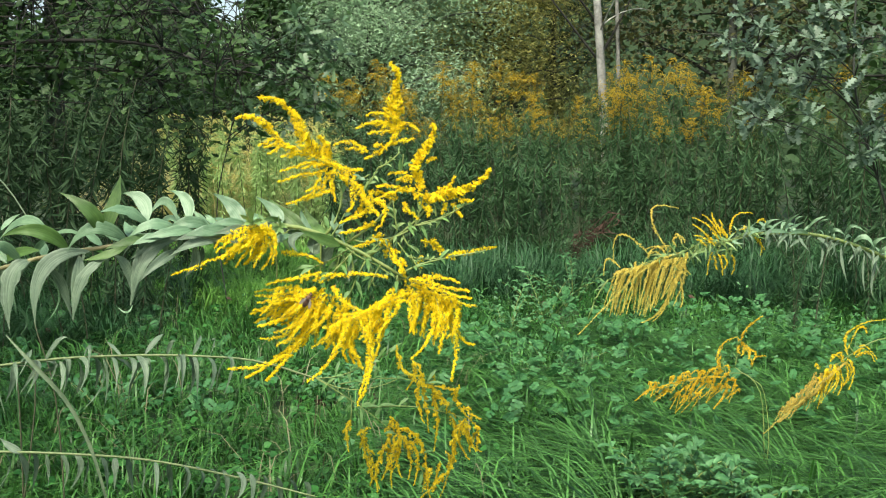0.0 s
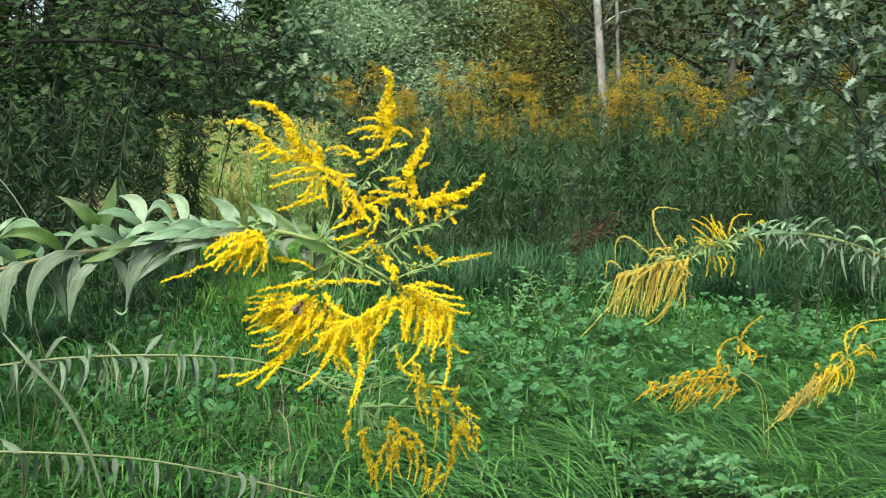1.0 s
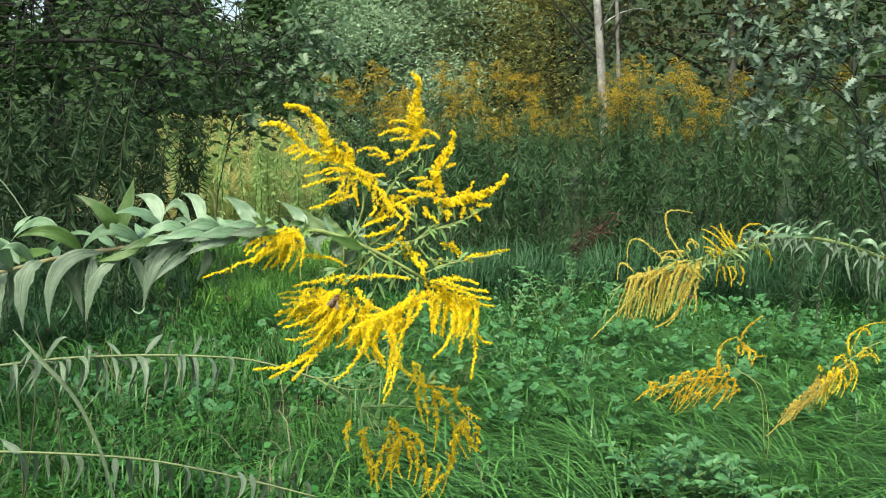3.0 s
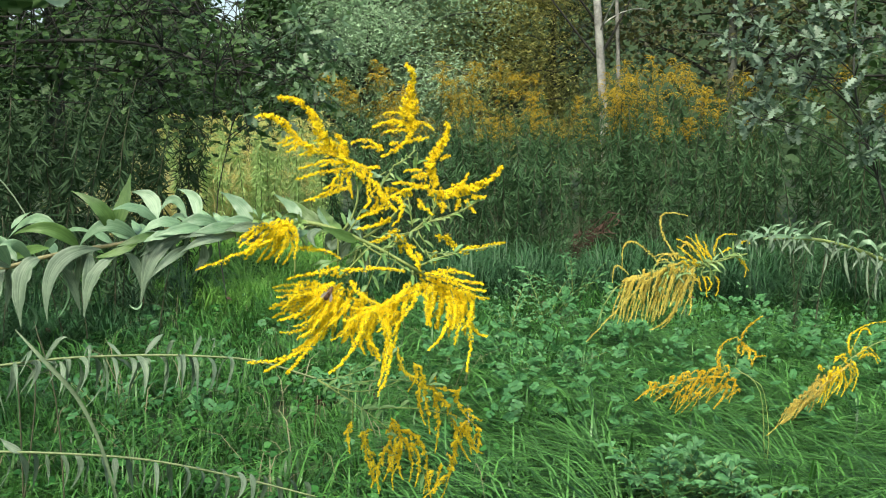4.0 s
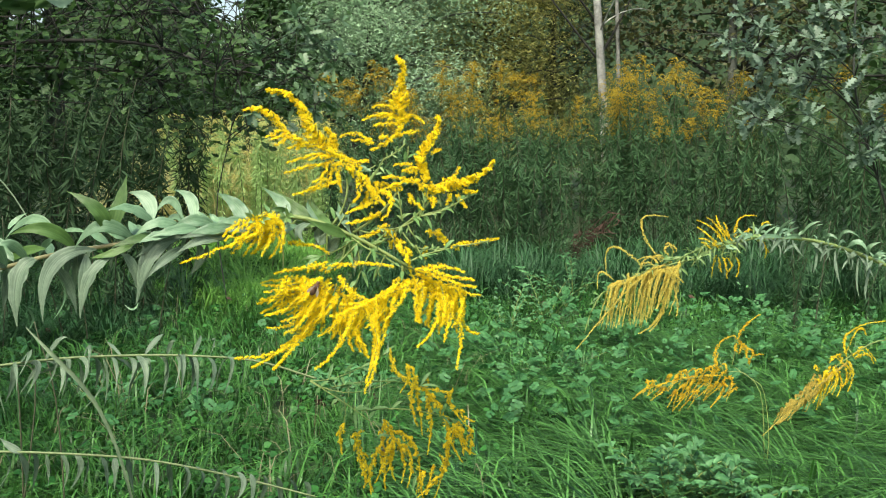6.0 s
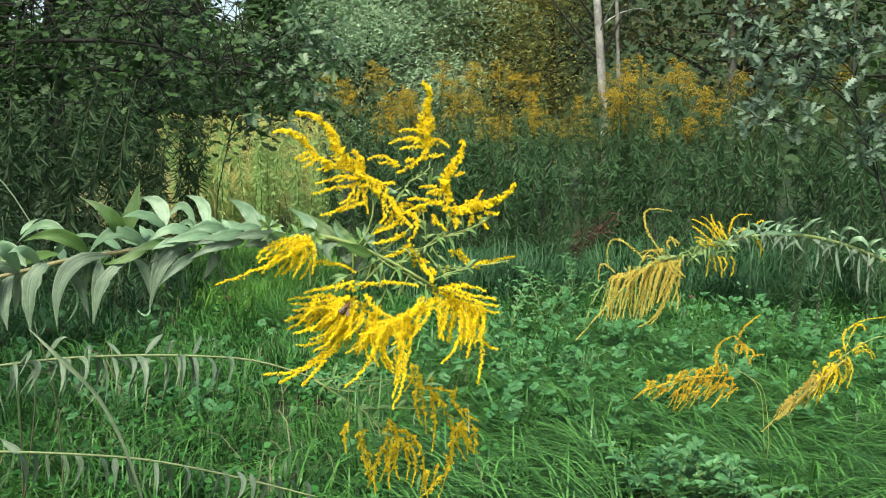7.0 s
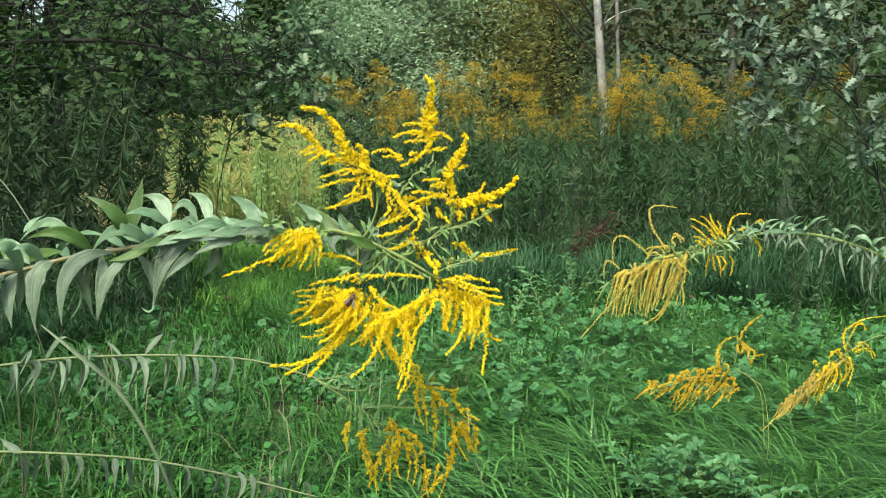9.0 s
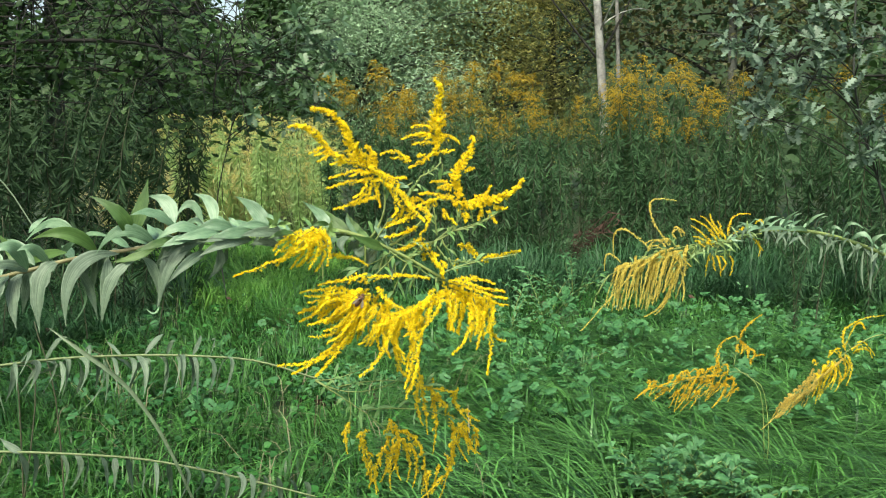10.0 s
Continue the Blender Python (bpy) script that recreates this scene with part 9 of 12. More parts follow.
spray(front_panicle, (-0.044, -0.001, -0.005), (-0.053, -0.005, -0.027), (-0.074, -0.013, -0.099), 0.0033, 1)
spray(front_panicle, (-0.049, 0.001, -0.007), (-0.045, 0.001, -0.038), (-0.067, -0.004, -0.097), 0.0033, 1)
spray(front_panicle, (-0.035, 0.002, 0.005), (-0.044, 0.001, -0.023), (-0.070, -0.009, -0.120), 0.0033, 1)
spray(front_panicle, (-0.024, 0.002, 0.003), (-0.042, 0.001, -0.031), (-0.059, -0.008, -0.118), 0.0033, 1)
spray(front_panicle, (-0.017, 0.001, 0.011), (-0.034, -0.003, -0.029), (-0.056, -0.013, -0.110), 0.0033, 1)
spray(front_panicle, (-0.014, 0.001, 0.010), (-0.025, -0.001, -0.019), (-0.056, -0.012, -0.115), 0.0033, 1)
spray(front_panicle, (-0.011, 0.001, 0.010), (-0.021, -0.003, -0.023), (-0.042, -0.012, -0.100), 0.0033, 1)
spray(front_panicle, (-0.000, 0.005, 0.005), (-0.015, 0.008, -0.029), (-0.035, 0.004, -0.094), 0.0033, 1)
spray(front_panicle, (-0.000, -0.004, 0.004), (-0.014, -0.012, -0.014), (-0.040, -0.025, -0.098), 0.0033, 1)
spray(front_panicle, (0.015, 0.005, 0.012), (0.006, 0.008, -0.015), (-0.018, 0.003, -0.083), 0.0033, 1)
spray(front_panicle, (0.019, -0.001, 0.013), (0.008, -0.010, -0.021), (-0.022, -0.018, -0.080), 0.0033, 1)
spray(front_panicle, (0.021, 0.005, 0.007), (0.008, 0.010, -0.018), (-0.016, 0.006, -0.085), 0.0033, 1)
spray(front_panicle, (0.034, -0.004, 0.015), (0.020, -0.017, -0.019), (-0.005, -0.027, -0.071), 0.0033, 1)
spray(front_panicle, (0.038, 0.003, 0.025), (0.027, -0.002, -0.015), (0.004, -0.009, -0.077), 0.0033, 1)
spray(front_panicle, (0.031, -0.001, -0.001), (0.029, -0.006, -0.038), (0.007, -0.014, -0.097), 0.0033, 1)
spray(front_panicle, (0.005, 0.000, -0.021), (-0.007, -0.003, -0.096), (-0.048, -0.005, -0.130), 0.0033, 1)
spray(front_panicle, (0.012, -0.002, 0.014), (0.011, -0.011, -0.005), (0.035, -0.016, -0.026), 0.0033, 1)
SPRAY_LOOK.update(flower=M_FLOWER_OLD)
rachis = Buf()
rachis.bow((0.026, 0.001, 0.007), (-0.039, -0.001, -0.010), (-0.124, -0.004, -0.039), 0.0025)
back_panicle = part("panicle", rachis.mesh("panicle", [M_STALK]), right_goldenrod, "upper sprays of yellow florets among small leaves")
branchlet(back_panicle, (-0.052, -0.001, -0.007), (-0.072, -0.002, -0.016), (-0.089, -0.003, -0.026), 0.0025)
branchlet(back_panicle, (-0.013, 0.000, 0.000), (0.007, 0.000, 0.000), (0.010, -0.001, -0.010), 0.0025)
branchlet(back_panicle, (-0.039, -0.001, -0.007), (-0.046, -0.003, -0.026), (-0.050, -0.005, -0.046), 0.0025)
branchlet(back_panicle, (-0.072, -0.002, -0.020), (-0.079, -0.004, -0.033), (-0.081, -0.005, -0.046), 0.0025)
leafy_twig(back_panicle, (-0.035, -0.009, -0.004), (-0.120, -0.009, -0.015), 16, (0.0182, 0.0389), 0.0027, M_LEAF_YOUNG, 0.0015)
leafy_twig(back_panicle, (-0.120, -0.009, -0.015), (-0.197, -0.009, -0.049), 16, (0.0182, 0.0389), 0.0027, M_LEAF_YOUNG, 0.0015)
leafy_twig(back_panicle, (-0.094, -0.009, -0.012), (-0.138, -0.009, -0.045), 10, (0.0182, 0.0389), 0.0027, M_LEAF_YOUNG, 0.0015)
leafy_twig(back_panicle, (-0.068, -0.009, -0.010), (-0.053, -0.009, -0.045), 8, (0.0182, 0.0389), 0.0027, M_LEAF_YOUNG, 0.0015)
leafy_twig(back_panicle, (-0.126, -0.009, -0.019), (-0.151, -0.009, -0.065), 8, (0.0182, 0.0389), 0.0027, M_LEAF_YOUNG, 0.0015)
leafy_twig(back_panicle, (-0.165, -0.009, -0.038), (-0.183, -0.009, -0.078), 7, (0.0182, 0.0389), 0.0027, M_LEAF_YOUNG, 0.0015)
leafy_twig(back_panicle, (-0.042, -0.009, -0.004), (-0.003, -0.009, 0.011), 9, (0.0182, 0.0389), 0.0027, M_LEAF_YOUNG, 0.0015)
spray(back_panicle, (-0.079, -0.005, -0.013), (-0.100, -0.006, 0.020), (-0.140, -0.006, 0.042), 0.0034, 1)
spray(back_panicle, (-0.073, -0.006, -0.006), (-0.095, -0.010, 0.027), (-0.120, -0.011, 0.049), 0.0034, 1)
spray(back_panicle, (-0.065, 0.001, -0.000), (-0.084, 0.005, 0.028), (-0.093, 0.009, 0.052), 0.0034, 1)
spray(back_panicle, (-0.063, 0.001, 0.002), (-0.071, 0.006, 0.026), (-0.075, 0.007, 0.036), 0.0034, 1)
spray(back_panicle, (-0.087, -0.009, -0.019), (-0.116, -0.017, 0.008), (-0.143, -0.019, 0.028), 0.0034, 1)
spray(back_panicle, (-0.090, -0.007, -0.023), (-0.114, -0.012, -0.005), (-0.137, -0.014, 0.001), 0.0034, 1)
spray(back_panicle, (-0.052, 0.000, 0.003), (-0.039, 0.005, 0.046), (0.000, 0.006, 0.051), 0.0034, 0.9)
spray(back_panicle, (0.012, -0.001, 0.029), (0.020, -0.006, 0.037), (0.027, -0.010, 0.032), 0.0034, 1)
spray(back_panicle, (-0.090, 0.002, -0.040), (-0.094, 0.009, -0.061), (-0.099, 0.010, -0.094), 0.0034, 1)
spray(back_panicle, (-0.079, -0.006, -0.045), (-0.072, -0.009, -0.065), (-0.069, -0.012, -0.091), 0.0034, 1)
spray(back_panicle, (-0.049, -0.004, -0.046), (-0.041, -0.005, -0.065), (-0.046, -0.007, -0.089), 0.0034, 1)
spray(back_panicle, (-0.073, -0.008, -0.045), (-0.061, -0.014, -0.058), (-0.068, -0.018, -0.077), 0.0034, 1)
spray(back_panicle, (0.003, 0.001, -0.007), (0.022, 0.003, -0.020), (0.022, 0.002, -0.046), 0.0034, 1)
spray(back_panicle, (0.008, 0.003, -0.007), (0.017, 0.009, -0.014), (0.033, 0.010, -0.034), 0.0034, 1)
spray(back_panicle, (-0.088, -0.003, -0.046), (-0.083, -0.001, -0.066), (-0.079, -0.001, -0.079), 0.0034, 1)
spray(back_panicle, (-0.107, -0.009, -0.025), (-0.123, -0.019, -0.011), (-0.134, -0.023, -0.008), 0.0034, 1)
spray(back_panicle, (-0.059, -0.002, -0.006), (-0.069, -0.001, 0.011), (-0.090, 0.000, 0.024), 0.0034, 1)
spray(back_panicle, (-0.013, 0.002, 0.020), (-0.026, 0.001, 0.013), (-0.039, 0.000, 0.007), 0.0034, 1)

# two more drooping panicles over the grass
drooping_goldenrod = empty("goldenrod", (1.28, 2.15, 0), "drooping goldenrod panicle hanging over the grass", "flower", "arching goldenrods")
buf = Buf()
buf.tube(smooth_points([(0, 0, 0), (0.0, 0, 0.25), (-0.06, -0.02, 0.5), V3((0.979, 2.064, 0.566)) - V3((1.28, 2.15, 0))]), 0.005, 0.003, 8)
part("stem", buf.mesh("stem", [M_STALK]), drooping_goldenrod)
rachis = Buf()
rachis.bow((0.000, -0.005, -0.043), (-0.085, -0.009, -0.083), (-0.235, -0.024, -0.211), 0.0016)
drooping_panicle = part("panicle", rachis.mesh("panicle", [M_STALK]), drooping_goldenrod)
branchlet(drooping_panicle, (-0.072, -0.008, -0.074), (-0.082, -0.007, -0.062), (-0.085, -0.009, -0.078), 0.0016)
SPRAY_LOOK.update(flower=M_FLOWER_OLD)
spray(drooping_panicle, (-0.085, -0.009, -0.078), (-0.079, -0.003, -0.025), (0.000, -0.000, -0.001), 0.0033, 0.9)
spray(drooping_panicle, (-0.041, -0.004, -0.031), (-0.060, -0.002, -0.019), (-0.085, -0.008, -0.068), 0.0033, 0.8)
spray(drooping_panicle, (-0.058, -0.005, -0.082), (-0.042, 0.006, -0.059), (-0.013, 0.005, -0.092), 0.0033, 1)
spray(drooping_panicle, (-0.067, -0.011, -0.083), (-0.043, -0.013, -0.073), (-0.028, -0.016, -0.092), 0.0033, 1)
spray(drooping_panicle, (-0.072, -0.014, -0.077), (-0.066, -0.021, -0.065), (-0.055, -0.024, -0.062), 0.0033, 1)
spray(drooping_panicle, (-0.086, -0.013, -0.086), (-0.076, -0.021, -0.116), (-0.087, -0.028, -0.152), 0.0033, 1)
spray(drooping_panicle, (-0.090, -0.007, -0.094), (-0.081, -0.005, -0.126), (-0.090, -0.005, -0.146), 0.0033, 1)
spray(drooping_panicle, (-0.099, -0.015, -0.092), (-0.108, -0.019, -0.072), (-0.122, -0.024, -0.084), 0.0033, 1)
spray(drooping_panicle, (-0.108, -0.006, -0.100), (-0.092, -0.001, -0.134), (-0.100, -0.002, -0.172), 0.0033, 1)
spray(drooping_panicle, (-0.118, -0.015, -0.102), (-0.110, -0.022, -0.123), (-0.131, -0.028, -0.156), 0.0033, 1)
spray(drooping_panicle, (-0.120, -0.009, -0.104), (-0.123, -0.006, -0.115), (-0.135, -0.009, -0.155), 0.0033, 1)
spray(drooping_panicle, (-0.125, -0.010, -0.113), (-0.115, -0.009, -0.136), (-0.132, -0.011, -0.174), 0.0033, 1)
spray(drooping_panicle, (-0.133, -0.016, -0.111), (-0.140, -0.023, -0.120), (-0.154, -0.029, -0.157), 0.0033, 1)
spray(drooping_panicle, (-0.135, -0.013, -0.121), (-0.130, -0.016, -0.143), (-0.143, -0.020, -0.185), 0.0033, 1)
spray(drooping_panicle, (-0.149, -0.013, -0.130), (-0.140, -0.013, -0.153), (-0.150, -0.017, -0.197), 0.0033, 1)
spray(drooping_panicle, (-0.149, -0.016, -0.111), (-0.157, -0.019, -0.097), (-0.161, -0.022, -0.103), 0.0033, 1)
spray(drooping_panicle, (-0.122, -0.010, -0.093), (-0.112, -0.008, -0.081), (-0.094, -0.009, -0.093), 0.0033, 1)
spray(drooping_panicle, (-0.064, -0.008, -0.085), (-0.050, -0.004, -0.076), (-0.035, -0.003, -0.077), 0.0033, 1)
spray(drooping_panicle, (-0.092, -0.005, -0.094), (-0.069, 0.003, -0.119), (-0.086, 0.003, -0.152), 0.0033, 1)
spray(drooping_panicle, (-0.118, -0.015, -0.103), (-0.109, -0.022, -0.127), (-0.121, -0.028, -0.159), 0.0033, 1)
spray(drooping_panicle, (-0.116, -0.016, -0.101), (-0.121, -0.025, -0.118), (-0.140, -0.031, -0.148), 0.0033, 1)
spray(drooping_panicle, (-0.118, -0.012, -0.111), (-0.121, -0.014, -0.124), (-0.136, -0.018, -0.160), 0.0033, 1)
spray(drooping_panicle, (-0.134, -0.012, -0.113), (-0.121, -0.011, -0.124), (-0.135, -0.014, -0.165), 0.0033, 1)
spray(drooping_panicle, (-0.127, -0.014, -0.120), (-0.136, -0.015, -0.129), (-0.142, -0.021, -0.178), 0.0033, 1)
spray(drooping_panicle, (-0.133, -0.009, -0.123), (-0.132, -0.002, -0.144), (-0.141, -0.003, -0.185), 0.0033, 1)
spray(drooping_panicle, (-0.151, -0.018, -0.128), (-0.149, -0.027, -0.145), (-0.164, -0.033, -0.177), 0.0033, 1)
SPRAY_LOOK.update(flower=M_FLOWER_DRY)
spray(drooping_panicle, (-0.085, -0.011, -0.093), (-0.166, -0.032, -0.151), (-0.282, -0.058, -0.243), 0.0033, 0.9)
spray(drooping_panicle, (-0.142, -0.014, -0.121), (-0.147, -0.015, -0.131), (-0.160, -0.019, -0.167), 0.0033, 1)
spray(drooping_panicle, (-0.153, -0.015, -0.130), (-0.158, -0.017, -0.139), (-0.171, -0.021, -0.174), 0.0033, 1)
spray(drooping_panicle, (-0.160, -0.020, -0.138), (-0.158, -0.029, -0.158), (-0.185, -0.033, -0.172), 0.0033, 1)
spray(drooping_panicle, (-0.164, -0.016, -0.139), (-0.169, -0.018, -0.148), (-0.182, -0.022, -0.180), 0.0033, 1)
spray(drooping_panicle, (-0.168, -0.017, -0.148), (-0.166, -0.021, -0.170), (-0.178, -0.025, -0.201), 0.0033, 1)
spray(drooping_panicle, (-0.175, -0.018, -0.147), (-0.181, -0.022, -0.156), (-0.194, -0.027, -0.187), 0.0033, 1)
spray(drooping_panicle, (-0.178, -0.014, -0.158), (-0.174, -0.011, -0.182), (-0.191, -0.010, -0.193), 0.0033, 1)
spray(drooping_panicle, (-0.182, -0.012, -0.158), (-0.183, -0.002, -0.171), (-0.194, -0.001, -0.201), 0.0033, 1)
spray(drooping_panicle, (-0.187, -0.013, -0.167), (-0.183, -0.005, -0.192), (-0.192, -0.002, -0.205), 0.0033, 1)
spray(drooping_panicle, (-0.197, -0.022, -0.165), (-0.204, -0.030, -0.173), (-0.217, -0.035, -0.199), 0.0033, 1)
spray(drooping_panicle, (-0.201, -0.021, -0.174), (-0.203, -0.027, -0.196), (-0.217, -0.030, -0.217), 0.0033, 1)
spray(drooping_panicle, (-0.204, -0.014, -0.176), (-0.205, -0.006, -0.189), (-0.216, -0.005, -0.215), 0.0033, 1)
spray(drooping_panicle, (-0.215, -0.026, -0.182), (-0.218, -0.038, -0.202), (-0.245, -0.044, -0.222), 0.0033, 1)
spray(drooping_panicle, (-0.219, -0.026, -0.182), (-0.227, -0.036, -0.189), (-0.241, -0.042, -0.211), 0.0033, 1)
spray(drooping_panicle, (-0.221, -0.027, -0.191), (-0.230, -0.039, -0.210), (-0.246, -0.044, -0.219), 0.0033, 1)
spray(drooping_panicle, (-0.225, -0.016, -0.194), (-0.227, -0.007, -0.207), (-0.238, -0.006, -0.229), 0.0033, 1)
spray(drooping_panicle, (-0.154, -0.013, -0.118), (-0.166, -0.016, -0.143), (-0.172, -0.020, -0.174), 0.0033, 1)
spray(drooping_panicle, (-0.149, -0.016, -0.129), (-0.140, -0.018, -0.142), (-0.163, -0.023, -0.176), 0.0033, 1)
spray(drooping_panicle, (-0.157, -0.021, -0.136), (-0.156, -0.031, -0.152), (-0.185, -0.037, -0.170), 0.0033, 1)
spray(drooping_panicle, (-0.158, -0.011, -0.139), (-0.167, -0.004, -0.159), (-0.170, -0.005, -0.194), 0.0033, 1)
spray(drooping_panicle, (-0.166, -0.011, -0.153), (-0.162, -0.001, -0.163), (-0.174, -0.001, -0.205), 0.0033, 1)
spray(drooping_panicle, (-0.179, -0.016, -0.162), (-0.177, -0.013, -0.176), (-0.191, -0.014, -0.195), 0.0033, 1)
spray(drooping_panicle, (-0.195, -0.013, -0.164), (-0.184, -0.006, -0.184), (-0.200, -0.006, -0.210), 0.0033, 1)
spray(drooping_panicle, (-0.195, -0.019, -0.174), (-0.200, -0.019, -0.187), (-0.218, -0.021, -0.208), 0.0033, 1)
spray(drooping_panicle, (-0.208, -0.022, -0.174), (-0.208, -0.028, -0.183), (-0.221, -0.032, -0.207), 0.0033, 1)
spray(drooping_panicle, (-0.212, -0.024, -0.172), (-0.216, -0.033, -0.188), (-0.230, -0.038, -0.213), 0.0033, 1)
spray(drooping_panicle, (-0.212, -0.023, -0.182), (-0.222, -0.030, -0.202), (-0.242, -0.034, -0.220), 0.0033, 1)
spray(drooping_panicle, (-0.218, -0.027, -0.193), (-0.225, -0.035, -0.195), (-0.243, -0.041, -0.221), 0.0033, 1)
nodding_goldenrod = empty("goldenrod", (0.901, 2.607, 0.000), "small nodding goldenrod with an orange-yellow panicle", "flower", "arching goldenrods")
buf = Buf()
buf.tube(smooth_points([(0, 0, 0), (0.02, 0, 0.15), (0.0, 0, 0.3), V3((0.877, 2.641, 0.330)) - V3((0.901, 2.607, 0.000))]), 0.0014, 0.0009, 8)
buf.tube(smooth_points([(0.01, 0, 0.1), (-0.01, 0, 0.3), V3((0.829, 2.645, 0.362)) - V3((0.901, 2.607, 0.000))]), 0.0013, 0.0009, 8)
part("stem", buf.mesh("stem", [M_STALK]), nodding_goldenrod)
rachis = Buf()
rachis.bow((-0.024, -0.019, -0.171), (-0.104, -0.018, -0.158), (-0.297, -0.023, -0.206), 0.0016)
nodding_panicle = part("panicle", rachis.mesh("panicle", [M_STALK]), nodding_goldenrod)
branchlet(nodding_panicle, (-0.096, -0.018, -0.158), (-0.101, -0.016, -0.139), (-0.108, -0.014, -0.123), 0.0016)
branchlet(nodding_panicle, (-0.072, -0.016, -0.139), (-0.064, -0.011, -0.099), (-0.064, -0.007, -0.059), 0.0016)
SPRAY_LOOK.update(flower=M_FLOWER_ORANGE, fine=0.8, slim=1.5)
spray(nodding_panicle, (-0.312, 0.004, -0.195), (-0.306, -0.016, -0.190), (-0.328, -0.037, -0.217), 0.0034, 0.92)
spray(nodding_panicle, (-0.302, -0.026, -0.196), (-0.302, -0.016, -0.196), (-0.341, -0.045, -0.215), 0.0034, 0.84)
spray(nodding_panicle, (-0.296, -0.033, -0.189), (-0.294, -0.016, -0.193), (-0.310, -0.021, -0.224), 0.0034, 1.30)
spray(nodding_panicle, (-0.277, -0.013, -0.205), (-0.279, -0.016, -0.201), (-0.316, -0.040, -0.220), 0.0034, 1.25)
spray(nodding_panicle, (-0.273, -0.001, -0.220), (-0.265, -0.016, -0.214), (-0.304, -0.034, -0.236), 0.0034, 1.16)
spray(nodding_panicle, (-0.254, 0.002, -0.215), (-0.266, -0.016, -0.207), (-0.293, -0.012, -0.231), 0.0034, 1.15)
spray(nodding_panicle, (-0.253, -0.016, -0.174), (-0.252, -0.016, -0.174), (-0.267, -0.018, -0.207), 0.0034, 1.25)
spray(nodding_panicle, (-0.244, -0.002, -0.178), (-0.246, -0.016, -0.173), (-0.266, -0.010, -0.206), 0.0034, 0.99)
spray(nodding_panicle, (-0.235, -0.024, -0.177), (-0.228, -0.016, -0.180), (-0.259, -0.045, -0.206), 0.0034, 1.18)
spray(nodding_panicle, (-0.240, -0.018, -0.220), (-0.234, -0.016, -0.222), (-0.255, -0.029, -0.256), 0.0034, 1.01)
spray(nodding_panicle, (-0.229, -0.003, -0.175), (-0.229, -0.016, -0.172), (-0.253, -0.026, -0.201), 0.0034, 0.98)
spray(nodding_panicle, (-0.231, -0.013, -0.216), (-0.229, -0.016, -0.221), (-0.238, -0.016, -0.271), 0.0034, 0.99)
spray(nodding_panicle, (-0.205, 0.003, -0.208), (-0.217, -0.016, -0.202), (-0.251, -0.015, -0.233), 0.0034, 0.82)
spray(nodding_panicle, (-0.219, -0.012, -0.229), (-0.207, -0.016, -0.231), (-0.240, -0.026, -0.270), 0.0034, 0.84)
spray(nodding_panicle, (-0.203, -0.007, -0.163), (-0.205, -0.016, -0.161), (-0.221, -0.017, -0.194), 0.0034, 1.02)
spray(nodding_panicle, (-0.212, -0.031, -0.196), (-0.207, -0.016, -0.202), (-0.221, -0.017, -0.240), 0.0034, 1.02)
spray(nodding_panicle, (-0.194, -0.006, -0.184), (-0.194, -0.016, -0.181), (-0.211, -0.026, -0.209), 0.0034, 1.28)
spray(nodding_panicle, (-0.204, -0.036, -0.204), (-0.192, -0.016, -0.210), (-0.227, -0.021, -0.243), 0.0034, 1.12)
spray(nodding_panicle, (-0.170, 0.003, -0.191), (-0.185, -0.016, -0.191), (-0.205, -0.031, -0.236), 0.0034, 1.07)
spray(nodding_panicle, (-0.184, -0.024, -0.216), (-0.179, -0.016, -0.223), (-0.219, -0.012, -0.272), 0.0034, 1.19)
spray(nodding_panicle, (-0.166, -0.002, -0.169), (-0.176, -0.016, -0.171), (-0.194, -0.018, -0.220), 0.0034, 1.11)
spray(nodding_panicle, (-0.168, -0.016, -0.216), (-0.170, -0.016, -0.220), (-0.196, -0.025, -0.263), 0.0034, 1.01)
spray(nodding_panicle, (-0.156, -0.003, -0.161), (-0.165, -0.016, -0.158), (-0.191, -0.035, -0.185), 0.0034, 0.86)
spray(nodding_panicle, (-0.165, -0.021, -0.181), (-0.164, -0.016, -0.187), (-0.196, -0.007, -0.236), 0.0034, 1.01)
spray(nodding_panicle, (-0.144, -0.005, -0.182), (-0.149, -0.016, -0.180), (-0.186, -0.014, -0.216), 0.0034, 0.98)
spray(nodding_panicle, (-0.151, -0.030, -0.181), (-0.144, -0.016, -0.188), (-0.190, -0.021, -0.230), 0.0034, 1.19)
spray(nodding_panicle, (-0.135, -0.012, -0.148), (-0.135, -0.016, -0.149), (-0.178, -0.011, -0.190), 0.0034, 0.85)
spray(nodding_panicle, (-0.149, -0.021, -0.197), (-0.133, -0.016, -0.199), (-0.175, -0.013, -0.237), 0.0034, 1.13)
spray(nodding_panicle, (-0.132, -0.015, -0.180), (-0.131, -0.016, -0.183), (-0.157, -0.041, -0.218), 0.0034, 0.96)
spray(nodding_panicle, (-0.131, -0.005, -0.205), (-0.131, -0.016, -0.204), (-0.158, -0.042, -0.234), 0.0034, 1.02)
spray(nodding_panicle, (-0.115, -0.006, -0.161), (-0.125, -0.016, -0.159), (-0.132, -0.013, -0.194), 0.0034, 1.08)
spray(nodding_panicle, (-0.109, 0.002, -0.200), (-0.116, -0.016, -0.196), (-0.141, -0.006, -0.236), 0.0034, 1.08)
spray(nodding_panicle, (-0.107, -0.000, -0.156), (-0.113, -0.016, -0.153), (-0.144, -0.022, -0.188), 0.0034, 0.83)
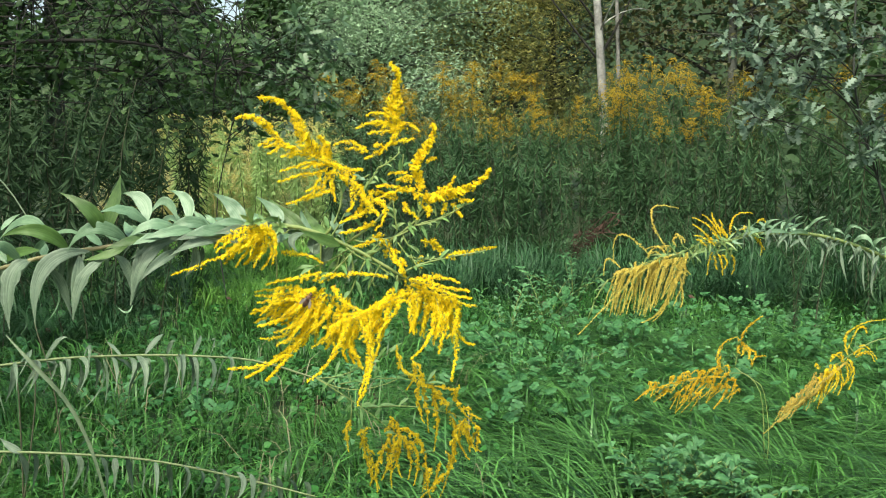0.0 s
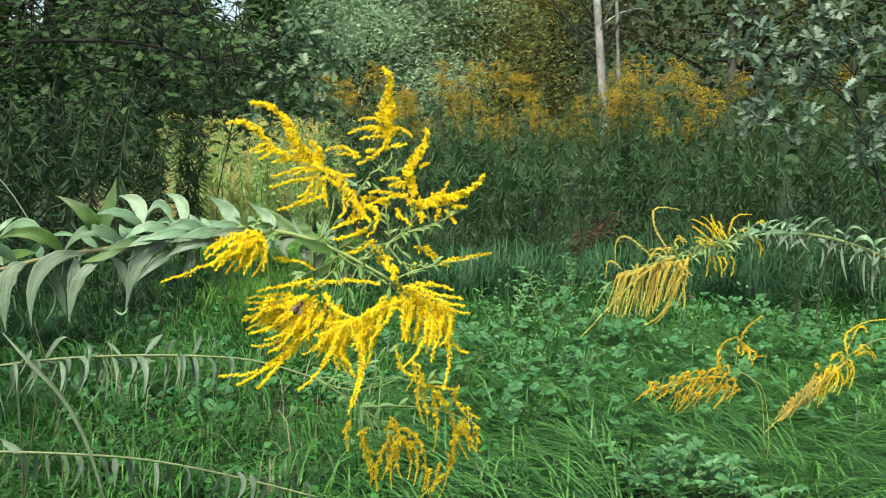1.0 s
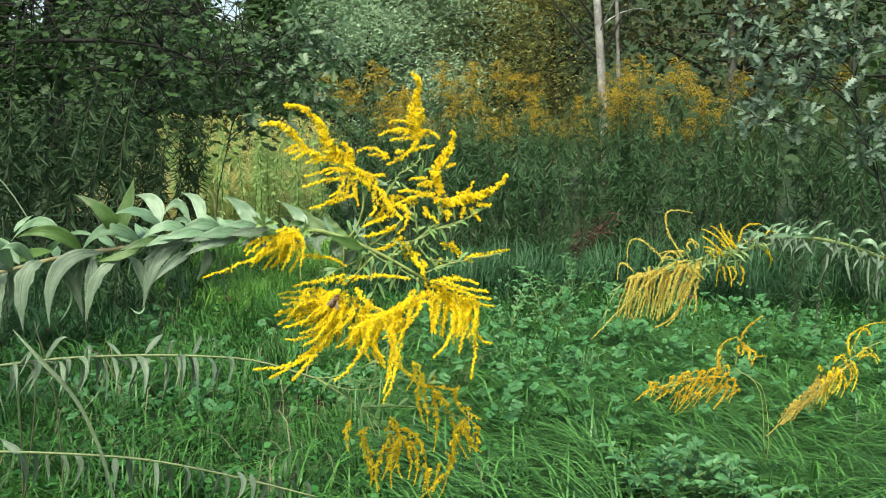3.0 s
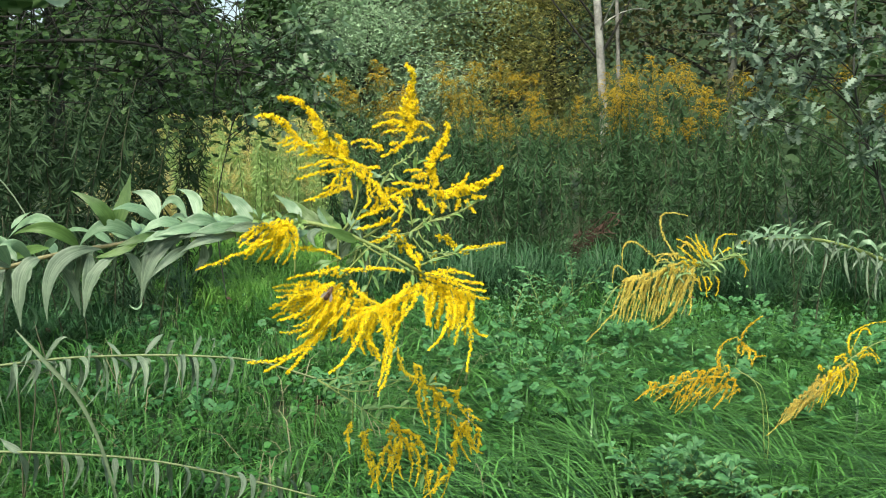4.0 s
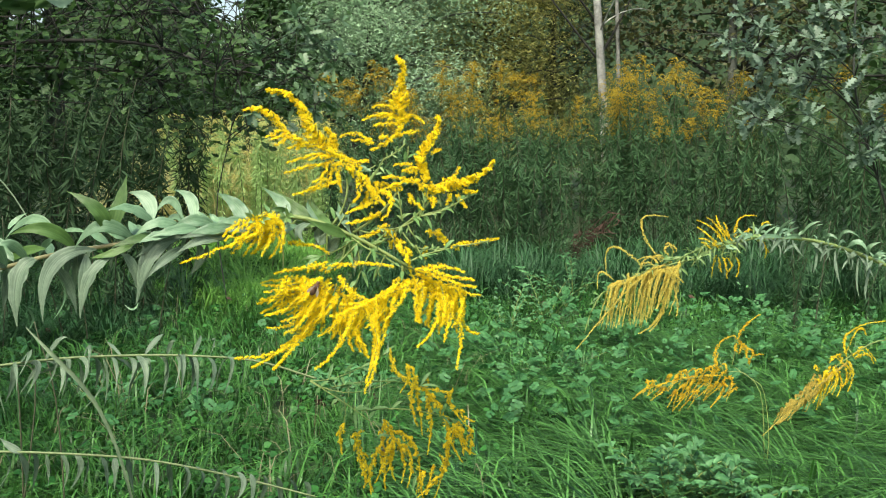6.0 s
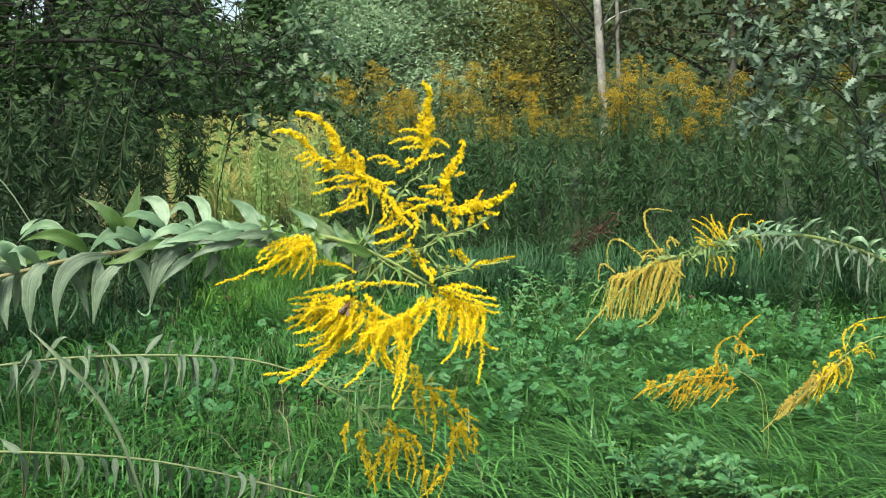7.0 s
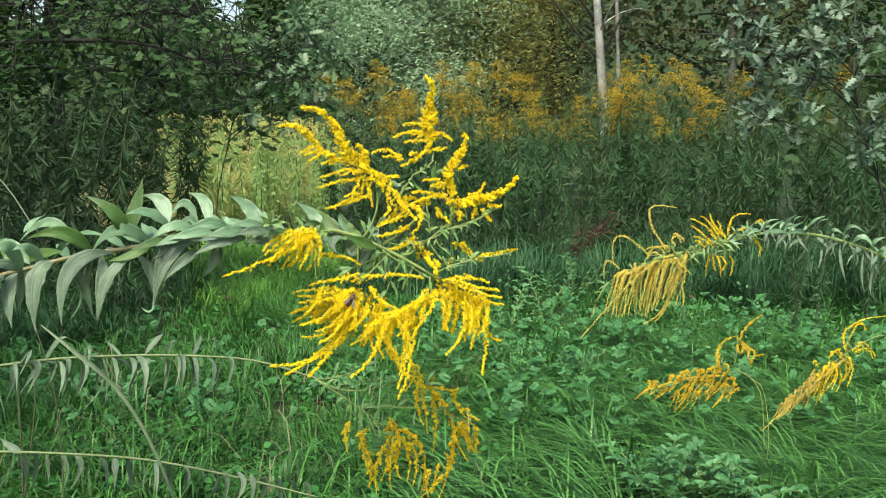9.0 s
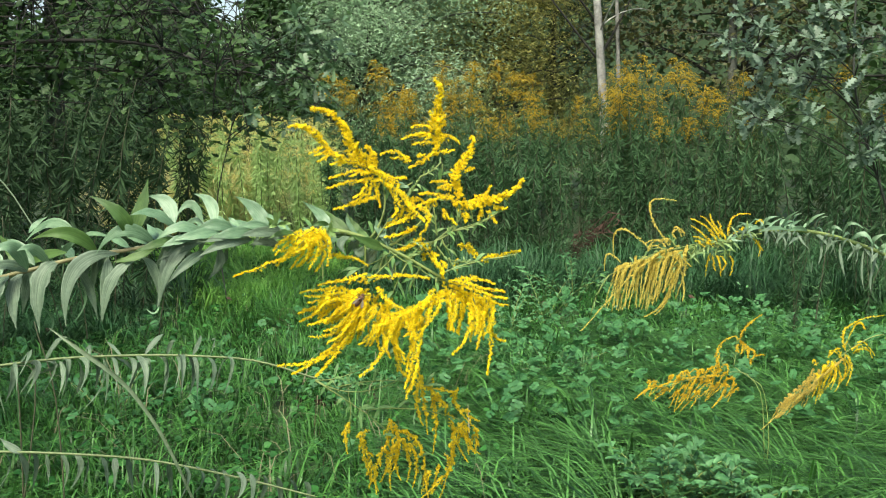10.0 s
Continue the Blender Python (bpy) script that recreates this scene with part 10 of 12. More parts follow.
spray(nodding_panicle, (-0.099, -0.008, -0.201), (-0.106, -0.016, -0.200), (-0.142, -0.006, -0.242), 0.0034, 1.26)
spray(nodding_panicle, (-0.104, -0.031, -0.160), (-0.100, -0.016, -0.169), (-0.128, -0.012, -0.217), 0.0034, 1.04)
spray(nodding_panicle, (-0.098, -0.015, -0.194), (-0.091, -0.016, -0.199), (-0.116, -0.015, -0.249), 0.0034, 0.91)
spray(nodding_panicle, (-0.091, -0.022, -0.177), (-0.092, -0.016, -0.179), (-0.109, -0.018, -0.211), 0.0034, 1.27)
spray(nodding_panicle, (-0.089, -0.031, -0.197), (-0.091, -0.016, -0.201), (-0.100, -0.007, -0.236), 0.0034, 1.09)
spray(nodding_panicle, (-0.082, -0.010, -0.180), (-0.070, -0.016, -0.184), (-0.086, -0.006, -0.236), 0.0034, 1.10)
spray(nodding_panicle, (-0.070, -0.022, -0.193), (-0.070, -0.016, -0.198), (-0.089, -0.031, -0.238), 0.0034, 0.98)
spray(nodding_panicle, (-0.313, -0.021, -0.203), (-0.331, -0.016, -0.218), (-0.354, -0.021, -0.236), 0.0034, 0.60)
spray(nodding_panicle, (-0.101, -0.034, -0.164), (-0.216, -0.016, -0.175), (-0.317, -0.040, -0.201), 0.0034, 0.80)
spray(nodding_panicle, (-0.217, -0.026, -0.176), (-0.217, -0.016, -0.157), (-0.231, -0.031, -0.164), 0.0034, 0.90)
spray(nodding_panicle, (-0.196, -0.004, -0.179), (-0.205, -0.016, -0.154), (-0.220, -0.014, -0.165), 0.0034, 0.90)
spray(nodding_panicle, (-0.174, -0.024, -0.171), (-0.178, -0.016, -0.150), (-0.195, -0.011, -0.163), 0.0034, 0.90)
spray(nodding_panicle, (-0.157, -0.022, -0.169), (-0.161, -0.016, -0.150), (-0.179, -0.023, -0.157), 0.0034, 0.90)
spray(nodding_panicle, (-0.131, -0.017, -0.168), (-0.139, -0.016, -0.149), (-0.154, -0.030, -0.152), 0.0034, 0.90)
spray(nodding_panicle, (-0.109, -0.003, -0.169), (-0.118, -0.016, -0.138), (-0.135, -0.042, -0.145), 0.0034, 0.90)
spray(nodding_panicle, (-0.091, -0.026, -0.161), (-0.093, -0.016, -0.136), (-0.108, -0.011, -0.150), 0.0034, 0.90)
spray(nodding_panicle, (-0.124, -0.028, -0.133), (-0.110, -0.016, -0.077), (-0.075, -0.041, -0.047), 0.0034, 1.00)
spray(nodding_panicle, (-0.126, -0.034, -0.138), (-0.116, -0.016, -0.122), (-0.112, -0.017, -0.103), 0.0034, 1.00)
spray(nodding_panicle, (-0.060, -0.027, -0.058), (-0.036, -0.016, -0.021), (-0.002, -0.033, 0.011), 0.0034, 1.00)
spray(nodding_panicle, (-0.060, 0.003, -0.061), (-0.039, -0.016, -0.093), (-0.023, -0.016, -0.135), 0.0034, 1.00)
spray(nodding_panicle, (-0.053, -0.006, -0.069), (-0.048, -0.016, -0.087), (-0.056, -0.023, -0.105), 0.0034, 1.00)
spray(nodding_panicle, (-0.044, -0.010, -0.078), (-0.031, -0.016, -0.093), (-0.043, -0.045, -0.109), 0.0034, 1.00)
spray(nodding_panicle, (-0.035, -0.003, -0.089), (-0.016, -0.016, -0.098), (-0.024, -0.033, -0.115), 0.0034, 1.00)
spray(nodding_panicle, (-0.019, -0.002, -0.142), (-0.012, -0.016, -0.113), (0.012, -0.029, -0.105), 0.0034, 1.00)
spray(nodding_panicle, (-0.056, 0.001, -0.080), (-0.064, -0.016, -0.090), (-0.067, -0.046, -0.093), 0.0034, 1.00)
spray(nodding_panicle, (-0.087, 0.003, -0.210), (-0.105, -0.016, -0.231), (-0.137, -0.042, -0.253), 0.0034, 1.00)
spray(nodding_panicle, (-0.054, -0.015, -0.205), (-0.070, -0.016, -0.211), (-0.097, -0.027, -0.228), 0.0034, 1.00)

# a withered blade that leans across, close by
dry_blade = empty("reed_blade", (-0.22, 0.74, 0), "long pale withered reed blade leaning over the grass", "grass blade")
pts = smooth_points([(-0.002, 0.000, 0.002), (0.017, -0.002, -0.019), (0.038, 0.005, -0.049), (0.051, 0.011, -0.083), (0.059, 0.016, -0.121), (0.062, 0.031, -0.172)])
buf = Buf()
tang = np.gradient(pts, axis=0)
ribbon, quads = [], []
for i, q in enumerate(pts):
    s = side_of(tang[i] / np.linalg.norm(tang[i]), (0.1, -1, 0.2))
    w = 0.0019 * min(1.0, 0.25 + i / 6) * (1 - 0.5 * i / len(pts))
    ribbon += [q - s * w, q + V3((0, 0.001, 0)), q + s * w]
for i in range(len(pts) - 1):
    quads += [(3 * i, 3 * i + 1, 3 * i + 4, 3 * i + 3), (3 * i + 1, 3 * i + 2, 3 * i + 5, 3 * i + 4)]
buf.add(ribbon, quads)
blade_upper = part("blade", buf.mesh("blade", [M_REED]), dry_blade)
buf = Buf()
buf.tube(smooth_points([(0, 0, 0), (0.0, 0.0, 0.25), (-0.005, 0, 0.5), V3((-0.261, 0.719, 0.685)) - V3((-0.22, 0.74, 0))]), 0.0018, 0.0016, 6)
part("stalk", buf.mesh("stalk", [M_REED]), dry_blade)


# ---- the thicket: upright goldenrods, built in a few kinds and copied ----
def upright_goldenrod(name, height, leaves, sprays, plume, label, seed, leaf_len=(0.03, 0.105), group="thicket goldenrods", leaf_mat=None, bead=0.0075):
    rng = np.random.default_rng(seed)
    root = tagged(new(name), label, "flower", group)
    bend = rng.uniform(-0.12, 0.12, 2)
    line = smooth_points([(0, 0, -0.02), (bend[0] * 0.2, bend[1] * 0.2, height * 0.4), (bend[0] * 0.6, bend[1] * 0.6, height * 0.75), (bend[0] * 1.3, bend[1] * 1.3, height)], 2)
    b = Buf()
    b.tube(line, 0.0038, 0.0018, 5)
    part("stem", b.mesh("stem", [M_STEM_FAR]), root)
    u = rng.uniform(0.12, 0.97, leaves)
    p = np.stack([np.interp(u, np.linspace(0, 1, len(line)), line[:, k]) for k in range(3)], -1)
    a = rng.uniform(0, 2 * np.pi, leaves)
    d = np.stack([np.cos(a), np.sin(a), rng.normal(-0.8, 0.8, leaves)], -1)
    s = rng.uniform(*leaf_len, leaves) * (0.6 + 0.6 * np.sin(np.pi * u))
    up = np.stack([rng.normal(0, 0.9, leaves), rng.normal(0, 0.9, leaves), np.ones(leaves)], -1)
    part("foliage", bulk_mesh("foliage", *LANCE_FAR, frames_from(d, up, s, s * rng.uniform(0.08, 0.14, leaves)), p, leaf_mat or M_LEAF_FAR), root)["kind"] = "stuff"
    if sprays:
        b = Buf()
        top = line[-1]
        for i in range(sprays):
            h = rng.random()
            az = rng.uniform(0, 2 * np.pi)
            reach = (0.06 + 0.13 * (1 - h)) * rng.uniform(0.7, 1.2)
            a0 = top + V3((0, 0, -0.26 * (1 - h)))
            out = V3((np.cos(az), np.sin(az), 0))
            mid = a0 + out * reach * 0.6 + V3((0, 0, reach * 0.38))
            tip = a0 + out * reach + V3((0, 0, reach * rng.uniform(-0.1, 0.35)))
            pp, tt = bow_points(a0, mid, tip, 10)
            floret_set(b, pp, tt, bead, 1.0, rng, BEAD)
        tagged(part("plume", b.mesh("plume", [plume], False), root), kind="stuff")
    return root


KINDS = [upright_goldenrod("leafy_goldenrod", 0.85 + 0.1 * i, 255, 0, None, "dense leafy goldenrod not in flower", 40 + i) for i in range(5)]
BLOOM = [upright_goldenrod("goldenrod", 1.22 + 0.12 * i, 180, 25, M_PLUME, "tall goldenrod with an amber-yellow plume", 50 + i) for i in range(5)]
PALE = [upright_goldenrod("goldenrod", 0.75 + 0.17 * i, 430, 12, M_PLUME_SUNLIT, "goldenrod with a yellow-green plume, coloured as if sunlit", 60 + i, (0.035, 0.085), leaf_mat=M_LEAF_SUNLIT, bead=0.007) for i in range(4)]
SHADE = [upright_goldenrod("leafy_goldenrod", 1.1 + 0.11 * i, 225, 0, None, "leafy goldenrod under the tree, shade put into its colour", 70 + i, (0.06, 0.115), leaf_mat=M_LEAF_SHADED) for i in range(4)]
SWAYING = []


def plant_out(kinds, count, x0, x1, y0, y1, seed, sway=0, first=True, wedge=None):
    rng = np.random.default_rng(seed)
    for i in range(count):
        x, y = rng.uniform(x0, x1), rng.uniform(y0, y1)
        while wedge and not wedge[0] < x / y < wedge[1]:
            x, y = rng.uniform(x0, x1), rng.uniform(y0, y1)
        m = pose(x, y, float(ground_height(x, y)) if y < 14 else 0.0, rng.normal(0, 4), rng.normal(0, 4), rng.uniform(0, 360))
        src = kinds[i % len(kinds)]
        if i < len(kinds) and first:
            src.matrix_basis = m
            ob = src
        else:
            ob = copy_thing(src, m)
        if i < sway:
            SWAYING.append(ob)


plant_out(KINDS, 186, -1.3, 4.4, 6.75, 8.4, 81, 0, True, (-0.115, 1))
TALL = [upright_goldenrod("tall_herb", 1.45 + 0.1 * i, 190, 0, None, "tall leafy herb crowding behind the plumes", 78 + i, (0.05, 0.10), "tall herbs", M_LEAF_OLIVE if i else None) for i in range(3)]
plant_out(TALL, 75, -1.0, 4.6, 8.7, 10.4, 89)
plant_out(TALL, 14, 1.4, 1.85, 8.9, 9.5, 97, 0, False)
plant_out(TALL, 9, 1.42, 1.62, 8.6, 9.3, 96, 0, False)
plant_out(TALL, 8, 2.45, 2.8, 8.0, 8.6, 98, 0, False)
plant_out(BLOOM, 30, -1.2, 4.6, 9.0, 10.8, 82, 10)
for k, (cx, cy, count) in enumerate(((-0.55, 8.7, 9), (0.0, 8.5, 8), (0.42, 8.6, 11), (0.62, 9.2, 6), (1.55, 8.3, 9), (1.75, 8.6, 8), (2.05, 8.7, 7), (2.3, 8.9, 5))):
    plant_out(BLOOM, count, cx - 0.27, cx + 0.27, cy - 0.35, cy + 0.35, 90 + k, 5, False)
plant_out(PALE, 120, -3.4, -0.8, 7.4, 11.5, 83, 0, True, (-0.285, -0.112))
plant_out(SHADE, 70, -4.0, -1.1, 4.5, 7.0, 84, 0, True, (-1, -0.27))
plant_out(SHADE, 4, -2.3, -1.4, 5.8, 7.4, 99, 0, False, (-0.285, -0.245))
plant_out(KINDS, 34, 2.3, 4.4, 5.2, 7.0, 85, 0, False, (0.4, 1))
UNDER = [upright_goldenrod("herb", 0.45 + 0.1 * i, 230, 0, None, "dark leafy herb at the thicket's edge", 75 + i, (0.025, 0.055), "edge herbs") for i in range(3)]
plant_out(UNDER, 40, 1.5, 3.2, 4.0, 6.4, 86, 0, True, (0.37, 1))
plant_out(UNDER, 34, -3.4, -1.1, 4.1, 5.6, 87, 0, False, (-1, -0.30))
plant_out(UNDER, 30, -0.5, 2.4, 6.3, 6.9, 88, 0, False)


# ---- trees ----
def canopy_gap(p):
    """False where the sky shows: breaks in the leaves, set by angle to fit the camera's view."""
    az = np.degrees(np.arctan2(p[:, 0], p[:, 1]))
    el = np.degrees(np.arctan2(p[:, 2] - 1.0, np.hypot(p[:, 0], p[:, 1])))
    edge = 0.35 * np.sin(9 * el) + 0.25 * np.sin(23 * el + 1)
    speckle = (np.hypot(az + 22.7, (el - 7.7) * 1.4) < 1.2) & (np.sin(az * 13) * np.sin(el * 11 + az * 5) > -0.25)
    return ~((np.abs(az + 12.5 + edge) < 0.95) & (el > 6.9)) & ~speckle


def grow_tree(name, base, height, radius, lean, bark, leaf_mat, template, leaf_size, clumps, per, label, seed, spread=1.5, low=0.35, narrow=0.6, droop=-0.2, clump_r=0.35, limb_r=0.3):
    """A tapered trunk with limbs, and a crown of many small leaves in uneven clumps round the twigs."""
    rng = np.random.default_rng(seed)
    root = tagged(new(name), label, "tree")
    root.location = base
    line = smooth_points([(0, 0, -0.05), (lean[0] * 0.3, lean[1] * 0.3, height * 0.35), (lean[0] * 0.7, lean[1] * 0.7, height * 0.7), (lean[0], lean[1], height)], 6)
    b = Buf()
    b.tube(line, radius, radius * 0.25, 9)
    part("trunk", b.mesh("trunk", [bark]), root)
    centres = []
    for i in range(clumps):
        u = rng.uniform(low, 1.0)
        a0 = V3([np.interp(u, np.linspace(0, 1, len(line)), line[:, k]) for k in range(3)])
        az = rng.uniform(0, 2 * np.pi)
        reach = spread * rng.uniform(0.35, 1.0) * (1.15 - 0.75 * u)
        tip = a0 + V3((np.cos(az) * reach, np.sin(az) * reach, reach * rng.uniform(-0.1, 0.6)))
        mid = (a0 + tip) / 2 + V3((0, 0, 0.12 * reach))
        limb = Buf()
        limb.tube(bow_points(a0, mid, tip, 6)[0], radius * limb_r * (1.2 - u), radius * 0.04, 5)
        part("limb", limb.mesh("limb", [bark]), root)
        centres += [tip, mid + (tip - mid) * rng.uniform(0.2, 0.7)]
    c = np.array(centres)[rng.integers(0, len(centres), clumps * per)]
    n = len(c)
    p = c + rng.normal(0, clump_r * 0.55, (n, 3)) * V3((1, 1, 0.8))
    p = p[canopy_gap(p + V3(base))]
    n = len(p)
    az = rng.uniform(0, 2 * np.pi, n)
    d = np.stack([np.cos(az), np.sin(az), rng.normal(droop, 0.45, n)], -1)
    s = rng.uniform(0.65, 1.2, n) * leaf_size
    up = np.stack([rng.normal(0, 0.5, n), rng.normal(-0.2, 0.5, n), np.ones(n)], -1)
    part("crown", bulk_mesh("crown", *template, frames_from(d, up, s, s * narrow), p, leaf_mat), root)["kind"] = "stuff"
    return root


grow_tree("willow", (-1.0, 11.9, 0), 5.2, 0.10, (0.3, 0, 0), M_GREY_BARK, M_WILLOW, LEAFLET, 0.066, 190, 520, "grey-green willow behind the thicket", 101, 1.9, 0.15, 0.26, -0.3, 0.42)
grow_tree("willow", (0.75, 12.8, 0), 5.0, 0.10, (-0.3, 0, 0), M_GREY_BARK, M_WILLOW_GOLD, LEAFLET, 0.066, 160, 470, "yellowing olive willow behind the thicket", 102, 1.7, 0.15, 0.26, -0.3, 0.42)
birch = grow_tree("birch", (1.94, 11.0, 0), 8.0, 0.058, (-0.72, 0.0, 0), M_BIRCH, M_BIRCH_LEAF, LANCE_FAR, 0.07, 45, 90, "slender white-barked birch with thin foliage", 103, 1.9, 0.25, 0.7, -0.3, 0.4, 0.2)
for low_end, middle, high_end in (((1.832, 11.173, 1.897), (1.595, 11.102, 2.160), (1.182, 11.059, 2.672)), ((1.819, 11.211, 2.235), (1.692, 11.135, 2.449), (1.452, 11.065, 2.723)), ((1.858, 11.189, 2.040), (2.020, 11.320, 2.312), (2.238, 11.468, 2.721))):
    limb = Buf()
    limb.tube(bow_points(V3(low_end) - V3((1.94, 11.0, 0)), V3(middle) - V3((1.94, 11.0, 0)), V3(high_end) - V3((1.94, 11.0, 0)), 8)[0], 0.018, 0.010, 6)
    part("limb", limb.mesh("limb", [M_BARK]), birch)
grow_tree("birch", (2.14, 11.4, 0), 7.5, 0.03, (-0.3, 0.2, 0), M_BIRCH, M_BIRCH_LEAF, LANCE_FAR, 0.07, 30, 80, "slender white-barked birch with thin foliage", 104, 1.6, 0.3, 0.7, -0.3, 0.4, 0.2)
grow_tree("young_tree", (3.17, 10.5, 0), 5.5, 0.062, (-0.05, 0.1, 0), M_PALE_BARK, M_BIRCH_LEAF, LANCE_FAR, 0.06, 70, 110, "young grey-barked tree rising from the thicket", 105, 1.0, 0.36, 0.7, -0.3, 0.35)
grow_tree("young_tree", (1.5, 13.4, 0), 5.5, 0.06, (0.1, 0.1, 0), M_GREY_BARK, M_BIRCH_LEAF, LANCE_FAR, 0.08, 60, 80, "brown-green broadleaf tree at the wood's edge", 116, 1.7, 0.12, 0.7, -0.3, 0.45)
grow_tree("young_tree", (3.6, 11.5, 0), 6.5, 0.09, (0.1, 0.1, 0), M_BARK, M_BIRCH_LEAF, LANCE_FAR, 0.08, 60, 130, "brown-green broadleaf tree at the wood's edge", 106, 2.0, 0.15, 0.7, -0.3, 0.45)
grow_tree("young_tree", (5.4, 10.0, 0), 6.0, 0.10, (0.1, 0.1, 0), M_BARK, M_OAK_DARK, OVAL, 0.09, 60, 130, "dark broadleaf tree at the wood's edge", 107, 2.0, 0.15, 0.7, -0.3, 0.45)
grow_tree("oak", (-4.9, 7.2, 0), 6.5, 0.16, (0.5, -0.3, 0), M_GREY_BARK, M_OAK_DARK, OAK_FAR, 0.085, 110, 105, "large dark oak with spreading limbs", 108, 2.5, 0.3, 0.9, -0.3, 0.5, 0.05)
grow_tree("oak", (-4.3, 10.6, 0), 5.5, 0.12, (0.2, -0.3, 0), M_GREY_BARK, M_OAK_DARK, OAK_FAR, 0.11, 60, 110, "dark oak behind the goldenrods", 109, 2.0, 0.42, 0.9, -0.3, 0.5, 0.08)


def oak_boughs(name, base, height, trunk, boughs, mat, leaf_size, per, label, seed, clump=0.14):
    """An oak whose low boughs end in loose clusters of lobed leaves."""
    rng = np.random.default_rng(seed)
    root = tagged(new(name), label, "tree")
    root.location = base
    base = V3(base)
    b = Buf()
    line = smooth_points([(0, 0, -0.05), (0.03, 0, height * 0.4), (-0.02, 0.03, height * 0.75), (0.02, 0, height)], 6)
    b.tube(line, trunk, trunk * 0.3, 9)
    part("trunk", b.mesh("trunk", [M_BARK]), root)
    places = []
    for limb_number, (from_height, mid, tip) in enumerate(boughs):
        a0 = V3([np.interp(from_height, line[:, 2], line[:, 0]), np.interp(from_height, line[:, 2], line[:, 1]), from_height])
        limb = Buf()
        pts = smooth_points([a0, V3(mid) - base, V3(tip) - base], 6)
        limb.tube(pts, trunk * (0.26 if limb_number == 0 else 0.07), 0.002, 6)
        far, twigs = pts[len(pts) // 3:], []
        for k in range(per):
            q = far[min(len(far) - 1, int(len(far) * rng.random() ** 0.6))]
            if k % 5 == 0:
                tw = q + np.clip(rng.normal(0, clump, 3), -clump * 1.5, clump * 1.5)
                twig = Buf()
                twig.tube(bow_points(q, (q + tw) / 2 + V3((0, 0, 0.02)), tw, 4)[0], 0.004, 0.0015, 4)
                twigs.append(twig)
                hold = tw
            places.append(hold + np.clip(rng.normal(0, clump * 0.4, 3), -clump * 0.6, clump * 0.6))
        bough = part("bough", limb.mesh("bough", [M_BARK]), root)
        for twig in twigs:
            part("twig", twig.mesh("twig", [M_BARK]), bough)
    p = np.array(places)
    p = p[canopy_gap(p + base)]
    n = len(p)
    az = rng.uniform(0, 2 * np.pi, n)
    d = np.stack([np.cos(az), np.sin(az), rng.normal(-0.25, 0.4, n)], -1)
    s = rng.uniform(0.7, 1.2, n) * leaf_size
    up = np.stack([rng.normal(0, 0.45, n), rng.normal(-0.55, 0.4, n), np.ones(n)], -1)
    part("crown", bulk_mesh("crown", *OAK, frames_from(d, up, s, s * 1.0), p, mat), root)["kind"] = "stuff"
    return root


# added oak whose crown, above the view, shades the end of the thicket
grow_tree("oak", (4.3, 5.7, 0), 5.5, 0.14, (-0.4, -0.1, 0), M_BARK, M_OAK_DARK, OAK_FAR, 0.085, 110, 120, "spreading oak added out of view to shade the thicket's end", 115, 2.7, 0.48, 0.9, -0.1, 0.5)
grow_tree("hazel", (-4.7, 10.3, 0), 3.0, 0.05, (0.1, -0.1, 0), M_BARK, M_OAK_DARK, OVAL, 0.09, 50, 100, "dense dark hazel shrub behind the shaded goldenrods", 114, 1.2, 0.1, 0.9, -0.3, 0.45)
grow_tree("oak", (-2.35, 11.2, 0), 3.0, 0.07, (0.15, -0.1, 0), M_GREY_BARK, M_OAK_DARK, OAK_FAR, 0.10, 70, 120, "dark young oak behind the pale goldenrods", 110, 1.25, 0.2, 0.9, -0.3, 0.4)
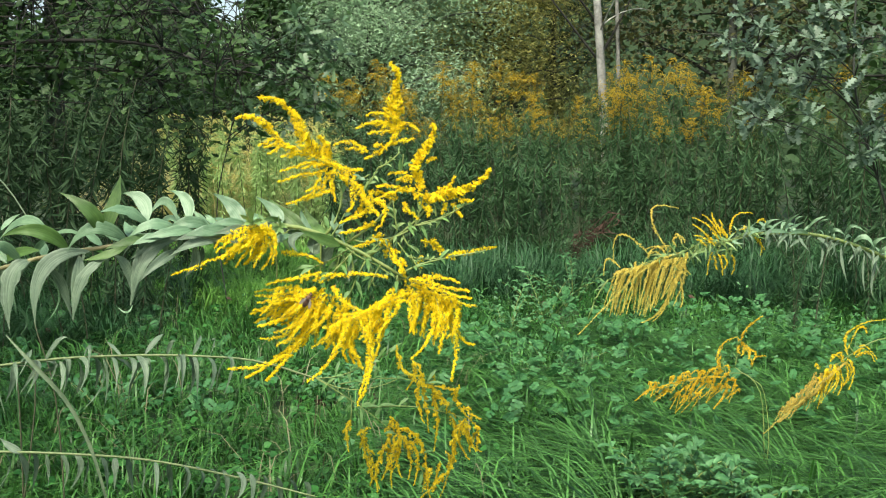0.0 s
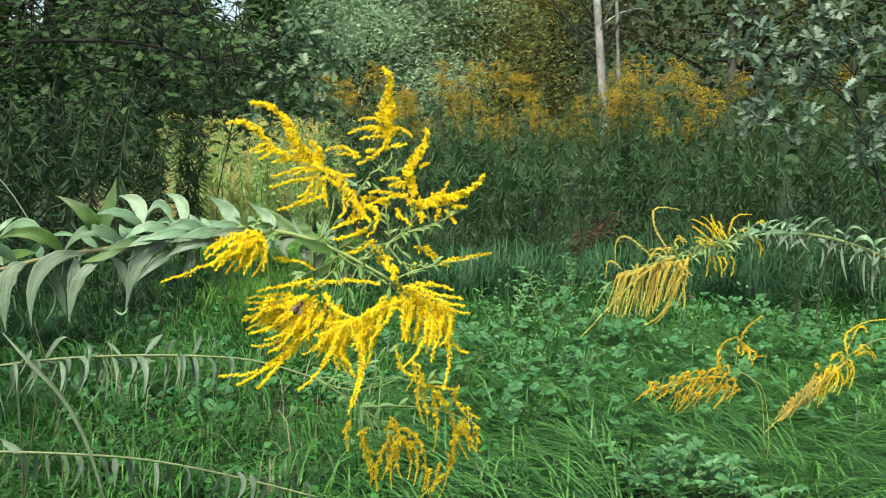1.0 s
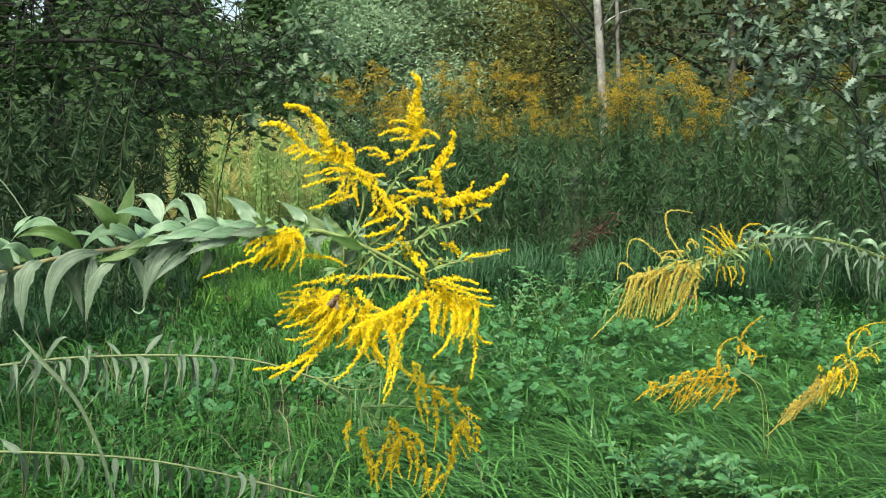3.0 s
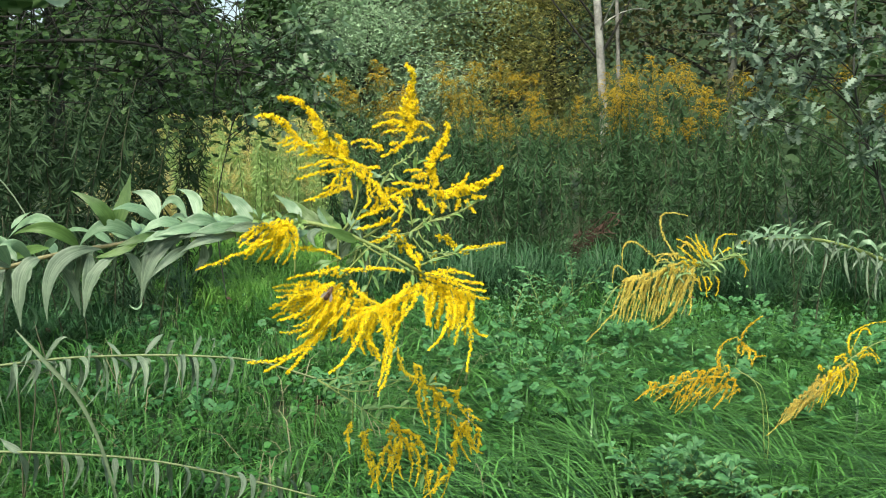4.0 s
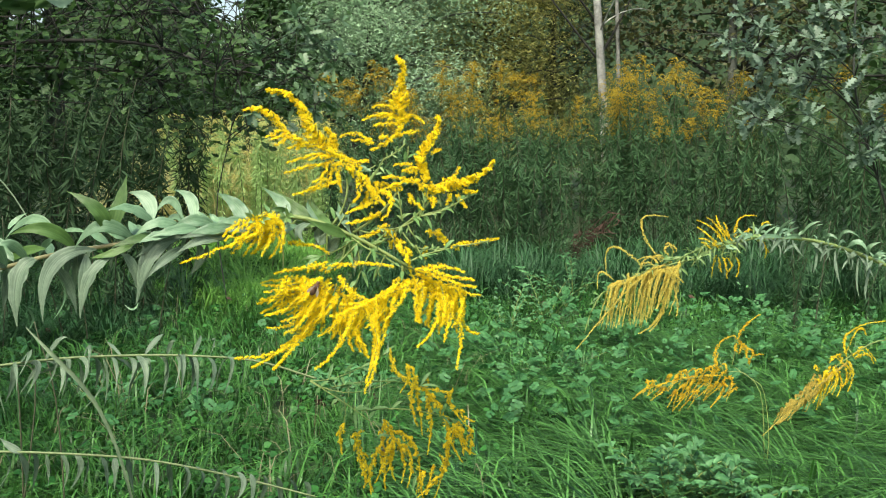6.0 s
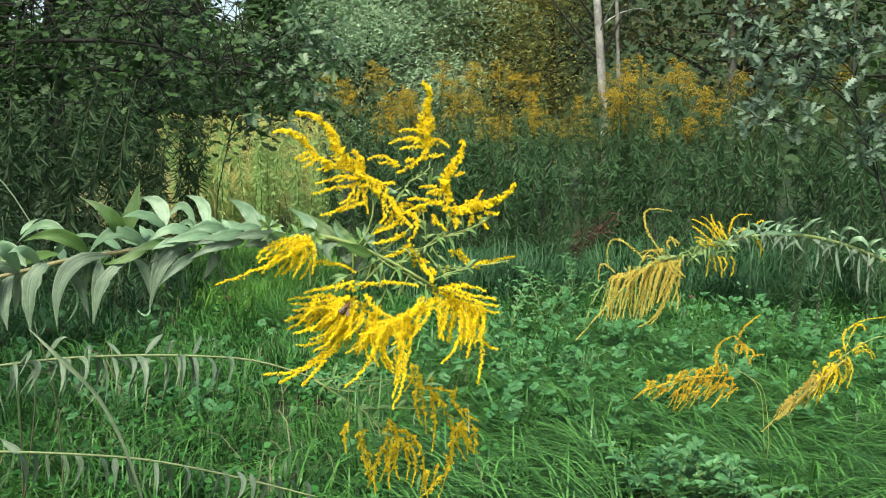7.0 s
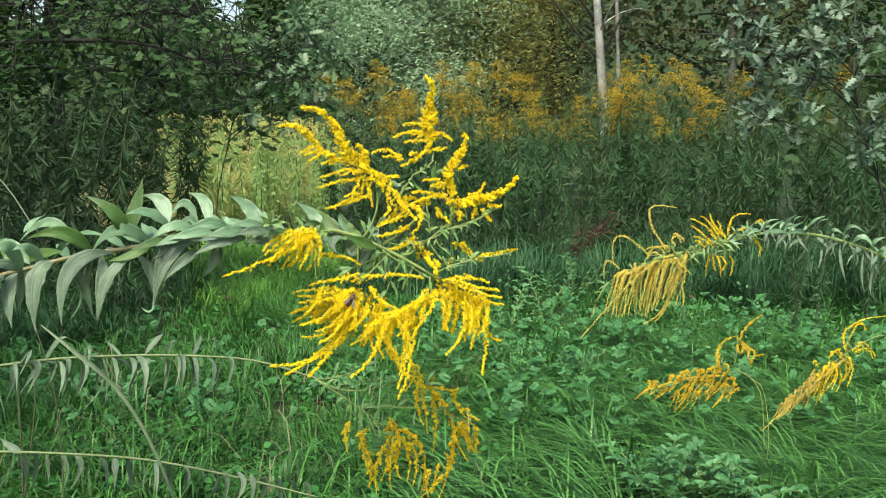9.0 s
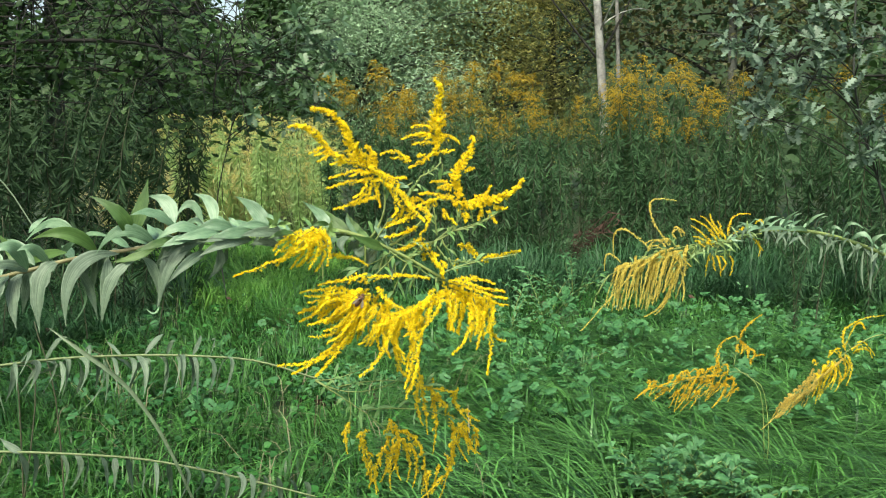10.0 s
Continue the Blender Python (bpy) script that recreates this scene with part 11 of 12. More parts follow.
def rosette_oak(name, base, bends, trunk, clusters, mat, leaf_size, label, seed):
    """A young oak whose twigs end in rosettes of lobed leaves; clusters: where each spray of twigs ends, its reach and its leaves."""
    rng = np.random.default_rng(seed)
    root = tagged(new(name), label, "tree")
    root.location = base
    base = V3(base)
    line = smooth_points([(0, 0, -0.05), *bends], 6)
    b = Buf()
    b.tube(line, trunk, trunk * 0.4, 8)
    part("trunk", b.mesh("trunk", [M_GREY_BARK]), root)
    blade = bulk_mesh("leaf", *OAK_LOBED, np.eye(3)[None], np.zeros((1, 3)), mat)
    for x, y, z, reach, count in clusters:
        tip = V3((x, y, z)) - base
        h = max(0.2, tip[2] - 0.3 * np.hypot(tip[0], tip[1]))
        a0 = V3([np.interp(h, line[:, 2], line[:, 0]), np.interp(h, line[:, 2], line[:, 1]), h])
        limb = Buf()
        limb.tube(bow_points(a0, (a0 + tip) / 2 + V3((0, 0, 0.05)), tip, 8)[0], 0.0035, 0.0018, 6)
        bough = part("bough", limb.mesh("bough", [M_BARK]), root)
        for k in range(max(2, count // 3)):
            end = tip + rng.uniform(-1, 1, 3) * reach * V3((1, 1, 0.75))
            twig = Buf()
            twig.tube(bow_points(tip, (tip + end) / 2 + V3((0, 0, 0.015)), end, 4)[0], 0.003, 0.0015, 4)
            part("twig", twig.mesh("twig", [M_BARK]), bough)
            n = int(rng.integers(5, 9))
            axis = (end - tip) / max(np.linalg.norm(end - tip), 1e-6) + V3((0, -0.3, 0.35))
            az = np.arange(n) * 2.4 + rng.uniform(0, 6)
            s1 = side_of(axis / np.linalg.norm(axis))
            s2 = np.cross(s1, axis / np.linalg.norm(axis))
            d = np.cos(az)[:, None] * s1 + np.sin(az)[:, None] * s2 + rng.uniform(0.1, 0.9, n)[:, None] * axis
            s = rng.uniform(0.7, 1.15, n) * leaf_size
            up = rng.normal(0, 0.3, (n, 3)) + V3((0, -0.5, 1))
            for turn in frames_from(d, up, s, s * 0.85):
                leaf = part("leaf", blade, bough)
                leaf.matrix_basis = Matrix.Translation(end.tolist()) @ Matrix(turn.tolist()).to_4x4()
    return root


rosette_oak("oak", (2.42, 4.95, 0), [(-0.06, 0, 0.5), (-0.31, -0.08, 1.15), (-0.36, -0.1, 1.6), (-0.3, 0, 2.6)], 0.009, [
    (1.50, 4.75, 1.62, 0.09, 18), (1.41, 4.65, 1.46, 0.07, 20), (1.48, 4.55, 1.46, 0.10, 16), (1.72, 4.70, 1.40, 0.14, 40),
    (1.77, 4.60, 1.29, 0.13, 34), (1.65, 4.75, 1.24, 0.10, 22), (1.61, 4.65, 1.10, 0.14, 30), (1.48, 4.55, 1.11, 0.07, 10),
    (2.11, 4.70, 1.10, 0.13, 40), (2.00, 4.60, 0.99, 0.08, 14), (1.74, 4.75, 1.63, 0.08, 14), (1.90, 4.65, 1.61, 0.11, 20),
    (2.02, 4.55, 1.48, 0.10, 26), (2.14, 4.75, 0.90, 0.06, 8),
    (2.20, 4.65, 1.27, 0.13, 20)], M_OAK_PALE, 0.07, "young oak with pale grey-green lobed leaves", 111)
# the dark oak's lit outer leaves, painted lighter and carried on a separate stem
rosette_oak("oak", (-1.24, 5.45, 0), [(-0.06, 0, 0.6), (0.05, 0.03, 1.2), (0.2, 0, 2.4)], 0.004, [
    (-0.70, 5.35, 1.53, 0.09, 15), (-0.58, 5.23, 1.43, 0.07, 12), (-0.72, 5.11, 1.34, 0.09, 15), (-0.70, 5.29, 1.20, 0.08, 12),
    (-0.85, 5.17, 1.30, 0.09, 15), (-0.95, 5.35, 1.56, 0.09, 15), (-0.77, 5.23, 1.64, 0.09, 12), (-1.03, 5.11, 1.18, 0.09, 12),
    (-0.89, 5.29, 1.11, 0.08, 9), (-0.58, 5.17, 1.63, 0.06, 6)], M_OAK_LIT, 0.075, "dark oak's outer foliage in a lit tone, on a separate thin stem", 117)
oak_boughs("oak", (-3.9, 5.4, 0), 4.8, 0.075, [
    (1.45, (-1.868, 5.296, 1.547), (-1.082, 5.071, 1.340)), (1.7, (-2.156, 5.412, 1.689), (-1.620, 5.210, 1.678)), (1.9, (-2.036, 5.525, 1.798), (-1.404, 5.328, 1.830)),
    (1.6, (-1.779, 5.692, 1.496), (-1.009, 5.487, 1.463)), (1.8, (-1.879, 5.722, 1.761), (-1.396, 5.721, 1.745)), (1.5, (-1.612, 5.681, 1.397), (-0.879, 5.685, 1.430)),
    (1.4, (-2.074, 5.583, 1.423), (-1.490, 5.471, 1.319)), (2.0, (-2.425, 5.317, 1.738), (-2.153, 5.123, 1.798)), (1.3, (-2.360, 5.865, 1.240), (-1.670, 5.857, 1.171)),
    (2.2, (-2.112, 5.753, 2.026), (-1.612, 5.741, 1.927))], M_OAK_DARK, 0.066, 210, "dark oak with low limbs spreading over the meadow's edge", 112, 0.24)


def woods_belt(name, n, r0, r1, a0, a1, z1, leaf, label, seed, mat):
    """Far woodland: leaves massed in uneven crowns along a belt."""
    rng = np.random.default_rng(seed)
    crowns = max(10, n // 260)
    ca, cr = rng.uniform(a0, a1, crowns), rng.uniform(r0, r1, crowns)
    cz = rng.uniform(0.3, z1, crowns)
    k = rng.integers(0, crowns, n)
    c = np.stack([np.sin(ca[k]) * cr[k], np.cos(ca[k]) * cr[k], cz[k]], -1)
    p = c + rng.normal(0, 0.9, (n, 3)) * V3((1, 1, 0.9))
    p[:, 2] = np.abs(p[:, 2])
    p = p[canopy_gap(p)]
    n = len(p)
    az = rng.uniform(0, 2 * np.pi, n)
    d = np.stack([np.cos(az), np.sin(az), rng.normal(-0.3, 0.5, n)], -1)
    s = rng.uniform(0.6, 1.3, n) * leaf
    up = np.stack([rng.normal(0, 0.5, n), rng.normal(-0.2, 0.5, n), np.ones(n)], -1)
    return tagged(new(name, bulk_mesh(name, *OVAL, frames_from(d, up, s, s * 0.75), p, mat)), label, "woods", kind="stuff")


woods_belt("far_woods", 12000, 17, 24, radians(-42), radians(42), 8.0, 0.24, "dim green woodland behind the clearing", 121, M_WOODS)
woods_belt("woods_around", 4000, 24, 32, radians(42), radians(318), 4.0, 0.45, "green woodland round the clearing", 122, M_WOODS)

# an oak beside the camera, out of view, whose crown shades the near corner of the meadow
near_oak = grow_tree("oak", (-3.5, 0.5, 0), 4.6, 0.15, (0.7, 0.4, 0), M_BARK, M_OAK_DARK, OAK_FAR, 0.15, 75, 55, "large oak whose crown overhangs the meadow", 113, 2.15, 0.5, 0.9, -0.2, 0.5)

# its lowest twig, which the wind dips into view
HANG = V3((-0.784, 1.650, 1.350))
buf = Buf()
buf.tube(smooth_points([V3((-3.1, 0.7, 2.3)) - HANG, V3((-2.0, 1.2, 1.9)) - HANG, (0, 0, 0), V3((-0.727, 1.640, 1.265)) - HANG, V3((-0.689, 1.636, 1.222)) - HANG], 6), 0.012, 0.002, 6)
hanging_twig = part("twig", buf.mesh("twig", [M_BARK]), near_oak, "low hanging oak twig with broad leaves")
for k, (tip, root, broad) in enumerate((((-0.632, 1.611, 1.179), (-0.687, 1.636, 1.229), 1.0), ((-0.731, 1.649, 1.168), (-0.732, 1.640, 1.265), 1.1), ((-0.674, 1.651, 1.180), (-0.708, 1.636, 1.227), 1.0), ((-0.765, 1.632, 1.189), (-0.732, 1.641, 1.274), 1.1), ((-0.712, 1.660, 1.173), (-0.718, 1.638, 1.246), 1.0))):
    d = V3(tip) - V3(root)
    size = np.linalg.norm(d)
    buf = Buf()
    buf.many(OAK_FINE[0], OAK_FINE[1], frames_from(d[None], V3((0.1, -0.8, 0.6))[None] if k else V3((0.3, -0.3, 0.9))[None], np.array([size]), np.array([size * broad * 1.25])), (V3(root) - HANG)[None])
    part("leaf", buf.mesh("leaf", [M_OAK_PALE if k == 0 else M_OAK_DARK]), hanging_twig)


def build_backdrop():
    """Plain dim woodland far behind the trees, with an uneven top, notched low to fit the camera's sky gaps."""
    b, v, f = Buf(), [], []
    n = 240
    for i in range(n):
        a = 2 * np.pi * i / n
        deg = (np.degrees(a) + 180) % 360 - 180
        top = 9.0 + 1.2 * np.sin(7 * a) + 0.8 * np.sin(19 * a + 1) + 0.5 * np.sin(43 * a)
        if abs(deg + 12.5) < 1.6:
            top = 4.6
        if abs(deg + 22.7) < 1.6:
            top = 5.0
        if abs(deg) > 60:
            top *= 0.45
        for r, z in ((36, -0.1), (36, top * 0.5), (36.6, top)):
            v.append((np.sin(a) * r, np.cos(a) * r, z))
    for i in range(n):
        j = (i + 1) % n
        f += [(3 * i, 3 * j, 3 * j + 1, 3 * i + 1), (3 * i + 1, 3 * j + 1, 3 * j + 2, 3 * i + 2)]
    b.add(v, f)
    return tagged(new("backdrop", b.mesh("backdrop", [M_WOODS])), "dim distant woodland round the clearing", "woods", kind="structure")


build_backdrop()

# a rusty dead herb at the thicket's foot
dead = tagged(new("dead_herb"), "rust-brown dead herb leaning at the thicket's foot", "herb")
dead.location = (0.74, 6.6, 0)
rng = np.random.default_rng(131)
for k in range(9):
    twig = Buf()
    az, h = rng.uniform(-0.6, 0.9), rng.uniform(0.25, 0.55)
    tip = V3((h * 0.9 * np.cos(az), rng.normal(0, 0.08), h))
    twig.tube(bow_points((0, 0, 0), tip * 0.55 + V3((0, 0, 0.04)), tip, 6)[0], 0.006, 0.002, 5)
    withered = []
    for j in range(12):
        q = tip * rng.uniform(0.35, 1.0)
        leaf = Buf()
        withered.append(leaf)
        leaf.blade(q, q + V3(rng.normal(0, 0.03, 3)), q + V3((rng.normal(0, 0.06), rng.normal(0, 0.06), rng.uniform(-0.09, 0.0))), 0.006, (0, -1, 0.3), 0.3, 3)
    twig = part("twig", twig.mesh("twig", [M_DEAD]), dead)
    for leaf in withered:
        part("leaf", leaf.mesh("leaf", [M_DEAD]), twig)

# dead brown stalks and a pale one beside the arched stems
for k, (foot, middle, top) in enumerate((((-0.67, 1.45, 0), (-0.666, 1.456, 0.530), (-0.674, 1.469, 0.641)), ((-0.62, 1.5, 0), (-0.626, 1.507, 0.533), (-0.667, 1.527, 0.707)), ((-0.75, 1.45, 0), (-0.687, 1.560, 0.556), (-0.727, 1.568, 0.631)))):
    stalk = Buf()
    stalk.tube(smooth_points([foot, middle, top], 6), 0.0018, 0.0008, 6)
    tagged(new("dead_stalk", stalk.mesh("dead_stalk", [M_STEM_FAR])), "thin brown dead stalk standing in the grass", "stalk", "dead stalks")
stalk = Buf()
stalk.tube(smooth_points([(-0.95, 1.0, 0), (-0.92, 1.0, 0.7), (-0.75, 1.0, 1.12), (-0.502, 1.005, 0.988), (-0.423, 0.995, 0.901)], 6), 0.0016, 0.0007, 6)
tagged(new("dead_stalk", stalk.mesh("dead_stalk", [M_REED])), "thin pale withered stalk drooping behind the leaves", "stalk", "dead stalks")


def pinnate_herb(place, size, label, seed, shoots=9):
    """A leafy herb of arched shoots, each with paired oval leaflets."""
    rng = np.random.default_rng(seed)
    root = tagged(new("herb", None), label, "herb", "leafy herbs in the grass")
    root.location = place
    for k in range(shoots):
        b = Buf()
        az, lean, h = rng.uniform(0, 2 * np.pi), rng.uniform(0.3, 0.9), size * rng.uniform(0.6, 1.1)
        tip = V3((np.cos(az) * lean * h, np.sin(az) * lean * h, h * (1.1 - 0.5 * lean)))
        pts, tan = bow_points((0, 0, 0), tip * 0.5 + V3((0, 0, 0.12 * h)), tip, 6)
        b.tube(pts, 0.0025, 0.001, 5)
        leaflets = []
        for j in range(2, 7):
            for sx in (-1, 0, 1) if j == 6 else (-1, 1):
                s = side_of(tan[j]) * sx
                d = s + 0.7 * tan[j] + V3((0, 0, rng.uniform(-0.3, 0.15)))
                L = rng.uniform(0.026, 0.042)
                leaf = Buf()
                leaf.blade(pts[j], pts[j] + d * L * 0.5 + V3((0, 0, 0.006)), pts[j] + d * L, L * 0.2, (0, -0.3, 1), 0.35, 5, 0, 0.5)
                leaflets.append(leaf)
        shoot = part("shoot", b.mesh("shoot", [M_STALK]), root)
        for leaf in leaflets:
            part("leaflet", leaf.mesh("leaflet", [M_HERB_BLUE]), shoot)
    return root


pinnate_herb((0.60, 2.44, 0), 0.21, "bushy herb with pale green paired leaflets", 141, 16)
pinnate_herb((0.70, 2.38, 0), 0.19, "bushy herb with pale green paired leaflets", 142, 13)
pinnate_herb((0.78, 2.42, 0), 0.20, "bushy herb with pale green paired leaflets", 143, 12)
pinnate_herb((0.55, 5.0, 0), 0.42, "bushy herb with pale green paired leaflets", 144)
pinnate_herb((0.30, 4.5, 0), 0.32, "bushy herb with pale green paired leaflets", 145)
pinnate_herb((0.75, 5.4, 0), 0.42, "bushy herb with pale green paired leaflets", 146)
pinnate_herb((-1.1, 3.1, 0), 0.25, "bushy herb with pale green paired leaflets", 147, 7)
pinnate_herb((-0.35, 3.4, 0), 0.22, "bushy herb with pale green paired leaflets", 148, 7)
pinnate_herb((0.45, 3.7, 0), 0.26, "bushy herb with pale green paired leaflets", 150, 7)


# ---- what moves ----
def motions():
    walk(leafy_stem, [
        (0, pose(0.4134, 0.0655, 0.8964, 0.28, 0.07, -0.56)),
        (0.5, pose(0.4111, 0.0650, 0.8954, -0.27, 0.21, -0.92)),
        (1, pose(0.4070, 0.0731, 0.8936, -0.00, -0.00, -0.02)),
        (1.5, pose(0.4117, 0.0669, 0.8959, -0.76, 0.03, -1.02)),
        (2, pose(0.4182, 0.0832, 0.8941, 0.67, 0.10, 3.14)),
        (2.5, pose(0.4255, 0.0711, 0.8940, 0.35, 0.56, 1.49)),
        (4, pose(0.4209, 0.0746, 0.8976, -0.10, 0.02, 1.79)),
        (4.5, pose(0.4214, 0.0780, 0.8955, 0.73, -0.11, 3.76)),
        (5, pose(0.4183, 0.0719, 0.8968, 0.17, -0.04, 1.76)),
        (5.5, pose(0.4119, 0.0760, 0.8995, -1.00, -0.29, 0.58)),
        (7, pose(0.4290, 0.0768, 0.8907, 1.16, 0.65, 2.92)),
        (7.5, pose(0.4254, 0.0752, 0.8949, -0.26, 0.31, 2.00)),
        (8, pose(0.4264, 0.0751, 0.8963, 0.04, 0.07, 2.62)),
        (8.5, pose(0.4297, 0.0781, 0.8929, 0.36, 0.43, 3.10)),
        (9, pose(0.4314, 0.0816, 0.8926, 1.00, 0.37, 4.23)),
        (9.5, pose(0.4314, 0.0824, 0.8956, 0.46, 0.05, 3.46)),
        (10, pose(0.4368, 0.0772, 0.8928, 0.46, 0.43, 3.35))])
    walk(panicle, [
        (0, pose(0.6182, 0.1856, 0.9198, -0.27, -0.00, 1.10)),
        (0.5, pose(0.6152, 0.1793, 0.9173, -0.60, 0.13, 0.51)),
        (1, pose(0.6119, 0.1761, 0.9149, 0.01, -0.01, -0.05)),
        (1.5, pose(0.6171, 0.1838, 0.9168, -0.76, 0.00, 1.13)),
        (2, pose(0.6304, 0.2057, 0.9162, -0.19, -0.09, 3.00)),
        (2.5, pose(0.6390, 0.2115, 0.9112, -0.35, 0.30, 4.92)),
        (4, pose(0.6320, 0.2079, 0.9212, -1.23, -0.02, 4.41)),
        (4.5, pose(0.6333, 0.2063, 0.9183, -0.13, 0.05, 4.85)),
        (5, pose(0.6272, 0.1972, 0.9225, -1.71, 0.59, 3.61)),
        (5.5, pose(0.6198, 0.1942, 0.9268, -1.53, 0.02, 2.38)),
        (5.7, pose(0.6191, 0.1939, 0.9310, -2.16, -0.09, 1.79)),
        (7, pose(0.6459, 0.2186, 0.9065, 0.42, 0.82, 6.41)),
        (7.5, pose(0.6392, 0.2167, 0.9153, -0.71, 0.52, 5.22)),
        (8, pose(0.6393, 0.2215, 0.9195, -0.97, 0.11, 5.38)),
        (8.5, pose(0.6473, 0.2247, 0.9109, -0.20, 0.57, 6.33)),
        (9, pose(0.6496, 0.2304, 0.9123, -0.10, 0.57, 6.61)),
        (9.5, pose(0.6502, 0.2331, 0.9193, -1.43, 0.67, 7.10)),
        (10, pose(0.6568, 0.2349, 0.9114, 0.04, 1.18, 8.68))])
    walk(hanging_twig, [
        (0, pose(2.7158, 1.1581, 1.4208, 0.00, -0.00, 0.00)),
        (1, pose(2.7120, 1.1578, 1.4179, 0.00, -0.00, 0.00)),
        (2.5, pose(2.7158, 1.1586, 1.4255, 0.00, -0.00, 0.00)),
        (3.4, pose(2.7177, 1.1570, 1.4120, 0.00, -0.00, 0.00)),
        (4, pose(2.7158, 1.1545, 1.3985, 0.00, -0.00, 0.00)),
        (4.5, pose(2.7139, 1.1570, 1.4170, 0.00, -0.00, 0.00)),
        (5, pose(2.7150, 1.1505, 1.3585, 0.00, -0.00, 0.00)),
        (5.5, pose(2.7320, 1.1530, 1.3765, 0.00, -0.00, 0.00)),
        (6, pose(2.7196, 1.1554, 1.3971, 0.00, -0.00, 0.00)),
        (7, pose(2.7158, 1.1584, 1.4236, 0.00, -0.00, 0.00)),
        (8.5, pose(2.7139, 1.1578, 1.4179, 0.00, -0.00, 0.00)),
        (10, pose(2.7158, 1.1584, 1.4236, 0.00, -0.00, 0.00))])
    walk(bee, [
        (0, pose(-0.1231, 0.8607, 0.8574, -0.27, -0.00, 1.10)),
        (0.5, pose(-0.1267, 0.8536, 0.8551, -0.60, 0.13, 0.51)),
        (1, pose(-0.1303, 0.8507, 0.8523, 0.01, -0.01, -0.05)),
        (1.5, pose(-0.1242, 0.8583, 0.8547, -0.76, 0.00, 1.13)),
        (2, pose(-0.1093, 0.8822, 0.8538, -0.19, -0.09, 3.00)),
        (2.5, pose(-0.0997, 0.8891, 0.8487, -0.35, 0.30, 4.92)),
        (4, pose(-0.1067, 0.8843, 0.8596, -1.23, -0.02, 4.41)),
        (4.5, pose(-0.1052, 0.8842, 0.8558, -0.13, 0.05, 4.85)),
        (5, pose(-0.1126, 0.8724, 0.8609, -1.71, 0.59, 3.61)),
        (5.5, pose(-0.1204, 0.8688, 0.8654, -1.53, 0.02, 2.38)),
        (5.7, pose(-0.1215, 0.8674, 0.8701, -2.16, -0.09, 1.79)),
        (7, pose(-0.0924, 0.8981, 0.8430, 0.42, 0.82, 6.41)),
        (7.5, pose(-0.0994, 0.8941, 0.8529, -0.71, 0.52, 5.22)),
        (8, pose(-0.0988, 0.8988, 0.8576, -0.97, 0.11, 5.38)),
        (8.5, pose(-0.0907, 0.9035, 0.8480, -0.20, 0.57, 6.33)),
        (9, pose(-0.0882, 0.9095, 0.8493, -0.10, 0.57, 6.61)),
        (9.5, pose(-0.0871, 0.9111, 0.8574, -1.43, 0.67, 7.10)),
        (10, pose(-0.0802, 0.9156, 0.8480, 0.04, 1.18, 8.68))])
    walk(low_panicle, [
        (0, pose(0.8034, 0.1261, 0.7270, 0.00, -0.00, 0.00)),
        (2.5, pose(0.8028, 0.1261, 0.7270, 0.00, -0.00, 0.00)),
        (4, pose(0.8048, 0.1258, 0.7250, 0.00, -0.00, 0.00)),
        (4.5, pose(0.8028, 0.1255, 0.7218, 0.00, -0.00, 0.00)),
        (5, pose(0.7989, 0.1256, 0.7231, 0.00, -0.00, 0.00)),
        (5.5, pose(0.7943, 0.1257, 0.7237, 0.00, -0.00, 0.00)),
        (7, pose(0.8008, 0.1258, 0.7250, 0.00, -0.00, 0.00)),
        (7.5, pose(0.8002, 0.1261, 0.7276, 0.00, -0.00, 0.00)),
        (8, pose(0.8008, 0.1260, 0.7263, 0.00, -0.00, 0.00)),
        (9, pose(0.8021, 0.1259, 0.7257, 0.00, -0.00, 0.00)),
        (10, pose(0.8021, 0.1258, 0.7244, 0.00, -0.00, 0.00))])
    walk(right_stem, [
        (0, pose(-0.2155, -0.0464, 0.7153, 0.00, -0.00, 0.00)),
        (0.5, pose(-0.2155, -0.0466, 0.7140, 0.00, -0.00, 0.00)),
        (1, pose(-0.2142, -0.0466, 0.7140, 0.00, -0.00, 0.00)),
        (1.5, pose(-0.2116, -0.0464, 0.7153, 0.00, -0.00, 0.00)),
        (2, pose(-0.2116, -0.0466, 0.7140, 0.00, -0.00, 0.00)),
        (2.5, pose(-0.2037, -0.0473, 0.7075, 0.00, -0.00, 0.00)),
        (4, pose(-0.2064, -0.0477, 0.7036, 0.00, -0.00, 0.00)),
        (4.5, pose(-0.2456, -0.0486, 0.6958, 0.00, -0.00, 0.00)),
        (5, pose(-0.2561, -0.0483, 0.6984, 0.00, -0.00, 0.00)),
        (5.5, pose(-0.2378, -0.0482, 0.6997, 0.00, -0.00, 0.00)),
        (7, pose(-0.2260, -0.0468, 0.7114, 0.00, -0.00, 0.00)),
        (7.5, pose(-0.2299, -0.0473, 0.7075, 0.00, -0.00, 0.00)),
        (8, pose(-0.2194, -0.0461, 0.7179, 0.00, -0.00, 0.00)),
        (8.5, pose(-0.2142, -0.0457, 0.7218, 0.00, -0.00, 0.00)),
        (9, pose(-0.2181, -0.0464, 0.7153, 0.00, -0.00, 0.00)),
        (9.5, pose(-0.2221, -0.0464, 0.7153, 0.00, -0.00, 0.00)),
        (10, pose(-0.2181, -0.0457, 0.7218, 0.00, -0.00, 0.00))])
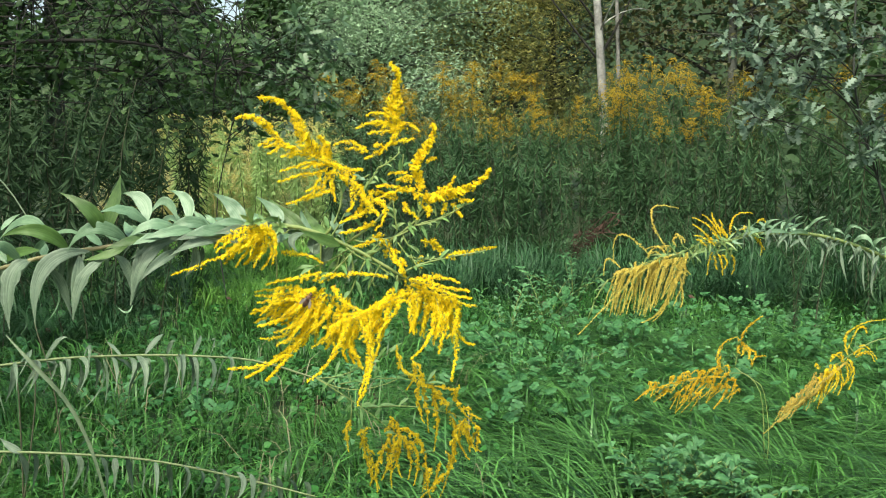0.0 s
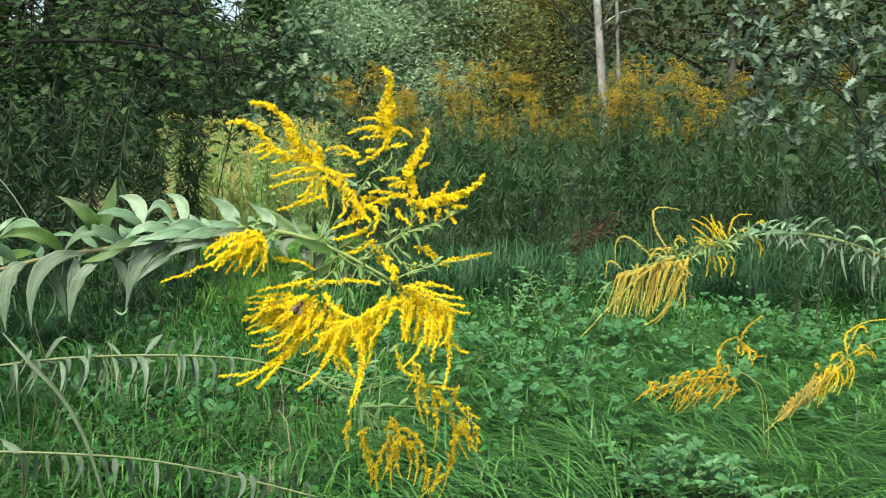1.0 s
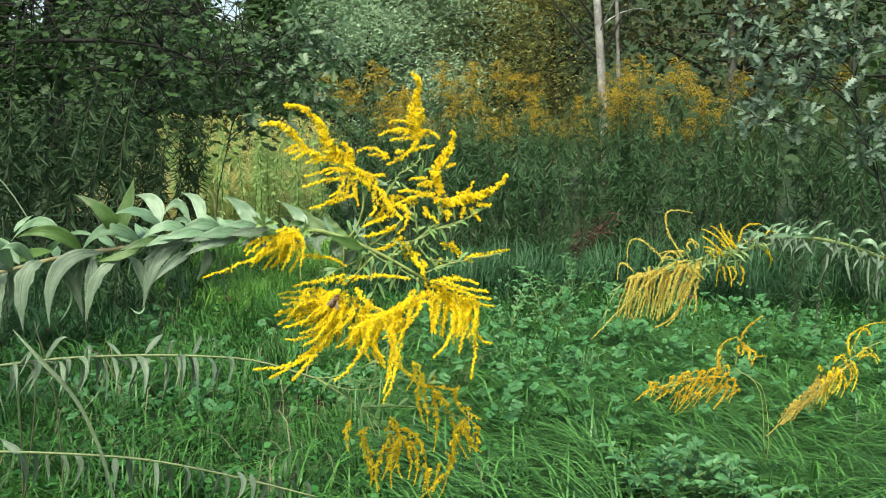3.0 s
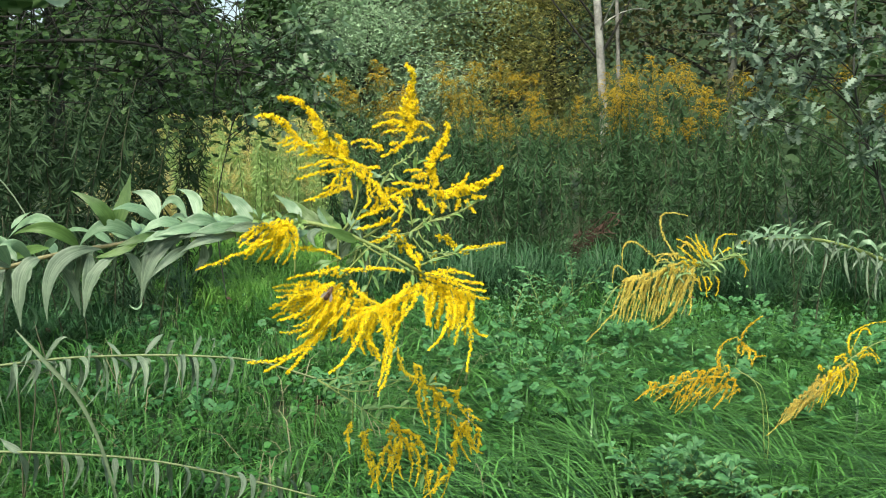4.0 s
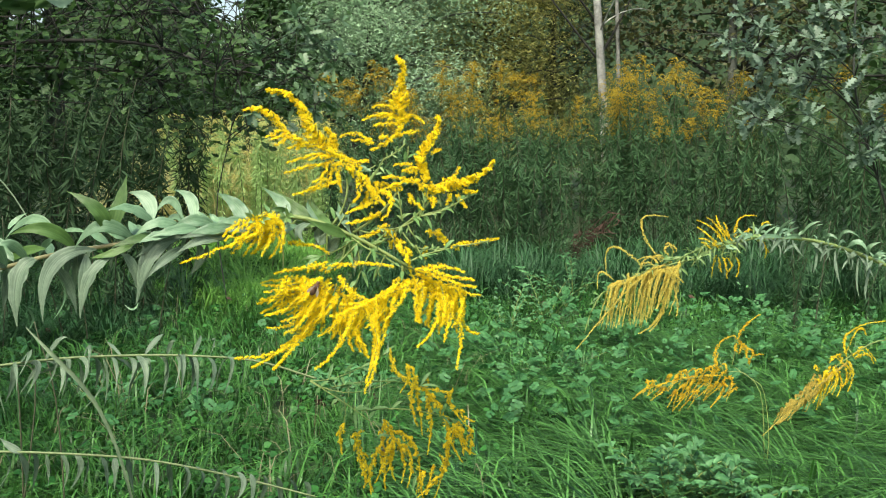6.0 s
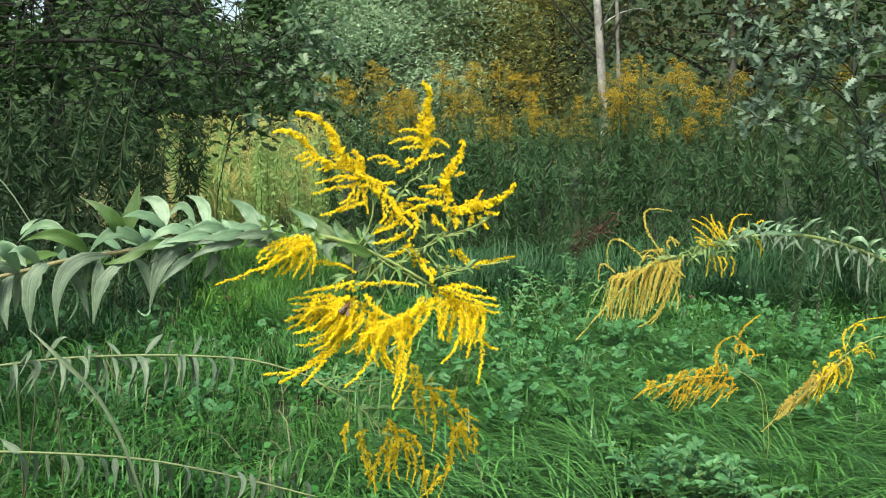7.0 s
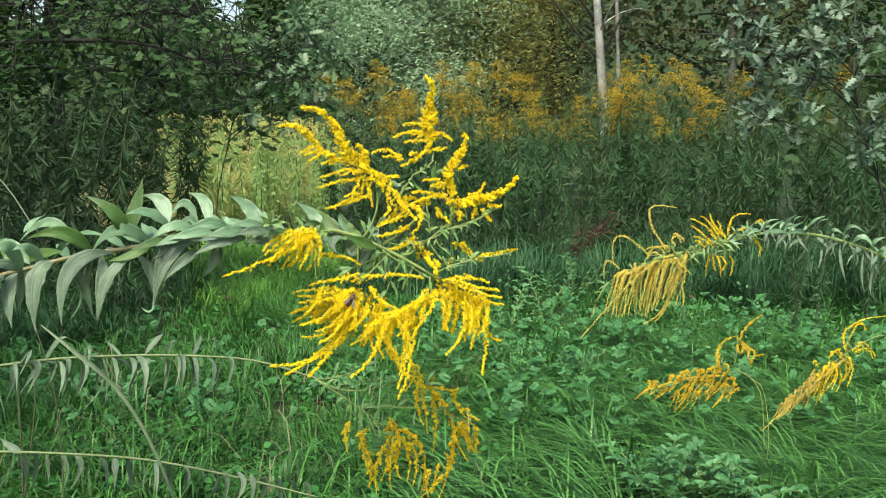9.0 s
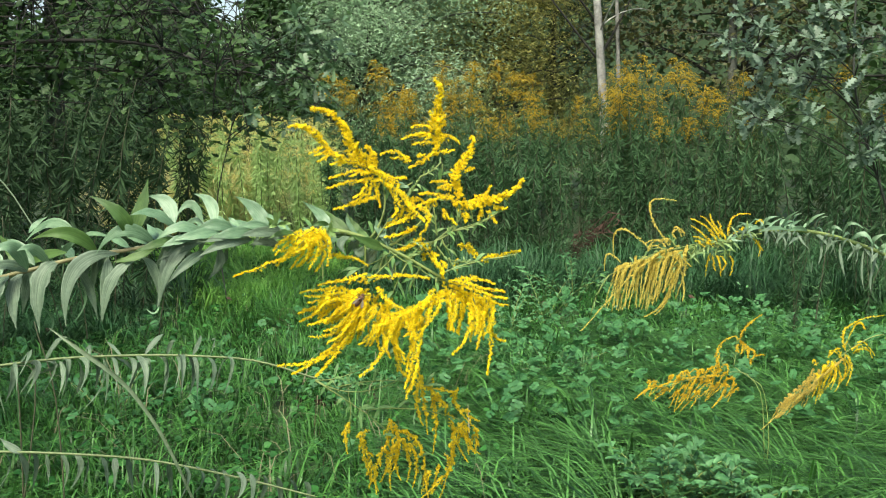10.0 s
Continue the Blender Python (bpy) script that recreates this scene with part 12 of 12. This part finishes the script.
    walk(front_panicle, [
        (0, pose(-0.7133, -0.0461, 0.7182, -0.00, 0.41, -0.05)),
        (0.5, pose(-0.7131, -0.0466, 0.7133, -0.00, -0.71, 0.08)),
        (1, pose(-0.7088, -0.0466, 0.7140, 0.00, -0.00, 0.00)),
        (1.5, pose(-0.7047, -0.0458, 0.7202, -0.00, 0.35, -0.04)),
        (2, pose(-0.7055, -0.0462, 0.7173, -0.00, -0.06, 0.01)),
        (2.5, pose(-0.6975, -0.0476, 0.7048, -0.00, 0.76, -0.09)),
        (3.8, pose(-0.6644, -0.0469, 0.7112, -0.00, 0.97, -0.11)),
        (4, pose(-0.6932, -0.0481, 0.7008, -0.00, 0.97, -0.11)),
        (4.5, pose(-0.7532, -0.0515, 0.6708, -0.01, -2.44, 0.28)),
        (5, pose(-0.7684, -0.0506, 0.6788, -0.01, -3.29, 0.37)),
        (5.5, pose(-0.7382, -0.0497, 0.6866, -0.01, -3.37, 0.38)),
        (7, pose(-0.7258, -0.0469, 0.7107, -0.00, -1.41, 0.16)),
        (7.5, pose(-0.7297, -0.0480, 0.7012, -0.00, -0.95, 0.11)),
        (8, pose(-0.7182, -0.0452, 0.7256, -0.00, 0.12, -0.01)),
        (8.5, pose(-0.7092, -0.0441, 0.7352, -0.00, 0.29, -0.03)),
        (9, pose(-0.7138, -0.0460, 0.7187, -0.00, -1.63, 0.18)),
        (9.5, pose(-0.7178, -0.0459, 0.7200, -0.00, -1.56, 0.18)),
        (10, pose(-0.7125, -0.0442, 0.7343, -0.00, -1.56, 0.18))])
    walk(back_panicle, [
        (0, pose(-0.5243, -0.0387, 0.7829, 0.00, -0.00, 0.00)),
        (0.5, pose(-0.5243, -0.0387, 0.7829, 0.00, -0.00, 0.00)),
        (1, pose(-0.5256, -0.0392, 0.7790, 0.00, -0.00, 0.00)),
        (1.5, pose(-0.5256, -0.0395, 0.7764, 0.00, -0.00, 0.00)),
        (2, pose(-0.5204, -0.0408, 0.7647, 0.00, -0.00, 0.00)),
        (2.5, pose(-0.5047, -0.0420, 0.7543, 0.00, -0.00, 0.00)),
        (2.7, pose(-0.4942, -0.0412, 0.7608, 0.00, -0.00, 0.00)),
        (3.8, pose(-0.5570, -0.0442, 0.7348, 0.00, -0.00, 0.00)),
        (4, pose(-0.5610, -0.0443, 0.7335, 0.00, -0.00, 0.00)),
        (4.5, pose(-0.5440, -0.0403, 0.7686, 0.00, -0.00, 0.00)),
        (5, pose(-0.5178, -0.0384, 0.7855, 0.00, -0.00, 0.00)),
        (5.5, pose(-0.5099, -0.0395, 0.7764, 0.00, -0.00, 0.00)),
        (7, pose(-0.5256, -0.0392, 0.7790, 0.00, -0.00, 0.00)),
        (7.5, pose(-0.5152, -0.0380, 0.7894, 0.00, -0.00, 0.00)),
        (8, pose(-0.5204, -0.0383, 0.7868, 0.00, -0.00, 0.00)),
        (8.5, pose(-0.5322, -0.0398, 0.7738, 0.00, -0.00, 0.00)),
        (9, pose(-0.5283, -0.0390, 0.7803, 0.00, -0.00, 0.00)),
        (9.5, pose(-0.5243, -0.0386, 0.7842, 0.00, -0.00, 0.00)),
        (10, pose(-0.5283, -0.0390, 0.7803, 0.00, -0.00, 0.00))])
    walk(drooping_panicle, [
        (0, pose(-0.3008, -0.0809, 0.6091, 0.00, -0.00, 0.00)),
        (2, pose(-0.3008, -0.0808, 0.6103, 0.00, -0.00, 0.00)),
        (2.5, pose(-0.2958, -0.0815, 0.6041, 0.00, -0.00, 0.00)),
        (4, pose(-0.2933, -0.0813, 0.6054, 0.00, -0.00, 0.00)),
        (4.5, pose(-0.2958, -0.0823, 0.5967, 0.00, -0.00, 0.00)),
        (5, pose(-0.2983, -0.0809, 0.6091, 0.00, -0.00, 0.00)),
        (5.5, pose(-0.3008, -0.0816, 0.6029, 0.00, -0.00, 0.00)),
        (7, pose(-0.3045, -0.0803, 0.6140, 0.00, -0.00, 0.00)),
        (8, pose(-0.3033, -0.0802, 0.6153, 0.00, -0.00, 0.00)),
        (10, pose(-0.3058, -0.0799, 0.6178, 0.00, -0.00, 0.00))])
    walk(nodding_panicle, [
        (0, pose(0.0000, 0.0538, 0.5006, 0.00, -0.00, 0.00)),
        (4.5, pose(0.0000, 0.0538, 0.5006, 0.00, -0.00, 0.00)),
        (5.5, pose(-0.0080, 0.0544, 0.5054, 0.00, -0.00, 0.00)),
        (7, pose(-0.0064, 0.0542, 0.5038, 0.00, -0.00, 0.00)),
        (7.5, pose(-0.0016, 0.0542, 0.5038, 0.00, -0.00, 0.00)),
        (10, pose(-0.0032, 0.0542, 0.5038, 0.00, -0.00, 0.00))])
    walk(blade_upper, [
        (0, pose(-0.0998, -0.0519, 0.8560, 0.00, -0.00, 0.00)),
        (0.5, pose(-0.1006, -0.0518, 0.8565, 0.00, -0.00, 0.00)),
        (1, pose(-0.1023, -0.0517, 0.8577, 0.00, -0.00, 0.00)),
        (1.5, pose(-0.1023, -0.0519, 0.8560, 0.00, -0.00, 0.00)),
        (2, pose(-0.1010, -0.0518, 0.8565, 0.00, -0.00, 0.00)),
        (2.5, pose(-0.0964, -0.0514, 0.8598, 0.00, -0.00, 0.00)),
        (4, pose(-0.0930, -0.0514, 0.8602, 0.00, -0.00, 0.00)),
        (4.5, pose(-0.0886, -0.0512, 0.8615, 0.00, -0.00, 0.00)),
        (5, pose(-0.0860, -0.0512, 0.8615, 0.00, -0.00, 0.00)),
        (5.5, pose(-0.0854, -0.0512, 0.8621, 0.00, -0.60, 0.00)),
        (7, pose(-0.0828, -0.0513, 0.8608, 0.00, -3.65, 0.00)),
        (7.5, pose(-0.0796, -0.0512, 0.8621, 0.00, -4.87, 0.00)),
        (8, pose(-0.0758, -0.0511, 0.8627, 0.00, -6.18, 0.00)),
        (8.5, pose(-0.0739, -0.0510, 0.8634, 0.00, -7.55, 0.00)),
        (9, pose(-0.0739, -0.0509, 0.8640, 0.00, -8.98, 0.00)),
        (9.5, pose(-0.0694, -0.0509, 0.8640, 0.00, -10.46, 0.00)),
        (10, pose(-0.0675, -0.0512, 0.8615, 0.00, -12.00, 0.00))])
    # the thicket's tall plumes nod in the wind
    rng = np.random.default_rng(5)
    for ob in SWAYING:
        rest, phase, pace = ob.matrix_basis.copy(), rng.uniform(0, 6.28), rng.uniform(1.2, 2.4)
        rows = []
        for k in range(21):
            t = 0.5 * k
            g = 1.1 * math.sin(pace * t + phase) + 0.5 * math.sin(2.3 * pace * t + 2 * phase)
            rows.append((t, rest @ pose(0, 0, 0, 0.5 * g, g, 0)))
        walk(ob, rows)


motions()
